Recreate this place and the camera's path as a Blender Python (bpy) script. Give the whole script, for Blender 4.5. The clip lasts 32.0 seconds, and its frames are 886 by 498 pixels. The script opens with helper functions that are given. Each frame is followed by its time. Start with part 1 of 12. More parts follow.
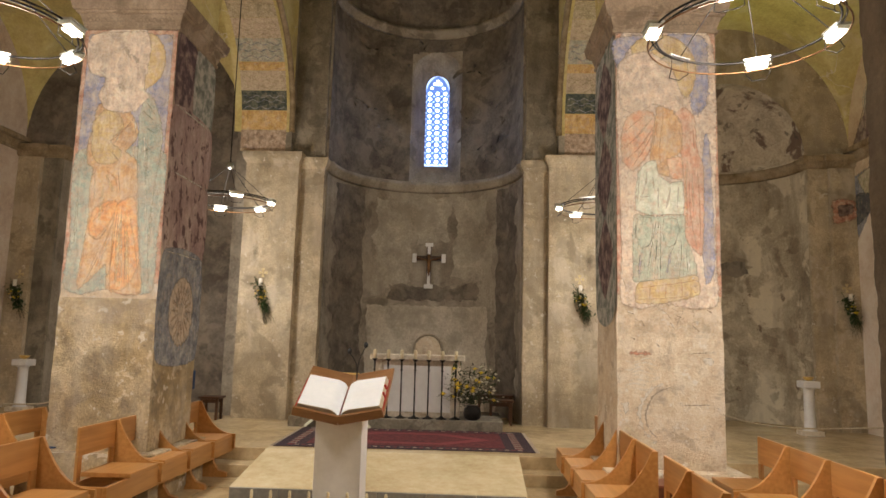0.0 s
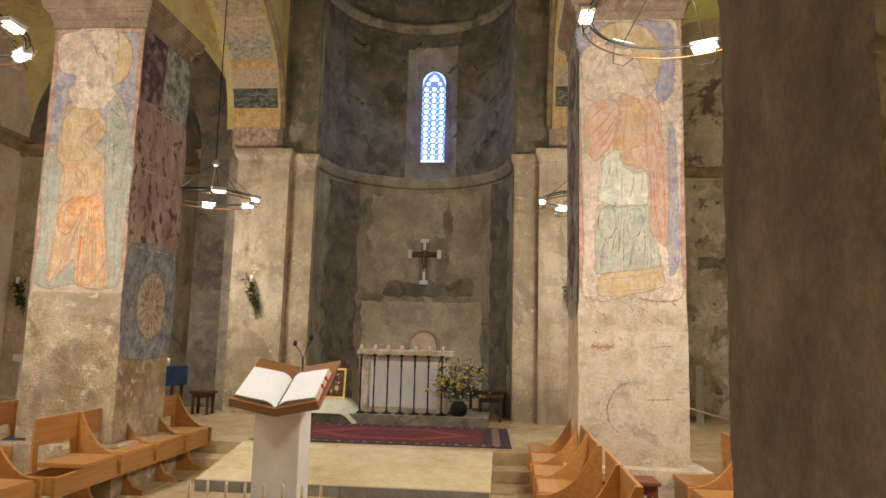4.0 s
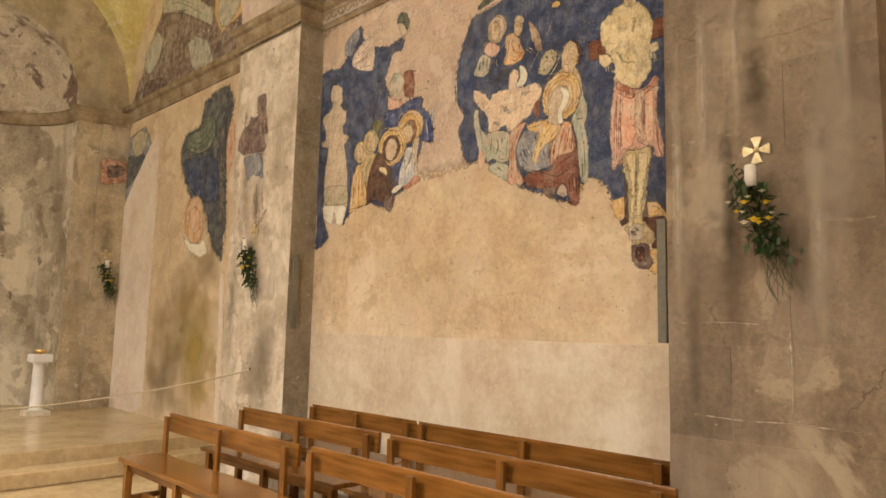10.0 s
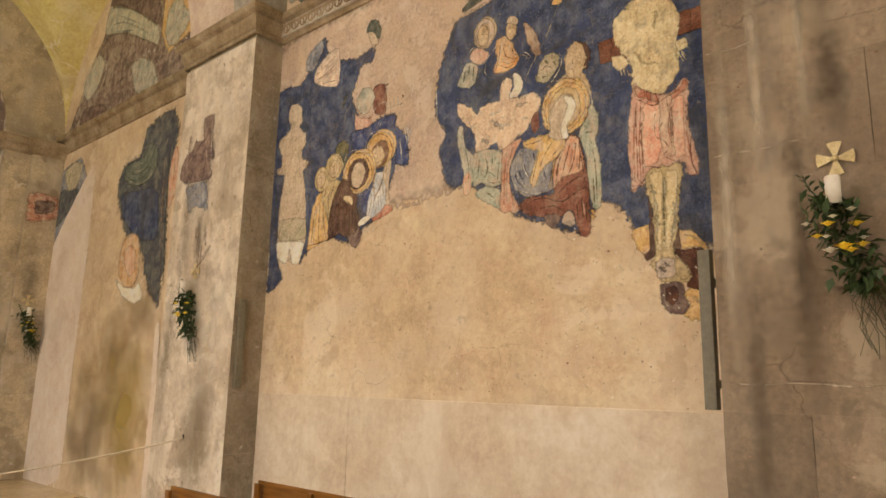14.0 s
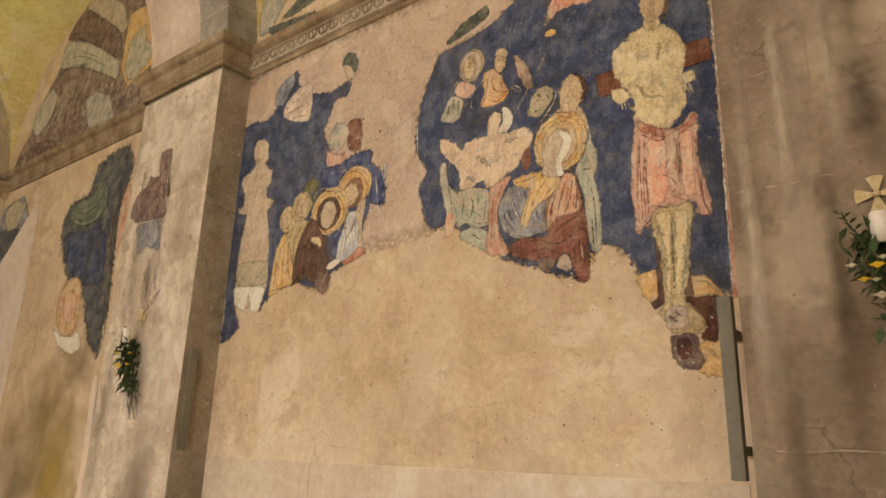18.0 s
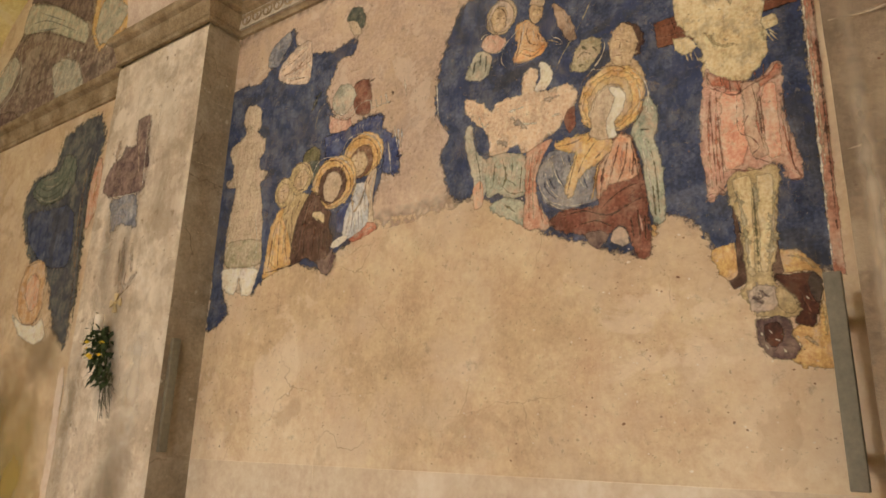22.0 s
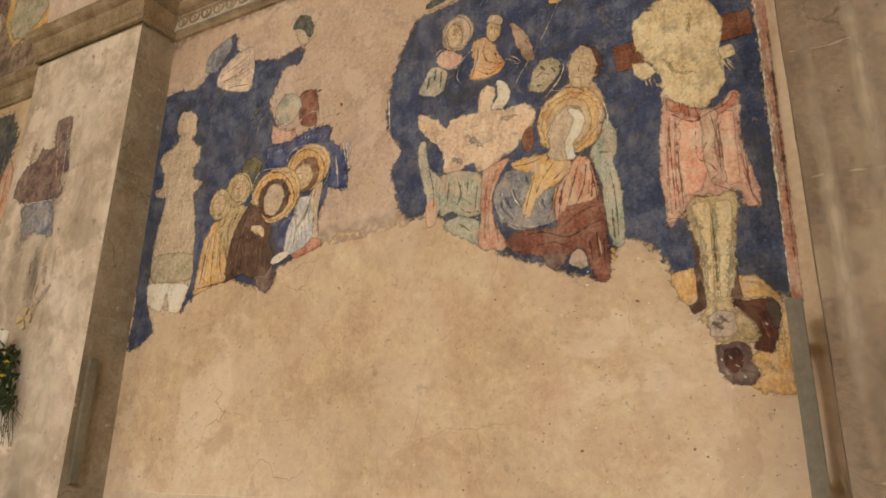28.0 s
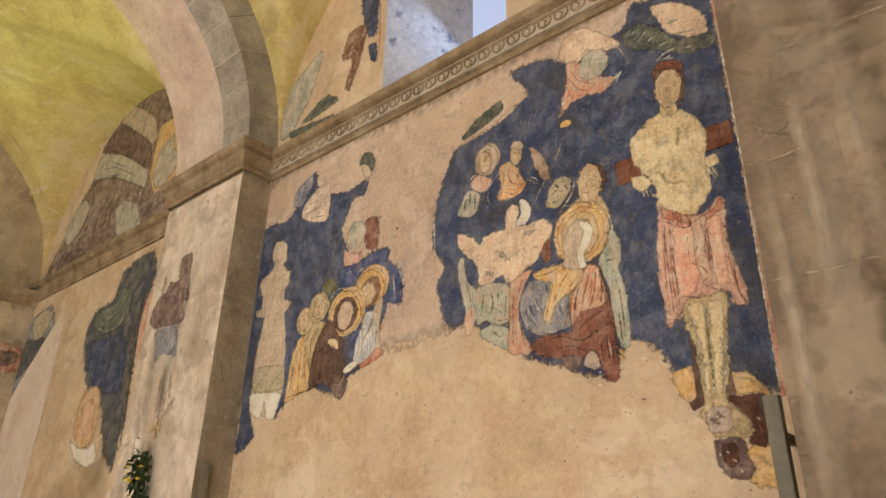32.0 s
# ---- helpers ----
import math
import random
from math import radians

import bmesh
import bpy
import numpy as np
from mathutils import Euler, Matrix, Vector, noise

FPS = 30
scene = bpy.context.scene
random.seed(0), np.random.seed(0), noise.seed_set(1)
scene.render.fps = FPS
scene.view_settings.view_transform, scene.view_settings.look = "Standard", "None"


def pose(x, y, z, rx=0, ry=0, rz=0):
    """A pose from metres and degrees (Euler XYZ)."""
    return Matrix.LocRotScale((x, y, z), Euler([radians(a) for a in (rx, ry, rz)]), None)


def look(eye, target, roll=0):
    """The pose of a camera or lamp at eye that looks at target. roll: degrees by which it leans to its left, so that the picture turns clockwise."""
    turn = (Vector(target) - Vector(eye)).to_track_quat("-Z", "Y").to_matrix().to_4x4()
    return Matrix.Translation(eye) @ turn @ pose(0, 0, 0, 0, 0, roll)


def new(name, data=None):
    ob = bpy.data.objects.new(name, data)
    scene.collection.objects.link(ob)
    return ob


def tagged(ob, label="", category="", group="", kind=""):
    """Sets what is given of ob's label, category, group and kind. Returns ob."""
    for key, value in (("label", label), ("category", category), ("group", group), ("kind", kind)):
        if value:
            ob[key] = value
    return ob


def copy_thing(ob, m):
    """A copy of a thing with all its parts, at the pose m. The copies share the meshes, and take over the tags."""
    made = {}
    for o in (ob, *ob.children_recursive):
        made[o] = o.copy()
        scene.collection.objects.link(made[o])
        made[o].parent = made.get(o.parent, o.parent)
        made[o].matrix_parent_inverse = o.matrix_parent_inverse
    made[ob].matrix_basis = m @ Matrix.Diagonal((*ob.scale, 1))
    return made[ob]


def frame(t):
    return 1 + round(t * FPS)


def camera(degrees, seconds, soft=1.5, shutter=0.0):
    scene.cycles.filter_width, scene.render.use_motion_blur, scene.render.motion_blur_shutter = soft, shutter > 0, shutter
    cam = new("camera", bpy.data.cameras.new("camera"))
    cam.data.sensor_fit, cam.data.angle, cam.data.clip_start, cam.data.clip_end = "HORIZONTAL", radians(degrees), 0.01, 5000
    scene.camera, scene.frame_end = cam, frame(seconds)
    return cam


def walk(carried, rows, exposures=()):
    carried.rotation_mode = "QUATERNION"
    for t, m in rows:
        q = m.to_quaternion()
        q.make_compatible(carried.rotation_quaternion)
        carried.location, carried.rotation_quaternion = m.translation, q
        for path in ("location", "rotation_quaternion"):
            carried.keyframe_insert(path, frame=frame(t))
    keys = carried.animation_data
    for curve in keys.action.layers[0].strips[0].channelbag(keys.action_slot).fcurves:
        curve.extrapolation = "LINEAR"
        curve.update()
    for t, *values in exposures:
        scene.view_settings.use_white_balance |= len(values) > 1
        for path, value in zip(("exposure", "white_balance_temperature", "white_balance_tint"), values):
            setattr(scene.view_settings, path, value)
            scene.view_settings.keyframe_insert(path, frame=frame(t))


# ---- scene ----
from mathutils import geometry

# camera and its walk
cam = camera(65.77, 32.0, soft=1.6)
walk(cam, [
    (0, look((0.857, 0.382, 1.633), (0.684, 4.345, 2.152), 1.48)),
    (0.5, look((0.912, 0.364, 1.637), (0.662, 4.323, 2.152), 1.56)),
    (1, look((0.964, 0.381, 1.640), (0.671, 4.337, 2.152), 1.60)),
    (1.5, look((1.029, 0.419, 1.634), (0.710, 4.374, 2.135), 1.60)),
    (2, look((1.127, 0.491, 1.632), (0.796, 4.446, 2.131), 1.62)),
    (2.5, look((1.191, 0.517, 1.633), (0.860, 4.473, 2.131), 1.57)),
    (4.5, look((1.659, 0.483, 1.589), (1.295, 4.433, 2.100), 1.44)),
    (5, look((1.725, 0.484, 1.595), (1.707, 4.453, 2.088), 1.66)),
    (5.5, look((1.833, 0.538, 1.597), (2.338, 4.477, 2.081), 1.66)),
    (6, look((1.982, 0.592, 1.592), (3.125, 4.396, 2.065), 1.57)),
    (6.5, look((2.155, 0.597, 1.589), (3.903, 4.163, 2.067), 1.61)),
    (7, look((2.294, 0.566, 1.602), (4.369, 3.952, 2.081), 1.37)),
    (7.5, look((2.400, 0.571, 1.595), (4.638, 3.851, 2.078), 1.35)),
    (8, look((2.532, 0.634, 1.586), (4.889, 3.830, 2.065), 1.33)),
    (8.5, look((2.682, 0.693, 1.590), (5.193, 3.772, 2.056), 1.47)),
    (9, look((2.917, 0.720, 1.606), (5.596, 3.654, 2.063), 1.29)),
    (9.5, look((3.062, 0.761, 1.608), (5.857, 3.586, 2.063), 1.36)),
    (10, look((3.184, 0.838, 1.607), (6.022, 3.619, 2.068), 1.36)),
    (10.5, look((3.283, 0.949, 1.623), (6.149, 3.700, 2.090), 1.37)),
    (11, look((3.375, 1.045, 1.618), (6.298, 3.730, 2.113), 1.28)),
    (11.5, look((3.504, 1.116, 1.627), (6.461, 3.754, 2.171), 1.34)),
    (12, look((3.580, 1.178, 1.643), (6.527, 3.781, 2.376), 1.22)),
    (12.5, look((3.634, 1.276, 1.646), (6.575, 3.880, 2.402), 1.33)),
    (13, look((3.674, 1.417, 1.653), (6.615, 4.019, 2.414), 1.28)),
    (13.5, look((3.742, 1.518, 1.649), (6.685, 4.117, 2.414), 1.24)),
    (15.5, look((4.015, 1.798, 1.651), (7.018, 4.307, 2.479), 1.77)),
    (16, look((4.027, 1.834, 1.654), (7.082, 4.237, 2.598), 1.76)),
    (16.5, look((4.028, 1.851, 1.658), (7.056, 4.220, 2.764), 1.65)),
    (17, look((4.006, 1.873, 1.660), (7.037, 4.233, 2.777), 1.64)),
    (17.5, look((4.020, 1.921, 1.643), (7.044, 4.287, 2.765), 1.84)),
    (18, look((4.084, 1.995, 1.646), (7.110, 4.361, 2.759), 1.76)),
    (18.5, look((4.189, 2.062, 1.642), (7.224, 4.424, 2.742), 1.71)),
    (19, look((4.243, 2.107, 1.656), (7.288, 4.462, 2.744), 1.53)),
    (19.5, look((4.273, 2.170, 1.661), (7.304, 4.540, 2.756), 1.71)),
    (20, look((4.259, 2.273, 1.657), (7.289, 4.642, 2.755), 1.75)),
    (20.5, look((4.234, 2.345, 1.660), (7.279, 4.696, 2.756), 1.84)),
    (21, look((4.215, 2.416, 1.666), (7.319, 4.689, 2.761), 1.81)),
    (21.5, look((4.250, 2.495, 1.656), (7.382, 4.728, 2.753), 1.71)),
    (22, look((4.337, 2.579, 1.668), (7.468, 4.813, 2.765), 1.60)),
    (22.5, look((4.351, 2.656, 1.659), (7.489, 4.881, 2.757), 1.58)),
    (23, look((4.331, 2.721, 1.670), (7.477, 4.934, 2.766), 1.59)),
    (23.5, look((4.320, 2.775, 1.668), (7.525, 4.895, 2.778), 1.69)),
    (24, look((4.308, 2.804, 1.687), (7.525, 4.865, 2.871), 1.56)),
    (24.5, look((4.305, 2.817, 1.688), (7.522, 4.864, 2.896), 1.42)),
    (25, look((4.315, 2.812, 1.687), (7.535, 4.842, 2.914), 1.51)),
    (25.5, look((4.306, 2.814, 1.694), (7.580, 4.755, 2.925), 1.13)),
    (27.5, look((4.352, 2.803, 1.687), (7.672, 4.662, 2.920), 1.12)),
    (28, look((4.361, 2.789, 1.686), (7.700, 4.615, 2.916), 1.09)),
    (28.5, look((4.354, 2.768, 1.699), (7.743, 4.513, 2.911), 1.13)),
    (29, look((4.346, 2.711, 1.717), (7.752, 4.424, 2.929), 1.04)),
    (29.5, look((4.350, 2.597, 1.715), (7.735, 4.295, 3.004), 1.06)),
    (30, look((4.301, 2.465, 1.737), (7.560, 4.290, 3.167), 0.94)),
    (30.5, look((4.247, 2.347, 1.733), (7.254, 4.463, 3.308), 1.08)),
    (31, look((4.239, 2.235, 1.734), (7.114, 4.500, 3.347), 1.14)),
    (31.5, look((4.260, 2.123, 1.717), (7.077, 4.447, 3.349), 1.13)),
    (32, look((4.276, 2.042, 1.712), (7.026, 4.440, 3.353), 1.20)),
], exposures=[(0, -0.35, 6300, 10), (5, -0.16, 6300, 10), (6, 0.1, 6400, 10), (7, 0.62, 6500, 10), (8, 0.8, 6550, 10), (10, 0.7, 6500, 10), (12, 0.66, 6400, 10), (17, 0.58, 6350, 10), (20, 0.5, 6350, 10), (22, 0.49, 6300, 10), (24, 0.49, 6200, 10), (28, 0.53, 6100, 10), (32, 0.67, 5950, 10)])

# ---- world and light ----
world = bpy.data.worlds.new("world")
scene.world = world
world.use_nodes = True
wn = world.node_tree.nodes
sky = wn.new("ShaderNodeTexSky")
sky.sky_type = "NISHITA"
sky.sun_disc = False
sky.sun_elevation = radians(35)
sky.sun_rotation = radians(200)
wn["Background"].inputs["Strength"].default_value = 0.12
world.node_tree.links.new(sky.outputs[0], wn["Background"].inputs["Color"])

LAMP_WARM = (1.0, 0.89, 0.77)


def lamp(name, kind, m, power, color, **more):
    data = bpy.data.lights.new(name, kind)
    data.energy, data.color = power, color
    if "radius" in more:
        data.shadow_soft_size = more["radius"]
    if "size" in more:
        data.size = more["size"]
    if "cone" in more:
        data.spot_size, data.spot_blend = radians(more["cone"]), 0.9
    ob = new(name, data)
    ob.matrix_world = m
    return ob


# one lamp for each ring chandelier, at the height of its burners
# last four are unseen, added to light the near pillar and west bays
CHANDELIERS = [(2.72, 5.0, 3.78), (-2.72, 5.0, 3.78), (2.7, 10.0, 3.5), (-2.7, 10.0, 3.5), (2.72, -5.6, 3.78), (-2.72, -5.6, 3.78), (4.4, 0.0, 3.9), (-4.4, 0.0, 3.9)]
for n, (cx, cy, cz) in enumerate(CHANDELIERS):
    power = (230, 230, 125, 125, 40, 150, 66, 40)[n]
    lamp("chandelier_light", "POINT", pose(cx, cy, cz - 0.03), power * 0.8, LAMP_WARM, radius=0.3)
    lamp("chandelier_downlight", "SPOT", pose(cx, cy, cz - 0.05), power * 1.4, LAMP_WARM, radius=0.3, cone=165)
# greenish tube light standing on the floor in the south aisle, shining up to the vault
lamp("uplight_light", "SPOT", look((4.9, 11.4, 1.2), (4.9, 9.9, 7.0)), 200, (0.78, 1.0, 0.1), radius=0.1, cone=58)
# daylight in the window openings
lamp("apse_window_light", "AREA", look((0.05, 13.45, 5.9), (0.05, 8.0, 4.0)), 14, (0.55, 0.7, 1.0), size=0.5)
lamp("aisle_window_light", "AREA", look((7.85, 4.75, 6.2), (7.0, 4.75, 5.2)), 5, (0.62, 0.76, 1.0), size=0.6)


# ---- materials ----
def material(name, rough=0.8, metal=0.0):
    m = bpy.data.materials.new(name)
    m.use_nodes = True
    b = m.node_tree.nodes["Principled BSDF"]
    b.inputs["Roughness"].default_value, b.inputs["Metallic"].default_value = rough, metal
    return m, m.node_tree.nodes, m.node_tree.links, b


def mottled(name, colors, scale=3.0, fine=40.0, rough=0.85, bump=0.3, metal=0.0, spread=0.35, wear=None, vary=0.0, dist=0.02, stretch=None, specks=None, streaks=None, cracks=None, contrast=0.45, relief=None, blotch=()):
    """Two scales of noise between two or three colours, a bump from the fine one; wear: (colour, amount) of bare patches."""
    m, nodes, links, b = material(name, rough, metal)
    geo = nodes.new("ShaderNodeNewGeometry")
    place = geo.outputs["Position"]
    if stretch:
        mp = nodes.new("ShaderNodeMapping")
        mp.inputs["Scale"].default_value = stretch
        links.new(place, mp.inputs["Vector"])
        place = mp.outputs[0]

    def noise_node(s, detail=6.0, r=0.6):
        t = nodes.new("ShaderNodeTexNoise")
        t.inputs["Scale"].default_value, t.inputs["Detail"].default_value, t.inputs["Roughness"].default_value = s, detail, r
        links.new(place, t.inputs["Vector"])
        return t

    big, small = noise_node(scale), noise_node(fine, 5.0, 0.7)
    ramp = nodes.new("ShaderNodeValToRGB")
    el = ramp.color_ramp.elements
    el[0].position, el[1].position = 0.5 - spread / 2, 0.5 + spread / 2
    el[0].color, el[1].color = (*colors[0], 1), (*colors[-1], 1)
    if len(colors) == 3:
        e = el.new(0.5)
        e.color = (*colors[1], 1)
    links.new(big.outputs["Fac"], ramp.inputs[0])
    mix = nodes.new("ShaderNodeMixRGB")
    mix.blend_type = "OVERLAY"
    mix.inputs[0].default_value = contrast
    links.new(ramp.outputs[0], mix.inputs[1])
    links.new(small.outputs["Fac"], mix.inputs[2])
    mid = noise_node(scale * 4.3, 8.0, 0.7)
    mix2 = nodes.new("ShaderNodeMixRGB")
    mix2.blend_type = "OVERLAY"
    mix2.inputs[0].default_value = 0.5
    links.new(mix.outputs[0], mix2.inputs[1])
    links.new(mid.outputs["Fac"], mix2.inputs[2])
    out = mix2.outputs[0]
    if wear:
        w = noise_node(scale * 1.7, 9.0, 0.68)
        wr = nodes.new("ShaderNodeValToRGB")
        soft = wear[2] if len(wear) > 2 else 0.03
        wr.color_ramp.elements[0].position, wr.color_ramp.elements[1].position = 1 - wear[1] - soft, 1 - wear[1] + soft
        links.new(w.outputs["Fac"], wr.inputs[0])
        mw = nodes.new("ShaderNodeMixRGB")
        links.new(wr.outputs[0], mw.inputs[0])
        links.new(out, mw.inputs[1])
        mw.inputs[2].default_value = (*wear[0], 1)
        out = mw.outputs[0]
    for k, (col, amount, sc, full) in enumerate(blotch):
        # crisp-edged stains: (colour, amount, size, strength)
        t = nodes.new("ShaderNodeTexNoise")
        t.inputs["Scale"].default_value, t.inputs["Detail"].default_value, t.inputs["Roughness"].default_value = sc, 9, 0.6
        t.inputs["Distortion"].default_value = 0.5
        mp1 = nodes.new("ShaderNodeMapping")
        mp1.inputs["Location"].default_value = (5.3 * k + 2.0, 1.1 * k, 7.7 * k)
        links.new(geo.outputs["Position"], mp1.inputs["Vector"])
        links.new(mp1.outputs[0], t.inputs["Vector"])
        edge = nodes.new("ShaderNodeMapRange")
        edge.inputs[1].default_value, edge.inputs[2].default_value = 1 - amount - 0.012, 1 - amount + 0.03
        edge.inputs[3].default_value, edge.inputs[4].default_value = 0.0, full
        links.new(t.outputs["Fac"], edge.inputs[0])
        mw = nodes.new("ShaderNodeMixRGB")
        links.new(edge.outputs[0], mw.inputs[0])
        links.new(out, mw.inputs[1])
        mw.inputs[2].default_value = (*col, 1)
        out = mw.outputs[0]
    if specks:
        for k, (sc, amount) in enumerate(specks[1:]):
            w = noise_node(sc, 6.0, 0.62)
            wr = nodes.new("ShaderNodeValToRGB")
            wr.color_ramp.elements[0].position, wr.color_ramp.elements[1].position = 1 - amount - 0.02, 1 - amount + 0.02
            links.new(w.outputs["Fac"], wr.inputs[0])
            mw = nodes.new("ShaderNodeMixRGB")
            links.new(wr.outputs[0], mw.inputs[0])
            links.new(out, mw.inputs[1])
            mw.inputs[2].default_value = (*specks[0], 1)
            out = mw.outputs[0]
    if relief:
        # level gouges, pale as fresh stone and as caught light put into colour: (size, depth, pale colour)
        mp3 = nodes.new("ShaderNodeMapping")
        mp3.inputs["Scale"].default_value = (1.0, 1.0, 2.4)
        links.new(geo.outputs["Position"], mp3.inputs["Vector"])
        g1 = nodes.new("ShaderNodeTexNoise")
        g1.inputs["Scale"].default_value, g1.inputs["Detail"].default_value, g1.inputs["Roughness"].default_value = relief[0], 8, 0.62
        g1.inputs["Distortion"].default_value = 0.15
        links.new(mp3.outputs[0], g1.inputs["Vector"])
        level = nodes.new("ShaderNodeMapRange")
        level.inputs[1].default_value, level.inputs[2].default_value = 0.52, 0.8
        links.new(g1.outputs["Fac"], level.inputs[0])
        where = noise_node(1.9, 3.0, 0.5)
        wm = nodes.new("ShaderNodeMapRange")
        wm.inputs[1].default_value, wm.inputs[2].default_value = 0.44, 0.58
        links.new(where.outputs["Fac"], wm.inputs[0])
        gm = nodes.new("ShaderNodeMath")
        gm.operation = "MULTIPLY"
        links.new(level.outputs[0], gm.inputs[0])
        links.new(wm.outputs[0], gm.inputs[1])
        gouge = gm.outputs[0]
        mw = nodes.new("ShaderNodeMixRGB")
        fade = nodes.new("ShaderNodeMath")
        fade.operation = "MULTIPLY"
        fade.inputs[1].default_value = 0.55
        links.new(gouge, fade.inputs[0])
        links.new(fade.outputs[0], mw.inputs[0])
        links.new(out, mw.inputs[1])
        mw.inputs[2].default_value = (*relief[2], 1)
        out = mw.outputs[0]
    if streaks:
        # runs of damp or soot down the wall: (colour, amount)
        for k, (col, amount) in enumerate(streaks):
            mp2 = nodes.new("ShaderNodeMapping")
            mp2.inputs["Scale"].default_value = (3.0, 3.0, 0.8)
            mp2.inputs["Location"].default_value = (3.1 * k, 1.7 * k, 0.4 * k)
            links.new(geo.outputs["Position"], mp2.inputs["Vector"])
            t = nodes.new("ShaderNodeTexNoise")
            t.inputs["Scale"].default_value, t.inputs["Detail"].default_value, t.inputs["Roughness"].default_value = 0.9, 7, 0.62
            links.new(mp2.outputs[0], t.inputs["Vector"])
            wr = nodes.new("ShaderNodeValToRGB")
            wr.color_ramp.elements[0].position, wr.color_ramp.elements[1].position = 1 - amount - 0.09, 1 - amount + 0.12
            links.new(t.outputs["Fac"], wr.inputs[0])
            mw = nodes.new("ShaderNodeMixRGB")
            half = nodes.new("ShaderNodeMath")
            half.operation = "MULTIPLY"
            half.inputs[1].default_value = 0.6
            links.new(wr.outputs[0], half.inputs[0])
            links.new(half.outputs[0], mw.inputs[0])
            links.new(out, mw.inputs[1])
            mw.inputs[2].default_value = (*col, 1)
            out = mw.outputs[0]
    if cracks:
        # hairline cracks: (colour, size of the cells, width)
        warp = noise_node(cracks[1] * 2.2, 4.0, 0.6)
        shift = nodes.new("ShaderNodeVectorMath")
        shift.operation = "MULTIPLY_ADD"
        shift.inputs[1].default_value = (0.35, 0.35, 0.35)
        links.new(warp.outputs["Color"], shift.inputs[0])
        links.new(place, shift.inputs[2])
        vor = nodes.new("ShaderNodeTexVoronoi")
        vor.feature = "DISTANCE_TO_EDGE"
        vor.inputs["Scale"].default_value = cracks[1]
        links.new(shift.outputs[0], vor.inputs["Vector"])
        thin = nodes.new("ShaderNodeMapRange")
        thin.inputs[1].default_value, thin.inputs[2].default_value = 0.0, cracks[2]
        thin.inputs[3].default_value, thin.inputs[4].default_value = 1.0, 0.0
        links.new(vor.outputs["Distance"], thin.inputs[0])
        gate = noise_node(scale * 1.3, 3.0, 0.5)
        gr = nodes.new("ShaderNodeMapRange")
        gr.inputs[1].default_value, gr.inputs[2].default_value = 0.5, 0.62
        links.new(gate.outputs["Fac"], gr.inputs[0])
        both = nodes.new("ShaderNodeMath")
        both.operation = "MULTIPLY"
        links.new(thin.outputs[0], both.inputs[0])
        links.new(gr.outputs[0], both.inputs[1])
        mw = nodes.new("ShaderNodeMixRGB")
        links.new(both.outputs[0], mw.inputs[0])
        links.new(out, mw.inputs[1])
        mw.inputs[2].default_value = (*cracks[0], 1)
        out = mw.outputs[0]
    if vary:
        info = nodes.new("ShaderNodeObjectInfo")
        hsv = nodes.new("ShaderNodeHueSaturation")
        rng = nodes.new("ShaderNodeMapRange")
        rng.inputs[3].default_value, rng.inputs[4].default_value = 1 - vary, 1 + vary
        links.new(info.outputs["Random"], rng.inputs[0])
        links.new(rng.outputs[0], hsv.inputs["Value"])
        links.new(out, hsv.inputs["Color"])
        out = hsv.outputs[0]
    links.new(out, b.inputs["Base Color"])
    if bump:
        bp = nodes.new("ShaderNodeBump")
        bp.inputs["Strength"].default_value, bp.inputs["Distance"].default_value = bump, dist
        add = nodes.new("ShaderNodeMath")
        add.operation = "ADD"
        links.new(small.outputs["Fac"], add.inputs[0])
        links.new(big.outputs["Fac"], add.inputs[1])
        links.new(add.outputs[0], bp.inputs["Height"])
        links.new(bp.outputs[0], b.inputs["Normal"])
        if relief:
            bp2 = nodes.new("ShaderNodeBump")
            bp2.inputs["Strength"].default_value, bp2.inputs["Distance"].default_value = 1.0, relief[1]
            links.new(gouge, bp2.inputs["Height"])
            links.new(bp2.outputs[0], bp.inputs["Normal"])
    return m


def glowing(name, color, strength):
    m, nodes, links, b = material(name, 0.4)
    b.inputs["Base Color"].default_value = (*color, 1)
    b.inputs["Emission Color"].default_value = (*color, 1)
    b.inputs["Emission Strength"].default_value = strength
    return m


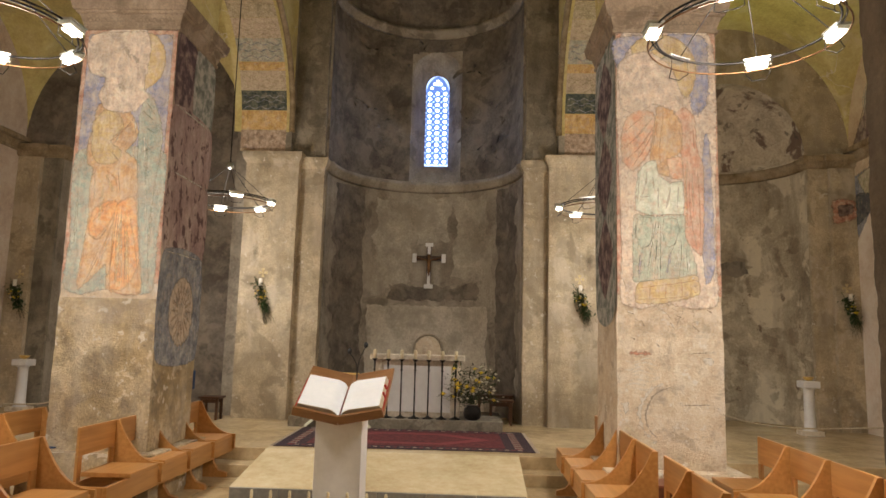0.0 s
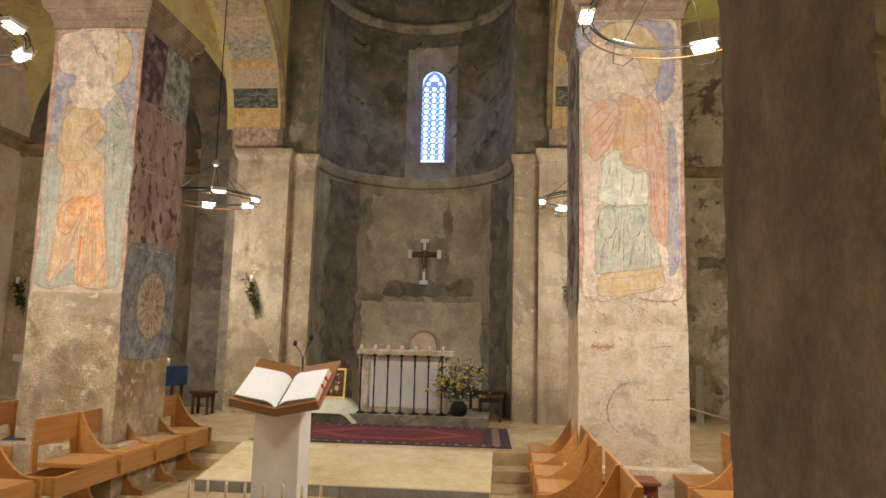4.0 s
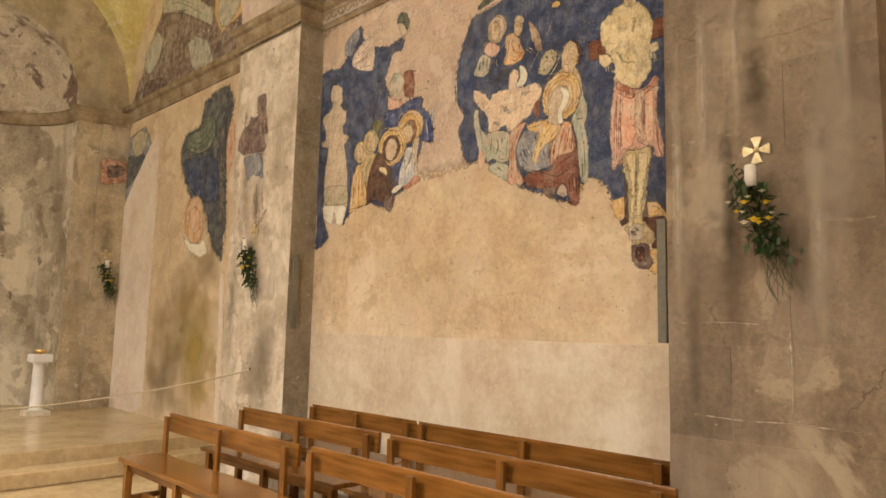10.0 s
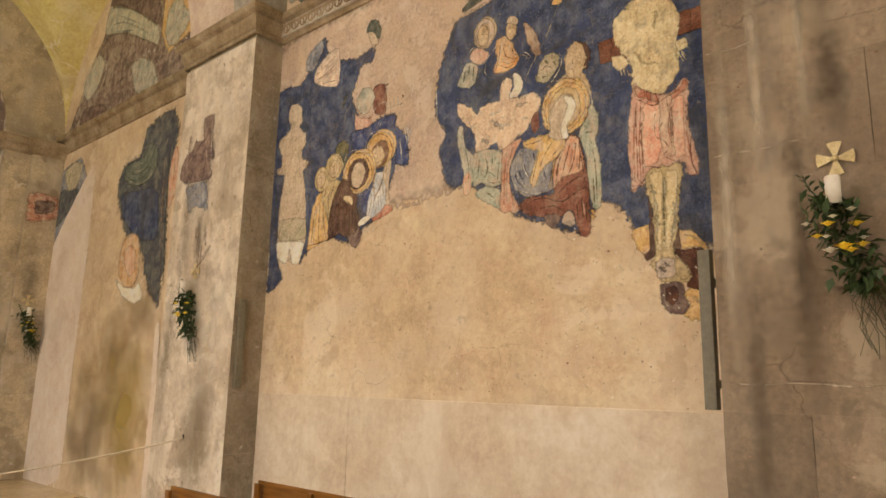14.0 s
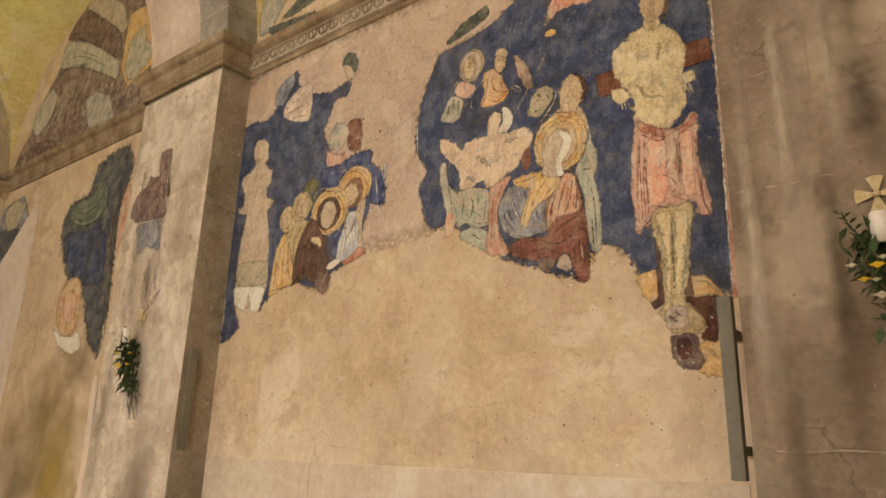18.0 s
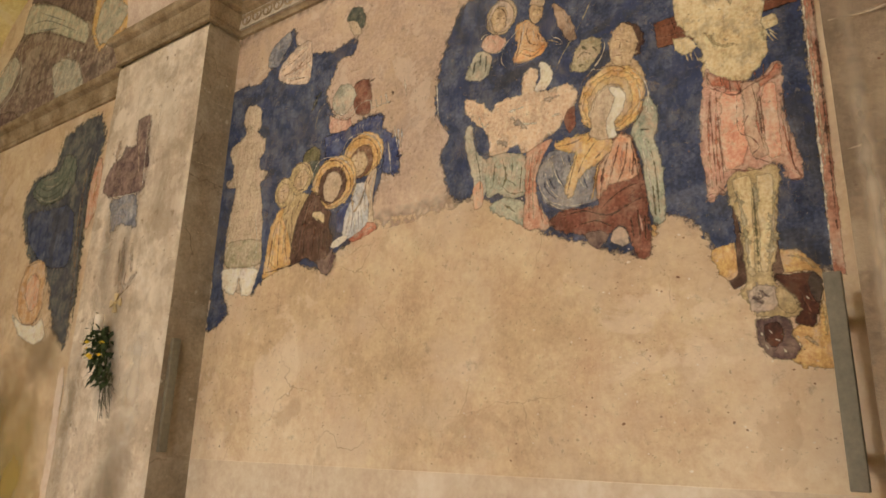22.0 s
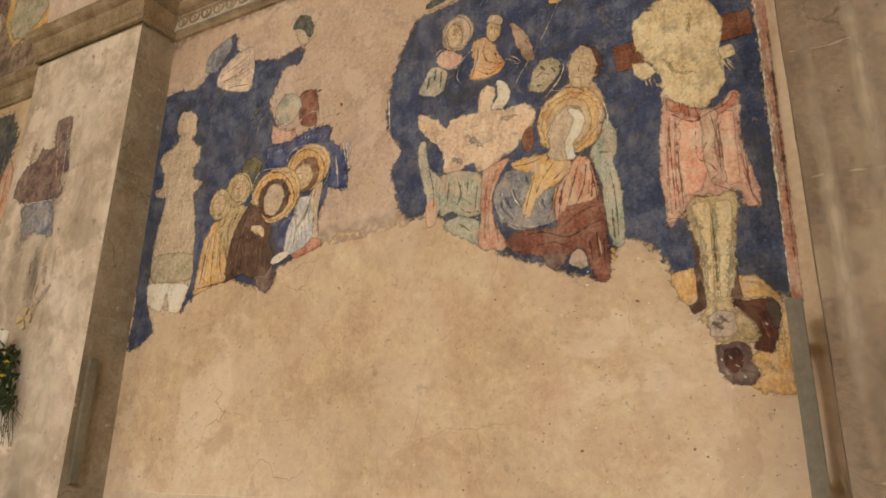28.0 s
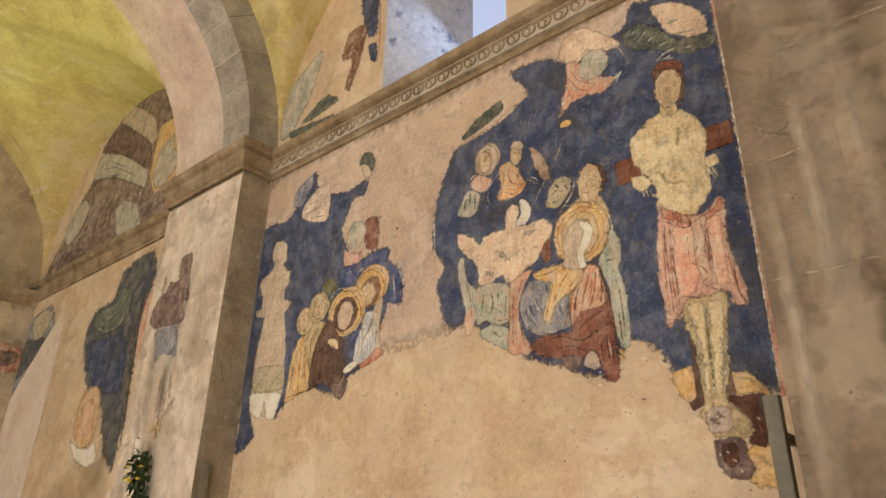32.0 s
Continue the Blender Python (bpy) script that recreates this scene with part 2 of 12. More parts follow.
def wood(name, dark, light, rough=0.4, along="y"):
    m, nodes, links, b = material(name, rough)
    tex = nodes.new("ShaderNodeTexCoord")
    mp = nodes.new("ShaderNodeMapping")
    mp.inputs["Scale"].default_value = {"x": (2, 30, 30), "y": (30, 2, 30), "z": (30, 30, 2)}[along]
    links.new(tex.outputs["Object"], mp.inputs["Vector"])
    t = nodes.new("ShaderNodeTexNoise")
    t.inputs["Scale"].default_value, t.inputs["Detail"].default_value = 1.0, 6
    links.new(mp.outputs[0], t.inputs["Vector"])
    big = nodes.new("ShaderNodeTexNoise")
    big.inputs["Scale"].default_value = 2.2
    links.new(tex.outputs["Object"], big.inputs["Vector"])
    add = nodes.new("ShaderNodeMath")
    add.operation = "MULTIPLY_ADD"
    add.inputs[1].default_value, add.inputs[2].default_value = 0.5, -0.25
    links.new(big.outputs["Fac"], add.inputs[0])
    s = nodes.new("ShaderNodeMath")
    links.new(t.outputs["Fac"], s.inputs[0])
    links.new(add.outputs[0], s.inputs[1])
    ramp = nodes.new("ShaderNodeValToRGB")
    ramp.color_ramp.elements[0].position, ramp.color_ramp.elements[1].position = 0.3, 0.7
    ramp.color_ramp.elements[0].color, ramp.color_ramp.elements[1].color = (*dark, 1), (*light, 1)
    links.new(s.outputs[0], ramp.inputs[0])
    info = nodes.new("ShaderNodeObjectInfo")
    hsv = nodes.new("ShaderNodeHueSaturation")
    rng = nodes.new("ShaderNodeMapRange")
    rng.inputs[3].default_value, rng.inputs[4].default_value = 0.85, 1.15
    links.new(info.outputs["Random"], rng.inputs[0])
    links.new(rng.outputs[0], hsv.inputs["Value"])
    links.new(ramp.outputs[0], hsv.inputs["Color"])
    links.new(hsv.outputs[0], b.inputs["Base Color"])
    bp = nodes.new("ShaderNodeBump")
    bp.inputs["Strength"].default_value, bp.inputs["Distance"].default_value = 0.15, 0.003
    links.new(t.outputs["Fac"], bp.inputs["Height"])
    links.new(bp.outputs[0], b.inputs["Normal"])
    return m


PLASTER = (0.56, 0.44, 0.31)
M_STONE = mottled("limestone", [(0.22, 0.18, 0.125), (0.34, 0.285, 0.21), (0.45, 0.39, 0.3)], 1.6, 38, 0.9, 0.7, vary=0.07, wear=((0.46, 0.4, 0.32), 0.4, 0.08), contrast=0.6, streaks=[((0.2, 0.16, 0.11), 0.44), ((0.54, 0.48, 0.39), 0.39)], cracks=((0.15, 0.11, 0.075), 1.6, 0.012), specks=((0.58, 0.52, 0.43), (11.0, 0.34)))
M_STONE_WARM = mottled("warm_brown_limestone", [(0.155, 0.112, 0.0731), (0.232, 0.175, 0.119), (0.31, 0.245, 0.176)], 1.2, 34, 0.9, 0.5, vary=0.15, dist=0.01, wear=((0.31, 0.241, 0.172), 0.42, 0.1), contrast=0.6, specks=((0.13, 0.09, 0.06), (24.0, 0.31)), streaks=[((0.146, 0.107, 0.0731), 0.44), ((0.344, 0.28, 0.206), 0.4)], cracks=((0.12, 0.085, 0.055), 1.5, 0.008), blotch=[((0.42, 0.345, 0.245), 0.44, 1.9, 0.65), ((0.12, 0.09, 0.06), 0.41, 2.6, 0.4)])
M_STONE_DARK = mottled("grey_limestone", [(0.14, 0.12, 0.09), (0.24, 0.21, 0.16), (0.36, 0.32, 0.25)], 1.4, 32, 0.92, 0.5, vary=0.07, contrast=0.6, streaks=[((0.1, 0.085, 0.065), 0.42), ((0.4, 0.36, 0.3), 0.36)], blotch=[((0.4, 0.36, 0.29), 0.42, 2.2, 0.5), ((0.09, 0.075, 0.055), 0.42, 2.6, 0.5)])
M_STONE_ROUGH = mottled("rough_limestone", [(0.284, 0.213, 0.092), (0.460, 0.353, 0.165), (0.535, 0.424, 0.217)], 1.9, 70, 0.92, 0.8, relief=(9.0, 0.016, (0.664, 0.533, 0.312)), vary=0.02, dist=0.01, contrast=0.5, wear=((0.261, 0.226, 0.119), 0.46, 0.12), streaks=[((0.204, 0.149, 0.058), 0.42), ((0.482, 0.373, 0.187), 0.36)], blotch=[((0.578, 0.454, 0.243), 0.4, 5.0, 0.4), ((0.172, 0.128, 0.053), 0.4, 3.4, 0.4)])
M_STONE_LOW = mottled("low_brown_limestone", [(0.171, 0.125, 0.049), (0.301, 0.231, 0.098), (0.419, 0.336, 0.161)], 1.9, 70, 0.92, 0.8, relief=(9.0, 0.02, (0.810, 0.652, 0.384)), vary=0.02, dist=0.01, contrast=0.6, streaks=[((0.120, 0.088, 0.036), 0.42), ((0.441, 0.357, 0.181), 0.35)], blotch=[((0.513, 0.408, 0.202), 0.4, 5.0, 0.4), ((0.122, 0.087, 0.036), 0.41, 3.4, 0.4)])
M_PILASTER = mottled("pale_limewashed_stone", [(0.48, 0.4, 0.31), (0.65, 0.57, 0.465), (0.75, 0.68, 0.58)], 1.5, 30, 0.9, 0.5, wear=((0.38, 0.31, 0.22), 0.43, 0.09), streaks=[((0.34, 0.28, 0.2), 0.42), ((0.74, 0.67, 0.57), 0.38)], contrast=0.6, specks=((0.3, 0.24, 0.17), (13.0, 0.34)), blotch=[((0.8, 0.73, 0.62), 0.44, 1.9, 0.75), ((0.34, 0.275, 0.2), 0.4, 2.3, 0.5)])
M_MORTAR = mottled("mortar", [(0.28, 0.235, 0.15), (0.4, 0.34, 0.23)], 5, 60, 0.95, 0.8, dist=0.012)
M_STONE_GREY = mottled("grey_shaded_limestone", [(0.112, 0.086, 0.063), (0.176, 0.138, 0.101), (0.251, 0.202, 0.150)], 1.6, 45, 0.92, 0.6, contrast=0.55, streaks=[((0.083, 0.065, 0.048), 0.42), ((0.279, 0.228, 0.169), 0.38)])
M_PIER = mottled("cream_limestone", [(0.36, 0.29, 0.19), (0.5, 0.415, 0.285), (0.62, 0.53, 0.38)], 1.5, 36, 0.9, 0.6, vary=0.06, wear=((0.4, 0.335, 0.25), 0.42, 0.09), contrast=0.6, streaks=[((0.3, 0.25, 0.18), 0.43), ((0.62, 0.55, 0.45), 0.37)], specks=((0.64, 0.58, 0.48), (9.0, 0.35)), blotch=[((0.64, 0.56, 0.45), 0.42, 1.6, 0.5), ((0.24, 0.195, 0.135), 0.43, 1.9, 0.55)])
M_PALE_STONE = mottled("pale_battered_stone", [(0.55, 0.44, 0.31), (0.69, 0.575, 0.43), (0.77, 0.67, 0.53)], 2.6, 40, 0.9, 0.7, wear=((0.48, 0.39, 0.3), 0.38, 0.06), contrast=0.6, specks=((0.78, 0.72, 0.64), (9.0, 0.36)), cracks=((0.34, 0.26, 0.19), 4.0, 0.016), blotch=[((0.8, 0.73, 0.62), 0.42, 3.2, 0.5), ((0.4, 0.31, 0.21), 0.42, 3.4, 0.5)])
M_PLASTER = mottled("ochre_lime_plaster", [(0.53, 0.405, 0.258), (0.635, 0.5, 0.335), (0.71, 0.59, 0.425)], 1.1, 24, 0.92, 0.35, dist=0.008, contrast=0.42, wear=((0.66, 0.55, 0.42), 0.38, 0.14), specks=((0.44, 0.33, 0.22), (17.0, 0.31)), cracks=((0.38, 0.28, 0.18), 0.9, 0.003), blotch=[((0.8, 0.7, 0.56), 0.42, 2.2, 0.45), ((0.44, 0.32, 0.2), 0.4, 2.6, 0.35)])
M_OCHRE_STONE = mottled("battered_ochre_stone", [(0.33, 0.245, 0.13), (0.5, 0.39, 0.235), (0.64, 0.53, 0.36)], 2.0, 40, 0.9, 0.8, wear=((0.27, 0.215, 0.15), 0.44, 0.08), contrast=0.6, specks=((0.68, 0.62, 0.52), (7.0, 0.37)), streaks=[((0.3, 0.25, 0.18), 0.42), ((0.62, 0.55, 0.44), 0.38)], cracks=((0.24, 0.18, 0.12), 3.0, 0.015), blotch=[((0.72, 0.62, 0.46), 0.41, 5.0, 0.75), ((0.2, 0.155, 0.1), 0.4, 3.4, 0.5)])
M_PLASTER_SMOOTH = mottled("smooth_beige_plaster", [(0.58, 0.47, 0.34), (0.65, 0.55, 0.42), (0.7, 0.61, 0.49)], 1.0, 24, 0.9, 0.15, dist=0.005, contrast=0.4, streaks=[((0.56, 0.44, 0.31), 0.4)], blotch=[((0.78, 0.7, 0.58), 0.43, 1.4, 0.4), ((0.53, 0.41, 0.28), 0.4, 1.7, 0.3)])
M_PLASTER_PINK = mottled("pink_plaster", [(0.52, 0.41, 0.33), (0.62, 0.51, 0.42), (0.68, 0.59, 0.5)], 1.8, 50, 0.92, 0.4, dist=0.008, contrast=0.55)
M_VAULT = mottled("yellow_vault_plaster", [(0.5, 0.415, 0.16), (0.62, 0.53, 0.22), (0.69, 0.61, 0.32)], 0.9, 25, 0.92, 0.3, wear=((0.78, 0.73, 0.62), 0.315, 0.012), contrast=0.5, cracks=((0.74, 0.69, 0.56), 1.1, 0.012), blotch=[((0.72, 0.64, 0.46), 0.4, 1.3, 0.4), ((0.4, 0.31, 0.17), 0.4, 1.5, 0.4)])
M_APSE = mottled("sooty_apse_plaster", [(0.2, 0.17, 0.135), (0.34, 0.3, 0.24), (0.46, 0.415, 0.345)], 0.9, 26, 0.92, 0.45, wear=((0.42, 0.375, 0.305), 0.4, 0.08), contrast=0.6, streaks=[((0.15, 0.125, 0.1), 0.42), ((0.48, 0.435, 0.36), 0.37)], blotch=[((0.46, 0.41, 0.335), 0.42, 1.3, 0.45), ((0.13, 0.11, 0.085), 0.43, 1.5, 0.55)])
M_APSE_SOUTH = mottled("stained_cream_plaster", [(0.26, 0.215, 0.155), (0.44, 0.38, 0.285), (0.6, 0.535, 0.42)], 1.1, 28, 0.92, 0.45, wear=((0.6, 0.54, 0.43), 0.4, 0.06), contrast=0.6, streaks=[((0.22, 0.18, 0.13), 0.44), ((0.62, 0.56, 0.45), 0.37)], specks=((0.2, 0.15, 0.11), (3.2, 0.36)), blotch=[((0.74, 0.67, 0.53), 0.46, 1.7, 0.7), ((0.18, 0.14, 0.1), 0.42, 1.7, 0.55)])
M_APSE_DOME = mottled("cream_plaster_with_red_paint_remains", [(0.42, 0.36, 0.27), (0.54, 0.47, 0.36), (0.62, 0.555, 0.44)], 1.3, 28, 0.92, 0.45, contrast=0.6, streaks=[((0.3, 0.24, 0.17), 0.42)], blotch=[((0.12, 0.065, 0.05), 0.47, 1.5, 0.85), ((0.66, 0.6, 0.48), 0.42, 3.0, 0.7), ((0.1, 0.08, 0.065), 0.4, 4.5, 0.7)])
M_FLOOR = mottled("polished_limestone", [(0.4, 0.3, 0.165), (0.52, 0.4, 0.235), (0.6, 0.48, 0.3)], 0.9, 14, 0.22, 0.06, vary=0.08, dist=0.004, contrast=0.35)
M_CREAM_SHEEN = mottled("cream_reflection_stone", [(0.6, 0.49, 0.29), (0.7, 0.58, 0.36), (0.76, 0.64, 0.42)], 1.1, 14, 0.2, 0.05, dist=0.004, contrast=0.3, blotch=[((0.58, 0.46, 0.27), 0.42, 1.2, 0.4)])
M_FLOOR_GREY = mottled("grey_limestone_slab", [(0.15, 0.14, 0.12), (0.22, 0.2, 0.17)], 2.0, 25, 0.35, 0.06, vary=0.1, dist=0.004)
M_CORNICE = mottled("carved_cornice_stone", [(0.2, 0.145, 0.08), (0.3, 0.23, 0.14), (0.42, 0.34, 0.23)], 4, 60, 0.9, 0.6, dist=0.01, contrast=0.6)
M_IMPOST = mottled("pinkish_impost_stone", [(0.21, 0.155, 0.105), (0.31, 0.235, 0.165), (0.41, 0.32, 0.235)], 3, 50, 0.9, 0.5, dist=0.01, contrast=0.6, streaks=[((0.26, 0.19, 0.13), 0.42)], blotch=[((0.14, 0.1, 0.065), 0.43, 3.0, 0.55), ((0.46, 0.37, 0.28), 0.4, 4.0, 0.5)])
M_IMPOST_DARK = mottled("carved_frieze_stone", [(0.2, 0.15, 0.1), (0.3, 0.235, 0.165)], 6, 60, 0.9, 0.5, dist=0.008)
M_ORNAMENT = mottled("pale_scroll_paint", [(0.42, 0.38, 0.32), (0.56, 0.5, 0.42)], 8, 60, 0.9, 0.4, dist=0.006)
M_WOOD = wood("honey_beech", (0.4, 0.185, 0.05), (0.53, 0.265, 0.085), 0.32)
M_WOOD_END = wood("honey_beech_upright", (0.4, 0.185, 0.05), (0.53, 0.265, 0.085), 0.32, "z")
M_PINE = wood("varnished_pine", (0.125, 0.05, 0.009), (0.27, 0.118, 0.025), 0.2)
M_PINE_UP = wood("varnished_pine_upright", (0.12, 0.048, 0.009), (0.25, 0.108, 0.023), 0.2, "z")
M_DARK_WOOD = wood("dark_wood", (0.05, 0.02, 0.01), (0.09, 0.04, 0.018), 0.45, "z")
M_BROWN_BOARD = wood("brown_board", (0.22, 0.1, 0.035), (0.3, 0.15, 0.06), 0.4, "x")
M_WHITE = mottled("white_paint", [(0.7, 0.69, 0.69), (0.78, 0.77, 0.77)], 1.5, 30, 0.6, 0.05, contrast=0.2)
M_PAGE = mottled("paper", [(0.82, 0.84, 0.87), (0.87, 0.89, 0.92)], 4, 50, 0.85, 0.05, contrast=0.15)
M_PAGE_EDGE = mottled("page_edges", [(0.5, 0.42, 0.3), (0.62, 0.53, 0.4)], 3, 200, 0.85, 0.3, stretch=(1, 1, 60))
M_IRON = mottled("black_iron", [(0.012, 0.011, 0.01), (0.03, 0.027, 0.024)], 8, 80, 0.5, 0.2, 0.6)
M_BRONZE = mottled("bronze_tube", [(0.16, 0.08, 0.035), (0.24, 0.13, 0.06)], 12, 90, 0.35, 0.1, 0.9)
M_STEEL = mottled("brushed_steel", [(0.5, 0.5, 0.48), (0.65, 0.65, 0.62)], 12, 90, 0.3, 0.1, 0.9)
M_WAX = mottled("wax", [(0.62, 0.53, 0.34), (0.72, 0.63, 0.44)], 6, 40, 0.5, 0.05)
M_WAX_WHITE = mottled("white_wax", [(0.74, 0.7, 0.62), (0.82, 0.79, 0.72)], 6, 40, 0.5, 0.05)
M_GOLD = mottled("gilded_metal", [(0.7, 0.48, 0.14), (0.85, 0.62, 0.25)], 10, 80, 0.3, 0.1, 0.9)
M_LEAF = mottled("leaf_green", [(0.02, 0.045, 0.012), (0.05, 0.09, 0.025)], 30, 120, 0.6, 0.1, vary=0.3)
M_LEAF_PALE = mottled("pale_leaf", [(0.04, 0.042, 0.02), (0.08, 0.075, 0.04)], 30, 120, 0.6, 0.1, vary=0.3)
M_YELLOW = mottled("yellow_petal", [(0.8, 0.58, 0.03), (0.88, 0.68, 0.06)], 40, 120, 0.6, 0.1)
M_WHITE_PETAL = mottled("white_petal", [(0.7, 0.68, 0.55), (0.8, 0.78, 0.68)], 40, 120, 0.6, 0.1)
M_BLACK = mottled("black_plastic", [(0.01, 0.01, 0.011), (0.02, 0.02, 0.022)], 20, 90, 0.5, 0.1)
M_RED = mottled("red_ribbon", [(0.4, 0.03, 0.02), (0.5, 0.05, 0.03)], 20, 90, 0.6, 0.1)
M_ROPE = mottled("cord", [(0.45, 0.38, 0.27), (0.58, 0.5, 0.38)], 40, 200, 0.9, 0.4)
M_GREEN_STRIP = mottled("grey_cover_strip", [(0.16, 0.15, 0.11), (0.2, 0.185, 0.14)], 2, 30, 0.6, 0.05)
M_BLUE = mottled("blue_cloth", [(0.01, 0.03, 0.08), (0.02, 0.05, 0.13)], 6, 60, 0.9, 0.2)
M_CLOTH = mottled("pale_green_cloth", [(0.5, 0.52, 0.4), (0.62, 0.62, 0.5)], 6, 80, 0.9, 0.2)
M_LAMP = glowing("lit_halogen_glass", (1.0, 0.9, 0.72), 22.0)
M_LAMP_GLASS = mottled("frosted_lamp_glass", [(0.75, 0.8, 0.74), (0.85, 0.88, 0.84)], 10, 60, 0.2, 0.05)
M_SKYPANE = glowing("daylight_pane", (0.52, 0.68, 1.0), 2.4)
M_TUBE = glowing("greenish_tube_light", (0.8, 0.85, 0.12), 0.6)
M_FLAME = glowing("candle_flame", (1.0, 0.6, 0.2), 12)
# the grille itself glows blue, standing in for daylight coming through it
M_GRILLE_GLOW = glowing("translucent_blue_grille", (0.2, 0.36, 0.9), 0.75)


# ---- building blocks ----
def link(name, bm, mat):
    me = bpy.data.meshes.new(name)
    bm.normal_update()
    bm.to_mesh(me)
    bm.free()
    if mat:
        me.materials.append(mat)
    return new(name, me)


def part(name, bm, mat, parent, label="", smooth=False):
    ob = link(name, bm, mat)
    ob.parent = parent
    if smooth:
        for p in ob.data.polygons:
            p.use_smooth = True
    if label:
        ob["label"] = label
    return ob


def thing(name, m, label, category, group="", kind=""):
    ob = new(name)
    ob.empty_display_size = 0.1
    ob.matrix_world = m
    return tagged(ob, label, category, group, kind)


def structure(name, bm, mat, label, category, smooth=False):
    ob = link(name, bm, mat)
    if smooth:
        for p in ob.data.polygons:
            p.use_smooth = True
    return tagged(ob, label, category, kind="structure")


def add_box(bm, x0, x1, y0, y1, z0, z1, bevel=0.0, m=None):
    vs = [bm.verts.new((x, y, z)) for z in (z0, z1) for y in (y0, y1) for x in (x0, x1)]
    fs = [bm.faces.new([vs[i] for i in f]) for f in ((0, 2, 3, 1), (4, 5, 7, 6), (0, 1, 5, 4), (2, 6, 7, 3), (0, 4, 6, 2), (1, 3, 7, 5))]
    if bevel:
        es = list({e for f in fs for e in f.edges})
        r = bmesh.ops.bevel(bm, geom=es, offset=bevel, segments=2, affect="EDGES", profile=0.6)
        vs = list({v for f in r["faces"] for v in f.verts} | {v for v in vs if v.is_valid})
    if m is not None:
        bmesh.ops.transform(bm, matrix=m, verts=[v for v in vs if v.is_valid])
    return bm


def box(x0, x1, y0, y1, z0, z1, bevel=0.0, m=None):
    return add_box(bmesh.new(), x0, x1, y0, y1, z0, z1, bevel, m)


def add_tube(bm, points, radius, sides=8, caps=True):
    """A round bar along points; radius: one number, or one for each point."""
    pts = [Vector(p) for p in points]
    rads = [radius] * len(pts) if not hasattr(radius, "__len__") else radius
    rings = []
    for i, p in enumerate(pts):
        d = (pts[min(i + 1, len(pts) - 1)] - pts[max(i - 1, 0)]).normalized()
        a = d.cross(Vector((0, 0, 1)) if abs(d.z) < 0.95 else Vector((1, 0, 0))).normalized()
        b = d.cross(a)
        rings.append([bm.verts.new(p + rads[i] * (math.cos(k * math.tau / sides) * a + math.sin(k * math.tau / sides) * b)) for k in range(sides)])
    for r0, r1 in zip(rings, rings[1:]):
        for k in range(sides):
            bm.faces.new((r0[k], r0[(k + 1) % sides], r1[(k + 1) % sides], r1[k]))
    if caps:
        bm.faces.new(rings[0])
        bm.faces.new(rings[-1][::-1])
    return bm


def tube(points, radius, sides=8, caps=True):
    return add_tube(bmesh.new(), points, radius, sides, caps)


def add_lathe(bm, profile, segs=20, at=(0, 0, 0)):
    rings = [[bm.verts.new((at[0] + r * math.cos(k * math.tau / segs), at[1] + r * math.sin(k * math.tau / segs), at[2] + z)) for k in range(segs)] for r, z in profile]
    for r0, r1 in zip(rings, rings[1:]):
        for k in range(segs):
            bm.faces.new((r0[k], r0[(k + 1) % segs], r1[(k + 1) % segs], r1[k]))
    bm.faces.new(rings[0][::-1])
    bm.faces.new(rings[-1])
    return bm


def lathe(profile, segs=20, at=(0, 0, 0)):
    return add_lathe(bmesh.new(), profile, segs, at)


def prism(outline, depth, axis="x", start=0.0):
    """A flat outline (two coordinates a point) given thickness along an axis."""
    bm = bmesh.new()
    put = {"x": lambda a, b, c: (c, a, b), "y": lambda a, b, c: (a, c, b), "z": lambda a, b, c: (a, b, c)}[axis]
    f = bm.faces.new([bm.verts.new(put(a, b, start)) for a, b in outline])
    r = bmesh.ops.extrude_face_region(bm, geom=[f])
    shift = put(0, 0, depth)
    bmesh.ops.translate(bm, vec=shift, verts=[v for v in r["geom"] if isinstance(v, bmesh.types.BMVert)])
    bmesh.ops.recalc_face_normals(bm, faces=bm.faces[:])
    return bm


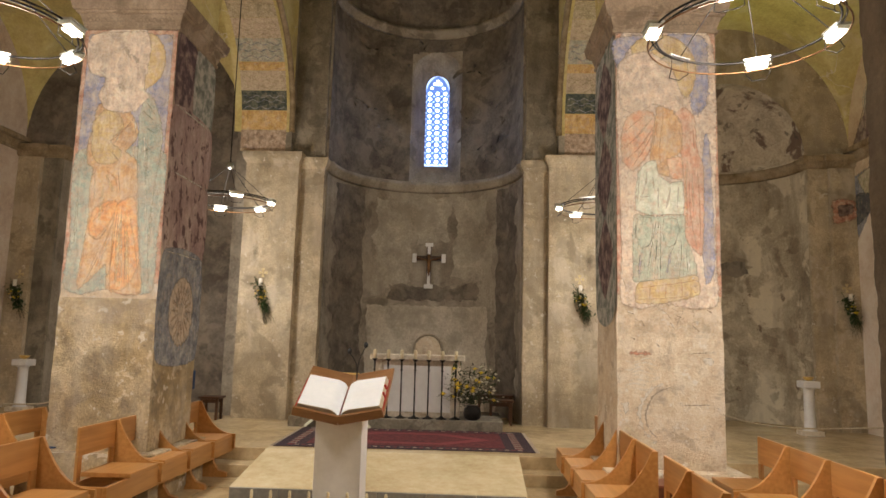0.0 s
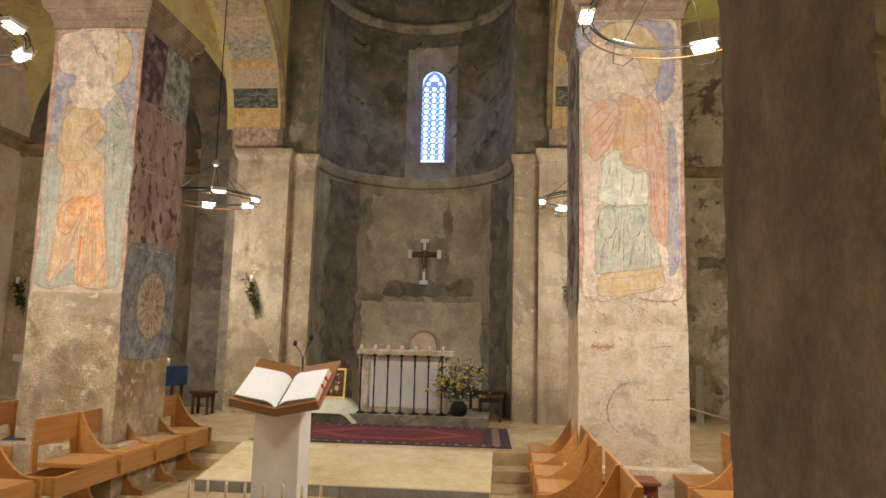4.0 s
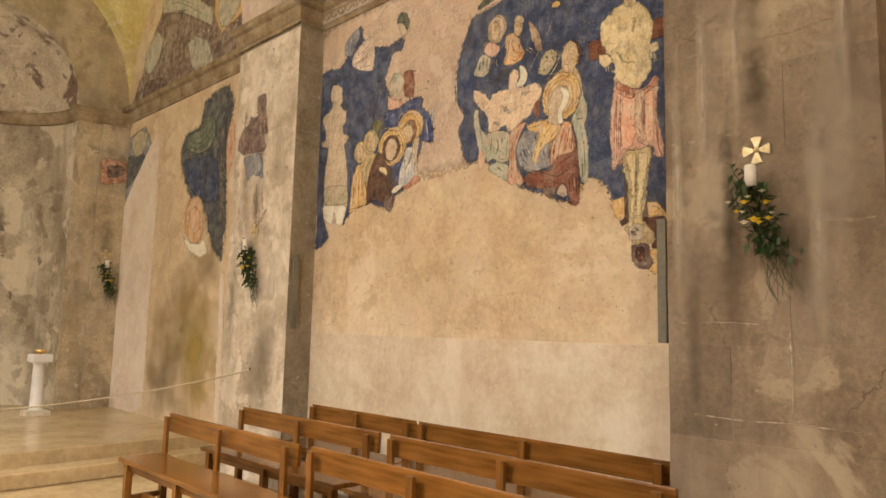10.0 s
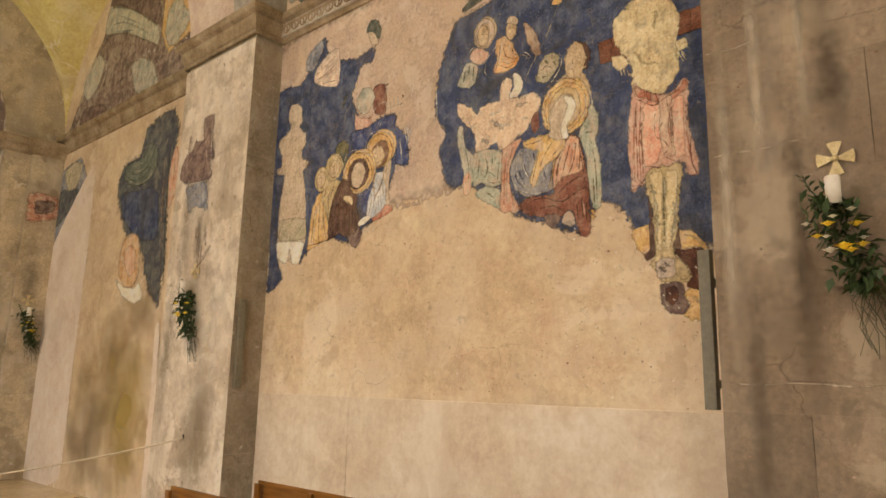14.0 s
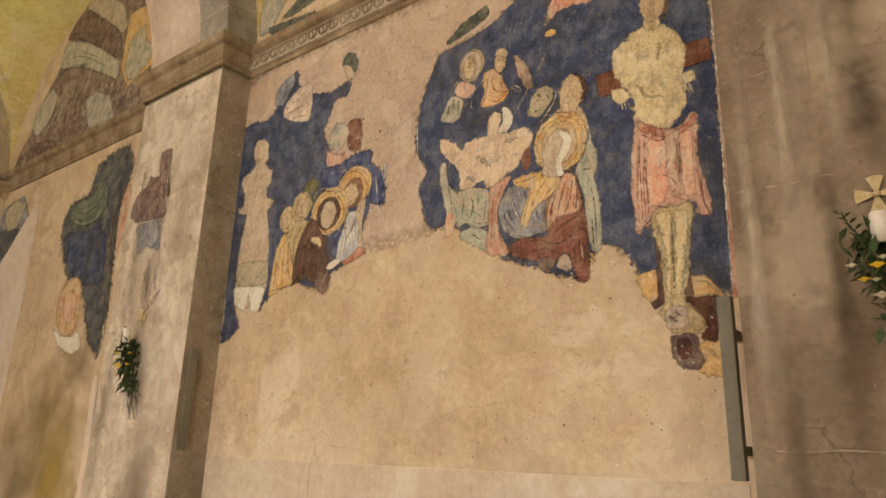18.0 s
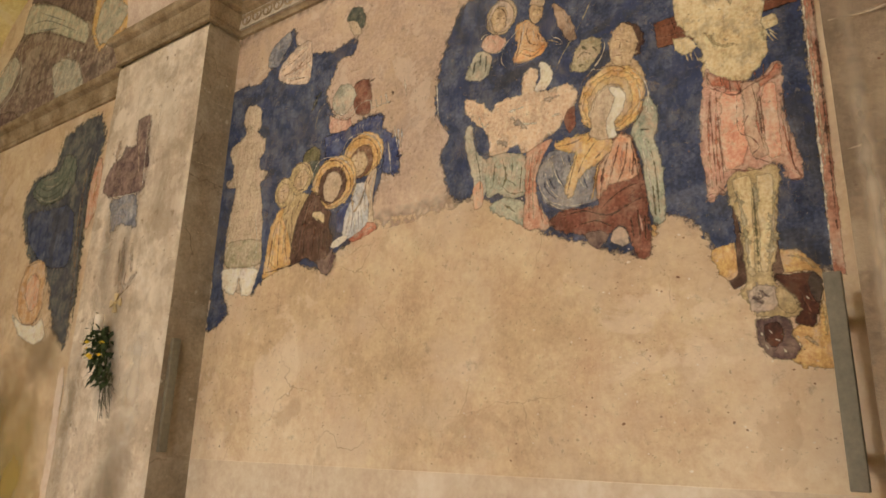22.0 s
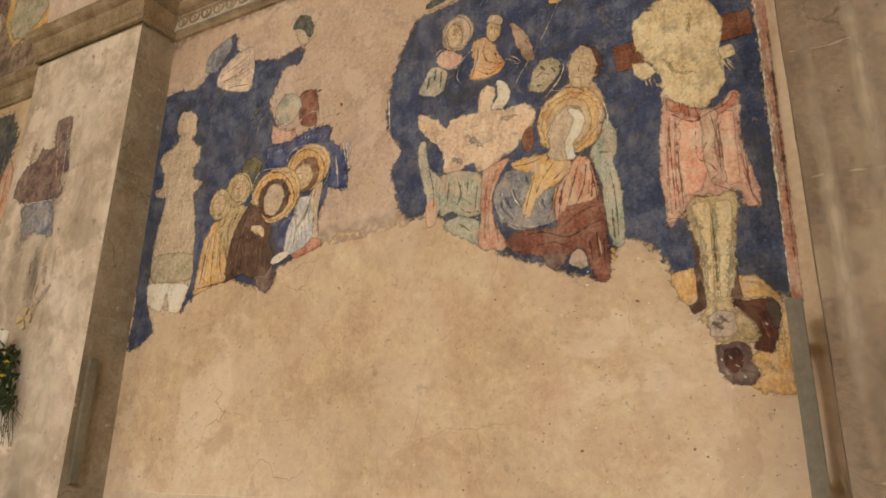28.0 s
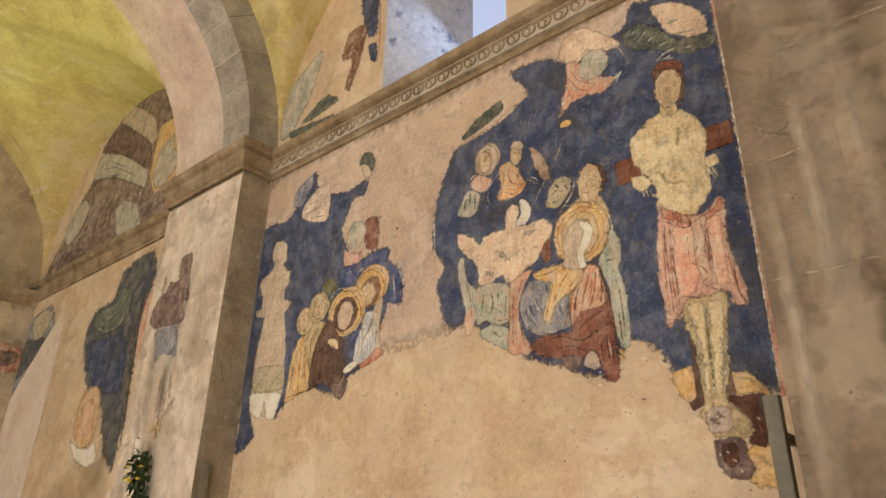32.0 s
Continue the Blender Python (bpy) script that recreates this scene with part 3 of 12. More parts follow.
def stone(x0, x1, y0, y1, z0, z1, step=0.06, rough=0.006, seed=0.0, worn=0.02, scale=3.0, lumps=0.0, chisel=0.0):
    """A dressed block: every face a grid, pushed in and out, its arrises worn back."""
    bm = bmesh.new()
    lo, hi = Vector((x0, y0, z0)), Vector((x1, y1, z1))
    steps = (step, step, step) if not hasattr(step, "__len__") else step
    counts = [max(2, int(round((b - a) / st))) for a, b, st in zip(lo, hi, steps)]
    made = {}

    def vert(i, j, k):
        key = (i, j, k)
        if key not in made:
            f = [i / counts[0], j / counts[1], k / counts[2]]
            p = Vector([lo[n] + (hi[n] - lo[n]) * f[n] for n in range(3)])
            q = p * scale + Vector((seed, seed * 0.7, -seed))
            d = noise.fractal(q, 0.7, 2.1, 5) * rough
            if lumps:
                d -= max(0.0, noise.fractal(q * 1.7 + Vector((9, 3, 1)), 0.8, 2.0, 4) - 0.12) * lumps
            if chisel and key[1] == 0:
                # shallow broken pockets with a sharp upper lip, in drifts; coarse tooling low down on one side
                drift = noise.fractal(Vector((p.x * 2.6 + 4, 1.3, p.z * 3.1)), 0.9, 2.0, 3)
                mask = max(0.0, min(1.0, drift * 2.2 + 0.45))
                if p.z < 1.66:
                    mask *= min(1.0, 8 * abs(p.x - 2.785 - 0.25 * max(0.0, p.z - 1.42)))
                for sx, sz, cut, gain in ((7.0, 17.0, 0.12, 1.0), (16.0, 34.0, 0.16, 0.6)):
                    here = noise.fractal(Vector((p.x * sx, 0.3 + cut, p.z * sz)), 0.75, 2.1, 4)
                    over = noise.fractal(Vector((p.x * sx, 0.3 + cut, (p.z - 0.012) * sz)), 0.75, 2.1, 4)
                    d -= chisel * gain * mask * max(0.0, min(1.0, (here - cut) * 3.2)) * (0.62 + 0.38 * max(0.0, min(1.0, (over - here) * 6 + 0.5)))
                strong = max(0.0, min(1.0, (p.x - 2.8 - 0.35 * (p.z - 1.2)) * 9)) * max(0.0, min(1.0, (1.5 - p.z) * 4)) * max(0.0, min(1.0, (3.3 - p.x) * 8))
                if strong:
                    warp = noise.fractal(Vector((p.x * 9 + 3, 0.7, p.z * 12)), 0.8, 2.0, 4)
                    phase = p.z * 24 + p.x * 8 + 3.2 * warp
                    d -= chisel * strong * (0.7 * abs(2 * (phase - math.floor(phase)) - 1) + 0.8 * max(0.0, warp))
                # chipped rims of the courses
                rim = min(p.z - z0, z1 - p.z)
                if rim < 0.05:
                    chip = noise.fractal(Vector((p.x * 6, 2.2, p.z * 5)), 0.8, 2.0, 4) + 0.08
                    d -= 0.017 * max(0.0, min(1.0, chip * 2.4)) * max(0.0, 1.0 - rim / 0.045)
                d += 0.003 * noise.fractal(p * 22, 0.8, 2.0, 3)
            n = Vector([(-1 if key[a] == 0 else 1 if key[a] == counts[a] else 0) for a in range(3)])
            edges = sum(abs(c) for c in n)
            if n.z and (n.x or n.y):
                n.z = 0.0
            if edges > 1:
                d -= worn * (0.5 + 0.9 * abs(noise.noise(q * 2.3)))
            made[key] = bm.verts.new(p + n.normalized() * d)
        return made[key]

    for a in range(2):
        b, c = (a + 1) % 3, (a + 2) % 3
        for side in (0, counts[a]):
            for u in range(counts[b]):
                for v in range(counts[c]):
                    keys = []
                    for du, dv in ((0, 0), (1, 0), (1, 1), (0, 1)):
                        key = [0, 0, 0]
                        key[a], key[b], key[c] = side, u + du, v + dv
                        keys.append(vert(*key))
                    bm.faces.new(keys if side else keys[::-1])
    rim = [(i, 0) for i in range(counts[0])] + [(counts[0], j) for j in range(counts[1])]
    rim += [(i, counts[1]) for i in range(counts[0], 0, -1)] + [(0, j) for j in range(counts[1], 0, -1)]
    bm.faces.new([vert(i, j, counts[2]) for i, j in rim])
    bm.faces.new([vert(i, j, 0) for i, j in rim[::-1]])
    bm.normal_update()
    for e in bm.edges:
        if len(e.link_faces) == 2 and e.calc_face_angle(0) > 0.7:
            e.smooth = False
    return bm


def arch_wall(axis, a0, a1, t0, t1, springing, rise, top, n=28, mat=None, point=0.0):
    """A wall from the arch up to top, with an arched underside from a0 to a1; it runs along axis and is t0 to t1 thick."""
    bm = bmesh.new()
    put = (lambda a, t, z: (a, t, z)) if axis == "x" else (lambda a, t, z: (t, a, z))
    mid, half = (a0 + a1) / 2, (a1 - a0) / 2
    prof = []
    for i in range(n + 1):
        g = math.pi * (1 - i / n)
        prof.append((mid + half * math.cos(g), springing + rise * math.sin(g) ** (1.0 - point)))
    cols = [[bm.verts.new(put(a, t, z)) for t in (t0, t1) for z in (zz, top)] for a, zz in prof]
    for c0, c1 in zip(cols, cols[1:]):
        bm.faces.new((c0[0], c1[0], c1[1], c0[1]))
        bm.faces.new((c0[2], c0[3], c1[3], c1[2]))
        bm.faces.new((c0[0], c0[2], c1[2], c1[0]))
        bm.faces.new((c0[1], c1[1], c1[3], c0[3]))
    for c in (cols[0], cols[-1]):
        bm.faces.new((c[0], c[1], c[3], c[2]))
    bmesh.ops.recalc_face_normals(bm, faces=bm.faces[:])
    return bm


def groin_vault(x0, x1, y0, y1, zs, rise, nx=40, ny=40, thick=0.2):
    bm = bmesh.new()
    rows = []
    for j in range(ny + 1):
        row = []
        for i in range(nx + 1):
            u, v = -math.cos(math.pi * i / nx), -math.cos(math.pi * j / ny)
            x, y = (x0 + x1) / 2 + u * (x1 - x0) / 2, (y0 + y1) / 2 + v * (y1 - y0) / 2
            z = zs + rise * math.sqrt(max(0.0, max(1 - u * u, 1 - v * v)))
            row.append(bm.verts.new((x, y, z + 0.01 * noise.noise(Vector((x, y, z)) * 1.3))))
        rows.append(row)
    for r0, r1 in zip(rows, rows[1:]):
        for i in range(nx):
            bm.faces.new((r0[i], r1[i], r1[i + 1], r0[i + 1]))
    return bm


def moulded(points_along, profile, inward):
    """A cornice: the profile (out, up) swept along points; inward: the unit direction in which it stands out at each point."""
    bm = bmesh.new()
    rings = []
    for p, d in zip(points_along, inward):
        p, d = Vector(p), Vector(d)
        rings.append([bm.verts.new(p + d * o + Vector((0, 0, u))) for o, u in profile])
    for r0, r1 in zip(rings, rings[1:]):
        for k in range(len(profile)):
            bm.faces.new((r0[k], r0[(k + 1) % len(profile)], r1[(k + 1) % len(profile)], r1[k]))
    bm.faces.new(rings[0][::-1])
    bm.faces.new(rings[-1])
    bmesh.ops.recalc_face_normals(bm, faces=bm.faces[:])
    return bm


# ---- large structure ----
WALL_S, PIL_S = 7.355, 7.05          # south wall and the face of its pilasters
PILLAR_Y = ((1.92, 2.93), (7.08, 8.09))
PILLAR_X = (2.26, 3.26)
EAST = 11.9                          # east wall with its main apse
EAST_AISLE = 12.25                   # east walls of the aisles with the small apses
STEP_1, STEP_2, FLOOR_UP = 8.4, 8.72, 0.28
SPRING = 5.06

structure("floor", box(-7.4, 7.4, -8, 14, -0.3, -0.012), M_FLOOR, "worn polished limestone floor of the nave", "floor")
structure("step_lower", box(-7.35, 7.35, STEP_1, STEP_2 + 0.02, -0.011, 0.14, 0.02), M_FLOOR, "low pale limestone step up to the sanctuary", "step")
structure("step_upper", box(-7.35, 7.35, STEP_2, EAST + 1.8, -0.01, FLOOR_UP, 0.006), M_FLOOR, "pale limestone sanctuary floor above two steps", "step")

# slope added; the floor's bright reflection is put into its cream colour
ramp = thing("ramp", pose(0, 0, 0), "smooth added slope up to the sanctuary, cream for the floor's reflection, with a grey edge", "ramp", kind="structure")
part("slope", prism([(7.47, -0.01), (7.47, 0.1), (STEP_2 - 0.02, FLOOR_UP + 0.005), (STEP_2 + 0.1, FLOOR_UP + 0.005), (STEP_2 + 0.1, -0.01)], 3.0, "x", -1.55), M_CREAM_SHEEN, ramp)
for k in range(6):
    part("edge_slab", box(-1.54 + 0.497 * k, -1.047 + 0.497 * k, 7.43, 7.468, -0.01, 0.098, 0.005), M_FLOOR_GREY, ramp)

# walls that close the place
structure("wall_west", box(-7.4, 7.4, -8.6, -8.0, -0.3, 10.5), M_STONE, "plain limestone west wall", "wall")
structure("wall_north", box(-8.3, -7.36, -8.0, 13.6, -0.3, 8.5), M_PLASTER_PINK, "plastered stone north wall of the aisle", "wall")


def wall_south_mesh():
    """The wall with one splayed window opening above the cornice."""
    bm = bmesh.new()
    ya, yb, za, zb = 4.18, 5.42, 5.16, 7.0
    inner = [(ya, za), (yb, za), (yb, zb), (ya, zb)]
    outer = [(4.45, 5.75), (5.15, 5.75), (5.15, 6.9), (4.45, 6.9)]
    frame_out = [(-8.0, -0.3), (13.6, -0.3), (13.6, 8.5), (-8.0, 8.5)]
    rings = []
    for x, ring in ((WALL_S, frame_out), (WALL_S, inner), (WALL_S + 0.9, outer), (WALL_S + 0.9, frame_out)):
        rings.append([bm.verts.new((x, y, z)) for y, z in ring])
    for r0, r1 in ((0, 1), (1, 2), (2, 3), (3, 0)):
        for k in range(4):
            bm.faces.new((rings[r0][k], rings[r0][(k + 1) % 4], rings[r1][(k + 1) % 4], rings[r1][k]))
    bmesh.ops.recalc_face_normals(bm, faces=bm.faces[:])
    return bm


ws = structure("wall_south", wall_south_mesh(), M_PLASTER, "ochre lime-plastered south wall with faded fresco remains", "wall")
ws.data.materials.append(mottled("grey_blue_reveal", [(0.4, 0.39, 0.42), (0.52, 0.51, 0.52), (0.6, 0.58, 0.56)], 2.5, 30, 0.9, 0.3, wear=((0.16, 0.18, 0.26), 0.4, 0.04)))
for p in ws.data.polygons:
    if WALL_S + 0.1 < p.center.x < WALL_S + 0.8 and abs(p.normal.x) < 0.9:
        p.material_index = 1
win_s = thing("window_1", pose(0, 0, 0), "deep splayed window above the cornice, bright with daylight", "window", kind="structure")
part("pane", box(WALL_S + 0.86, WALL_S + 0.88, 4.4, 5.2, 5.7, 6.95), glowing("dim_daylight_pane", (0.5, 0.6, 0.85), 0.3), win_s)


def pillar_blocks(owner, x0, x1, y0, y1, z0, z1, course, step, rough, worn, mat, lumps=0.0, seed=0, split=True, gap=0.001):
    """Courses of dressed blocks, joints staggered."""
    z, n = z0, 0
    rng = random.Random(seed)
    while z < z1 - 0.05:
        top = min(z1, z + course * rng.uniform(0.93, 1.07))
        if z1 - top < 0.15:
            top = z1
        cut = x0 + (x1 - x0) * (rng.uniform(0.3, 0.42) if n % 2 else rng.uniform(0.58, 0.72))
        for a, b in ((x0, cut), (cut, x1)) if split else ((x0, x1),):
            part("stone_block", stone(a + gap / 2, b - gap / 2, y0, y1, z + gap / 2, top - gap / 2, step, rough, seed, worn, 3.0, lumps), mat, owner, smooth=True)
        z, n = top, n + 1


IMPOST = [(0.0, 0.0), (0.025, 0.004), (0.03, 0.03), (0.016, 0.04), (0.05, 0.155), (0.075, 0.165), (0.08, 0.185), (0.1, 0.19), (0.125, 0.29), (0.125, 0.3), (0.0, 0.3)]


def impost(owner, x0, x1, y0, y1, z):
    ring = [((x0, y0), (-1, -1)), ((x1, y0), (1, -1)), ((x1, y1), (1, 1)), ((x0, y1), (-1, 1))]
    bm = bmesh.new()
    rings = [[bm.verts.new((x + dx * o, y + dy * o, z + u)) for o, u in IMPOST] for (x, y), (dx, dy) in ring]
    for k in range(4):
        r0, r1 = rings[k], rings[(k + 1) % 4]
        for i in range(len(IMPOST) - 1):
            bm.faces.new((r0[i], r1[i], r1[i + 1], r0[i + 1]))
    bm.faces.new([r[-1] for r in rings])
    bm.faces.new([r[0] for r in rings][::-1])
    bmesh.ops.recalc_face_normals(bm, faces=bm.faces[:])
    body = part("impost", bm, M_IMPOST, owner, "moulded limestone impost with a carved frieze")
    curl = tube([(0.021 * math.cos(k * math.tau * 1.15 / 12 + 0.5), 0.0, 0.02 * math.sin(k * math.tau * 1.15 / 12 + 0.5)) for k in range(13)], 0.0045, 5)
    me = bpy.data.meshes.new("scroll")
    curl.to_mesh(me)
    curl.free()
    me.materials.append(M_IMPOST_DARK)
    for k in range(24):
        o = new("scroll", me)
        o.parent = body
        o.location = (x0 + 0.06 + k * (x1 - x0 - 0.12) / 23, y0 - 0.033, z + 0.098)
        o.rotation_euler = (radians(-16), radians(0 if k % 2 else 180), 0)
    return body


pillars = {}
for side in (1, -1):
    for n, (y0, y1) in enumerate(PILLAR_Y):
        if side < 0 and n == 0:
            continue
        near = n == 0
        xa, xb = (2.32, 3.36) if near else PILLAR_X
        xa, xb = (xa, xb) if side > 0 else (-xb, -xa)
        label = "square bare stone pillar with rough weathered blocks" if near else "square pillar with a faded fresco above battered pale stone"
        p = thing("pillar", pose(0, 0, 0), label, "pillar")
        pillars[(side, n)] = p
        if near:
            part("core", box(xa + 0.05, xb - 0.05, y0 + 0.05, y1 - 0.05, -0.011, SPRING - 0.3), M_MORTAR, p)
            levels = ((-0.01, 0.54, 0.04), (0.54, 1.08, 0.012), (1.08, 1.618, 0.0095), (1.618, 2.155, 0.0095), (2.155, 2.68, 0.011), (2.68, 3.2, 0.03), (3.2, 3.72, 0.04), (3.72, 4.24, 0.04), (4.24, SPRING - 0.3, 0.04))
            for za, zb, step in levels:
                # low blocks browner; the stronger light higher up is also put into colour
                block = part("stone_block", stone(xa, xb, y0, y1, za, zb, (0.0055, 0.03, 0.0055) if step < 0.03 else step, 0.008, 3.0, 0.001, 3.0, 0.012, 0.024 if step < 0.03 else 0.0), M_STONE_ROUGH if za > 2.1 else M_STONE_LOW, p, smooth=True)
                # nave side is greyer, its shade also put into the stone colour
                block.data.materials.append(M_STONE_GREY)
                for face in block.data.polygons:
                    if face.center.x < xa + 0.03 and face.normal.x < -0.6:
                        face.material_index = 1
            impost(p, xa, xb, y0, y1, SPRING - 0.3)
        else:
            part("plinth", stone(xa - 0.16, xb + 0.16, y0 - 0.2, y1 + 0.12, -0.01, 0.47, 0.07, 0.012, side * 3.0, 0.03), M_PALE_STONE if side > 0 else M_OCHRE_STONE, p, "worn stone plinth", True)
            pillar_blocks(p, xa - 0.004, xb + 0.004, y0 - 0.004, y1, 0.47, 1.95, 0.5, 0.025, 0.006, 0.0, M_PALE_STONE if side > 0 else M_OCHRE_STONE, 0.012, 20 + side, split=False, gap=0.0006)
            part("shaft", stone(xa, xb, y0, y1, 1.95, SPRING - 0.3, 0.07, 0.005, side * 7.0, 0.008), M_PALE_STONE, p, "plastered shaft", True)
            impost(p, xa, xb, y0, y1, SPRING - 0.3)

# arcade walls above the pillars, with their arches, and the nave's upper walls
NAVE_TOP = 8.4
for side in (1, -1):
    x0, x1 = sorted((side * 2.26, side * 3.26))
    name = "wall_arcade_south" if side > 0 else "wall_arcade_north"
    bm = arch_wall("y", 2.93, 7.08, x0, x1, SPRING, 2.05, NAVE_TOP)
    bm2 = bmesh.new()
    me = bpy.data.meshes.new("tmp")
    spans = [(8.09, EAST - 0.3, 1.9), (-2.23, 1.92, 2.05), (-8.0, -3.2, 2.3)]
    bm.to_mesh(me)
    bm2.from_mesh(me)
    for a, b, rise in spans:
        bma = arch_wall("y", a, b, x0, x1, SPRING, rise, NAVE_TOP)
        bma.to_mesh(me)
        bma.free()
        bm2.from_mesh(me)
    for a, b in ((1.92, 2.93), (7.08, 8.09), (-3.2, -2.23)):
        add_box(bm2, x0, x1, a, b, SPRING, NAVE_TOP)
    bm.free()
    bpy.data.meshes.remove(me)
    structure(name, bm2, M_VAULT, "plastered arcade wall with round arches on square pillars", "wall")

# nave ceiling, a barrel vault
bm = bmesh.new()
for j, (ya, yb) in enumerate([(-8.0, EAST + 0.02)]):
    pts = [(2.26 * math.cos(math.pi * i / 32), NAVE_TOP + 2.1 * math.sin(math.pi * i / 32)) for i in range(33)]
    r0 = [bm.verts.new((x, ya, z)) for x, z in pts]
    r1 = [bm.verts.new((x, yb, z)) for x, z in pts]
    for i in range(32):
        bm.faces.new((r0[i], r0[i + 1], r1[i + 1], r1[i]))
structure("ceiling", bm, M_VAULT, "plastered barrel vault over the nave", "ceiling", True)

# aisle vaults and the transverse arches between their bays
for side in (1, -1):
    x0, x1 = sorted((side * 3.26, side * WALL_S))
    for n, (ya, yb) in enumerate(((8.06, EAST_AISLE + 0.01), (2.74, 6.81), (-2.4, 1.6), (-8.0, -3.6))):
        structure("ceiling_aisle_%s_%d" % ("south" if side > 0 else "north", n + 1), groin_vault(x0, x1, ya, yb, SPRING, 2.2), M_VAULT, "yellowish plastered groin vault over the aisle", "ceiling", True)
    for n, (ya, yb) in enumerate(((6.81, 8.06), (1.6, 2.74), (-3.6, -2.4))):
        xa, xb = sorted((side * 3.26, side * PIL_S))
        structure("transverse_arch_%s_%d" % ("south" if side > 0 else "north", n + 1), arch_wall("x", xa, xb, ya, yb, SPRING, 1.9, 7.5), M_PLASTER_PINK, "plastered arch across the aisle with a grey stone edge", "arch")
        # wall above the pilaster and pilaster below
        structure("spandrel_%s_%d" % ("south" if side > 0 else "north", n + 1), box(*sorted((side * PIL_S, side * (WALL_S + 0.02))), ya, yb, SPRING + 0.012, 7.5), M_VAULT, "plastered wall above a pilaster", "wall")
        xa, xb = sorted((side * PIL_S, side * (WALL_S + 0.02)))
        pil = thing("pilaster", pose(0, 0, 0), "stone wall pilaster with worn dressed blocks", "pilaster", kind="structure")
        mat = M_PILASTER if n == 0 else M_STONE_WARM
        part("core", box(*sorted((side * (PIL_S + 0.02), side * (WALL_S + 0.02))), ya + 0.02, yb - 0.02, -0.011, SPRING + 0.1), M_MORTAR, pil)
        z, k = -0.01, 0
        while z < SPRING - 0.32:
            top = min(SPRING - 0.3, z + 0.52)
            if SPRING - 0.3 - top < 0.2:
                top = SPRING - 0.3
            cut = ya + (yb - ya) * (0.4 if k % 2 else 0.68)
            for a, b in ((ya, cut), (cut, yb)):
                blk = part("stone_block", stone(xa, xb, a + 0.0004, b - 0.0004, z + 0.0004, top - 0.0004, 0.08, 0.004, side, 0.001), mat, pil, smooth=True)
                # side faces take darker limestone: their shade is put into the colour
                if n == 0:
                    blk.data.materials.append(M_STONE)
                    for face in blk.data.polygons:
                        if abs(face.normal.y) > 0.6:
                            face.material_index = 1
            z, k = top, k + 1

# plaster of another tone on the apse walls
M_APSE_PALE = mottled("pale_apse_plaster", [(0.4, 0.355, 0.285), (0.54, 0.485, 0.4), (0.62, 0.57, 0.48)], 1.2, 26, 0.92, 0.4, contrast=0.55, wear=((0.34, 0.3, 0.24), 0.4, 0.08))
M_APSE_FAINT = mottled("faint_apse_plaster", [(0.3, 0.265, 0.21), (0.4, 0.36, 0.295), (0.48, 0.44, 0.365)], 1.4, 26, 0.92, 0.4, contrast=0.55, wear=((0.3, 0.265, 0.21), 0.42, 0.1))
M_SOOT_SHADE = mottled("soot_stain", [(0.11, 0.092, 0.075), (0.17, 0.145, 0.12), (0.25, 0.22, 0.18)], 2.0, 26, 0.92, 0.4, contrast=0.55, wear=((0.26, 0.22, 0.17), 0.42, 0.08), blotch=[((0.3, 0.26, 0.21), 0.42, 1.6, 0.5), ((0.07, 0.058, 0.048), 0.42, 1.9, 0.5)])


# east wall: piers, apses
def apse(name, cx, r, top, label, y0=EAST, win=None):
    """A half-round niche with a half dome; win: (half width, sill, head, middle) of an opening at its back."""
    bm = bmesh.new()
    n = 48
    grid = []
    zs = [-0.01, 2, 4, 4.62, 5.2, 6, 6.9, top] if top > 6 else [-0.01, 2, 4, top]
    if win:
        zs = sorted(set([-0.01, 2, 4, win[1], win[2], top]))
    angs = [math.pi * i / n for i in range(n + 1)]
    if win:
        g0, g1 = math.acos((win[3] + win[0]) / r), math.acos((win[3] - win[0]) / r)
        angs = sorted([a for a in angs if abs(a - g0) > 0.01 and abs(a - g1) > 0.01] + [g0, g1])
    for z in zs:
        grid.append([bm.verts.new((cx + r * math.cos(a), y0 + r * math.sin(a), z)) for a in angs])
    for k in range(1, 13):
        e = math.pi / 2 * k / 12
        rr = r * math.cos(e) if k < 12 else 0.004
        grid.append([bm.verts.new((cx + rr * math.cos(a), y0 + rr * math.sin(a), top + r * math.sin(e))) for a in angs])
    for j in range(len(grid) - 1):
        for i in range(len(angs) - 1):
            if win and j < len(zs) - 1 and abs(zs[j] - win[1]) < 1e-6 and g0 < (angs[i] + angs[i + 1]) / 2 < g1:
                continue
            bm.faces.new((grid[j][i], grid[j][i + 1], grid[j + 1][i + 1], grid[j + 1][i]))
    south = name.endswith("south")
    ob = structure(name, bm, M_APSE_SOUTH if south else M_APSE, label, "apse", True)
    # main and north apse above 4.55 m: soot plus missing light in the colour
    ob.data.materials.append(M_APSE_DOME if south else M_SOOT_SHADE)
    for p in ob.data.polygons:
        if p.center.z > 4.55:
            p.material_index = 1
    return ob


APSE_R, APSE_TOP = 1.68, 7.85
apse("wall_apse", 0.0, APSE_R, APSE_TOP, "smoke-darkened plaster of the main apse", win=(0.5, 4.68, 7.36, 0.08))
S_APSE_X, S_APSE_R = 5.3, 1.3
apse("wall_apse_south", S_APSE_X, S_APSE_R, 4.95, "stained plaster of the small south apse", EAST_AISLE)
apse("wall_apse_north", -S_APSE_X, S_APSE_R, 4.95, "dark plaster of the small north apse", EAST_AISLE)


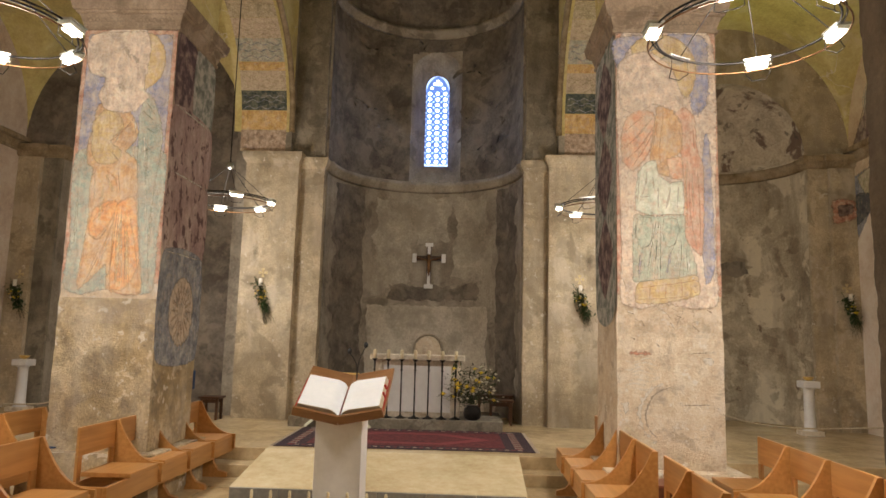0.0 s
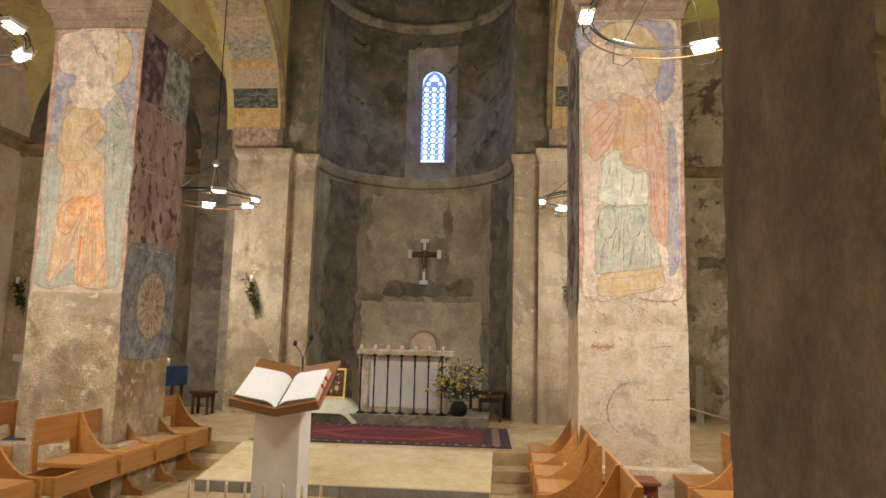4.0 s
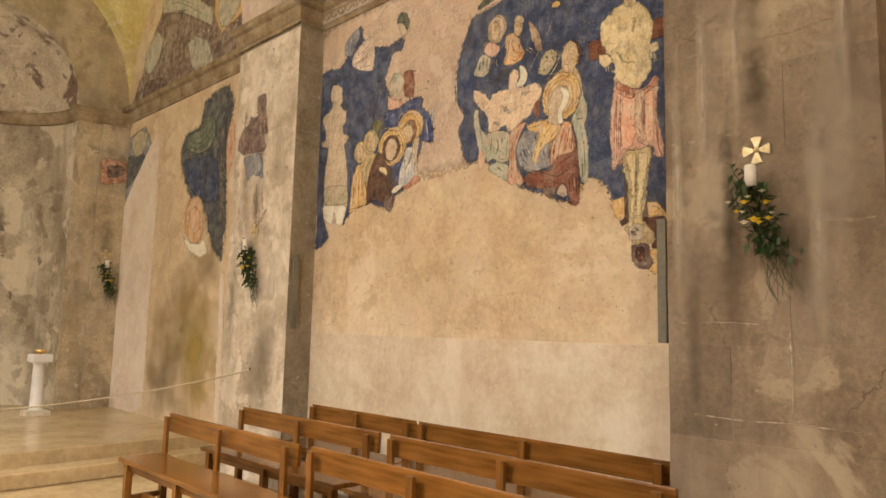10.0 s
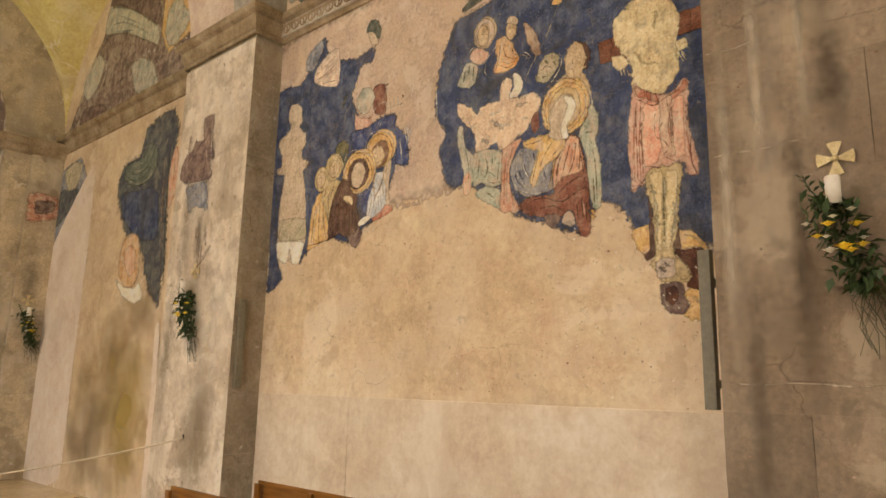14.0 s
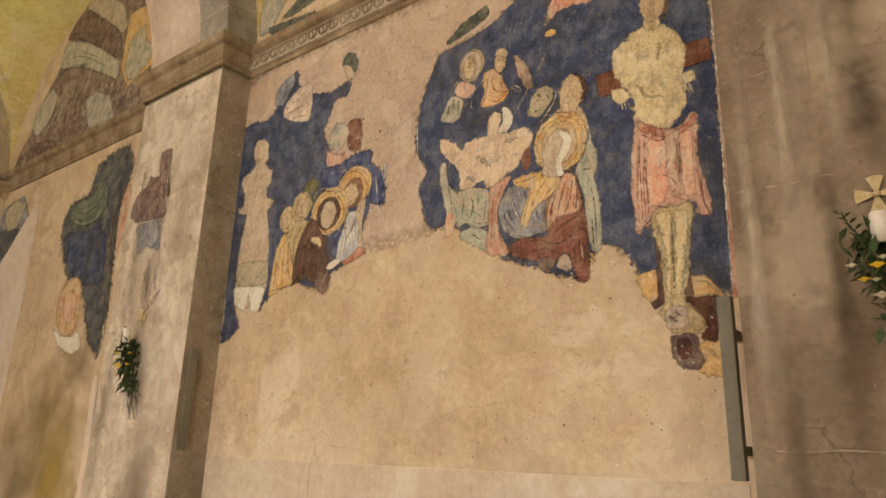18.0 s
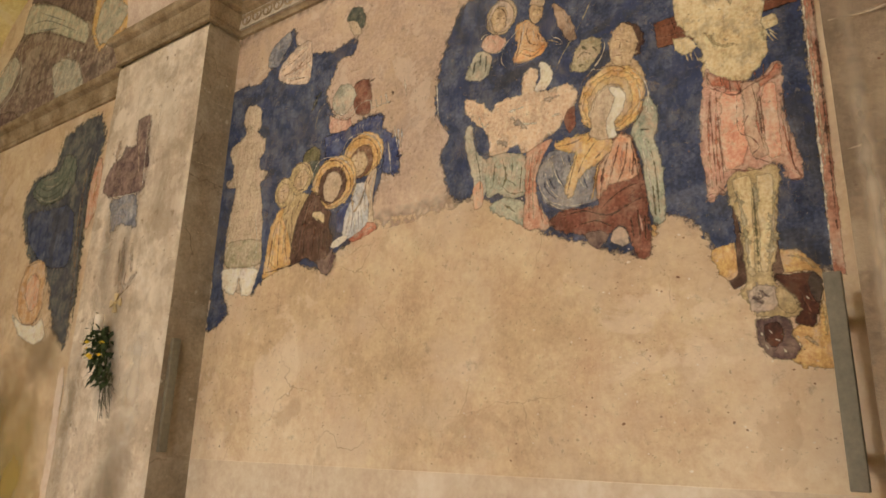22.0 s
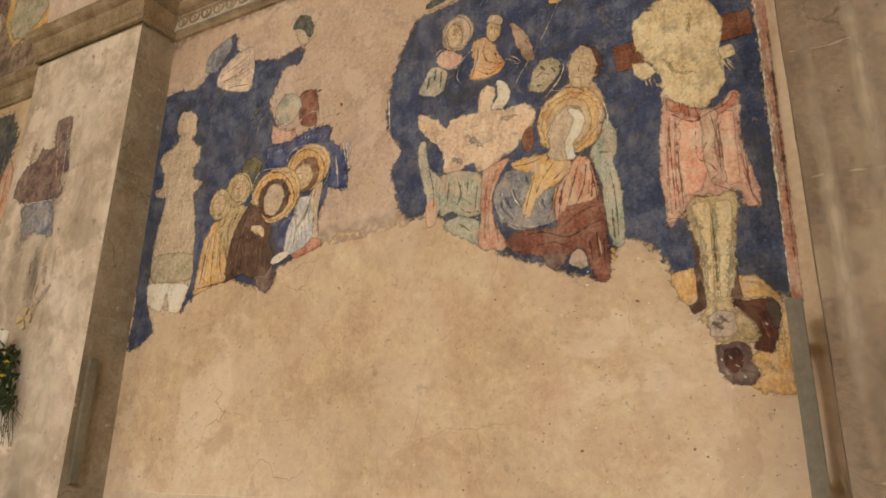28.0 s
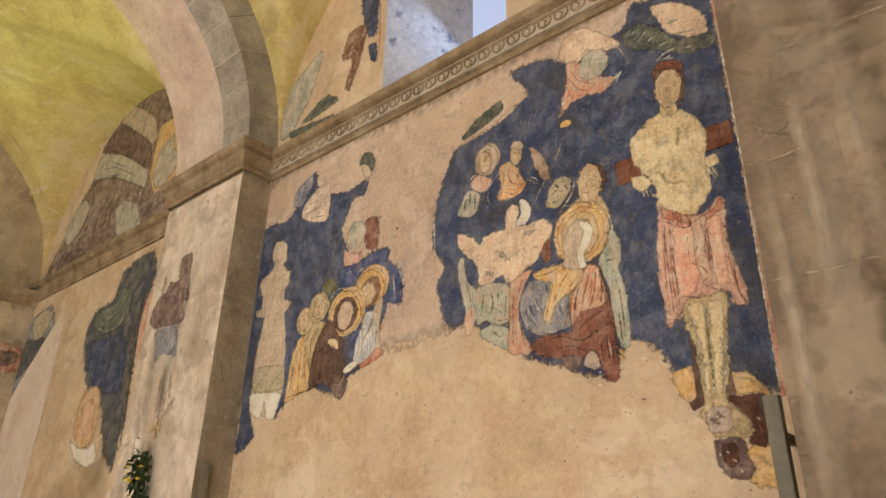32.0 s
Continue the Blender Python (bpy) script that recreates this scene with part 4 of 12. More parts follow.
def front(name, x0, x1, cx, r, springing, top, mat, label, y0=EAST):
    """The wall face round an apse mouth."""
    bm = bmesh.new()
    n = 24
    prof = [(cx - r, -0.01)] + [(cx - r * math.cos(math.pi * i / n), springing + r * math.sin(math.pi * i / n)) for i in range(n + 1)] + [(cx + r, -0.01)]
    outer = [(x0, -0.01)] + [(x0 + (x1 - x0) * i / n, top) for i in range(n + 1)] + [(x1, -0.01)]
    a = [bm.verts.new((x, y0, z)) for x, z in prof]
    b = [bm.verts.new((x, y0, z)) for x, z in outer]
    a2 = [bm.verts.new((x, y0 + 0.02, z)) for x, z in prof]
    b2 = [bm.verts.new((x, y0 + 0.02, z)) for x, z in outer]
    for i in range(len(a) - 1):
        bm.faces.new((a[i], a[i + 1], b[i + 1], b[i]))
        bm.faces.new((a2[i], b2[i], b2[i + 1], a2[i + 1]))
        bm.faces.new((a[i], a2[i], a2[i + 1], a[i + 1]))
    bmesh.ops.recalc_face_normals(bm, faces=bm.faces[:])
    return structure(name, bm, mat, label, "wall")


front("wall_east", -3.3, 3.3, 0.0, APSE_R, APSE_TOP, 10.7, M_APSE, "stone east wall round the mouth of the main apse")
front("wall_east_south", 3.3, 7.4, S_APSE_X, S_APSE_R, 4.95, 8.6, M_PIER, "stained stone east wall round the small south apse", EAST_AISLE)
# dark material here puts the north aisle's shade into the wall colour
front("wall_east_north", -7.4, -3.3, -S_APSE_X, S_APSE_R, 4.95, 8.6, M_SOOT_SHADE, "stone east wall round the small north apse, its shade put into the colour", EAST_AISLE)
for side in (1, -1):
    structure("wall_return_%s" % ("south" if side > 0 else "north"), box(*sorted((side * 3.0, side * 3.302)), EAST + 0.021, EAST_AISLE + 0.019, -0.01, 8.5), M_PIER, "short stone return beside the main apse", "wall")

# piers that carry the last arcade arches
for side in (1, -1):
    pier = thing("pier", pose(0, 0, 0), "pale limestone pier beside the apse with a moulded capital", "pier", kind="structure")
    x0, x1 = sorted((side * 2.1, side * 3.0))
    pillar_blocks(pier, x0, x1, EAST - 0.34, EAST + 0.01, FLOOR_UP - 0.005, 4.5, 0.55, 0.09, 0.004, 0.001, M_PIER, 0.0, 40 + side)
    xj0, xj1 = sorted((side * 1.7, side * 2.1))
    pillar_blocks(pier, xj0, xj1, EAST - 0.16, EAST + 0.01, FLOOR_UP - 0.005, 4.45, 0.55, 0.09, 0.004, 0.001, M_PIER, 0.0, 50 + side, split=False)
    for (a, b, d, z) in ((x0, x1, 0.34, 4.5), (xj0, xj1, 0.16, 4.45)):
        bm = bmesh.new()
        CAP = [(0.0, 0.0), (0.015, 0.03), (0.05, 0.1), (0.06, 0.14), (0.06, 0.2), (0.0, 0.2)]
        ring = [((a, EAST + 0.0), (-1, 0)), ((a, EAST - d), (-1, -1)), ((b, EAST - d), (1, -1)), ((b, EAST), (1, 0))]
        rings = [[bm.verts.new((x + dx * o, y + dy * o, z + u)) for o, u in CAP] for (x, y), (dx, dy) in ring]
        for r0, r1 in zip(rings, rings[1:]):
            for i in range(len(CAP) - 1):
                bm.faces.new((r0[i], r1[i], r1[i + 1], r0[i + 1]))
        bm.faces.new([r[-1] for r in rings])
        bmesh.ops.recalc_face_normals(bm, faces=bm.faces[:])
        part("capital", bm, M_PIER, pier, "moulded limestone capital")
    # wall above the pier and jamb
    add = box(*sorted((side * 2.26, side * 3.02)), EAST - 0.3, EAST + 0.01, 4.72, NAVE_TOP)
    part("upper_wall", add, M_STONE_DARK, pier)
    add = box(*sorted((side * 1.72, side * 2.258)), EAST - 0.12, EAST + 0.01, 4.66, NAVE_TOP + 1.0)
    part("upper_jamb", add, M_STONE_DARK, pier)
    # responds beside the small apses
    resp = thing("pier", pose(0, 0, 0), "grey stained stone pier between the small apse and the aisle wall", "pier", kind="structure")
    xr0, xr1 = sorted((side * 6.6, side * 6.94))
    pillar_blocks(resp, xr0, xr1, EAST_AISLE - 0.06, EAST_AISLE + 0.01, FLOOR_UP - 0.005, 4.75, 0.55, 0.09, 0.004, 0.001, M_PIER if side > 0 else M_STONE_DARK, 0.0, 70 + side, split=False, gap=0.004)
    xr0, xr1 = sorted((side * 6.94, side * 7.36))
    pillar_blocks(resp, xr0, xr1, EAST_AISLE - 0.15, EAST_AISLE + 0.01, FLOOR_UP - 0.005, 4.75, 0.55, 0.09, 0.004, 0.001, M_PIER, 0.0, 80 + side, split=False, gap=0.004)

# moulded caps of the responds
for side in (1, -1):
    for xa, xb, y in ((6.6, 6.945, EAST_AISLE - 0.06), (6.94, 7.36, EAST_AISLE - 0.15)):
        pts_ = [(side * xa, EAST_AISLE, 4.7), (side * xa, y, 4.7), (side * xb, y, 4.7)]
        structure("cornice_respond", moulded(pts_, [(0.0, 0.0), (0.05, 0.03), (0.06, 0.09), (0.1, 0.12), (0.1, 0.22), (0.0, 0.24)], [(-side, 0, 0), (-side, -1, 0), (0, -1, 0)]), M_CORNICE, "moulded stone cap of a wall pier", "cornice")

# curved cornices of the apses
RIM = [(0.0, 0.0), (0.05, 0.03), (0.06, 0.09), (0.1, 0.12), (0.1, 0.19), (0.0, 0.2)]
for cx, r, z, y0, name in ((0.0, APSE_R, 4.45, EAST, "cornice_apse"), (0.0, APSE_R, 7.62, EAST, "cornice_apse_upper"), (S_APSE_X, S_APSE_R, 4.7, EAST_AISLE, "cornice_apse_south"), (-S_APSE_X, S_APSE_R, 4.7, EAST_AISLE, "cornice_apse_north")):
    angs = [math.pi * i / 36 for i in range(37)]
    structure(name, moulded([(cx + r * math.cos(a), y0 + r * math.sin(a), z) for a in angs], RIM, [(-math.cos(a), -math.sin(a), 0) for a in angs]), M_CORNICE if cx else M_APSE, "curved moulded stone cornice of the apse", "cornice", True)

# cornice of the side walls
EDGE = [(0.0, 0.0), (0.028, 0.0), (0.03, 0.03), (0.016, 0.042), (0.03, 0.055), (0.058, 0.17), (0.046, 0.182), (0.09, 0.195), (0.102, 0.205), (0.102, 0.262), (0.088, 0.28), (0.0, 0.28)]
for side in (1, -1):
    w, p = side * WALL_S, side * PIL_S
    path = []
    for ya, yb in ((6.81, 8.06), (1.6, 2.74), (-3.6, -2.4)):
        path += [((w, yb, 4.79), (-side, 1, 0), w), ((p, yb, 4.79), (-side, 1, 0), p), ((p, ya, 4.79), (-side, -1, 0), p), ((w, ya, 4.79), (-side, -1, 0), w)]
    pts = [(w, EAST_AISLE, 4.79)] + [q[0] for q in path] + [(w, -8.0, 4.79)]
    ins = [(-side, 0, 0)] + [q[1] for q in path] + [(-side, 0, 0)]
    structure("cornice_south" if side > 0 else "cornice_north", moulded(pts, EDGE, ins), M_CORNICE, "carved ochre stone cornice running round the aisle wall", "cornice")


def apse_patch(name, mat, cx, r, x0, x1, z0, z1, label, layer=1, fray=0.06, y0=EAST):
    """A field of plaster that follows the round wall, its rim frayed."""
    bm = bmesh.new()
    rows_, rz, rx = [], max(6, int((z1 - z0) / 0.05)), max(8, int((x1 - x0) / 0.05))
    for j in range(rz + 1):
        row = []
        for i in range(rx + 1):
            u, v = i / rx, j / rz
            x, z = x0 + (x1 - x0) * u, z0 + (z1 - z0) * v
            q = Vector((x * 3, z * 3, layer * 2.0))
            x += fray * (2 * u - 1) * (noise.noise(q) + 0.5 * noise.noise(q * 4))
            z += fray * (2 * v - 1) * (noise.noise(q + Vector((5, 5, 5))) + 0.5 * noise.noise(q * 4))
            a = math.acos(max(-0.999, min(0.999, x / r)))
            rr = r - 0.004 * layer
            row.append(bm.verts.new((cx + rr * math.cos(a), y0 + rr * math.sin(a), z)))
        rows_.append(row)
    for r0, r1 in zip(rows_, rows_[1:]):
        for i in range(rx):
            bm.faces.new((r0[i], r0[i + 1], r1[i + 1], r1[i]))
    return structure(name, bm, mat, label, "plaster", True)


apse_patch("plaster_apse_1", M_APSE_PALE, 0.0, APSE_R, -1.1, 1.15, FLOOR_UP, 2.25, "paler plaster behind the altar in the apse")
apse_patch("plaster_apse_2", M_APSE_PALE, 0.0, APSE_R, -0.45, 0.75, 0.9, 2.12, "square paler repair in the apse plaster", 2, 0.03)
apse_patch("plaster_apse_3", M_SOOT_SHADE, 0.0, APSE_R, -0.75, 0.95, 2.36, 2.62, "dark stain band under the crucifix", 1, 0.1)
apse_patch("plaster_apse_4", M_SOOT_SHADE, 0.0, APSE_R, -1.62, -1.2, FLOOR_UP, 4.4, "dark strip of apse wall", 1, 0.05)
apse_patch("plaster_apse_5", M_SOOT_SHADE, 0.0, APSE_R, 1.3, 1.62, FLOOR_UP, 4.4, "dark strip of apse wall", 1, 0.05)
apse_rng = random.Random(17)
for k in range(30):
    u, v, w_, h_ = apse_rng.uniform(-1.45, 1.45), apse_rng.uniform(5.0, 7.7), apse_rng.uniform(0.12, 0.4), apse_rng.uniform(0.12, 0.5)
    if abs(u - 0.1) < 0.55 and v < 7.4:
        continue
    apse_patch("plaster_apse_%d" % (6 + k), M_SOOT_SHADE, 0.0, APSE_R, max(-1.6, u - w_ / 2), min(1.6, u + w_ / 2), v - h_ / 2, v + h_ / 2, "scrap of darkened old plaster high in the apse", 2 + k % 3, 0.3)
for k, (x0, x1, z0, z1) in enumerate(((-1.0, -0.35, 2.7, 4.3), (0.5, 1.1, 2.75, 4.35), (-0.25, 0.4, 3.5, 4.4))):
    apse_patch("plaster_apse_%d" % (40 + k), M_APSE_FAINT, 0.0, APSE_R, x0, x1, z0, z1, "faintly paler field of apse plaster", 1, 0.12)
apse_patch("plaster_apse_south_1", M_SOOT_SHADE, S_APSE_X, S_APSE_R, -1.05, -0.5, 0.4, 4.4, "dark strip of wall in the small south apse", 1, 0.1, EAST_AISLE)
apse_patch("plaster_apse_south_2", M_SOOT_SHADE, S_APSE_X, S_APSE_R, -0.1, 0.7, 2.95, 3.15, "dark stain band in the small south apse", 1, 0.1, EAST_AISLE)

# grey voussoirs along the western edge of the arch between the two aisle bays
M_VOUSSOIR = mottled("grey_voussoir", [(0.26, 0.24, 0.2), (0.36, 0.335, 0.285), (0.46, 0.43, 0.37)], 3, 40, 0.9, 0.6, vary=0.12, contrast=0.6)
for side in (1, -1):
    xa, xb = sorted((side * 3.26, side * PIL_S))
    arch_ob = thing("arch_edge_stones", pose(0, 0, 0), "grey cut stones along the edge of the aisle arch", "arch", kind="structure")
    cx_, hx_ = (xa + xb) / 2, (xb - xa) / 2
    count = 19
    for k in range(count):
        bm = bmesh.new()
        cols = []
        for i in range(4):
            g = math.pi * (k + 0.02 + 0.96 * i / 3) / count
            c_, s_ = math.cos(g), math.sin(g)
            cols.append([bm.verts.new((cx_ + (hx_ + r) * c_, y, SPRING + (1.9 + r) * s_)) for r, y in ((-0.008, 6.8), (-0.008, 7.22), (0.34, 7.22), (0.34, 6.8))])
        for c0, c1 in zip(cols, cols[1:]):
            for i in range(4):
                bm.faces.new((c0[i], c0[(i + 1) % 4], c1[(i + 1) % 4], c1[i]))
        bm.faces.new(cols[0])
        bm.faces.new(cols[-1][::-1])
        bmesh.ops.recalc_face_normals(bm, faces=bm.faces[:])
        part("voussoir", bm, M_VOUSSOIR, arch_ob)


# ---- wall paintings ----
def fresco_paint(name, dark, mid, light, wear=0.36, bare=(0.6, 0.48, 0.37), contour=0.0, blotch=()):
    """Faded pigment with brush marks; where the mesh says it frays, it flakes off in bits."""
    k = 1.38 if sum(mid) > 1.15 else 1.28 if sum(mid) > 0.6 else 0.95
    dark, mid, light = ([min(0.8, k * c) for c in col] for col in (dark, mid, light))
    m = mottled(name, [dark, mid, light], 7.5, 60, 0.9, 0.35, wear=(bare, wear + 0.06, 0.1), dist=0.004, spread=0.26, contrast=0.8, specks=(bare, (38.0, 0.33), (14.0, 0.28)), blotch=blotch or [([min(0.8, 1.12 * c) for c in light], 0.4, 10.0, 0.5), ([0.7 * c for c in dark], 0.38, 8.0, 0.45)])
    nodes, links = m.node_tree.nodes, m.node_tree.links
    b = nodes["Principled BSDF"]
    geo = nodes.new("ShaderNodeNewGeometry")
    # streaks of the brush
    mp = nodes.new("ShaderNodeMapping")
    mp.inputs["Scale"].default_value = (30.0, 30.0, 6.0)
    links.new(geo.outputs["Position"], mp.inputs["Vector"])
    t = nodes.new("ShaderNodeTexNoise")
    t.inputs["Scale"].default_value, t.inputs["Detail"].default_value, t.inputs["Distortion"].default_value = 1.0, 4, 0.8
    links.new(mp.outputs[0], t.inputs["Vector"])
    over = nodes.new("ShaderNodeMixRGB")
    over.blend_type = "OVERLAY"
    over.inputs[0].default_value = 0.45
    links.new(b.inputs["Base Color"].links[0].from_socket, over.inputs[1])
    links.new(t.outputs["Fac"], over.inputs[2])
    links.new(over.outputs[0], b.inputs["Base Color"])
    # modelled towards the rim, where the painter drew the contour darker
    if contour:
        bd = nodes.new("ShaderNodeAttribute")
        bd.attribute_name = "contour"
        wob = nodes.new("ShaderNodeTexNoise")
        wob.inputs["Scale"].default_value, wob.inputs["Detail"].default_value = 11.0, 5
        links.new(geo.outputs["Position"], wob.inputs["Vector"])
        sh = nodes.new("ShaderNodeMath")
        sh.operation = "MULTIPLY_ADD"
        sh.inputs[1].default_value = 1.1
        links.new(wob.outputs["Fac"], sh.inputs[0])
        links.new(bd.outputs["Fac"], sh.inputs[2])
        rc = nodes.new("ShaderNodeMapRange")
        rc.inputs[1].default_value, rc.inputs[2].default_value = 0.75, 1.55
        rc.inputs[3].default_value, rc.inputs[4].default_value = 0.0, contour
        links.new(sh.outputs[0], rc.inputs[0])
        tone = nodes.new("ShaderNodeMixRGB")
        links.new(rc.outputs[0], tone.inputs[0])
        links.new(b.inputs["Base Color"].links[0].from_socket, tone.inputs[1])
        tone.inputs[2].default_value = (*[0.5 * c for c in dark], 1)
        links.new(tone.outputs[0], b.inputs["Base Color"])
    # flaking rims
    at = nodes.new("ShaderNodeAttribute")
    at.attribute_name = "fray"
    n = nodes.new("ShaderNodeTexNoise")
    n.inputs["Scale"].default_value, n.inputs["Detail"].default_value, n.inputs["Roughness"].default_value = 26.0, 8, 0.72
    links.new(geo.outputs["Position"], n.inputs["Vector"])
    ma = nodes.new("ShaderNodeMath")
    ma.operation = "MULTIPLY_ADD"
    ma.inputs[1].default_value, ma.inputs[2].default_value = 2.6, -0.6
    links.new(n.outputs["Fac"], ma.inputs[0])
    mu = nodes.new("ShaderNodeMath")
    mu.operation = "MULTIPLY"
    links.new(at.outputs["Fac"], mu.inputs[0])
    links.new(ma.outputs[0], mu.inputs[1])
    rg = nodes.new("ShaderNodeMapRange")
    rg.inputs[1].default_value, rg.inputs[2].default_value = 0.22, 0.5
    rg.inputs[3].default_value, rg.inputs[4].default_value = 1.0, 0.0
    links.new(mu.outputs[0], rg.inputs[0])
    links.new(rg.outputs[0], b.inputs["Alpha"])
    return m


F_BLUE = fresco_paint("fresco_blue", (0.03, 0.044, 0.098), (0.06, 0.082, 0.158), (0.12, 0.145, 0.22), 0.34, (0.13, 0.145, 0.185), blotch=[((0.05, 0.05, 0.052), 0.46, 2.6, 0.5), ((0.035, 0.055, 0.15), 0.42, 3.4, 0.55), ((0.24, 0.22, 0.2), 0.34, 12.0, 0.55)])
F_BRIGHTBLUE = fresco_paint("fresco_bright_blue", (0.03, 0.045, 0.14), (0.055, 0.08, 0.21), (0.13, 0.16, 0.28), 0.33, (0.26, 0.25, 0.27))
F_TEAL = fresco_paint("fresco_teal", (0.05, 0.07, 0.06), (0.08, 0.1, 0.085), (0.16, 0.17, 0.13), 0.36, (0.28, 0.26, 0.2))
F_TEALDARK = fresco_paint("fresco_dark_teal", (0.05, 0.06, 0.075), (0.085, 0.097, 0.112), (0.16, 0.165, 0.155), 0.36, (0.2, 0.19, 0.165), blotch=[((0.045, 0.055, 0.085), 0.46, 3.0, 0.6), ((0.3, 0.25, 0.19), 0.36, 9.0, 0.5)])
F_BARE = fresco_paint("fresco_bare_plaster", (0.42, 0.32, 0.23), (0.52, 0.41, 0.3), (0.58, 0.48, 0.36), 0.3)
F_BAREGREY = fresco_paint("fresco_faded", (0.38, 0.31, 0.25), (0.5, 0.41, 0.33), (0.58, 0.49, 0.39), 0.34, (0.42, 0.36, 0.32))
F_ROSE = fresco_paint("fresco_rose", (0.45, 0.27, 0.205), (0.52, 0.345, 0.27), (0.56, 0.43, 0.35), 0.34, contour=0.1)
F_ROSELIGHT = fresco_paint("fresco_light_rose", (0.55, 0.3, 0.21), (0.6, 0.37, 0.27), (0.64, 0.45, 0.35), 0.3, contour=0.1)
F_ROSEFADE = fresco_paint("fresco_faded_rose", (0.42, 0.28, 0.2), (0.48, 0.34, 0.25), (0.52, 0.4, 0.3), 0.4, contour=0.1)
F_RED = fresco_paint("fresco_red", (0.32, 0.11, 0.065), (0.4, 0.16, 0.1), (0.5, 0.26, 0.18), 0.36, contour=0.1)
F_REDFADE = fresco_paint("fresco_faded_red", (0.5, 0.24, 0.14), (0.56, 0.33, 0.21), (0.58, 0.42, 0.3), 0.42, contour=0.1)
F_REDBORDER = fresco_paint("fresco_red_border", (0.28, 0.12, 0.08), (0.38, 0.19, 0.13), (0.46, 0.28, 0.2), 0.38)
F_BROWN = fresco_paint("fresco_brown", (0.16, 0.08, 0.045), (0.22, 0.12, 0.07), (0.32, 0.2, 0.13), 0.34, contour=0.1)
F_DARKBROWN = fresco_paint("fresco_dark_brown", (0.07, 0.035, 0.025), (0.11, 0.06, 0.04), (0.18, 0.11, 0.08), 0.3, (0.25, 0.18, 0.13), contour=0.1)
F_REDBROWN = fresco_paint("fresco_red_brown", (0.15, 0.055, 0.035), (0.23, 0.09, 0.06), (0.32, 0.16, 0.11), 0.35, (0.36, 0.22, 0.16), contour=0.1)
F_RUST = fresco_paint("fresco_rust", (0.12, 0.04, 0.02), (0.2, 0.075, 0.04), (0.26, 0.12, 0.07), 0.3, (0.12, 0.06, 0.04), contour=0.1)
F_RUSTDARK = fresco_paint("fresco_dark_rust", (0.05, 0.02, 0.015), (0.1, 0.035, 0.02), (0.15, 0.06, 0.035), 0.3, (0.16, 0.1, 0.07), contour=0.1)
F_RUSTFADE = fresco_paint("fresco_faded_rust", (0.2, 0.14, 0.1), (0.28, 0.2, 0.14), (0.36, 0.27, 0.2), 0.4)
F_DARKPURPLE = fresco_paint("fresco_purple_brown", (0.1, 0.06, 0.06), (0.15, 0.1, 0.09), (0.24, 0.17, 0.15), 0.38, (0.32, 0.24, 0.19), contour=0.1)
F_OCHRE = fresco_paint("fresco_ochre", (0.45, 0.28, 0.1), (0.52, 0.35, 0.15), (0.58, 0.43, 0.22), 0.33, contour=0.1)
F_GOLD = fresco_paint("fresco_gold_ochre", (0.5, 0.33, 0.12), (0.56, 0.39, 0.17), (0.6, 0.46, 0.25), 0.36, contour=0.1)
F_ORANGE = fresco_paint("fresco_orange", (0.45, 0.2, 0.07), (0.55, 0.29, 0.12), (0.6, 0.4, 0.22), 0.34, contour=0.1)
F_ORANGEPALE = fresco_paint("fresco_pale_orange", (0.4, 0.23, 0.105), (0.48, 0.305, 0.155), (0.52, 0.39, 0.25), 0.38, contour=0.1)
F_SKIN = fresco_paint("fresco_flesh", (0.34, 0.25, 0.15), (0.44, 0.34, 0.21), (0.5, 0.41, 0.27), 0.34, contour=0.1)
F_SKINLIGHT = fresco_paint("fresco_pale_flesh", (0.44, 0.36, 0.2), (0.52, 0.44, 0.27), (0.58, 0.51, 0.34), 0.34, (0.36, 0.3, 0.2), contour=0.1)
F_SKINDIM = fresco_paint("fresco_dim_flesh", (0.32, 0.25, 0.13), (0.42, 0.34, 0.19), (0.48, 0.4, 0.25), 0.32, (0.3, 0.24, 0.15), contour=0.1)
F_PALE = fresco_paint("fresco_pale", (0.38, 0.31, 0.22), (0.45, 0.375, 0.275), (0.5, 0.43, 0.325), 0.36, contour=0.1)
F_WHITE = fresco_paint("fresco_white", (0.52, 0.47, 0.4), (0.62, 0.57, 0.48), (0.68, 0.63, 0.55), 0.3, contour=0.1)
F_GREEN = fresco_paint("fresco_green", (0.25, 0.3, 0.24), (0.33, 0.37, 0.3), (0.4, 0.42, 0.34), 0.38, contour=0.1)
F_GREYGREEN = fresco_paint("fresco_grey_green", (0.26, 0.27, 0.22), (0.36, 0.36, 0.3), (0.46, 0.45, 0.37), 0.36, contour=0.1)
F_OLIVE = fresco_paint("fresco_olive", (0.1, 0.095, 0.045), (0.16, 0.15, 0.07), (0.24, 0.22, 0.12), 0.3, contour=0.1)
F_OLIVEPALE = fresco_paint("fresco_pale_olive", (0.26, 0.24, 0.15), (0.34, 0.31, 0.21), (0.42, 0.38, 0.28), 0.36, contour=0.1)
F_GREY = fresco_paint("fresco_grey", (0.22, 0.23, 0.2), (0.32, 0.32, 0.28), (0.42, 0.41, 0.35), 0.34, contour=0.1)
F_GREYWASH = fresco_paint("fresco_grey_wash", (0.24, 0.21, 0.18), (0.34, 0.29, 0.24), (0.43, 0.36, 0.29), 0.4)
F_GREYOCHRE = fresco_paint("fresco_grey_ochre", (0.3, 0.25, 0.16), (0.38, 0.32, 0.21), (0.44, 0.38, 0.27), 0.3, contour=0.1)
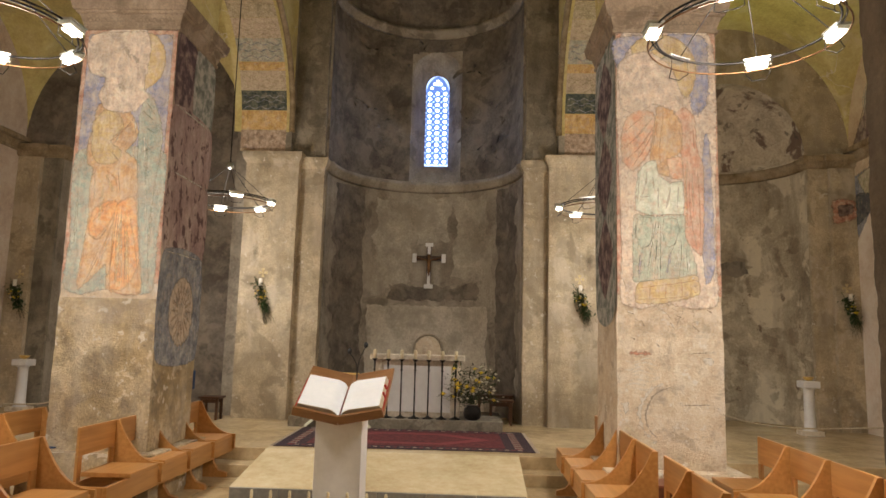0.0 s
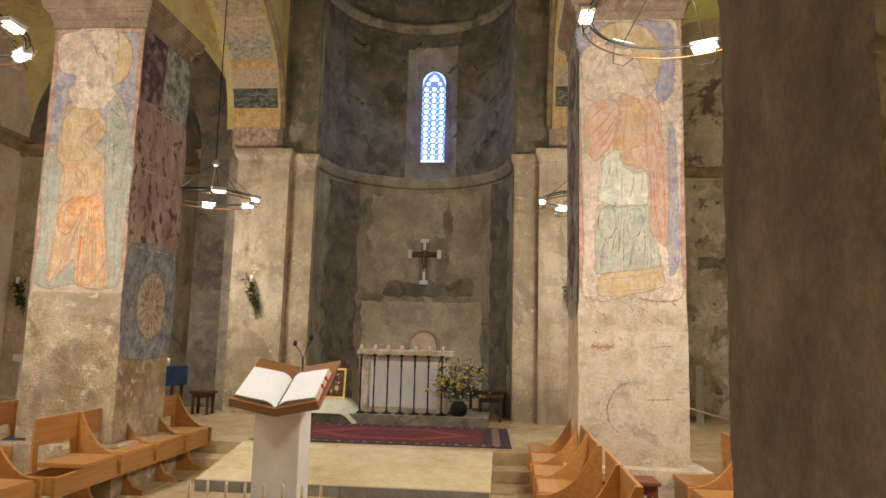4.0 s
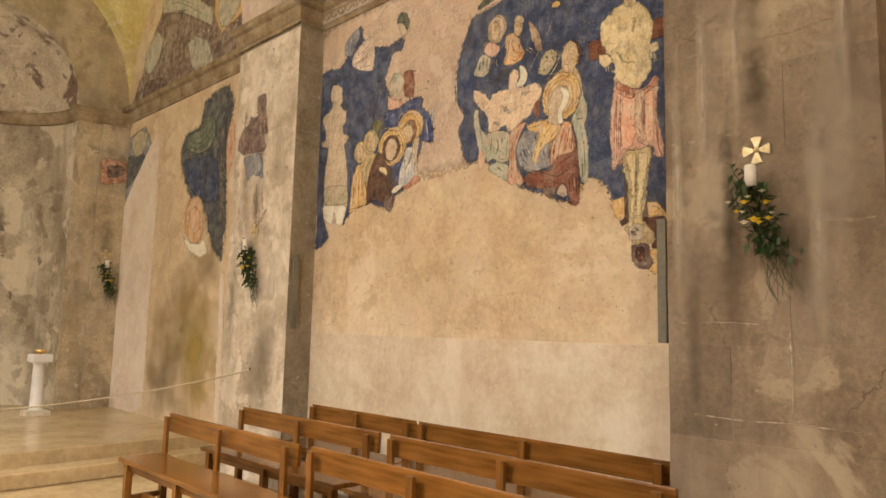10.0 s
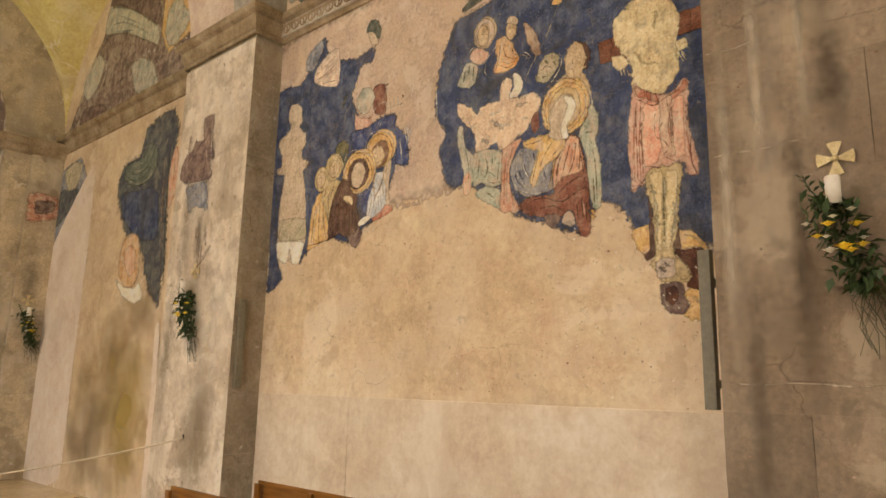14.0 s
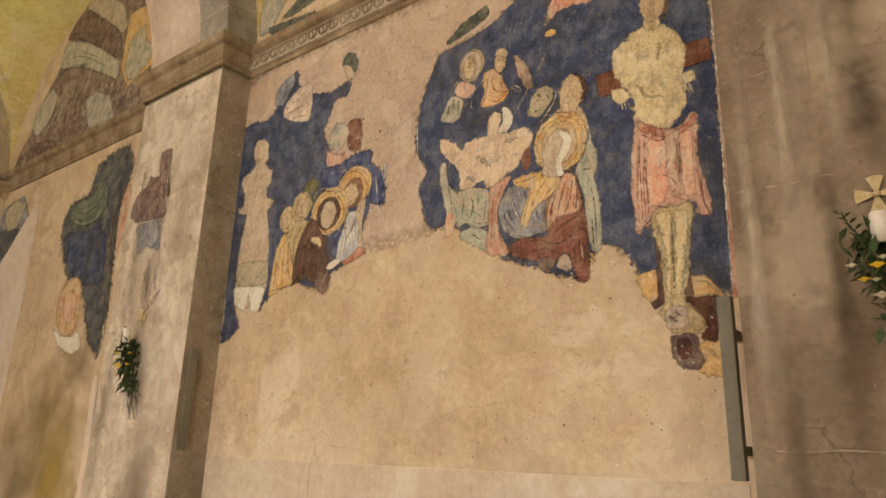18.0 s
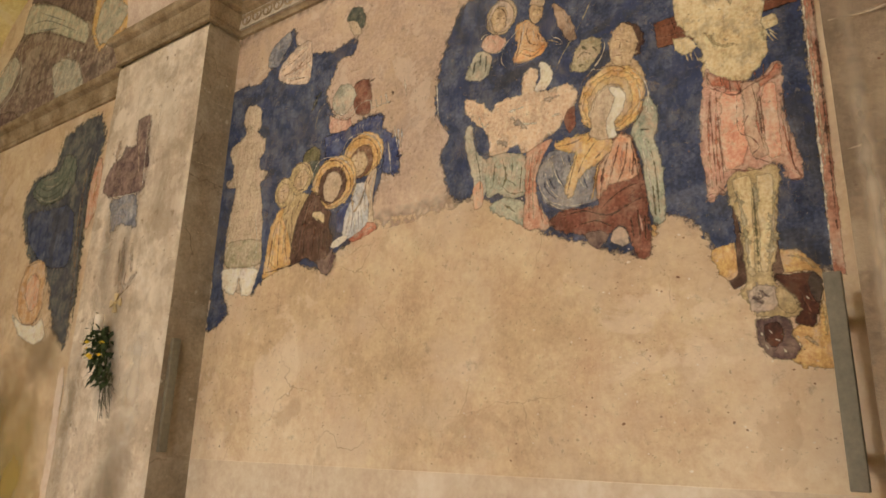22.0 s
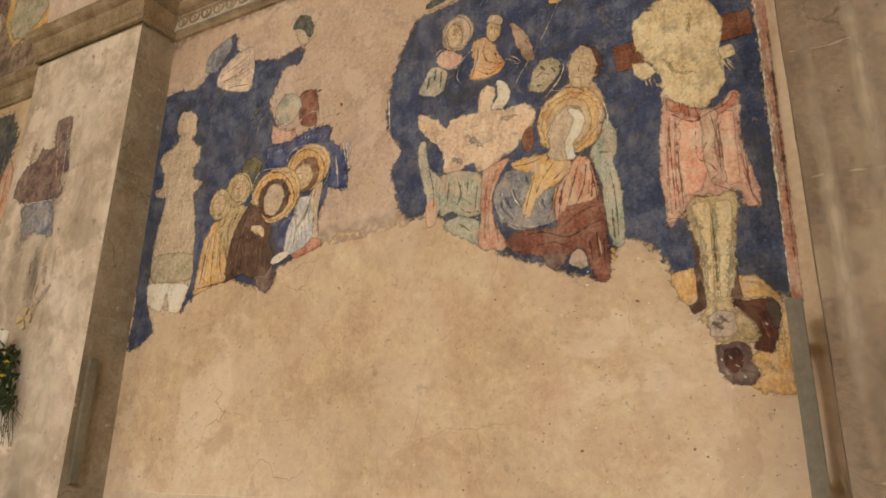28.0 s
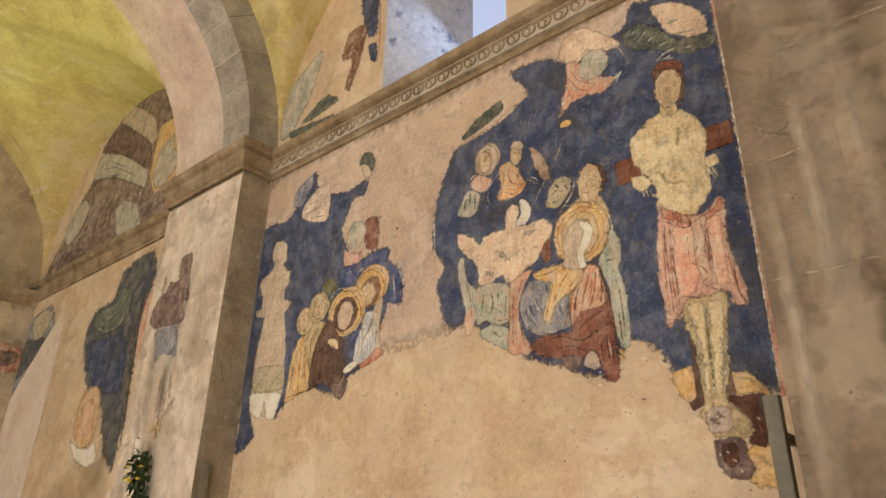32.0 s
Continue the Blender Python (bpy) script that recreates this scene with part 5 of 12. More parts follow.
F_LIGHTBLUE = fresco_paint("fresco_light_blue", (0.3, 0.33, 0.36), (0.4, 0.42, 0.44), (0.52, 0.52, 0.5), 0.3, contour=0.1)
F_SWAG = fresco_paint("fresco_dim_green", (0.1, 0.125, 0.1), (0.15, 0.18, 0.145), (0.23, 0.25, 0.2), 0.34, (0.22, 0.22, 0.18))
F_MINT = fresco_paint("fresco_mint", (0.36, 0.4, 0.33), (0.46, 0.49, 0.41), (0.55, 0.56, 0.48), 0.34, contour=0.1)
F_MAUVE = fresco_paint("fresco_mauve", (0.16, 0.11, 0.09), (0.23, 0.165, 0.14), (0.33, 0.26, 0.22), 0.36, (0.4, 0.33, 0.26), blotch=[((0.42, 0.36, 0.29), 0.42, 3.0, 0.6), ((0.1, 0.075, 0.07), 0.42, 3.6, 0.6)])
F_SLATE = fresco_paint("fresco_slate", (0.12, 0.13, 0.16), (0.19, 0.2, 0.23), (0.3, 0.3, 0.31), 0.33, (0.4, 0.36, 0.31))
F_PALEBLUE = fresco_paint("fresco_faded_blue", (0.17, 0.185, 0.29), (0.24, 0.25, 0.35), (0.36, 0.34, 0.37), 0.38, (0.5, 0.42, 0.36))
F_PALETEAL = fresco_paint("fresco_faded_teal", (0.2, 0.26, 0.23), (0.27, 0.32, 0.28), (0.37, 0.38, 0.32), 0.4, (0.5, 0.42, 0.33))
F_BLACKISH = fresco_paint("fresco_black", (0.03, 0.02, 0.018), (0.05, 0.035, 0.03), (0.09, 0.07, 0.055), 0.3, (0.1, 0.07, 0.05))

F_GOLDPALE = fresco_paint("fresco_faded_gold", (0.42, 0.3, 0.13), (0.47, 0.355, 0.175), (0.5, 0.42, 0.26), 0.38, contour=0.1)
F_REDPALE = fresco_paint("fresco_worn_red", (0.42, 0.2, 0.13), (0.47, 0.27, 0.19), (0.5, 0.36, 0.27), 0.38, contour=0.1)
M_PINK_GROUND = mottled("rosy_bare_plaster", [(0.47, 0.36, 0.28), (0.57, 0.45, 0.36), (0.64, 0.53, 0.43)], 2.2, 40, 0.92, 0.5, dist=0.008, contrast=0.55, wear=((0.6, 0.47, 0.33), 0.43, 0.12), specks=((0.38, 0.29, 0.23), (15.0, 0.33)), blotch=[((0.7, 0.61, 0.52), 0.43, 4.0, 0.55), ((0.4, 0.31, 0.26), 0.41, 5.0, 0.45)])
M_RIM = mottled("broken_plaster_rim", [(0.54, 0.42, 0.29), (0.64, 0.515, 0.375), (0.71, 0.6, 0.46)], 7, 50, 0.93, 0.5, dist=0.012, contrast=0.6, wear=((0.74, 0.63, 0.49), 0.42, 0.05), blotch=[((0.76, 0.67, 0.54), 0.43, 6.0, 0.5)])
M_STAIN = mottled("grey_stained_plaster", [(0.46, 0.365, 0.27), (0.56, 0.45, 0.335), (0.63, 0.525, 0.405)], 3.5, 60, 0.93, 0.4, dist=0.01, contrast=0.6, wear=((0.64, 0.51, 0.365), 0.48, 0.08), specks=((0.74, 0.68, 0.58), (22.0, 0.34)))
M_WAVE = mottled("white_incised_line", [(0.68, 0.62, 0.54), (0.78, 0.73, 0.65)], 9, 60, 0.93, 0.5, dist=0.01)


def frays(m, soft=False):
    """Let a plaster's rim crumble like the paint's."""
    nodes, links = m.node_tree.nodes, m.node_tree.links
    at = nodes.new("ShaderNodeAttribute")
    at.attribute_name = "fray"
    geo = nodes.new("ShaderNodeNewGeometry")
    n = nodes.new("ShaderNodeTexNoise")
    n.inputs["Scale"].default_value, n.inputs["Detail"].default_value = 20.0, 6
    links.new(geo.outputs["Position"], n.inputs["Vector"])
    ma = nodes.new("ShaderNodeMath")
    ma.operation = "MULTIPLY_ADD"
    ma.inputs[1].default_value, ma.inputs[2].default_value = 2.4, -0.5
    links.new(n.outputs["Fac"], ma.inputs[0])
    mu = nodes.new("ShaderNodeMath")
    mu.operation = "MULTIPLY"
    links.new(at.outputs["Fac"], mu.inputs[0])
    links.new(ma.outputs[0], mu.inputs[1])
    rg = nodes.new("ShaderNodeMapRange")
    rg.inputs[1].default_value, rg.inputs[2].default_value = (0.1, 0.8) if soft else (0.38, 0.45)
    rg.inputs[3].default_value, rg.inputs[4].default_value = 1.0, 0.0
    links.new(mu.outputs[0], rg.inputs[0])
    links.new(rg.outputs[0], nodes["Principled BSDF"].inputs["Alpha"])


for m_ in (M_PINK_GROUND, M_RIM, M_STAIN, M_WAVE):
    frays(m_, m_ is not M_WAVE)
LAYER = 0.0007
PATCHES = [0]
SOFT_WASH = [M_PINK_GROUND, M_RIM, M_STAIN]


def flat_point(plane, a, b, layer):
    d = 0.002 + layer * LAYER
    if plane == "S":
        return (WALL_S - d, a, b)
    if plane == "P":
        return (PIL_S - 0.006 - d, a, b)
    if plane == "NP":
        return (a, 1.92 - 0.003 - d, b)
    if plane == "RE":
        return (a, EAST_AISLE - 0.156 - d, b)
    if plane == "W":
        return (a, 7.08 - 0.004 - d, b)
    return (-2.26 + 0.008 + d, a, b) if plane == "NL" else (2.26 - 0.008 - d, a, b)


def oval(a, b, ra, rb, n=14):
    return [(a + ra * math.cos(k * math.tau / n), b + rb * math.sin(k * math.tau / n)) for k in range(n)]


WANT = {"S": (-1, 0, 0), "P": (-1, 0, 0), "W": (0, -1, 0), "NP": (0, -1, 0), "RE": (0, -1, 0), "NL": (1, 0, 0), "NR": (-1, 0, 0)}


def flat_patch(owner, name, mat, layer, plane, outline, rim=0.01):
    """A field of paint. fray runs from 0 inside to 1 at the very edge; contour from 1 at the outline to 0 well inside."""
    PATCHES[0] += 1
    lift = layer + PATCHES[0] * 0.004
    pts = [Vector(p) for p in outline]
    n = len(pts)
    area = sum(pts[i - 1].x * pts[i].y - pts[i].x * pts[i - 1].y for i in range(n))
    turn = 1 if area > 0 else -1
    reach = 2 if n > 12 else 1
    outer = []
    for i, p in enumerate(pts):
        d = pts[(i + reach) % n] - pts[i - reach]
        d = d.normalized() if d.length > 1e-9 else Vector((1, 0))
        outer.append(p + Vector((d.y, -d.x)) * turn * rim)
    xs, ys = [p.x for p in pts], [p.y for p in pts]
    small = min(max(xs) - min(xs), max(ys) - min(ys))
    deep = max(0.005, min(0.03, 0.22 * small))
    gap = max(0.009, min(0.05, 0.11 * small))
    seeds = list(pts)
    rng_ = random.Random(PATCHES[0])
    for i in range(int((max(xs) - min(xs)) / gap) + 1):
        for j in range(int((max(ys) - min(ys)) / gap) + 1):
            seeds.append(Vector((min(xs) + gap * (i + rng_.uniform(0.1, 0.9)), min(ys) + gap * (j + rng_.uniform(0.1, 0.9)))))
    ring = [pts[i].lerp(pts[(i + 1) % n], f) for i in range(n) for f in (0.0, 0.5)]
    grid = np.array([(p.x, p.y) for p in ring])
    verts, _, faces, origin, _, _ = geometry.delaunay_2d_cdt(seeds, [], [list(range(n))], 1, 1e-6)
    bm = bmesh.new()
    fray = bm.verts.layers.float.new("fray")
    drawn = bm.verts.layers.float.new("contour")
    made = []
    for v in verts:
        near = math.sqrt(float(((grid - (v.x, v.y)) ** 2).sum(1).min()))
        o = bm.verts.new(flat_point(plane, v.x, v.y, lift))
        o[drawn] = max(0.0, 1.0 - near / deep)
        o[fray] = 0.45 * max(0.0, 1.0 - near / max(rim, 1e-4))
        made.append(o)
    for f in faces:
        try:
            bm.faces.new([made[k] for k in f])
        except ValueError:
            pass
    skirt = []
    for p, q in zip(pts, outer):
        a_, b_ = bm.verts.new(flat_point(plane, p.x, p.y, lift)), bm.verts.new(flat_point(plane, q.x, q.y, lift - 0.5))
        a_[fray], b_[fray] = 0.45, 1.0
        a_[drawn], b_[drawn] = 1.0, 1.0
        skirt.append((a_, b_))
    for i in range(n):
        bm.faces.new((skirt[i - 1][1], skirt[i][1], skirt[i][0], skirt[i - 1][0]))
    loose = [v for v in bm.verts if not v.link_faces]
    bmesh.ops.delete(bm, geom=loose, context="VERTS")
    bm.normal_update()
    want = Vector(WANT[plane])
    for face in bm.faces:
        if face.normal.dot(want) < 0:
            face.normal_flip()
    return part(name, bm, mat, owner)


def paint(owner, name, mat, layer, plane, points, rough=1.0):
    """A painted field: its outline rounded between the points and uneven like flaking plaster."""
    out, n = [], len(points)
    for i in range(n):
        p0, p1, p2, p3 = (Vector(points[(i + k) % n]) for k in (-1, 0, 1, 2))
        steps = max(2, min(24, int((p2 - p1).length / 0.016)))
        for s in range(steps):
            t = s / steps
            k = 0.55
            v = p1.lerp(p2, t) if rough < 0.35 else p1 + 0.5 * k * t * (p2 - p0) + t * t * (3 * (p2 - p1) - k * (p2 - p0) - 0.5 * k * (p3 - p1)) + t * t * t * (-2 * (p2 - p1) + 0.5 * k * (p2 - p0) + 0.5 * k * (p3 - p1))
            q = Vector((v.x * 9, v.y * 9, layer * 3.1))
            j = rough * 0.0055
            out.append((v.x + 2.2 * j * noise.noise(q) + j * noise.noise(q * 4), v.y + 2.2 * j * noise.noise(q + Vector((7, 3, 0))) + j * noise.noise(q * 4 + Vector((2, 9, 0)))))
    xs, ys = [p[0] for p in out], [p[1] for p in out]
    small = min(max(xs) - min(xs), max(ys) - min(ys))
    wide = 0.08 if mat in SOFT_WASH else 0.026
    return flat_patch(owner, name, mat, layer, plane, out, min(wide * rough + 0.003, 0.3 * small if wide > 0.05 else 0.12 * small))


def stroke(owner, name, mat, layer, plane, points, width):
    """A brush stroke along points, soft at both sides and thinning towards its ends."""
    pts = [Vector(p) for p in points]
    fine, m = [], len(pts)
    for i in range(m - 1):
        p0, p1, p2, p3 = pts[max(i - 1, 0)], pts[i], pts[i + 1], pts[min(i + 2, m - 1)]
        for k in range(6):
            t = k / 6
            fine.append(0.5 * (2 * p1 + (p2 - p0) * t + (2 * p0 - 5 * p1 + 4 * p2 - p3) * t * t + (3 * p1 - p0 - 3 * p2 + p3) * t * t * t))
    fine.append(pts[-1])
    bm = bmesh.new()
    fray = bm.verts.layers.float.new("fray")
    PATCHES[0] += 1
    lift = layer + PATCHES[0] * 0.004
    rows_ = []
    for i, p in enumerate(fine):
        d = (fine[min(i + 1, len(fine) - 1)] - fine[max(i - 1, 0)])
        d = d.normalized() if d.length > 1e-9 else Vector((1, 0))
        u = i / (len(fine) - 1)
        w = width * 0.85 * (0.3 + 0.7 * math.sin(math.pi * (0.06 + 0.88 * u))) * (1 + 0.4 * noise.noise(Vector((p.x * 14, p.y * 14, layer))))
        side_ = Vector((-d.y, d.x))
        row = []
        for c, edge in ((-1, 1.0), (0, 0.36 + 0.2 * abs(2 * u - 1) ** 3), (1, 1.0)):
            q = p + side_ * w * c
            v = bm.verts.new(flat_point(plane, q.x, q.y, lift - 0.4 * abs(c)))
            v[fray] = edge
            row.append(v)
        rows_.append(row)
    want = Vector(WANT[plane])
    for r0, r1 in zip(rows_, rows_[1:]):
        for c in (0, 1):
            f = bm.faces.new((r0[c], r0[c + 1], r1[c + 1], r1[c]))
            f.normal_update()
            if f.normal.dot(want) < 0:
                f.normal_flip()
    return part(name, bm, mat, owner)


def painting(name, label):
    return thing(name, pose(0, 0, 0), label, "wall painting")


fresco = painting("fresco", "large faded fresco with blue ground and worn robed shapes on plaster")
fresco_upper = painting("fresco", "scraps of faded fresco on plaster above the carved cornice")
fresco_east = painting("fresco", "ruined fresco with dark ground and a red oval on plaster")
fresco_pilaster = painting("fresco", "small red-brown and slate scraps of fresco on a pilaster")
fresco_pillar_north = painting("fresco", "pale fresco panel with orange robe and red border on a pillar")
fresco_pillar_south = painting("fresco", "pale fresco panel with red cloak and green skirt on a pillar")
paint(fresco, "pink_ground", M_PINK_GROUND, 0, "S", [(6.78, 4.74), (5.2, 4.76), (4.3, 4.76), (2.86, 4.76), (2.86, 4.0), (3.6, 3.4), (4.6, 3.05), (5.2, 3.0), (5.9, 3.1), (6.4, 3.5), (6.78, 3.6)])
paint(fresco, "blue_ground", F_BLUE, 1, "S", [(6.87, 4.25), (6.71, 4.32), (6.49, 4.29), (6.38, 4.39), (6.39, 4.54), (6.17, 4.66), (6.12, 4.51), (5.95, 4.38), (5.79, 4.33), (5.62, 4.33), (5.50, 4.37), (5.53, 4.24), (5.65, 4.24), (5.75, 4.05), (5.77, 3.99), (5.67, 3.79), (5.55, 3.68), (5.40, 3.71), (5.24, 3.71), (5.24, 3.57), (5.10, 3.45), (5.08, 3.26), (5.21, 3.29), (5.25, 3.19), (5.36, 2.92), (5.60, 2.81), (5.63, 2.70), (5.97, 2.81), (6.23, 2.73), (6.35, 2.63), (6.38, 2.66), (6.67, 2.70), (6.58, 2.51), (6.80, 2.40), (6.79, 2.72), (6.86, 3.60)])
paint(fresco, "blue_ground", F_BLUE, 1, "S", [(4.80, 3.84), (4.78, 3.94), (4.63, 4.25), (4.43, 4.30), (4.18, 4.35), (4.02, 4.46), (4.15, 4.69), (3.91, 4.66), (3.71, 4.54), (3.51, 4.55), (3.32, 4.62), (3.27, 4.73), (2.84, 4.62), (2.84, 4.32), (2.83, 3.70), (2.83, 2.91), (2.84, 2.35), (2.99, 2.46), (3.05, 2.41), (3.20, 2.39), (3.27, 2.44), (3.30, 2.57), (3.39, 2.68), (3.50, 2.71), (3.55, 2.61), (3.58, 2.53), (3.86, 2.63), (4.00, 2.68), (4.20, 2.78), (4.34, 2.89), (4.51, 3.01), (4.64, 2.99), (4.71, 3.08), (4.76, 3.31), (4.70, 3.42), (4.81, 3.58)])
paint(fresco, "red_border", F_REDBORDER, 1, "S", [(2.83, 4.62), (2.79, 4.59), (2.78, 3.68), (2.79, 2.90), (2.80, 2.35), (2.84, 2.35), (2.83, 2.91), (2.82, 3.70)], 0.3)
stroke(fresco, "pale_line", F_WHITE, 2, "S", [(2.83, 4.60), (2.82, 3.68), (2.83, 2.91), (2.84, 2.36)], 0.012)
paint(fresco, "scroll", F_TEAL, 2, "S", [(4.57, 4.34), (4.46, 4.43), (4.25, 4.50), (4.23, 4.42), (4.34, 4.37), (4.54, 4.32)], 0.45)
stroke(fresco, "scroll_edge", F_PALE, 3, "S", [(4.56, 4.30), (4.32, 4.32), (4.15, 4.42)], 0.02)
paint(fresco, "pale_figure", F_PALE, 2, "S", [(6.524, 4.121), (6.458, 4.072), (6.433, 3.931), (6.467, 3.873), (6.371, 3.799), (6.369, 3.699), (6.414, 3.644), (6.383, 3.561), (6.307, 3.529), (6.328, 3.467), (6.377, 3.467), (6.335, 3.295), (6.305, 3.130), (6.284, 2.932), (6.296, 2.799), (6.331, 2.709), (6.362, 2.630), (6.670, 2.719), (6.685, 2.942), (6.690, 3.145), (6.667, 3.308), (6.643, 3.464), (6.734, 3.489), (6.768, 3.539), (6.703, 3.561), (6.699, 3.657), (6.767, 3.759), (6.745, 3.822), (6.647, 3.859), (6.598, 3.902), (6.639, 4.025), (6.617, 4.121)], 0.45)
paint(fresco, "green_hem", F_OLIVEPALE, 3, "S", [(6.661, 3.039), (6.310, 3.013), (6.298, 2.838), (6.656, 2.859)], 0.45)
paint(fresco, "white_hem", F_WHITE, 3, "S", [(6.685, 2.838), (6.487, 2.832), (6.306, 2.797), (6.353, 2.636), (6.447, 2.637), (6.494, 2.763), (6.534, 2.645), (6.668, 2.711)], 0.45)
stroke(fresco, "pale_line", F_WHITE, 4, "S", [(6.402, 3.225), (6.342, 3.017), (6.348, 2.824)], 0.008)
stroke(fresco, "pale_line", F_WHITE, 4, "S", [(6.670, 3.266), (6.671, 2.980)], 0.008)
paint(fresco, "dark_wing", F_SLATE, 2, "S", [(6.423, 4.420), (6.407, 4.558), (6.304, 4.622), (6.207, 4.650), (6.182, 4.556), (6.248, 4.482), (6.310, 4.388)], 0.45)
paint(fresco, "pale_wing", F_BAREGREY, 3, "S", [(6.293, 4.281), (6.255, 4.391), (6.106, 4.486), (5.979, 4.494), (5.944, 4.355), (5.942, 4.185), (5.972, 4.140), (6.170, 4.197)], 0.45)
stroke(fresco, "wing_band", F_ROSE, 4, "S", [(6.238, 4.284), (6.099, 4.291), (5.945, 4.319)], 0.022)
stroke(fresco, "wing_line", F_BROWN, 5, "S", [(6.267, 4.329), (6.132, 4.374), (5.982, 4.439)], 0.009)
stroke(fresco, "wing_line", F_BROWN, 5, "S", [(6.215, 4.278), (6.081, 4.313), (5.982, 4.367)], 0.009)
stroke(fresco, "wing_line", F_BROWN, 5, "S", [(6.174, 4.221), (5.979, 4.195)], 0.009)
stroke(fresco, "wing_line", F_WHITE, 5, "S", [(6.239, 4.358), (6.119, 4.425), (6.018, 4.469)], 0.009)
stroke(fresco, "wing_line", F_WHITE, 5, "S", [(6.138, 4.265), (6.034, 4.282)], 0.009)
stroke(fresco, "wing_line", F_WHITE, 5, "S", [(6.010, 4.338), (5.948, 4.266)], 0.009)
stroke(fresco, "wing_line", F_WHITE, 5, "S", [(6.188, 4.243), (6.045, 4.213)], 0.009)
paint(fresco, "dark_head", F_TEAL, 2, "S", [(5.618, 4.543), (5.567, 4.617), (5.474, 4.568), (5.437, 4.475), (5.459, 4.412), (5.530, 4.452)], 0.45)
paint(fresco, "pale_face", F_PALE, 3, "S", [(5.594, 4.509), (5.513, 4.474), (5.464, 4.370), (5.533, 4.382), (5.567, 4.438)], 0.45)
paint(fresco, "rose_cloth", F_ROSE, 2, "S", [(5.708, 3.809), (5.616, 3.754), (5.522, 3.748), (5.511, 3.650), (5.693, 3.683)], 0.45)
paint(fresco, "brown_curtain", F_REDBROWN, 2, "S", [(5.517, 3.960), (5.465, 4.004), (5.372, 3.987), (5.342, 3.857), (5.348, 3.739), (5.439, 3.745), (5.492, 3.814)], 0.45)
paint(fresco, "round_face", F_GREYGREEN, 4, "S", oval(5.591, 3.904, 0.107, 0.111), 0.5)
stroke(fresco, "ring_line", F_WHITE, 5, "S", [(5.698, 3.923), (5.673, 3.833), (5.598, 3.758), (5.513, 3.754), (5.455, 3.813), (5.375, 3.834), (5.301, 3.807)], 0.011)
stroke(fresco, "ring_line", F_WHITE, 5, "S", [(5.654, 3.837), (5.582, 3.787), (5.491, 3.806)], 0.011)
stroke(fresco, "ring_line", F_RED, 5, "S", [(5.698, 3.881), (5.629, 3.782), (5.549, 3.739), (5.477, 3.762)], 0.012)
stroke(fresco, "white_check", F_WHITE, 4, "S", [(5.349, 3.835), (5.333, 3.759)], 0.015)
stroke(fresco, "white_check", F_WHITE, 4, "S", [(5.351, 3.764), (5.307, 3.769)], 0.015)
stroke(fresco, "white_check", F_WHITE, 4, "S", [(5.304, 3.840), (5.288, 3.760)], 0.015)
stroke(fresco, "white_check", F_WHITE, 4, "S", [(5.306, 3.765), (5.263, 3.770)], 0.015)
stroke(fresco, "white_check", F_WHITE, 4, "S", [(5.261, 3.845), (5.245, 3.761)], 0.015)
stroke(fresco, "white_check", F_WHITE, 4, "S", [(5.263, 3.766), (5.219, 3.771)], 0.015)
stroke(fresco, "white_check", F_WHITE, 4, "S", [(5.217, 3.850), (5.201, 3.763)], 0.015)
stroke(fresco, "white_check", F_WHITE, 4, "S", [(5.219, 3.767), (5.176, 3.772)], 0.015)
stroke(fresco, "dark_fleck", F_DARKBROWN, 4, "S", [(5.483, 3.992), (5.438, 4.005)], 0.016)
stroke(fresco, "dark_fleck", F_DARKBROWN, 4, "S", [(5.361, 3.968), (5.317, 3.981)], 0.016)
stroke(fresco, "dark_fleck", F_DARKBROWN, 4, "S", [(5.165, 3.844), (5.153, 3.810)], 0.016)
stroke(fresco, "dark_fleck", F_DARKBROWN, 4, "S", [(5.192, 3.756), (5.168, 3.774)], 0.016)
stroke(fresco, "wand", F_GREY, 3, "S", [(5.725, 3.946), (5.816, 3.885), (5.843, 3.790), (5.854, 3.727)], 0.011)
stroke(fresco, "green_shade", F_TEAL, 2, "S", [(5.814, 4.029), (5.866, 3.965), (5.906, 3.890)], 0.05)
paint(fresco, "bright_blue", F_BRIGHTBLUE, 2, "S", [(5.738, 3.660), (5.559, 3.669), (5.346, 3.715), (5.247, 3.684), (5.232, 3.611), (5.194, 3.572), (5.103, 3.484), (5.087, 3.377), (5.087, 3.268), (5.196, 3.288), (5.217, 3.433), (5.305, 3.558), (5.425, 3.607), (5.538, 3.561), (5.593, 3.479), (5.707, 3.494)])
paint(fresco, "bright_blue", F_BRIGHTBLUE, 2, "S", [(5.575, 3.089), (5.483, 3.140), (5.455, 3.049), (5.495, 2.939), (5.568, 2.957)])
stroke(fresco, "pale_stripe", F_LIGHTBLUE, 3, "S", [(5.101, 3.566), (5.081, 3.412)], 0.014)
stroke(fresco, "pale_stripe", F_LIGHTBLUE, 3, "S", [(5.068, 3.574), (5.067, 3.446)], 0.014)
stroke(fresco, "letter_mark", F_LIGHTBLUE, 4, "S", [(5.726, 3.569), (5.717, 3.607)], 0.005)
stroke(fresco, "letter_mark", F_LIGHTBLUE, 4, "S", [(5.699, 3.575), (5.689, 3.613)], 0.005)
stroke(fresco, "letter_mark", F_LIGHTBLUE, 4, "S", [(5.671, 3.581), (5.661, 3.619)], 0.005)
stroke(fresco, "letter_mark", F_LIGHTBLUE, 4, "S", [(5.643, 3.587), (5.634, 3.625)], 0.005)
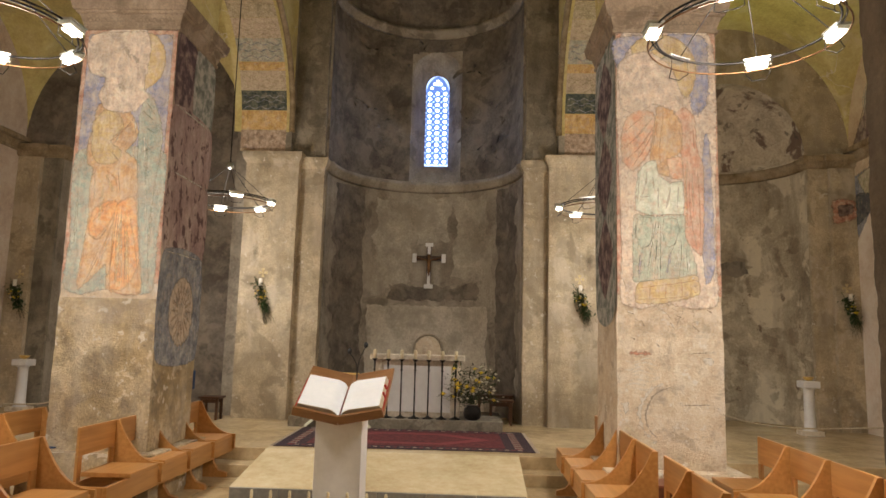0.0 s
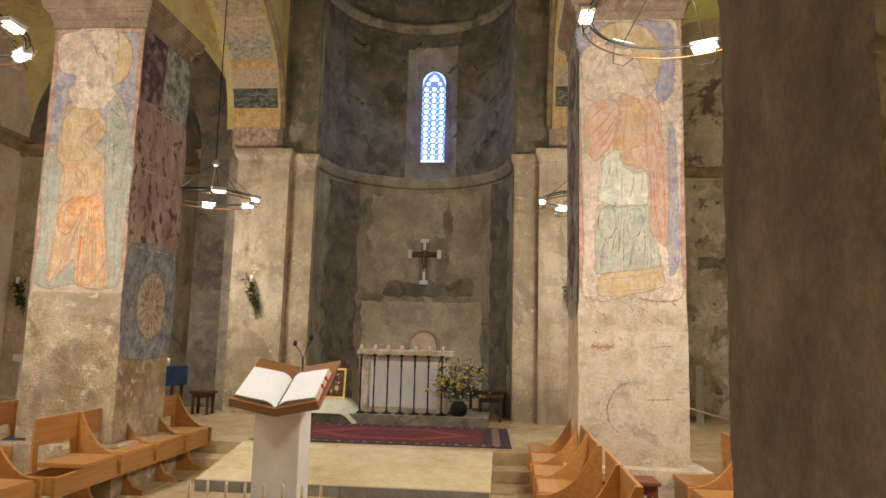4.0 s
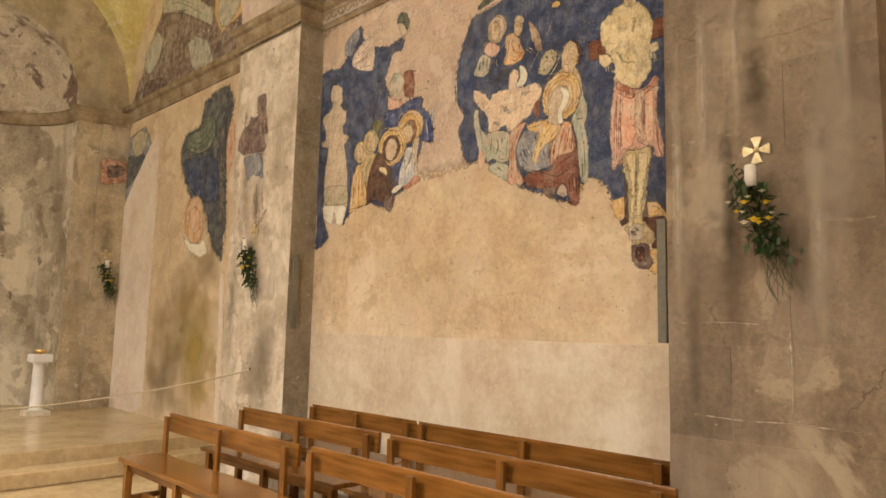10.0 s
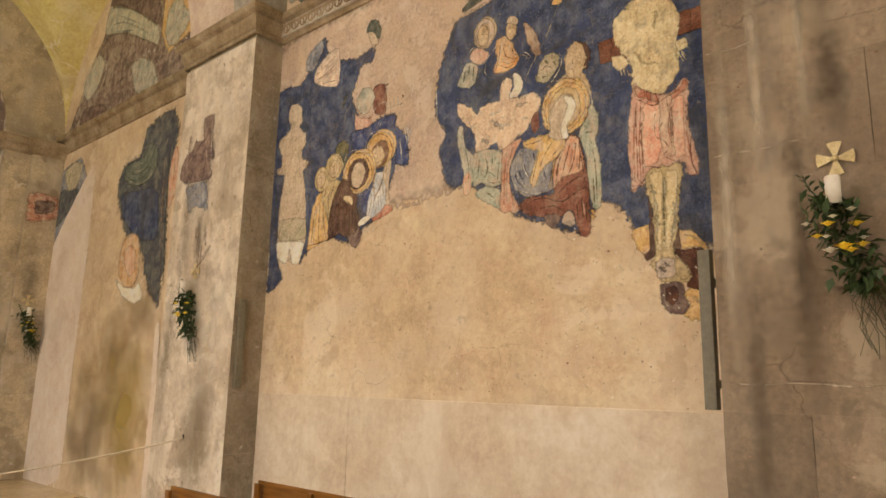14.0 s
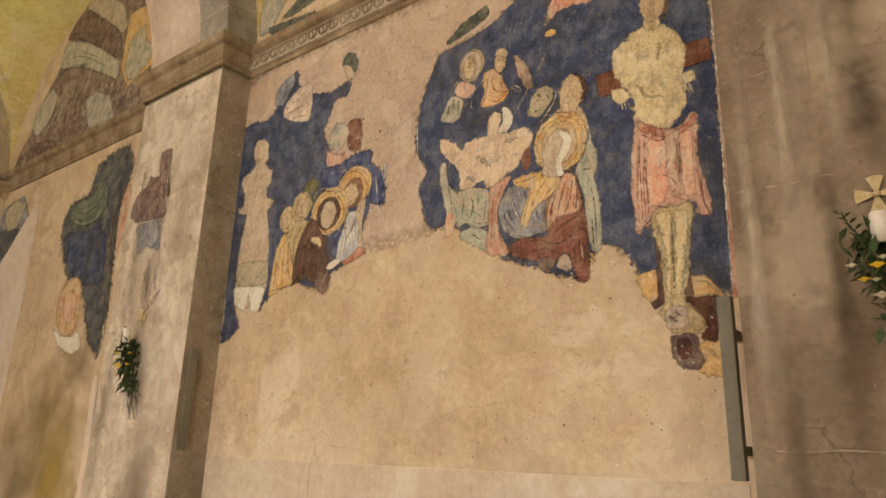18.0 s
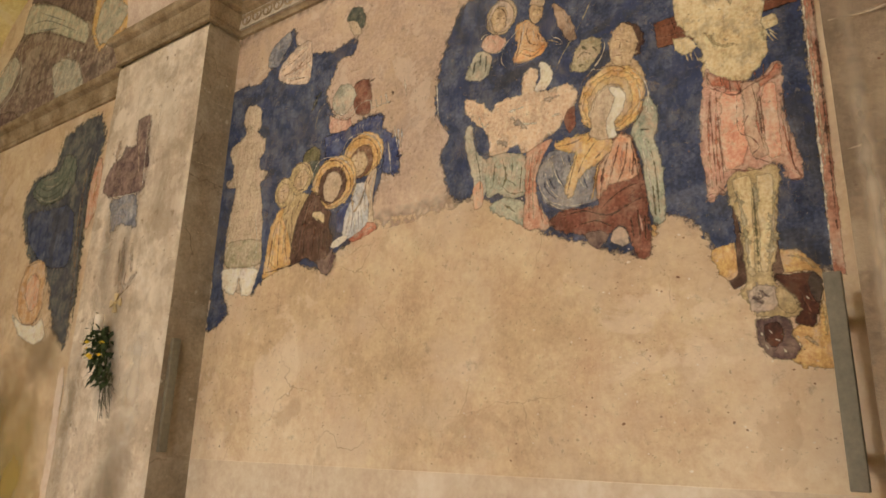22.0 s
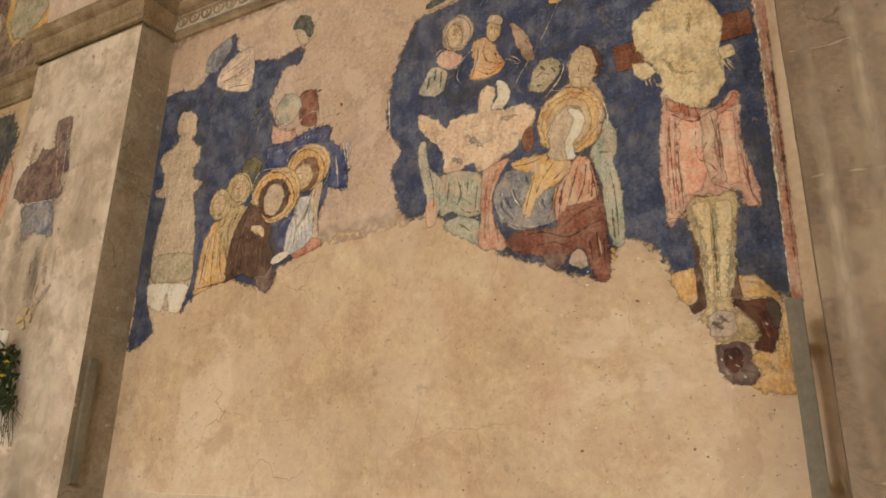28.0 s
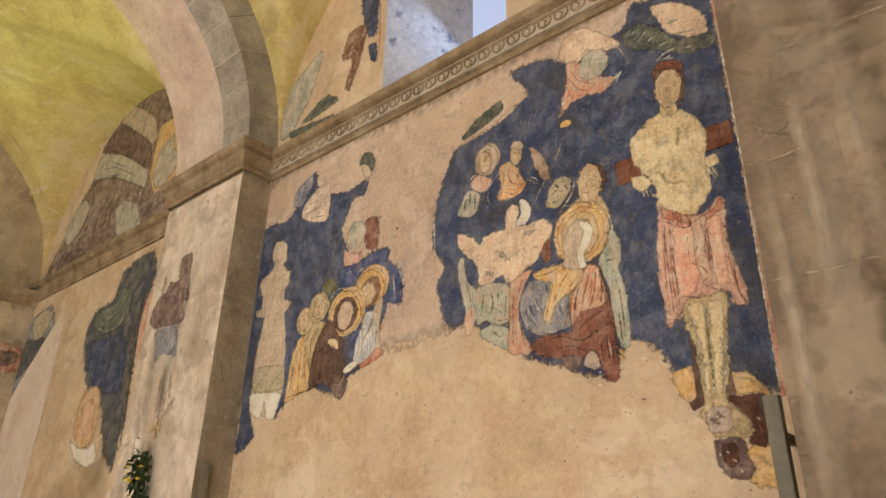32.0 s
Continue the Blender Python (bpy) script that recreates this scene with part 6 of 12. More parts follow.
stroke(fresco, "letter_mark", F_LIGHTBLUE, 4, "S", [(5.616, 3.594), (5.606, 3.631)], 0.005)
stroke(fresco, "letter_mark", F_LIGHTBLUE, 4, "S", [(5.589, 3.600), (5.579, 3.637)], 0.005)
stroke(fresco, "letter_mark", F_LIGHTBLUE, 4, "S", [(5.455, 3.638), (5.450, 3.676)], 0.005)
stroke(fresco, "letter_mark", F_LIGHTBLUE, 4, "S", [(5.428, 3.639), (5.423, 3.678)], 0.005)
stroke(fresco, "letter_mark", F_LIGHTBLUE, 4, "S", [(5.402, 3.641), (5.396, 3.679)], 0.005)
stroke(fresco, "letter_mark", F_LIGHTBLUE, 4, "S", [(5.375, 3.643), (5.370, 3.681)], 0.005)
paint(fresco, "green_hood", F_OLIVE, 2, "S", oval(5.857, 3.532, 0.085, 0.083), 0.5)
paint(fresco, "green_shade", F_TEAL, 2, "S", [(5.903, 3.508), (5.795, 3.503), (5.761, 3.394), (5.800, 3.331), (5.873, 3.367)], 0.45)
paint(fresco, "yellow_robe", F_OCHRE, 3, "S", [(6.237, 2.729), (6.232, 2.872), (6.218, 3.024), (6.193, 3.113), (6.145, 3.193), (6.076, 3.205), (6.019, 3.157), (6.005, 3.010), (5.963, 2.803), (6.066, 2.778)], 0.45)
paint(fresco, "dim_robe", F_SKINDIM, 3, "S", [(6.099, 3.162), (6.048, 3.280), (5.951, 3.295), (5.859, 3.271), (5.859, 3.202), (5.927, 3.136), (5.968, 3.020), (5.973, 2.863), (6.025, 3.012)], 0.45)
paint(fresco, "light_robe", F_GOLD, 4, "S", [(6.187, 2.844), (6.175, 3.010), (6.141, 3.106), (6.101, 3.108), (6.104, 2.947), (6.109, 2.797)], 0.45)
paint(fresco, "dim_veil", F_SKINDIM, 4, "S", oval(6.096, 3.327, 0.099, 0.107), 0.5)
paint(fresco, "dim_face", F_SKIN, 5, "S", oval(6.110, 3.322, 0.058, 0.070), 0.5)
paint(fresco, "dim_veil", F_SKINDIM, 4, "S", oval(5.947, 3.405, 0.112, 0.115), 0.5)
paint(fresco, "dim_face", F_SKIN, 5, "S", oval(5.940, 3.387, 0.066, 0.073), 0.5)
stroke(fresco, "veil_line", F_BROWN, 6, "S", [(6.187, 3.384), (6.154, 3.435), (6.071, 3.428), (6.010, 3.360), (6.003, 3.248)], 0.009)
stroke(fresco, "veil_line", F_BROWN, 6, "S", [(6.054, 3.449), (6.013, 3.514), (5.922, 3.504), (5.852, 3.427), (5.847, 3.324)], 0.009)
stroke(fresco, "veil_line", F_BROWN, 6, "S", [(6.139, 3.343), (6.088, 3.342)], 0.009)
stroke(fresco, "veil_line", F_BROWN, 6, "S", [(5.978, 3.410), (5.919, 3.415)], 0.009)
stroke(fresco, "veil_line", F_BROWN, 6, "S", [(6.104, 3.313), (6.109, 3.282)], 0.009)
stroke(fresco, "veil_line", F_BROWN, 6, "S", [(5.945, 3.388), (5.939, 3.348)], 0.009)
stroke(fresco, "veil_line", F_BROWN, 6, "S", [(6.120, 3.260), (6.074, 3.252)], 0.009)
stroke(fresco, "veil_line", F_BROWN, 6, "S", [(5.954, 3.319), (5.904, 3.310)], 0.009)
stroke(fresco, "fold", F_BROWN, 6, "S", [(6.162, 3.109), (6.181, 2.926), (6.203, 2.763)], 0.012)
stroke(fresco, "fold", F_BROWN, 6, "S", [(6.107, 3.148), (6.111, 2.986), (6.099, 2.796)], 0.012)
stroke(fresco, "fold", F_BROWN, 6, "S", [(6.054, 3.132), (6.043, 2.939), (6.003, 2.807)], 0.012)
stroke(fresco, "fold", F_BROWN, 6, "S", [(6.179, 3.034), (6.187, 2.844)], 0.012)
stroke(fresco, "fold", F_BROWN, 6, "S", [(5.985, 3.007), (6.000, 3.162), (5.949, 3.216)], 0.012)
stroke(fresco, "fold", F_BROWN, 6, "S", [(6.028, 3.089), (5.983, 2.931)], 0.012)
stroke(fresco, "fold", F_BROWN, 6, "S", [(5.927, 3.267), (5.969, 3.157)], 0.012)
stroke(fresco, "fold", F_BROWN, 6, "S", [(6.043, 3.247), (6.043, 3.184), (6.079, 3.159)], 0.012)
stroke(fresco, "fold_light", F_GOLDPALE, 6, "S", [(6.136, 3.136), (6.155, 2.954), (6.166, 2.781)], 0.012)
stroke(fresco, "fold_light", F_GOLDPALE, 6, "S", [(6.062, 3.056), (6.061, 2.866)], 0.012)
stroke(fresco, "fold_light", F_GOLDPALE, 6, "S", [(5.977, 3.205), (5.997, 3.085)], 0.012)
stroke(fresco, "ground_line", F_DARKBROWN, 5, "S", [(6.224, 2.765), (6.095, 2.773), (5.961, 2.788)], 0.012)
paint(fresco, "halo", F_GOLD, 5, "S", oval(5.382, 3.448, 0.171, 0.151), 0.5)
paint(fresco, "halo_inner", F_OCHRE, 6, "S", oval(5.382, 3.444, 0.149, 0.132), 0.5)
stroke(fresco, "halo_line", F_WHITE, 9, "S", [(5.559, 3.503), (5.531, 3.575), (5.452, 3.605), (5.351, 3.583), (5.267, 3.519), (5.225, 3.427), (5.225, 3.338), (5.264, 3.294)], 0.008)
stroke(fresco, "halo_line", F_BROWN, 9, "S", [(5.529, 3.481), (5.500, 3.545), (5.430, 3.569), (5.348, 3.552), (5.282, 3.492), (5.249, 3.409), (5.259, 3.329)], 0.01)
paint(fresco, "veil", F_BROWN, 7, "S", oval(5.395, 3.401, 0.103, 0.112), 0.5)
paint(fresco, "pale_face", F_SKIN, 8, "S", oval(5.412, 3.389, 0.073, 0.085), 0.5)
stroke(fresco, "face_line", F_BROWN, 9, "S", [(5.460, 3.421), (5.423, 3.414)], 0.006)
stroke(fresco, "face_line", F_BROWN, 9, "S", [(5.395, 3.401), (5.367, 3.380)], 0.006)
stroke(fresco, "face_line", F_BROWN, 9, "S", [(5.413, 3.397), (5.418, 3.360)], 0.006)
stroke(fresco, "face_line", F_BROWN, 9, "S", [(5.433, 3.340), (5.397, 3.333)], 0.006)
paint(fresco, "pale_blue_robe", F_LIGHTBLUE, 8, "S", [(5.510, 2.913), (5.506, 3.034), (5.465, 3.137), (5.424, 3.249), (5.354, 3.251), (5.306, 3.199), (5.309, 3.055), (5.291, 2.953), (5.371, 2.908), (5.464, 2.892)], 0.45)
paint(fresco, "pale_mantle", F_PALE, 8, "S", [(5.353, 3.236), (5.300, 3.315), (5.258, 3.322), (5.266, 3.221), (5.281, 3.108), (5.260, 2.977), (5.308, 2.948), (5.304, 3.090)], 0.45)
stroke(fresco, "bare_arm", F_SKIN, 9, "S", [(5.431, 3.067), (5.452, 3.179), (5.417, 3.270)], 0.026)
stroke(fresco, "bare_arm", F_SKIN, 9, "S", [(5.350, 3.206), (5.376, 3.123), (5.439, 3.061)], 0.026)
stroke(fresco, "fold", F_WHITE, 10, "S", [(5.458, 3.078), (5.473, 2.972), (5.493, 2.918)], 0.011)
stroke(fresco, "fold", F_WHITE, 10, "S", [(5.410, 3.034), (5.416, 2.928)], 0.011)
stroke(fresco, "fold", F_WHITE, 10, "S", [(5.374, 3.101), (5.342, 2.960)], 0.011)
stroke(fresco, "fold", F_WHITE, 10, "S", [(5.266, 3.316), (5.295, 3.175), (5.284, 3.051)], 0.011)
stroke(fresco, "fold", F_WHITE, 10, "S", [(5.416, 3.255), (5.448, 3.149)], 0.011)
stroke(fresco, "fold", F_WHITE, 10, "S", [(5.337, 3.168), (5.334, 3.044)], 0.011)
stroke(fresco, "fold", F_SLATE, 10, "S", [(5.430, 3.059), (5.443, 2.939)], 0.009)
stroke(fresco, "fold", F_SLATE, 10, "S", [(5.388, 3.074), (5.375, 2.944)], 0.009)
stroke(fresco, "fold", F_SLATE, 10, "S", [(5.334, 3.218), (5.347, 3.089)], 0.009)
stroke(fresco, "fold", F_SLATE, 10, "S", [(5.471, 3.036), (5.486, 2.938)], 0.009)
stroke(fresco, "fold", F_DARKBROWN, 10, "S", [(5.331, 3.276), (5.348, 3.184), (5.390, 3.096)], 0.008)
stroke(fresco, "fold", F_DARKBROWN, 10, "S", [(5.298, 3.293), (5.318, 3.230)], 0.008)
paint(fresco, "red_hem", F_RED, 9, "S", [(5.455, 2.891), (5.356, 2.927), (5.310, 2.970), (5.250, 2.961), (5.230, 2.924), (5.319, 2.894), (5.418, 2.865)], 0.45)
stroke(fresco, "red_hem", F_ROSE, 10, "S", [(5.429, 2.888), (5.330, 2.924), (5.265, 2.942)], 0.01)
paint(fresco, "pale_fleck", F_WHITE, 8, "S", [(5.621, 2.877), (5.546, 2.918), (5.466, 2.914), (5.489, 2.882), (5.582, 2.851)], 0.45)
paint(fresco, "halo", F_GOLD, 10, "S", oval(5.624, 3.307, 0.197, 0.183), 0.5)
paint(fresco, "halo_inner", F_OCHRE, 11, "S", oval(5.623, 3.303, 0.174, 0.160), 0.5)
stroke(fresco, "halo_line", F_WHITE, 13, "S", [(5.804, 3.285), (5.820, 3.405), (5.764, 3.489), (5.650, 3.490), (5.544, 3.445), (5.461, 3.353), (5.433, 3.258)], 0.008)
stroke(fresco, "halo_line", F_BROWN, 13, "S", [(5.777, 3.296), (5.789, 3.391), (5.731, 3.459), (5.638, 3.464), (5.549, 3.416), (5.485, 3.327), (5.467, 3.241), (5.503, 3.166), (5.571, 3.132)], 0.011)
paint(fresco, "veil", F_DARKBROWN, 12, "S", oval(5.635, 3.286, 0.127, 0.129), 0.5)
paint(fresco, "pale_face", F_PALE, 13, "S", oval(5.634, 3.278, 0.080, 0.105), 0.5)
paint(fresco, "brown_robe", F_DARKBROWN, 12, "S", [(5.803, 3.277), (5.737, 3.212), (5.691, 3.144), (5.620, 3.088), (5.638, 3.017), (5.589, 2.909), (5.618, 2.856), (5.590, 2.774), (5.607, 2.699), (5.670, 2.699), (5.714, 2.760), (5.833, 2.817), (5.960, 2.781), (5.977, 2.893), (5.965, 3.004), (5.933, 3.114), (5.872, 3.227)], 0.45)
stroke(fresco, "fold", F_RUST, 13, "S", [(5.813, 3.217), (5.859, 3.064), (5.884, 2.845)], 0.016)
stroke(fresco, "fold", F_RUST, 13, "S", [(5.748, 3.153), (5.762, 2.976), (5.769, 2.831)], 0.016)
stroke(fresco, "fold", F_RUST, 13, "S", [(5.677, 3.038), (5.672, 2.855)], 0.016)
stroke(fresco, "fold", F_BLACKISH, 13, "S", [(5.849, 3.200), (5.892, 3.032), (5.917, 2.812)], 0.011)
stroke(fresco, "fold", F_BLACKISH, 13, "S", [(5.781, 3.189), (5.791, 3.055)], 0.011)
stroke(fresco, "fold", F_BLACKISH, 13, "S", [(5.654, 2.998), (5.631, 2.814)], 0.011)
stroke(fresco, "fold", F_BLACKISH, 13, "S", [(5.714, 2.970), (5.709, 2.788)], 0.011)
stroke(fresco, "fold", F_BLACKISH, 13, "S", [(5.857, 2.989), (5.853, 2.827)], 0.011)
stroke(fresco, "fold_light", F_BROWN, 13, "S", [(5.818, 3.180), (5.824, 3.022)], 0.013)
stroke(fresco, "fold_light", F_BROWN, 13, "S", [(5.932, 3.037), (5.942, 2.852)], 0.013)
paint(fresco, "pale_hand", F_SKINLIGHT, 14, "S", [(5.791, 3.122), (5.725, 3.119), (5.683, 3.083), (5.687, 3.039), (5.737, 3.069), (5.796, 3.093)], 0.4)
stroke(fresco, "finger", F_SKINLIGHT, 14, "S", [(5.780, 3.113), (5.678, 3.045)], 0.007)
stroke(fresco, "finger", F_SKINLIGHT, 14, "S", [(5.787, 3.091), (5.694, 3.026)], 0.007)
stroke(fresco, "finger", F_SKINLIGHT, 14, "S", [(5.753, 3.116), (5.672, 3.067)], 0.007)
paint(fresco, "flaked_hem", F_DARKPURPLE, 13, "S", [(5.726, 2.783), (5.645, 2.788), (5.599, 2.846), (5.565, 2.785), (5.598, 2.698), (5.670, 2.699)], 0.45)
paint(fresco, "halo", F_GREYOCHRE, 3, "S", oval(4.357, 4.085, 0.099, 0.119), 0.5)
paint(fresco, "halo_inner", F_GREYWASH, 4, "S", oval(4.360, 4.086, 0.084, 0.104), 0.5)
paint(fresco, "dim_face", F_SKIN, 5, "S", oval(4.371, 4.074, 0.051, 0.084), 0.5)
stroke(fresco, "outline", F_BROWN, 6, "S", [(4.453, 4.062), (4.447, 4.168), (4.388, 4.203), (4.314, 4.170), (4.270, 4.087), (4.276, 4.006)], 0.008)
stroke(fresco, "outline", F_BROWN, 6, "S", [(4.409, 4.132), (4.372, 4.151), (4.328, 4.098), (4.327, 4.007), (4.370, 3.968)], 0.008)
stroke(fresco, "outline", F_BROWN, 6, "S", [(4.393, 4.081), (4.371, 4.082)], 0.008)
stroke(fresco, "outline", F_BROWN, 6, "S", [(4.349, 4.075), (4.327, 4.060)], 0.008)
paint(fresco, "rose_sleeve", F_ROSE, 4, "S", [(4.488, 3.950), (4.451, 3.993), (4.377, 3.970), (4.326, 3.917), (4.347, 3.872), (4.404, 3.859), (4.464, 3.891)], 0.45)
stroke(fresco, "outline", F_WHITE, 6, "S", [(4.496, 3.976), (4.459, 4.002), (4.392, 3.967)], 0.008)
stroke(fresco, "outline", F_WHITE, 6, "S", [(4.479, 3.910), (4.419, 3.863), (4.354, 3.859), (4.311, 3.906), (4.241, 3.958), (4.184, 3.992)], 0.008)
stroke(fresco, "outline", F_WHITE, 6, "S", [(4.346, 3.842), (4.353, 3.786), (4.324, 3.741)], 0.008)
stroke(fresco, "outline", F_WHITE, 6, "S", [(4.428, 3.963), (4.391, 3.922)], 0.008)
paint(fresco, "grey_robe", F_GREYGREEN, 3, "S", [(4.602, 3.751), (4.567, 3.830), (4.516, 3.906), (4.449, 3.879), (4.419, 3.833), (4.432, 3.764), (4.475, 3.717), (4.549, 3.722)], 0.45)
stroke(fresco, "fold", F_TEAL, 4, "S", [(4.530, 3.850), (4.550, 3.759)], 0.018)
stroke(fresco, "fold", F_TEAL, 4, "S", [(4.456, 3.859), (4.461, 3.750)], 0.018)
stroke(fresco, "fold", F_TEAL, 4, "S", [(4.493, 3.884), (4.499, 3.804)], 0.018)
paint(fresco, "orange_robe", F_ORANGEPALE, 4, "S", [(4.255, 3.992), (4.184, 4.000), (4.122, 3.929), (4.096, 3.856), (4.062, 3.810), (4.103, 3.751), (4.185, 3.739), (4.275, 3.757), (4.247, 3.850)], 0.45)
paint(fresco, "orange_shade", F_ORANGE, 5, "S", [(4.219, 3.820), (4.144, 3.777), (4.083, 3.809), (4.096, 3.756), (4.178, 3.737), (4.268, 3.755)], 0.45)
stroke(fresco, "fold", F_BROWN, 6, "S", [(4.171, 3.981), (4.191, 3.914), (4.171, 3.849), (4.116, 3.812)], 0.01)
stroke(fresco, "fold", F_BROWN, 6, "S", [(4.226, 3.954), (4.226, 3.880), (4.261, 3.774)], 0.01)
stroke(fresco, "fold", F_BROWN, 6, "S", [(4.123, 3.900), (4.109, 3.838)], 0.01)
stroke(fresco, "fold", F_BROWN, 6, "S", [(4.240, 3.812), (4.157, 3.759), (4.089, 3.790)], 0.01)
stroke(fresco, "fold", F_WHITE, 6, "S", [(4.205, 3.969), (4.219, 3.893), (4.240, 3.826)], 0.008)
stroke(fresco, "fold", F_WHITE, 6, "S", [(4.150, 3.930), (4.136, 3.868)], 0.008)
paint(fresco, "dim_face", F_SKIN, 5, "S", oval(4.129, 4.034, 0.045, 0.074), 0.5)
paint(fresco, "pale_cap", F_PALE, 6, "S", [(4.170, 4.092), (4.149, 4.130), (4.100, 4.121), (4.073, 4.075), (4.087, 4.050), (4.135, 4.088)], 0.5)
stroke(fresco, "outline", F_BROWN, 7, "S", [(4.170, 4.070), (4.170, 4.018), (4.150, 3.967), (4.109, 3.946)], 0.007)
stroke(fresco, "outline", F_BROWN, 7, "S", [(4.149, 4.048), (4.129, 4.049)], 0.007)
stroke(fresco, "outline", F_BROWN, 7, "S", [(4.108, 4.042), (4.094, 4.023)], 0.007)
stroke(fresco, "outline", F_BROWN, 7, "S", [(4.122, 4.031), (4.122, 4.002)], 0.007)
stroke(fresco, "pale_hand", F_SKINLIGHT, 6, "S", [(4.096, 3.834), (4.036, 3.816), (3.984, 3.780)], 0.014)
stroke(fresco, "outline", F_WHITE, 7, "S", [(4.042, 3.840), (3.996, 3.812), (3.971, 3.776), (4.016, 3.782)], 0.006)
paint(fresco, "rust_stain", F_RUSTFADE, 2, "S", [(4.026, 4.044), (3.973, 4.005), (3.922, 3.910), (3.887, 3.779), (3.938, 3.780), (3.988, 3.880)], 0.45)
stroke(fresco, "rust_line", F_GREYWASH, 3, "S", [(4.026, 4.074), (3.967, 3.974), (3.942, 3.894)], 0.007)
stroke(fresco, "rust_line", F_GREYWASH, 3, "S", [(3.948, 3.932), (3.918, 3.830)], 0.007)
stroke(fresco, "spear", F_OLIVEPALE, 6, "S", [(3.743, 4.101), (3.852, 3.880), (3.979, 3.695), (4.032, 3.586)], 0.008)
paint(fresco, "olive_head", F_OLIVEPALE, 4, "S", [(3.923, 3.604), (3.902, 3.680), (3.862, 3.744), (3.799, 3.753), (3.757, 3.713), (3.759, 3.653), (3.804, 3.606), (3.855, 3.566)], 0.45)
stroke(fresco, "shade", F_OLIVE, 5, "S", [(3.890, 3.656), (3.851, 3.680), (3.809, 3.654)], 0.014)
stroke(fresco, "shade", F_OLIVE, 5, "S", [(3.863, 3.724), (3.832, 3.688)], 0.014)
stroke(fresco, "shade", F_OLIVE, 5, "S", [(3.884, 3.614), (3.847, 3.604)], 0.014)
stroke(fresco, "shade", F_OLIVE, 5, "S", [(3.801, 3.699), (3.777, 3.665)], 0.014)
stroke(fresco, "light", F_SKINLIGHT, 5, "S", [(3.831, 3.735), (3.788, 3.722)], 0.016)
stroke(fresco, "light", F_SKINLIGHT, 5, "S", [(3.852, 3.646), (3.828, 3.612)], 0.016)
stroke(fresco, "white_curve", F_WHITE, 6, "S", [(3.756, 3.747), (3.734, 3.686), (3.754, 3.625), (3.793, 3.576), (3.831, 3.540)], 0.008)
stroke(fresco, "white_curve", F_WHITE, 6, "S", [(3.773, 3.604), (3.799, 3.564), (3.751, 3.545)], 0.008)
paint(fresco, "shoulder", F_SKIN, 4, "S", [(3.764, 3.522), (3.720, 3.576), (3.596, 3.568), (3.554, 3.498), (3.536, 3.399), (3.622, 3.389)], 0.45)
paint(fresco, "dim_face", F_SKIN, 5, "S", oval(3.639, 3.646, 0.070, 0.124), 0.5)
paint(fresco, "brown_hair", F_DARKBROWN, 4, "S", [(3.658, 3.772), (3.604, 3.775), (3.547, 3.731), (3.533, 3.661), (3.555, 3.582), (3.584, 3.571), (3.585, 3.676), (3.618, 3.732)], 0.45)
stroke(fresco, "face_line", F_BROWN, 6, "S", [(3.685, 3.692), (3.655, 3.690)], 0.008)
stroke(fresco, "face_line", F_BROWN, 6, "S", [(3.626, 3.675), (3.604, 3.655)], 0.008)
stroke(fresco, "face_line", F_BROWN, 6, "S", [(3.650, 3.675), (3.658, 3.631)], 0.008)
stroke(fresco, "face_line", F_BROWN, 6, "S", [(3.677, 3.604), (3.642, 3.594)], 0.008)
stroke(fresco, "face_line", F_BROWN, 6, "S", [(3.709, 3.706), (3.688, 3.761), (3.645, 3.775)], 0.008)
paint(fresco, "bare_patch", F_BARE, 3, "S", [(4.590, 3.608), (4.485, 3.554), (4.419, 3.475), (4.385, 3.530), (4.294, 3.543), (4.225, 3.539), (4.219, 3.642), (4.171, 3.692), (4.124, 3.659), (4.138, 3.538), (4.046, 3.515), (3.950, 3.524), (3.895, 3.457), (3.928, 3.367), (4.030, 3.261), (4.094, 3.235), (4.159, 3.184), (4.224, 3.197), (4.258, 3.256), (4.325, 3.224), (4.379, 3.195), (4.432, 3.239), (4.470, 3.355), (4.526, 3.451), (4.595, 3.538)], 0.45)
paint(fresco, "white_horn", F_WHITE, 4, "S", [(4.110, 3.697), (4.070, 3.686), (4.038, 3.629), (4.045, 3.569), (4.085, 3.532), (4.145, 3.547), (4.111, 3.607)], 0.45)
stroke(fresco, "pale_scrape", F_WHITE, 5, "S", [(4.506, 3.495), (4.467, 3.403), (4.432, 3.430)], 0.014)
stroke(fresco, "pale_scrape", F_WHITE, 5, "S", [(4.225, 3.362), (4.132, 3.342)], 0.014)
stroke(fresco, "pale_scrape", F_WHITE, 5, "S", [(4.314, 3.457), (4.212, 3.461)], 0.014)
stroke(fresco, "pale_scrape", F_WHITE, 5, "S", [(4.048, 3.356), (3.997, 3.364)], 0.014)
stroke(fresco, "scrape", F_GREYWASH, 4, "S", [(4.293, 3.418), (4.185, 3.320)], 0.03)
stroke(fresco, "scrape", F_GREYWASH, 4, "S", [(4.112, 3.464), (3.995, 3.469)], 0.03)
stroke(fresco, "scrape", F_GREYWASH, 4, "S", [(4.381, 3.302), (4.312, 3.254)], 0.03)
paint(fresco, "dark_slit", F_BLUE, 4, "S", [(4.533, 3.424), (4.482, 3.399), (4.437, 3.328), (4.429, 3.231), (4.471, 3.240), (4.515, 3.303)], 0.45)
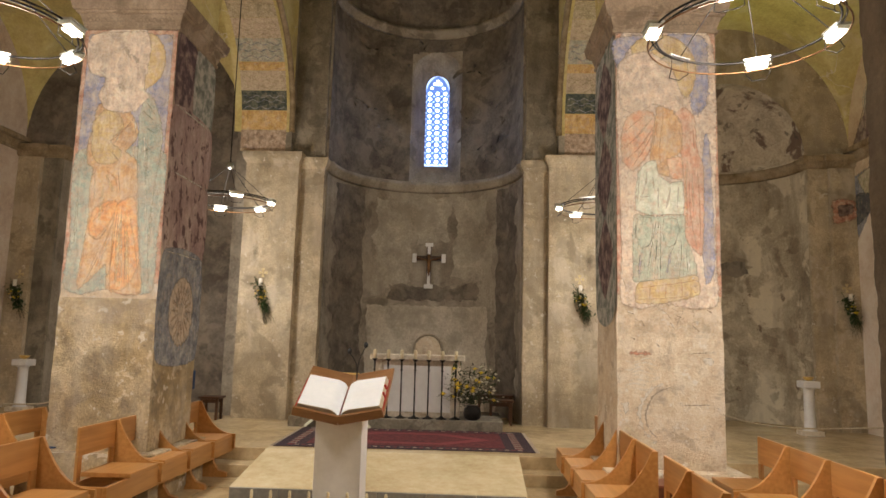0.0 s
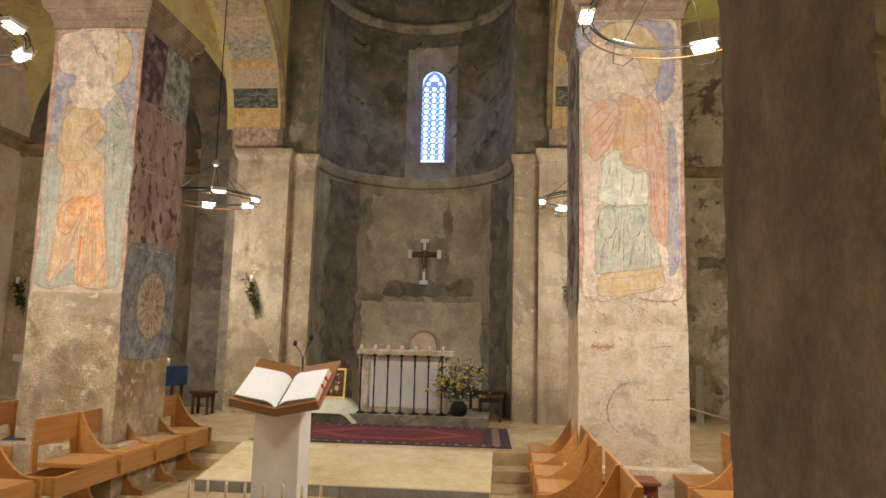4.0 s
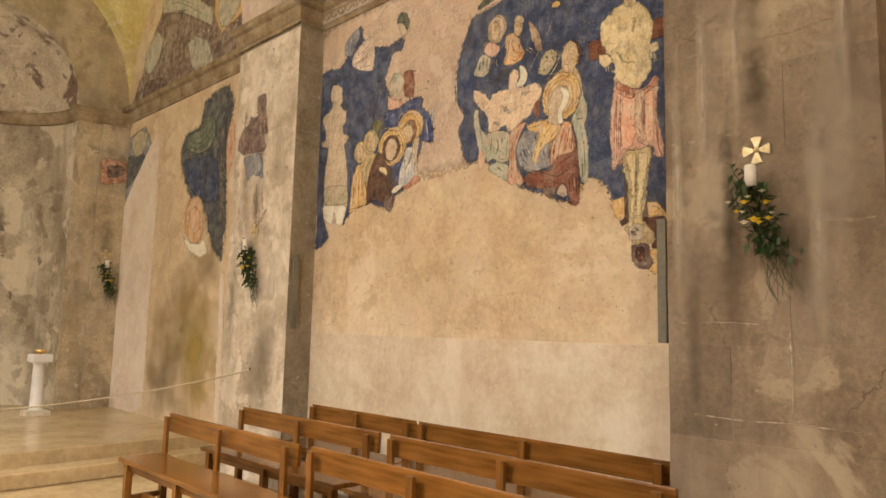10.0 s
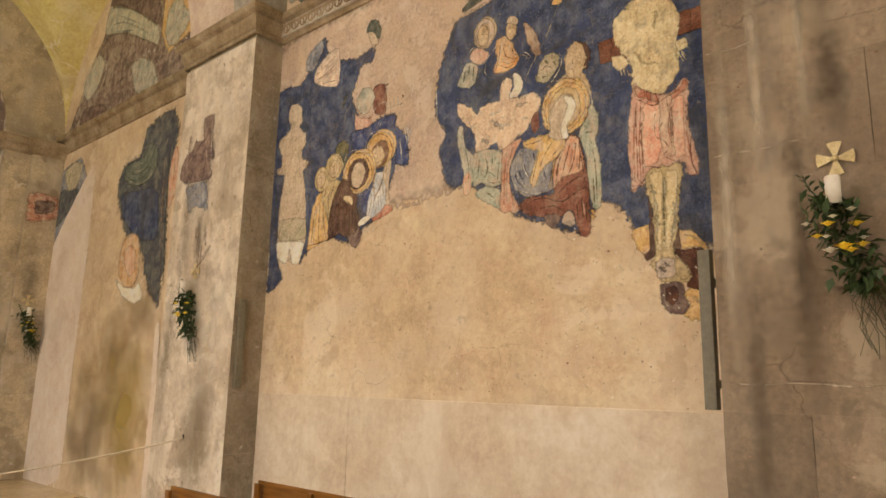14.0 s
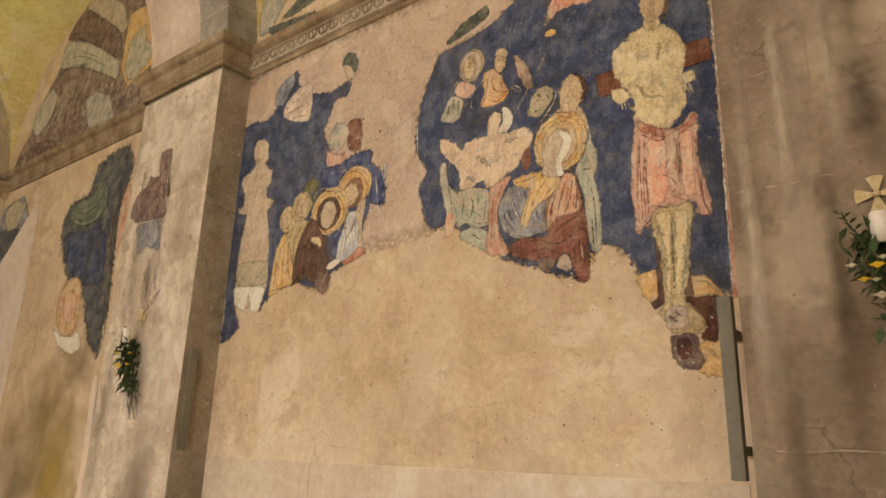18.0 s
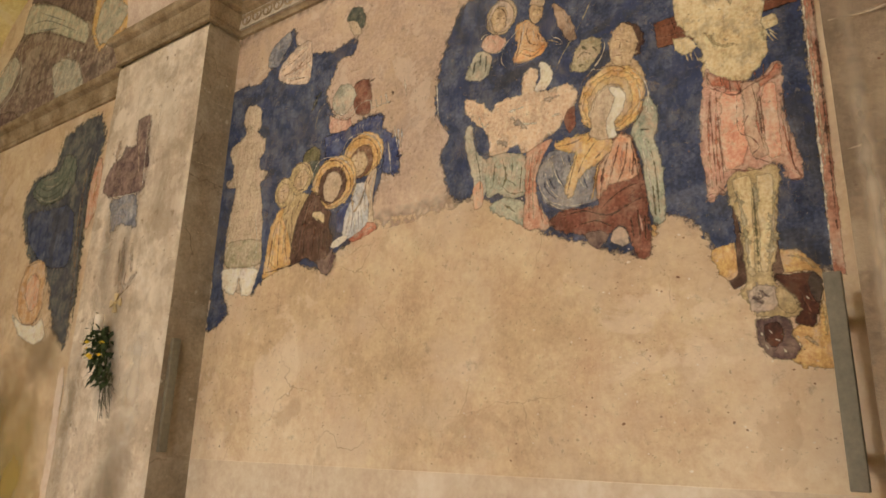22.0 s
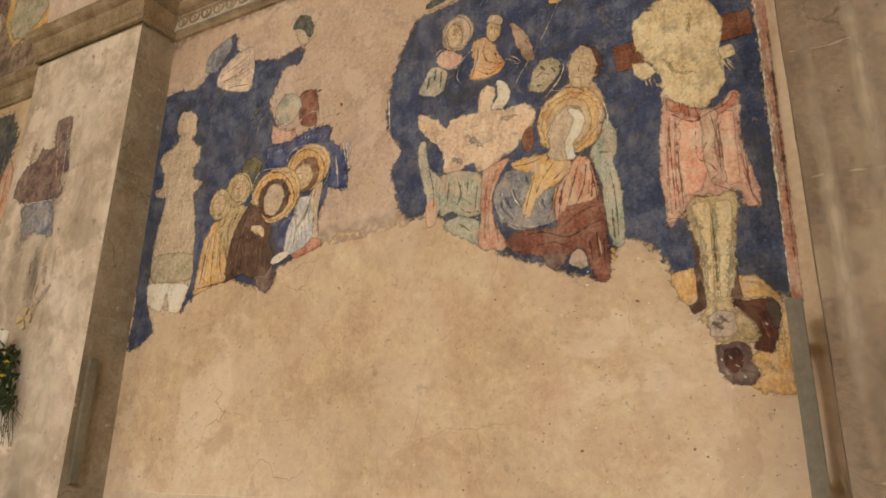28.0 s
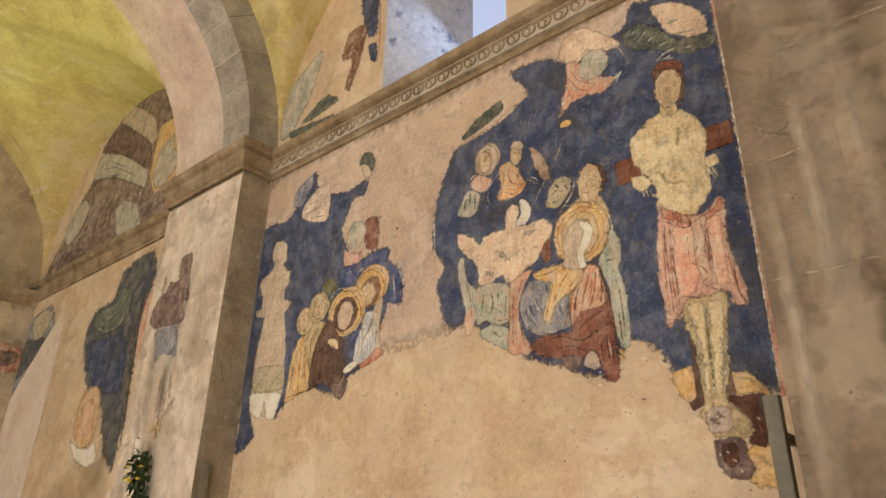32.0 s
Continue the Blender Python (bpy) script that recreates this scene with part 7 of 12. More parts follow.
paint(fresco, "green_sleeve", F_GREYGREEN, 4, "S", [(4.591, 3.409), (4.555, 3.436), (4.521, 3.277), (4.449, 3.195), (4.432, 3.080), (4.458, 2.993), (4.499, 2.981), (4.531, 3.097), (4.571, 3.239)], 0.45)
paint(fresco, "green_drapery", F_GREEN, 4, "S", [(4.435, 3.199), (4.332, 3.212), (4.224, 3.178), (4.185, 3.106), (4.198, 2.963), (4.269, 2.937), (4.376, 2.986), (4.437, 2.977), (4.454, 3.103)], 0.45)
paint(fresco, "green_drapery", F_GREEN, 3, "S", [(4.422, 2.917), (4.329, 2.953), (4.217, 2.910), (4.204, 2.773), (4.288, 2.822), (4.374, 2.866)], 0.45)
stroke(fresco, "fold", F_OLIVE, 5, "S", [(4.393, 3.171), (4.404, 3.023)], 0.011)
stroke(fresco, "fold", F_OLIVE, 5, "S", [(4.345, 3.182), (4.324, 3.080), (4.349, 3.001)], 0.011)
stroke(fresco, "fold", F_OLIVE, 5, "S", [(4.278, 3.168), (4.290, 3.054)], 0.011)
stroke(fresco, "fold", F_OLIVE, 5, "S", [(4.224, 3.119), (4.237, 2.975)], 0.011)
stroke(fresco, "fold", F_OLIVE, 5, "S", [(4.357, 3.040), (4.296, 2.973), (4.217, 2.966)], 0.011)
stroke(fresco, "fold", F_OLIVE, 5, "S", [(4.521, 3.263), (4.489, 3.123), (4.486, 3.004)], 0.011)
stroke(fresco, "fold", F_OLIVE, 5, "S", [(4.310, 3.052), (4.250, 3.003)], 0.011)
stroke(fresco, "fold", F_OLIVE, 5, "S", [(4.335, 2.916), (4.256, 2.854)], 0.011)
stroke(fresco, "fold", F_WHITE, 5, "S", [(4.413, 3.168), (4.425, 3.046)], 0.009)
stroke(fresco, "fold", F_WHITE, 5, "S", [(4.304, 3.180), (4.310, 3.103)], 0.009)
stroke(fresco, "fold", F_WHITE, 5, "S", [(4.251, 3.150), (4.257, 3.029)], 0.009)
stroke(fresco, "fold", F_WHITE, 5, "S", [(4.554, 3.401), (4.535, 3.266)], 0.009)
stroke(fresco, "fold", F_WHITE, 5, "S", [(4.378, 3.090), (4.356, 3.021)], 0.009)
stroke(fresco, "fold", F_WHITE, 5, "S", [(4.484, 3.188), (4.467, 3.079)], 0.009)
paint(fresco, "red_fragment", F_REDFADE, 4, "S", [(4.536, 3.045), (4.488, 3.083), (4.466, 3.047), (4.471, 2.937), (4.519, 2.926)], 0.45)
paint(fresco, "red_drapery", F_REDPALE, 5, "S", [(4.192, 3.178), (4.114, 3.214), (4.043, 3.225), (4.089, 3.151), (4.134, 3.058), (4.141, 2.947), (4.110, 2.844), (4.061, 2.765), (4.086, 2.739), (4.211, 2.774), (4.204, 2.945)], 0.45)
stroke(fresco, "fold", F_RED, 6, "S", [(4.159, 3.171), (4.179, 3.003), (4.185, 2.789)], 0.014)
stroke(fresco, "fold", F_RED, 6, "S", [(4.114, 3.181), (4.153, 3.062)], 0.014)
stroke(fresco, "fold", F_RED, 6, "S", [(4.134, 2.921), (4.104, 2.777)], 0.014)
stroke(fresco, "pale_stripe", F_PALE, 6, "S", [(4.140, 3.174), (4.160, 3.000), (4.154, 2.778)], 0.009)
stroke(fresco, "pale_stripe", F_PALE, 6, "S", [(4.172, 3.154), (4.195, 2.975)], 0.009)
stroke(fresco, "pale_stripe", F_PALE, 6, "S", [(4.101, 3.185), (4.134, 3.102)], 0.009)
stroke(fresco, "pale_stripe", F_PALE, 6, "S", [(4.122, 2.895), (4.080, 2.768)], 0.009)
paint(fresco, "slate_robe", F_SLATE, 5, "S", [(4.134, 3.008), (4.114, 3.086), (4.063, 3.146), (3.969, 3.178), (3.891, 3.124), (3.816, 3.060), (3.801, 2.967), (3.805, 2.844), (3.893, 2.829), (4.000, 2.827), (4.091, 2.896)], 0.45)
stroke(fresco, "fold", F_WHITE, 7, "S", [(4.121, 3.037), (4.115, 2.955), (4.054, 2.878), (3.946, 2.837), (3.852, 2.840)], 0.008)
stroke(fresco, "fold", F_WHITE, 7, "S", [(4.089, 3.081), (4.071, 2.978), (4.011, 2.895), (3.921, 2.869)], 0.008)
stroke(fresco, "fold", F_WHITE, 7, "S", [(4.051, 3.118), (4.021, 3.007), (3.962, 2.917)], 0.008)
stroke(fresco, "fold", F_WHITE, 7, "S", [(4.001, 3.146), (3.972, 3.047)], 0.008)
stroke(fresco, "fold", F_WHITE, 7, "S", [(3.916, 3.092), (3.900, 2.985), (3.856, 2.888)], 0.008)
stroke(fresco, "fold", F_WHITE, 7, "S", [(4.076, 3.110), (4.032, 3.133)], 0.008)
stroke(fresco, "fold", F_WHITE, 7, "S", [(4.128, 2.988), (4.085, 2.901), (4.024, 2.843), (3.964, 2.822)], 0.008)
stroke(fresco, "fold", F_WHITE, 7, "S", [(3.875, 3.041), (3.837, 2.944)], 0.008)
stroke(fresco, "fold", F_WHITE, 7, "S", [(4.045, 3.073), (4.046, 3.011)], 0.008)
stroke(fresco, "fold", F_BLUE, 6, "S", [(4.096, 3.051), (4.084, 2.956), (4.023, 2.885)], 0.012)
stroke(fresco, "fold", F_BLUE, 6, "S", [(4.033, 3.083), (3.997, 2.972), (3.933, 2.888)], 0.012)
stroke(fresco, "fold", F_BLUE, 6, "S", [(3.958, 3.119), (3.930, 3.021)], 0.012)
stroke(fresco, "fold", F_BLUE, 6, "S", [(4.065, 3.008), (4.035, 2.942)], 0.012)
stroke(fresco, "fold", F_BLUE, 6, "S", [(3.882, 3.012), (3.855, 2.911)], 0.012)
paint(fresco, "red_brown_robe", F_REDBROWN, 6, "S", [(3.689, 3.181), (3.618, 3.130), (3.586, 2.987), (3.562, 2.839), (3.554, 2.699), (3.547, 2.552), (3.575, 2.512), (3.631, 2.546), (3.653, 2.635), (3.699, 2.692), (3.750, 2.654), (3.814, 2.600), (3.880, 2.671), (3.966, 2.694), (4.044, 2.733), (4.067, 2.772), (3.994, 2.821), (3.800, 2.820), (3.818, 2.971), (3.775, 3.059), (3.726, 3.134)], 0.45)
paint(fresco, "rose_robe", F_REDFADE, 7, "S", [(3.714, 3.125), (3.673, 3.165), (3.624, 3.119), (3.601, 3.014), (3.595, 2.931), (3.656, 2.913), (3.746, 2.911), (3.799, 2.849), (3.801, 2.967), (3.757, 3.055)], 0.45)
stroke(fresco, "fold", F_REDBROWN, 8, "S", [(3.721, 3.103), (3.766, 2.991), (3.788, 2.859)], 0.014)
stroke(fresco, "fold", F_REDBROWN, 8, "S", [(3.680, 3.124), (3.713, 3.011), (3.746, 2.911)], 0.014)
stroke(fresco, "fold", F_REDBROWN, 8, "S", [(3.641, 3.110), (3.658, 3.001), (3.701, 2.909)], 0.014)
stroke(fresco, "fold", F_REDBROWN, 8, "S", [(3.611, 3.051), (3.622, 2.936)], 0.014)
stroke(fresco, "fold", F_DARKBROWN, 9, "S", [(3.624, 3.113), (3.599, 2.960), (3.583, 2.843)], 0.011)
stroke(fresco, "fold", F_DARKBROWN, 9, "S", [(3.591, 2.890), (3.658, 2.878), (3.732, 2.838), (3.790, 2.790)], 0.011)
stroke(fresco, "fold", F_DARKBROWN, 9, "S", [(3.752, 3.048), (3.785, 2.935)], 0.011)
stroke(fresco, "fold", F_DARKBROWN, 9, "S", [(3.579, 2.814), (3.640, 2.795), (3.735, 2.753)], 0.011)
stroke(fresco, "fold", F_DARKBROWN, 9, "S", [(3.994, 2.791), (3.876, 2.797), (3.763, 2.757), (3.679, 2.767)], 0.011)
stroke(fresco, "fold", F_DARKBROWN, 9, "S", [(3.936, 2.724), (3.820, 2.737), (3.738, 2.697)], 0.011)
stroke(fresco, "fold", F_DARKBROWN, 9, "S", [(3.609, 2.762), (3.600, 2.623)], 0.011)
stroke(fresco, "fold", F_DARKBROWN, 9, "S", [(3.573, 2.729), (3.576, 2.593)], 0.011)
stroke(fresco, "fold", F_DARKBROWN, 9, "S", [(3.642, 2.739), (3.632, 2.627)], 0.011)
stroke(fresco, "fold_light", F_ROSE, 8, "S", [(3.699, 3.080), (3.732, 2.967)], 0.013)
stroke(fresco, "fold_light", F_ROSE, 8, "S", [(3.665, 3.091), (3.681, 2.975)], 0.013)
stroke(fresco, "fold_light", F_ROSE, 8, "S", [(3.628, 3.036), (3.638, 2.950)], 0.013)
stroke(fresco, "fold_light", F_ROSE, 8, "S", [(3.600, 2.733), (3.588, 2.649)], 0.013)
paint(fresco, "flaked_hem", F_DARKPURPLE, 8, "S", [(3.874, 2.681), (3.794, 2.682), (3.756, 2.654), (3.808, 2.594), (3.852, 2.628)], 0.45)
paint(fresco, "pale_arch", F_GREYWASH, 8, "S", [(3.746, 2.620), (3.733, 2.668), (3.699, 2.692), (3.668, 2.665), (3.655, 2.603), (3.687, 2.590)], 0.5)
paint(fresco, "green_robe", F_GREEN, 4, "S", [(3.616, 3.171), (3.572, 3.253), (3.535, 3.330), (3.494, 3.271), (3.488, 3.180), (3.510, 3.095), (3.481, 2.945), (3.482, 2.689), (3.529, 2.679), (3.554, 2.782), (3.570, 2.984), (3.602, 3.103)], 0.45)
stroke(fresco, "fold", F_WHITE, 5, "S", [(3.554, 3.273), (3.508, 3.208)], 0.009)
stroke(fresco, "fold", F_WHITE, 5, "S", [(3.581, 3.200), (3.520, 3.205)], 0.009)
stroke(fresco, "fold", F_WHITE, 5, "S", [(3.590, 3.136), (3.558, 3.005), (3.539, 2.864), (3.537, 2.724)], 0.009)
stroke(fresco, "fold", F_WHITE, 5, "S", [(3.563, 3.118), (3.522, 2.975)], 0.009)
stroke(fresco, "fold", F_WHITE, 5, "S", [(3.530, 3.305), (3.501, 3.243)], 0.009)
stroke(fresco, "fold", F_WHITE, 5, "S", [(3.511, 2.973), (3.499, 2.829)], 0.009)
stroke(fresco, "fold", F_OLIVE, 5, "S", [(3.537, 3.095), (3.509, 2.916), (3.506, 2.709)], 0.012)
stroke(fresco, "fold", F_OLIVE, 5, "S", [(3.577, 3.163), (3.528, 3.153)], 0.012)
stroke(fresco, "fold", F_OLIVE, 5, "S", [(3.529, 2.862), (3.523, 2.694)], 0.012)
paint(fresco, "ochre_arm", F_GOLD, 10, "S", [(4.031, 3.190), (3.968, 3.209), (3.895, 3.206), (3.787, 3.208), (3.719, 3.151), (3.733, 3.081), (3.793, 3.044), (3.852, 3.013), (3.901, 2.967), (3.926, 2.911), (3.963, 2.887), (3.980, 2.926), (3.935, 3.046), (3.909, 3.115), (4.000, 3.152)], 0.45)
stroke(fresco, "fold", F_BROWN, 11, "S", [(4.019, 3.175), (3.926, 3.175), (3.847, 3.196)], 0.009)
stroke(fresco, "fold", F_BROWN, 11, "S", [(3.903, 3.108), (3.930, 3.021), (3.962, 2.911)], 0.009)
stroke(fresco, "fold", F_BROWN, 11, "S", [(3.807, 3.150), (3.868, 3.071), (3.900, 3.003)], 0.009)
stroke(fresco, "fold", F_BROWN, 11, "S", [(3.750, 3.108), (3.810, 3.059)], 0.009)
stroke(fresco, "fold", F_BROWN, 11, "S", [(3.782, 3.024), (3.820, 2.911), (3.845, 2.851)], 0.009)
stroke(fresco, "fold", F_OCHRE, 10, "S", [(3.793, 3.026), (3.814, 2.922), (3.834, 2.849)], 0.018)
paint(fresco, "red_sleeve", F_REDBROWN, 5, "S", [(3.973, 3.313), (3.953, 3.366), (3.915, 3.384), (3.912, 3.273), (3.949, 3.237)], 0.45)
paint(fresco, "large_halo", F_GOLD, 11, "S", oval(3.710, 3.363, 0.172, 0.185), 0.5)
paint(fresco, "large_halo_inner", F_OCHRE, 12, "S", oval(3.711, 3.360, 0.145, 0.157), 0.5)
paint(fresco, "large_halo_heart", F_GOLDPALE, 12.5, "S", oval(3.717, 3.355, 0.117, 0.132), 0.5)
stroke(fresco, "halo_line", F_BROWN, 13, "S", [(3.885, 3.370), (3.876, 3.472), (3.824, 3.538), (3.745, 3.556), (3.662, 3.534), (3.595, 3.471)], 0.009)
stroke(fresco, "halo_line", F_BROWN, 13, "S", [(3.550, 3.353), (3.561, 3.257), (3.603, 3.199), (3.661, 3.175)], 0.009)
stroke(fresco, "halo_line", F_WHITE, 13, "S", [(3.594, 3.490), (3.541, 3.419), (3.523, 3.340), (3.539, 3.252), (3.581, 3.188)], 0.008)
stroke(fresco, "halo_line", F_WHITE, 13, "S", [(3.575, 3.409), (3.563, 3.331), (3.583, 3.256)], 0.008)
paint(fresco, "pale_oval", F_PALE, 13, "S", [(3.822, 3.241), (3.825, 3.324), (3.786, 3.411), (3.719, 3.445), (3.656, 3.410), (3.641, 3.356), (3.673, 3.289), (3.704, 3.240), (3.690, 3.151), (3.771, 3.155), (3.835, 3.194)], 0.45)
paint(fresco, "white_streak", F_WHITE, 14, "S", [(3.719, 3.433), (3.662, 3.412), (3.635, 3.361), (3.661, 3.286), (3.704, 3.234), (3.690, 3.157), (3.731, 3.153), (3.745, 3.243), (3.707, 3.315), (3.687, 3.367)], 0.45)
stroke(fresco, "drawn_line", F_BROWN, 14, "S", [(3.813, 3.308), (3.786, 3.398), (3.725, 3.434)], 0.006)
stroke(fresco, "drawn_line", F_BROWN, 14, "S", [(3.846, 3.221), (3.829, 3.180), (3.848, 3.165)], 0.006)
stroke(fresco, "ochre_fleck", F_OCHRE, 3, "S", [(3.557, 2.650), (3.533, 2.614)], 0.03)
stroke(fresco, "ochre_fleck", F_OCHRE, 3, "S", [(3.550, 2.671), (3.520, 2.645)], 0.03)
paint(fresco, "loincloth", F_ROSE, 5, "S", [(3.241, 3.378), (3.194, 3.324), (3.122, 3.288), (3.061, 3.264), (3.012, 3.277), (2.958, 3.333), (2.938, 3.304), (2.947, 3.082), (2.919, 2.931), (2.903, 2.777), (2.958, 2.776), (2.977, 2.847), (3.021, 2.860), (3.082, 2.850), (3.161, 2.859), (3.203, 2.818), (3.213, 2.761), (3.241, 2.771), (3.263, 2.737), (3.287, 2.746), (3.291, 2.877), (3.300, 3.018), (3.278, 3.244)], 0.45)
paint(fresco, "loincloth_light", F_ROSELIGHT, 6, "S", [(3.186, 3.240), (3.113, 3.228), (3.097, 3.088), (3.098, 2.977), (3.140, 2.882), (3.203, 2.877), (3.214, 3.029)], 0.45)
paint(fresco, "loincloth_light", F_ROSELIGHT, 6, "S", [(3.017, 3.222), (2.969, 3.227), (2.968, 3.060), (2.976, 2.900), (3.023, 2.887), (3.037, 3.020)], 0.45)
paint(fresco, "loincloth_sash", F_RED, 6, "S", [(3.242, 3.366), (3.185, 3.316), (3.099, 3.276), (3.047, 3.258), (2.992, 3.278), (2.950, 3.319), (2.945, 3.277), (3.006, 3.236), (3.075, 3.219), (3.112, 3.239), (3.188, 3.281), (3.242, 3.306)], 0.45)
paint(fresco, "sash_knot", F_ROSEFADE, 7, "S", [(3.104, 3.272), (3.038, 3.255), (3.032, 3.214), (3.068, 3.194), (3.099, 3.219)], 0.5)
paint(fresco, "sash_tail", F_ROSEFADE, 7, "S", [(3.095, 3.218), (3.051, 3.213), (3.043, 3.104), (3.040, 2.993), (3.020, 2.913), (3.064, 2.890), (3.088, 2.932), (3.107, 3.029)], 0.45)
stroke(fresco, "fold", F_RED, 9, "S", [(3.234, 3.275), (3.261, 3.067), (3.264, 2.790)], 0.012)
stroke(fresco, "fold", F_RED, 9, "S", [(3.213, 3.229), (3.231, 3.004), (3.225, 2.795)], 0.012)
stroke(fresco, "fold", F_RED, 9, "S", [(2.952, 3.166), (2.950, 2.974), (2.925, 2.796)], 0.012)
stroke(fresco, "fold", F_RED, 9, "S", [(3.035, 3.186), (3.055, 3.079), (3.036, 2.938)], 0.012)
stroke(fresco, "fold", F_RED, 9, "S", [(2.953, 3.029), (2.942, 2.920)], 0.012)
paint(fresco, "bare_legs", F_SKINDIM, 3, "S", [(3.210, 2.857), (3.090, 2.868), (2.995, 2.850), (3.000, 2.757), (3.021, 2.598), (3.041, 2.452), (3.062, 2.377), (3.045, 2.333), (2.991, 2.281), (2.972, 2.224), (3.004, 2.199), (3.067, 2.203), (3.131, 2.217), (3.165, 2.276), (3.193, 2.308), (3.162, 2.356), (3.160, 2.466), (3.165, 2.618), (3.192, 2.726)], 0.45)
paint(fresco, "leg_light", F_SKINLIGHT, 4, "S", [(3.175, 2.813), (3.109, 2.818), (3.109, 2.713), (3.117, 2.536), (3.127, 2.389), (3.149, 2.391), (3.149, 2.540), (3.157, 2.694)], 0.45)
paint(fresco, "leg_light", F_SKINLIGHT, 4, "S", [(3.077, 2.812), (3.021, 2.813), (3.024, 2.700), (3.051, 2.527), (3.077, 2.398), (3.099, 2.400), (3.090, 2.582), (3.091, 2.710)], 0.45)
stroke(fresco, "leg_gap", F_OLIVE, 5, "S", [(3.099, 2.769), (3.101, 2.660), (3.104, 2.534), (3.109, 2.392)], 0.016)
stroke(fresco, "leg_shade", F_OLIVEPALE, 5, "S", [(3.170, 2.764), (3.146, 2.615), (3.147, 2.415)], 0.03)
stroke(fresco, "leg_shade", F_OLIVEPALE, 5, "S", [(3.014, 2.750), (3.037, 2.575), (3.068, 2.407)], 0.03)
stroke(fresco, "leg_shade", F_OLIVEPALE, 5, "S", [(3.093, 2.789), (3.092, 2.659)], 0.03)
paint(fresco, "foot_stain", F_GREYWASH, 5, "S", [(3.162, 2.300), (3.123, 2.340), (3.055, 2.319), (3.035, 2.271), (3.082, 2.223), (3.142, 2.237)], 0.45)
stroke(fresco, "foot_shade", F_DARKPURPLE, 6, "S", [(3.141, 2.294), (3.105, 2.253)], 0.03)
stroke(fresco, "foot_shade", F_DARKPURPLE, 6, "S", [(3.116, 2.320), (3.080, 2.284)], 0.03)
paint(fresco, "heel", F_SKINDIM, 6, "S", [(3.051, 2.319), (3.003, 2.291), (2.975, 2.234), (3.007, 2.208), (3.046, 2.239)], 0.45)
paint(fresco, "cross_post", F_DARKBROWN, 2, "S", [(3.192, 2.726), (3.169, 2.618), (3.156, 2.465), (3.162, 2.356), (3.213, 2.334), (3.233, 2.375), (3.197, 2.420), (3.185, 2.544)], 0.4)
paint(fresco, "cross_post", F_DARKBROWN, 2, "S", [(3.021, 2.598), (3.025, 2.485), (3.018, 2.383), (3.052, 2.348), (3.066, 2.383)], 0.4)
paint(fresco, "cross_foot", F_RUSTDARK, 2.4, "S", [(3.050, 2.371), (2.985, 2.374), (2.910, 2.372), (2.882, 2.327), (2.922, 2.162), (2.999, 2.171), (2.972, 2.224), (2.995, 2.286)], 0.4)
paint(fresco, "cross_edge", F_BLACKISH, 3, "S", [(2.910, 2.372), (2.882, 2.327), (2.904, 2.242), (2.928, 2.285), (2.934, 2.337)], 0.4)
stroke(fresco, "cross_grain", F_REDBROWN, 3.2, "S", [(3.008, 2.358), (2.946, 2.347)], 0.01)
stroke(fresco, "cross_grain", F_REDBROWN, 3.2, "S", [(2.967, 2.312), (2.933, 2.208)], 0.01)
stroke(fresco, "cross_grain", F_REDBROWN, 3.2, "S", [(2.948, 2.324), (2.913, 2.238)], 0.01)
paint(fresco, "ochre_mound", F_OCHRE, 2, "S", [(3.291, 2.516), (3.196, 2.525), (3.194, 2.395), (3.238, 2.370), (3.281, 2.459)], 0.45)
paint(fresco, "ochre_mound", F_OCHRE, 1.6, "S", [(3.021, 2.475), (2.946, 2.456), (2.887, 2.388), (2.853, 2.301), (2.868, 2.114), (2.867, 1.997), (2.926, 1.995), (3.005, 2.011), (3.027, 2.034), (2.985, 2.076), (3.012, 2.131), (2.974, 2.170), (2.919, 2.157), (2.878, 2.322), (2.909, 2.376), (3.022, 2.383)], 0.45)
stroke(fresco, "mound_light", F_GOLDPALE, 3, "S", [(3.002, 2.453), (2.940, 2.432), (2.896, 2.384)], 0.02)
stroke(fresco, "mound_light", F_GOLDPALE, 3, "S", [(2.884, 2.272), (2.887, 2.115)], 0.02)
stroke(fresco, "mound_light", F_GOLDPALE, 3, "S", [(2.972, 2.120), (2.917, 2.073)], 0.02)
paint(fresco, "purple_patch", F_DARKPURPLE, 3, "S", [(3.133, 2.194), (3.050, 2.207), (3.015, 2.181), (3.013, 2.122), (2.985, 2.076), (3.023, 2.029), (3.101, 2.046), (3.138, 2.102), (3.141, 2.157)], 0.45)
paint(fresco, "purple_heart", F_RUSTDARK, 4, "S", [(3.114, 2.169), (3.061, 2.180), (3.042, 2.124), (3.072, 2.080), (3.112, 2.105)], 0.45)
stroke(fresco, "white_fleck", F_WHITE, 5, "S", [(3.094, 2.150), (3.083, 2.135)], 0.007)
stroke(fresco, "white_fleck", F_WHITE, 5, "S", [(3.073, 2.112), (3.057, 2.102)], 0.007)
stroke(fresco, "white_fleck", F_WHITE, 5, "S", [(3.113, 2.092), (3.102, 2.073)], 0.007)
stroke(fresco, "white_fleck", F_WHITE, 5, "S", [(3.047, 2.075), (3.037, 2.056)], 0.007)
stroke(fresco, "white_fleck", F_WHITE, 5, "S", [(3.125, 2.142), (3.118, 2.128)], 0.007)
stroke(fresco, "white_fleck", F_WHITE, 5, "S", [(2.992, 2.121), (2.986, 2.107)], 0.007)
stroke(fresco, "white_fleck", F_WHITE, 5, "S", [(2.945, 2.277), (2.935, 2.263)], 0.007)
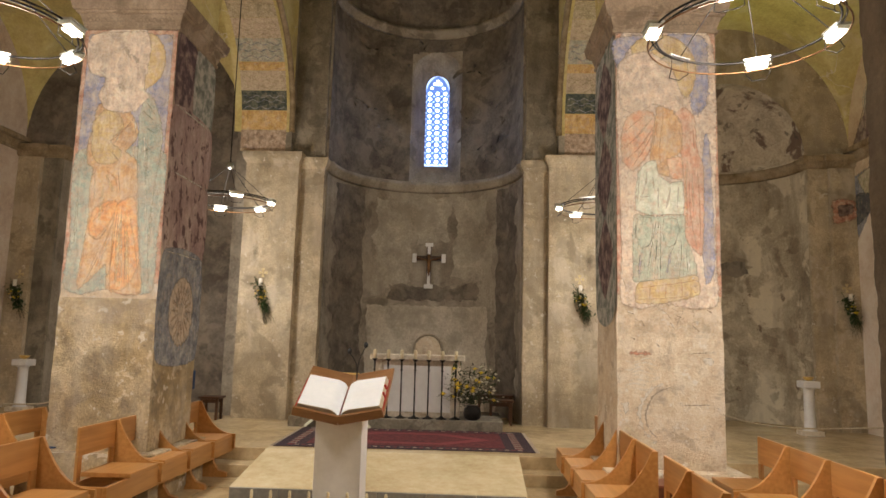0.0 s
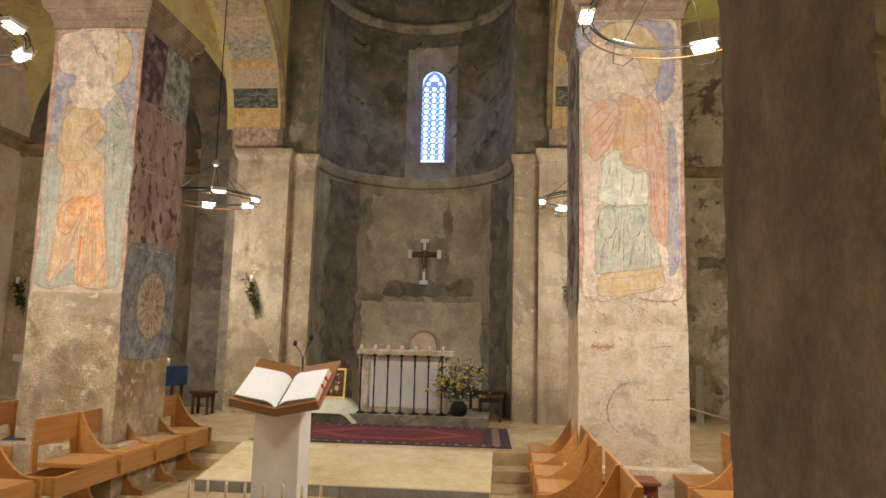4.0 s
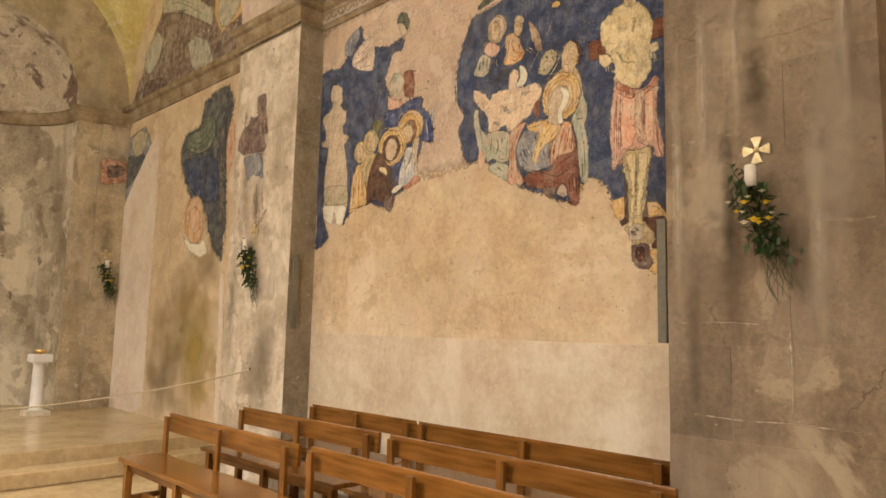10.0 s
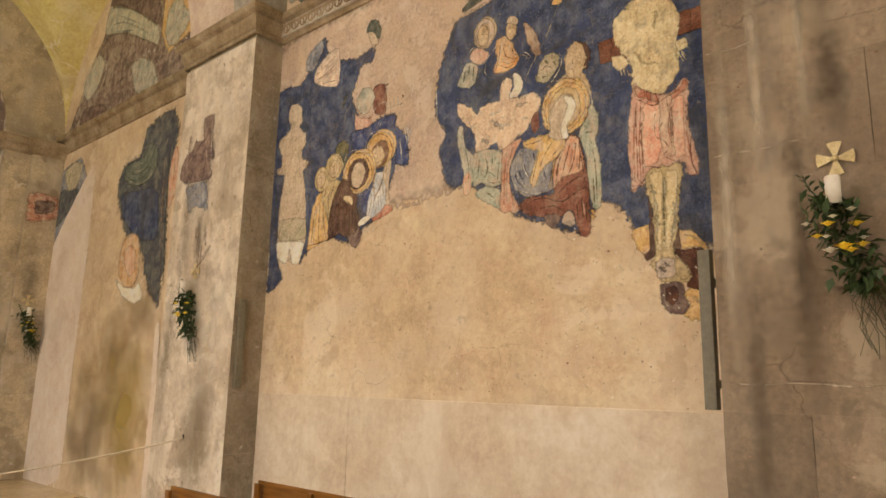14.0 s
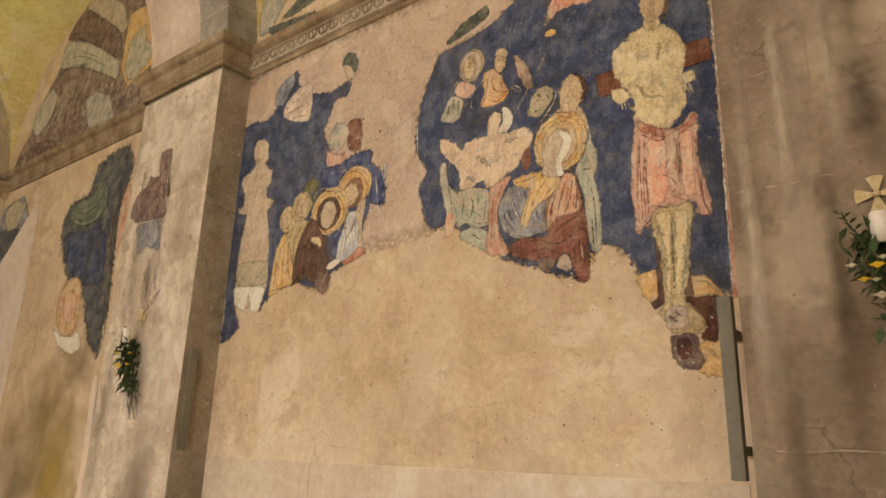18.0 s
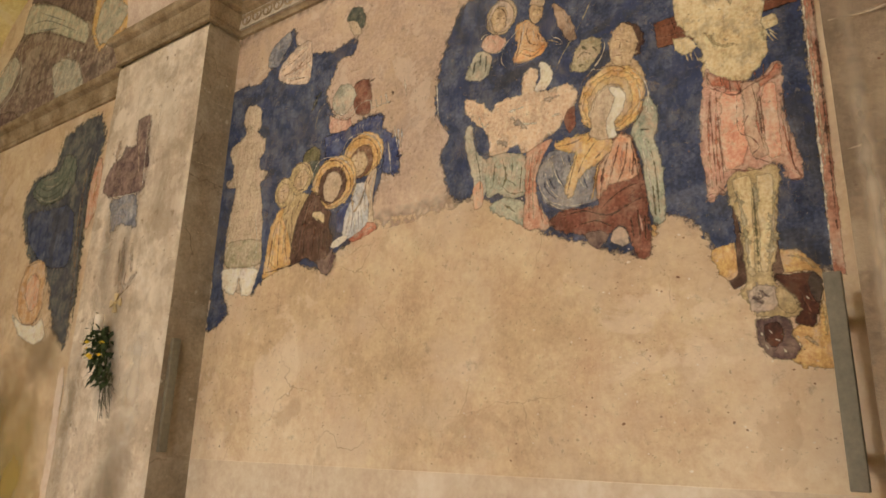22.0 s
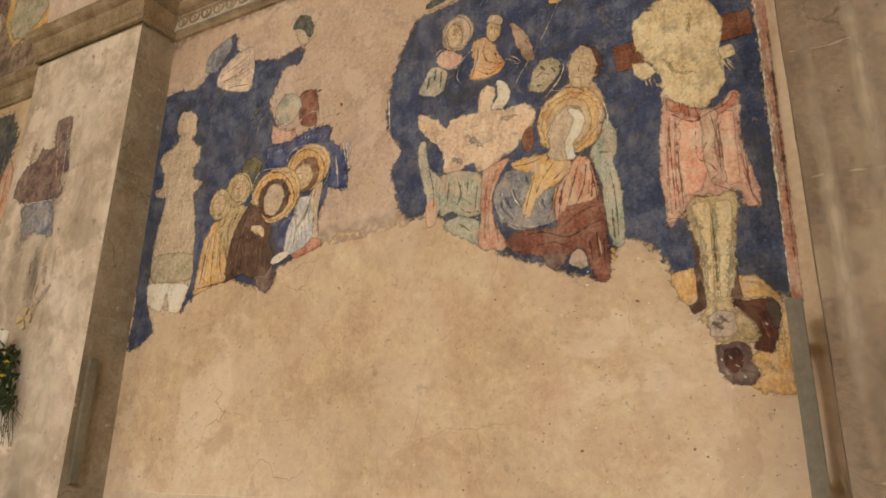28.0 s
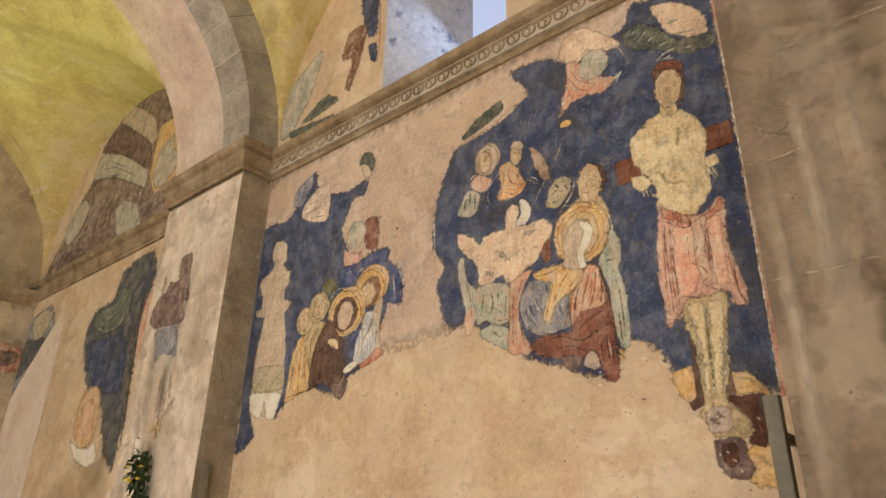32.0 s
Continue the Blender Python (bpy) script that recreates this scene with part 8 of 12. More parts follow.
paint(fresco, "torso", F_SKINLIGHT, 3, "S", [(3.185, 3.930), (3.094, 3.904), (3.013, 3.827), (2.965, 3.709), (2.987, 3.590), (2.984, 3.490), (2.986, 3.395), (3.022, 3.337), (3.117, 3.255), (3.186, 3.301), (3.258, 3.349), (3.261, 3.482), (3.306, 3.586), (3.365, 3.692), (3.373, 3.810), (3.307, 3.878)], 0.45)
paint(fresco, "upper_arm", F_SKINLIGHT, 4, "S", [(3.382, 3.592), (3.313, 3.575), (3.281, 3.522), (3.340, 3.495), (3.381, 3.536)], 0.5)
paint(fresco, "upper_arm", F_SKINLIGHT, 4, "S", [(2.990, 3.565), (2.939, 3.572), (2.925, 3.514), (2.981, 3.509)], 0.5)
stroke(fresco, "rib", F_SKINDIM, 5, "S", [(3.243, 3.584), (3.180, 3.494), (3.106, 3.475)], 0.02)
stroke(fresco, "rib", F_SKINDIM, 5, "S", [(3.100, 3.807), (3.116, 3.674)], 0.02)
paint(fresco, "blank_face", F_SKIN, 5, "S", [(3.180, 4.138), (3.130, 4.183), (3.070, 4.146), (3.049, 4.067), (3.072, 3.982), (3.115, 3.935), (3.169, 3.952), (3.198, 4.040)], 0.45)
paint(fresco, "neck", F_SKINDIM, 4, "S", [(3.171, 3.990), (3.101, 3.951), (3.096, 3.884), (3.152, 3.886), (3.192, 3.925)], 0.45)
paint(fresco, "dark_hair", F_DARKBROWN, 4, "S", [(3.199, 4.209), (3.148, 4.246), (3.041, 4.177), (3.026, 4.049), (3.059, 3.940), (3.093, 3.911), (3.064, 4.045), (3.077, 4.142), (3.150, 4.177), (3.189, 4.119)], 0.45)
paint(fresco, "brown_top", F_RUST, 5, "S", [(3.185, 4.210), (3.141, 4.251), (3.044, 4.202), (3.034, 4.135), (3.110, 4.188)], 0.4)
stroke(fresco, "white_wing", F_WHITE, 5, "S", [(3.173, 4.259), (3.110, 4.297), (3.027, 4.293)], 0.016)
stroke(fresco, "white_wing", F_WHITE, 5, "S", [(3.147, 4.254), (3.082, 4.260)], 0.016)
stroke(fresco, "white_wing", F_WHITE, 5, "S", [(3.116, 4.246), (3.065, 4.243)], 0.016)
paint(fresco, "cross_beam", F_RUST, 2, "S", [(3.476, 3.718), (3.330, 3.721), (3.298, 3.659), (3.289, 3.559), (3.462, 3.571)], 0.3)
paint(fresco, "cross_beam", F_RUST, 2, "S", [(2.996, 3.736), (2.843, 3.733), (2.841, 3.599), (2.991, 3.599)], 0.3)
stroke(fresco, "beam_grain", F_REDBROWN, 3, "S", [(3.452, 3.688), (3.327, 3.684)], 0.008)
stroke(fresco, "beam_grain", F_REDBROWN, 3, "S", [(3.457, 3.632), (3.309, 3.615)], 0.008)
stroke(fresco, "beam_grain", F_REDBROWN, 3, "S", [(2.959, 3.707), (2.849, 3.695)], 0.008)
stroke(fresco, "beam_grain", F_REDBROWN, 3, "S", [(2.962, 3.647), (2.852, 3.637)], 0.008)
stroke(fresco, "beam_edge", F_BLACKISH, 3, "S", [(3.469, 3.573), (3.308, 3.566)], 0.008)
stroke(fresco, "beam_edge", F_BLACKISH, 3, "S", [(2.986, 3.596), (2.846, 3.601)], 0.008)
stroke(fresco, "beam_edge", F_BLACKISH, 3, "S", [(3.390, 3.708), (3.376, 3.646)], 0.008)
stroke(fresco, "beam_edge", F_BLACKISH, 3, "S", [(2.902, 3.711), (2.899, 3.655)], 0.008)
stroke(fresco, "finger", F_SKINLIGHT, 6, "S", [(3.315, 3.500), (3.302, 3.442)], 0.009)
stroke(fresco, "finger", F_SKINLIGHT, 6, "S", [(3.296, 3.500), (3.278, 3.441)], 0.009)
stroke(fresco, "finger", F_SKINLIGHT, 6, "S", [(3.334, 3.500), (3.326, 3.456)], 0.009)
stroke(fresco, "finger", F_SKINLIGHT, 6, "S", [(2.971, 3.505), (2.933, 3.459)], 0.009)
stroke(fresco, "finger", F_SKINLIGHT, 6, "S", [(2.967, 3.491), (2.936, 3.435)], 0.009)
stroke(fresco, "finger", F_SKINLIGHT, 6, "S", [(2.978, 3.489), (2.953, 3.434)], 0.009)
paint(fresco, "pale_halo", F_BARE, 2, "S", [(3.783, 4.611), (3.734, 4.748), (3.590, 4.742), (3.414, 4.566), (3.377, 4.495), (3.493, 4.513), (3.587, 4.571), (3.662, 4.497), (3.738, 4.553)], 0.45)
paint(fresco, "teal_cloud", F_TEAL, 2, "S", [(3.355, 4.568), (3.234, 4.577), (3.140, 4.492), (3.038, 4.355), (2.843, 4.288), (2.866, 4.209), (3.020, 4.243), (3.139, 4.329), (3.253, 4.396), (3.331, 4.454)], 0.45)
paint(fresco, "pale_head", F_BARE, 3, "S", [(3.156, 4.652), (3.026, 4.609), (2.887, 4.453), (2.875, 4.313), (2.995, 4.347), (3.092, 4.448)], 0.45)
stroke(fresco, "cloud_ray", F_GREYGREEN, 4, "S", [(3.310, 4.518), (3.250, 4.553)], 0.012)
stroke(fresco, "cloud_ray", F_GREYGREEN, 4, "S", [(3.268, 4.446), (3.200, 4.508)], 0.012)
stroke(fresco, "cloud_ray", F_GREYGREEN, 4, "S", [(3.218, 4.402), (3.157, 4.460)], 0.012)
stroke(fresco, "cloud_ray", F_GREYGREEN, 4, "S", [(3.155, 4.361), (3.076, 4.359)], 0.012)
stroke(fresco, "cloud_ray", F_GREYGREEN, 4, "S", [(3.034, 4.282), (2.926, 4.255)], 0.012)
stroke(fresco, "cloud_ray", F_GREYGREEN, 4, "S", [(3.053, 4.394), (2.930, 4.359)], 0.012)
stroke(fresco, "cloud_ray", F_GREYGREEN, 4, "S", [(3.087, 4.487), (3.009, 4.483)], 0.012)
stroke(fresco, "cloud_ray", F_SLATE, 4, "S", [(3.293, 4.475), (3.226, 4.514)], 0.012)
stroke(fresco, "cloud_ray", F_SLATE, 4, "S", [(3.187, 4.378), (3.129, 4.412)], 0.012)
stroke(fresco, "cloud_ray", F_SLATE, 4, "S", [(3.095, 4.313), (2.984, 4.279)], 0.012)
paint(fresco, "red_cloth", F_REDPALE, 3, "S", [(3.731, 4.532), (3.675, 4.530), (3.591, 4.410), (3.501, 4.324), (3.425, 4.279), (3.502, 4.219), (3.611, 4.245), (3.726, 4.231), (3.800, 4.173), (3.769, 4.300), (3.731, 4.410)], 0.45)
stroke(fresco, "fold", F_RED, 4, "S", [(3.710, 4.486), (3.655, 4.374), (3.562, 4.304)], 0.012)
stroke(fresco, "fold", F_RED, 4, "S", [(3.729, 4.435), (3.666, 4.320), (3.587, 4.266)], 0.012)
stroke(fresco, "fold", F_RED, 4, "S", [(3.741, 4.364), (3.715, 4.276)], 0.012)
stroke(fresco, "fold", F_RED, 4, "S", [(3.691, 4.298), (3.726, 4.231)], 0.012)
stroke(fresco, "fold", F_WHITE, 5, "S", [(3.693, 4.504), (3.638, 4.399), (3.545, 4.329)], 0.009)
stroke(fresco, "fold", F_WHITE, 5, "S", [(3.725, 4.373), (3.661, 4.292)], 0.009)
stroke(fresco, "fold", F_WHITE, 5, "S", [(3.754, 4.285), (3.791, 4.194)], 0.009)
stroke(fresco, "fold", F_WHITE, 5, "S", [(3.509, 4.312), (3.447, 4.274)], 0.009)
stroke(fresco, "fold", F_WHITE, 5, "S", [(3.655, 4.265), (3.703, 4.237)], 0.009)
paint(fresco, "angel_head", F_GREYGREEN, 4, "S", oval(3.551, 4.441, 0.098, 0.102), 0.5)
stroke(fresco, "face_line", F_WHITE, 6, "S", [(3.591, 4.513), (3.523, 4.504), (3.469, 4.442)], 0.008)
stroke(fresco, "face_line", F_WHITE, 6, "S", [(3.583, 4.423), (3.542, 4.369)], 0.008)
stroke(fresco, "halo_line", F_GREYWASH, 4, "S", [(3.492, 4.522), (3.405, 4.501), (3.361, 4.428), (3.367, 4.365)], 0.007)
stroke(fresco, "halo_line", F_GREYWASH, 4, "S", [(3.782, 4.620), (3.752, 4.721), (3.686, 4.740)], 0.007)
stroke(fresco, "white_wing", F_WHITE, 4, "S", [(3.423, 4.230), (3.396, 4.282), (3.364, 4.323)], 0.01)
stroke(fresco, "white_wing", F_WHITE, 4, "S", [(3.435, 4.252), (3.402, 4.301)], 0.01)
paint(fresco, "gold_dot", F_GOLD, 3, "S", oval(3.765, 4.109, 0.038, 0.023), 0.5)
stroke(fresco, "letter_mark", F_LIGHTBLUE, 4, "S", [(4.214, 4.220), (4.191, 4.258)], 0.005)
stroke(fresco, "letter_mark", F_LIGHTBLUE, 4, "S", [(4.175, 4.225), (4.152, 4.264)], 0.005)
stroke(fresco, "letter_mark", F_LIGHTBLUE, 4, "S", [(4.135, 4.231), (4.113, 4.269)], 0.005)
stroke(fresco, "letter_mark", F_LIGHTBLUE, 4, "S", [(4.096, 4.236), (4.074, 4.274)], 0.005)
stroke(fresco, "letter_mark", F_LIGHTBLUE, 4, "S", [(4.058, 4.241), (4.035, 4.279)], 0.005)
stroke(fresco, "letter_mark", F_LIGHTBLUE, 4, "S", [(4.020, 4.246), (3.997, 4.284)], 0.005)
stroke(fresco, "letter_mark", F_LIGHTBLUE, 4, "S", [(3.982, 4.251), (3.960, 4.288)], 0.005)
paint(fresco_upper, "grey_green_band", F_GREYGREEN, 1, "S", [(6.76, 5.24), (6.73, 5.75), (6.28, 6.01), (6.28, 5.84), (6.39, 5.52), (6.59, 5.24)])
paint(fresco_upper, "teal_band", F_TEAL, 1, "S", [(6.62, 5.25), (6.01, 5.18), (6.02, 5.11), (6.52, 5.12)])
paint(fresco_upper, "teal_band", F_TEAL, 1, "S", [(6.45, 5.29), (6.15, 5.44), (5.96, 5.31), (6.31, 5.26)])
paint(fresco_upper, "blue_strip", F_BLUE, 1, "S", [(5.79, 6.59), (5.56, 6.43), (5.53, 5.84), (5.63, 5.82), (5.72, 6.07)])
paint(fresco_upper, "blue_strip", F_BLUE, 1, "S", [(5.62, 5.73), (5.52, 5.69), (5.51, 5.50), (5.58, 5.55)])
paint(fresco_upper, "brown_drawing", F_BROWN, 2, "S", [(5.96, 5.75), (5.91, 5.98), (5.76, 6.01), (5.66, 5.92), (5.72, 5.62), (5.83, 5.35), (5.88, 5.41), (5.81, 5.67)])
stroke(fresco_upper, "red_line", F_RED, 1, "S", [(5.55, 6.43), (5.49, 5.82), (5.50, 5.49)], 0.02)
paint(fresco_pillar_north, "red_border", F_REDBORDER, 1, "W", [(-3.255, 4.755), (-2.265, 4.755), (-2.265, 2.1), (-3.255, 2.1)], 0.2)
paint(fresco_pillar_north, "blue_ground", F_PALEBLUE, 2, "W", [(-3.21, 4.71), (-2.31, 4.71), (-2.31, 3.4), (-3.21, 3.4)], 0.2)
paint(fresco_pillar_north, "teal_ground", F_PALETEAL, 2, "W", [(-3.21, 3.45), (-2.31, 3.45), (-2.31, 2.6), (-2.32, 2.05), (-2.5, 1.99), (-2.8, 2.04), (-3.05, 1.98), (-3.23, 2.06), (-3.21, 2.6)], 0.45)
paint(fresco_pillar_north, "faded_patch", F_BAREGREY, 3, "W", [(-3.18, 4.68), (-2.88, 4.77), (-2.60, 4.76), (-2.53, 4.23), (-2.66, 3.89), (-2.89, 3.93), (-3.00, 4.00), (-3.00, 4.25), (-3.17, 4.33)], 0.45)
paint(fresco_pillar_south, "red_border", F_REDBORDER, 1, "W", [(2.265, 4.755), (3.255, 4.755), (3.255, 2.1), (2.265, 2.1)], 0.2)
paint(fresco_pillar_south, "faded_ground", F_BAREGREY, 2, "W", [(2.31, 4.71), (3.21, 4.71), (3.21, 2.6), (3.22, 2.04), (3.0, 1.98), (2.7, 2.02), (2.5, 1.97), (2.3, 2.05), (2.31, 2.6)], 0.45)
paint(fresco_pillar_south, "blue_ground", F_PALEBLUE, 3, "W", [(2.27, 4.70), (3.13, 4.72), (3.16, 4.05), (3.02, 3.93), (2.95, 4.64), (2.44, 4.63), (2.29, 4.39)])
paint(fresco_pillar_south, "blue_ground", F_PALEBLUE, 3, "W", [(3.12, 3.64), (3.17, 3.64), (3.20, 2.40), (3.11, 2.24), (3.07, 2.79)])
stroke(fresco_pillar_south, "red_bar", F_RED, 1, "W", [(2.36, 1.54), (2.59, 1.54)], 0.05)

paint(fresco_pillar_north, "halo", F_GOLDPALE, 4, "W", [(-2.630, 4.711), (-2.490, 4.699), (-2.407, 4.576), (-2.372, 4.428), (-2.406, 4.255), (-2.493, 4.157), (-2.574, 4.119), (-2.629, 4.352)], 0.45)
stroke(fresco_pillar_north, "halo_line", F_GOLD, 5, "W", [(-2.527, 4.711), (-2.421, 4.600), (-2.372, 4.428), (-2.407, 4.268), (-2.516, 4.144)], 0.012)
paint(fresco_pillar_north, "faded_head", F_BAREGREY, 6, "W", [(-3.145, 4.707), (-2.880, 4.734), (-2.589, 4.736), (-2.539, 4.562), (-2.557, 4.352), (-2.574, 4.119), (-2.519, 4.035), (-2.650, 3.888), (-2.803, 3.862), (-2.974, 3.908), (-3.048, 4.053), (-2.979, 4.225), (-3.167, 4.297), (-3.217, 4.569)], 0.45)
stroke(fresco_pillar_north, "smudge", F_GREYWASH, 7, "W", [(-2.817, 4.572), (-2.746, 4.449)], 0.05)
stroke(fresco_pillar_north, "smudge", F_GREYWASH, 7, "W", [(-2.724, 4.474), (-2.658, 4.401)], 0.05)
stroke(fresco_pillar_north, "smudge", F_GREYWASH, 7, "W", [(-2.854, 4.165), (-2.764, 4.105)], 0.05)
paint(fresco_pillar_north, "grey_mantle", F_PALETEAL, 4, "W", [(-2.597, 3.828), (-2.534, 4.071), (-2.456, 3.987), (-2.382, 3.806), (-2.339, 3.567), (-2.383, 3.093), (-2.405, 2.513), (-2.372, 2.115), (-2.429, 2.113), (-2.491, 2.568), (-2.573, 3.267)], 0.45)
paint(fresco_pillar_north, "orange_robe", F_ORANGEPALE, 5, "W", [(-3.037, 3.944), (-2.872, 3.970), (-2.695, 3.863), (-2.596, 3.671), (-2.621, 3.551), (-2.708, 3.455), (-2.592, 3.349), (-2.553, 3.032), (-2.514, 2.568), (-2.433, 2.023), (-2.591, 1.986), (-2.780, 2.038), (-2.813, 2.275), (-2.941, 2.159), (-3.080, 2.031), (-3.080, 2.270), (-3.055, 2.500), (-3.036, 2.790), (-3.052, 3.082), (-3.033, 3.260), (-3.098, 3.318), (-3.114, 3.485), (-3.084, 3.677)], 0.45)
paint(fresco_pillar_north, "sleeve", F_GOLDPALE, 6, "W", [(-3.078, 3.737), (-2.972, 3.884), (-2.825, 3.849), (-2.753, 3.705), (-2.883, 3.560), (-2.754, 3.442), (-2.803, 3.334), (-2.980, 3.320), (-3.061, 3.426)], 0.45)
paint(fresco_pillar_north, "lap", F_ORANGE, 6, "W", [(-3.027, 2.697), (-2.983, 2.849), (-2.826, 2.934), (-2.741, 2.900), (-2.808, 2.736), (-2.911, 2.583), (-2.992, 2.570)], 0.45)
paint(fresco_pillar_north, "skirt", F_ORANGE, 6, "W", [(-2.762, 2.876), (-2.583, 2.973), (-2.524, 2.683), (-2.478, 2.283), (-2.619, 2.041), (-2.759, 2.061), (-2.771, 2.448)], 0.45)
stroke(fresco_pillar_north, "light", F_GOLDPALE, 8, "W", [(-2.911, 3.085), (-2.925, 2.734)], 0.035)
stroke(fresco_pillar_north, "light", F_GOLDPALE, 8, "W", [(-2.703, 2.738), (-2.694, 2.108)], 0.035)
stroke(fresco_pillar_north, "light", F_GOLDPALE, 8, "W", [(-2.628, 2.681), (-2.587, 2.076)], 0.035)
stroke(fresco_pillar_north, "light", F_GOLDPALE, 8, "W", [(-2.886, 3.203), (-2.811, 3.027)], 0.035)
stroke(fresco_pillar_north, "fold", F_ORANGE, 8, "W", [(-2.883, 3.560), (-2.750, 3.669), (-2.651, 3.767)], 0.016)
stroke(fresco_pillar_north, "fold", F_ORANGE, 8, "W", [(-2.915, 3.262), (-2.788, 3.157), (-2.759, 2.970)], 0.016)
stroke(fresco_pillar_north, "fold", F_ORANGE, 8, "W", [(-2.997, 2.744), (-2.857, 2.886), (-2.757, 2.946)], 0.016)
stroke(fresco_pillar_north, "fold", F_ORANGE, 8, "W", [(-3.029, 2.593), (-2.942, 2.537), (-2.866, 2.596), (-2.757, 2.818)], 0.016)
stroke(fresco_pillar_north, "fold", F_ORANGE, 8, "W", [(-2.755, 2.795), (-2.834, 2.504), (-2.925, 2.227)], 0.016)
stroke(fresco_pillar_north, "fold", F_ORANGE, 8, "W", [(-2.737, 2.853), (-2.764, 2.506), (-2.763, 2.106)], 0.016)
stroke(fresco_pillar_north, "fold", F_ORANGE, 8, "W", [(-2.701, 2.842), (-2.678, 2.450), (-2.655, 2.063)], 0.016)
stroke(fresco_pillar_north, "fold", F_ORANGE, 8, "W", [(-2.666, 2.843), (-2.597, 2.451), (-2.561, 2.043)], 0.016)
stroke(fresco_pillar_north, "fold", F_ORANGE, 8, "W", [(-2.615, 2.797), (-2.527, 2.453), (-2.460, 2.068)], 0.016)
stroke(fresco_pillar_north, "fold", F_ORANGE, 8, "W", [(-3.050, 2.442), (-3.075, 2.099)], 0.016)
stroke(fresco_pillar_north, "fold", F_ORANGE, 8, "W", [(-2.898, 2.445), (-2.990, 2.180)], 0.016)
stroke(fresco_pillar_north, "fold", F_BROWN, 9, "W", [(-2.859, 3.560), (-2.729, 3.706), (-2.644, 3.815)], 0.009)
stroke(fresco_pillar_north, "fold", F_BROWN, 9, "W", [(-2.773, 3.264), (-2.724, 2.970)], 0.009)
stroke(fresco_pillar_north, "fold", F_BROWN, 9, "W", [(-2.983, 2.721), (-2.834, 2.887)], 0.009)
stroke(fresco_pillar_north, "fold", F_BROWN, 9, "W", [(-3.005, 2.582), (-2.919, 2.537), (-2.835, 2.643)], 0.009)
stroke(fresco_pillar_north, "fold", F_BROWN, 9, "W", [(-2.764, 2.760), (-2.892, 2.377), (-3.037, 2.066)], 0.009)
stroke(fresco_pillar_north, "fold", F_BROWN, 9, "W", [(-2.745, 2.679), (-2.767, 2.276), (-2.798, 2.105)], 0.009)
stroke(fresco_pillar_north, "fold", F_BROWN, 9, "W", [(-2.673, 2.796), (-2.626, 2.394), (-2.607, 2.042)], 0.009)
stroke(fresco_pillar_north, "fold", F_BROWN, 9, "W", [(-2.723, 2.830), (-2.724, 2.449), (-2.703, 2.085)], 0.009)
stroke(fresco_pillar_north, "fold", F_BROWN, 9, "W", [(-2.861, 3.452), (-2.755, 3.323)], 0.009)
stroke(fresco_pillar_north, "highlight", F_PALE, 9, "W", [(-2.699, 2.819), (-2.636, 2.109)], 0.014)
stroke(fresco_pillar_north, "highlight", F_PALE, 9, "W", [(-2.854, 3.500), (-2.784, 3.645)], 0.014)
stroke(fresco_pillar_north, "highlight", F_PALE, 9, "W", [(-2.630, 3.384), (-2.610, 3.563)], 0.014)
stroke(fresco_pillar_north, "highlight", F_PALE, 9, "W", [(-3.010, 3.260), (-2.993, 2.954)], 0.014)
stroke(fresco_pillar_north, "highlight", F_PALE, 9, "W", [(-2.793, 2.563), (-2.902, 2.228)], 0.014)
stroke(fresco_pillar_north, "pale_line", F_WHITE, 8, "W", [(-2.645, 3.827), (-2.621, 3.623)], 0.014)
stroke(fresco_pillar_north, "pale_line", F_WHITE, 8, "W", [(-2.533, 3.624), (-2.496, 3.327)], 0.014)
stroke(fresco_pillar_north, "pale_line", F_WHITE, 8, "W", [(-2.476, 3.092), (-2.433, 2.570)], 0.014)
stroke(fresco_pillar_north, "teal_line", F_GREEN, 7, "W", [(-2.492, 3.565), (-2.476, 3.092)], 0.03)
stroke(fresco_pillar_north, "teal_line", F_GREEN, 7, "W", [(-3.164, 3.022), (-3.160, 2.498)], 0.03)
stroke(fresco_pillar_north, "teal_line", F_GREEN, 7, "W", [(-2.403, 2.918), (-2.388, 2.456)], 0.03)
stroke(fresco_pillar_north, "fold", F_OLIVE, 8, "W", [(-2.567, 3.889), (-2.451, 3.781)], 0.01)
stroke(fresco_pillar_north, "fold", F_OLIVE, 8, "W", [(-2.525, 3.962), (-2.432, 3.842)], 0.01)
stroke(fresco_pillar_north, "fold", F_OLIVE, 8, "W", [(-2.528, 3.708), (-2.428, 3.650)], 0.01)
stroke(fresco_pillar_north, "fold", F_OLIVE, 8, "W", [(-2.541, 3.445), (-2.439, 3.494)], 0.01)
stroke(fresco_pillar_north, "hem_line", F_RED, 9, "W", [(-2.768, 2.038), (-2.591, 1.986), (-2.433, 2.023)], 0.01)
paint(fresco_pillar_south, "halo", F_GOLDPALE, 4, "W", [(2.425, 4.616), (2.558, 4.722), (2.767, 4.738), (2.922, 4.670), (3.033, 4.503), (3.060, 4.337), (3.000, 4.145), (2.911, 4.090), (2.811, 4.255), (2.633, 4.476), (2.456, 4.493)], 0.45)
paint(fresco_pillar_south, "faded_head", F_BAREGREY, 5, "W", [(2.293, 4.421), (2.425, 4.532), (2.608, 4.560), (2.813, 4.393), (2.912, 4.117), (2.988, 4.063), (2.908, 3.927), (2.755, 3.980), (2.627, 4.007), (2.471, 3.925), (2.316, 3.979)], 0.45)
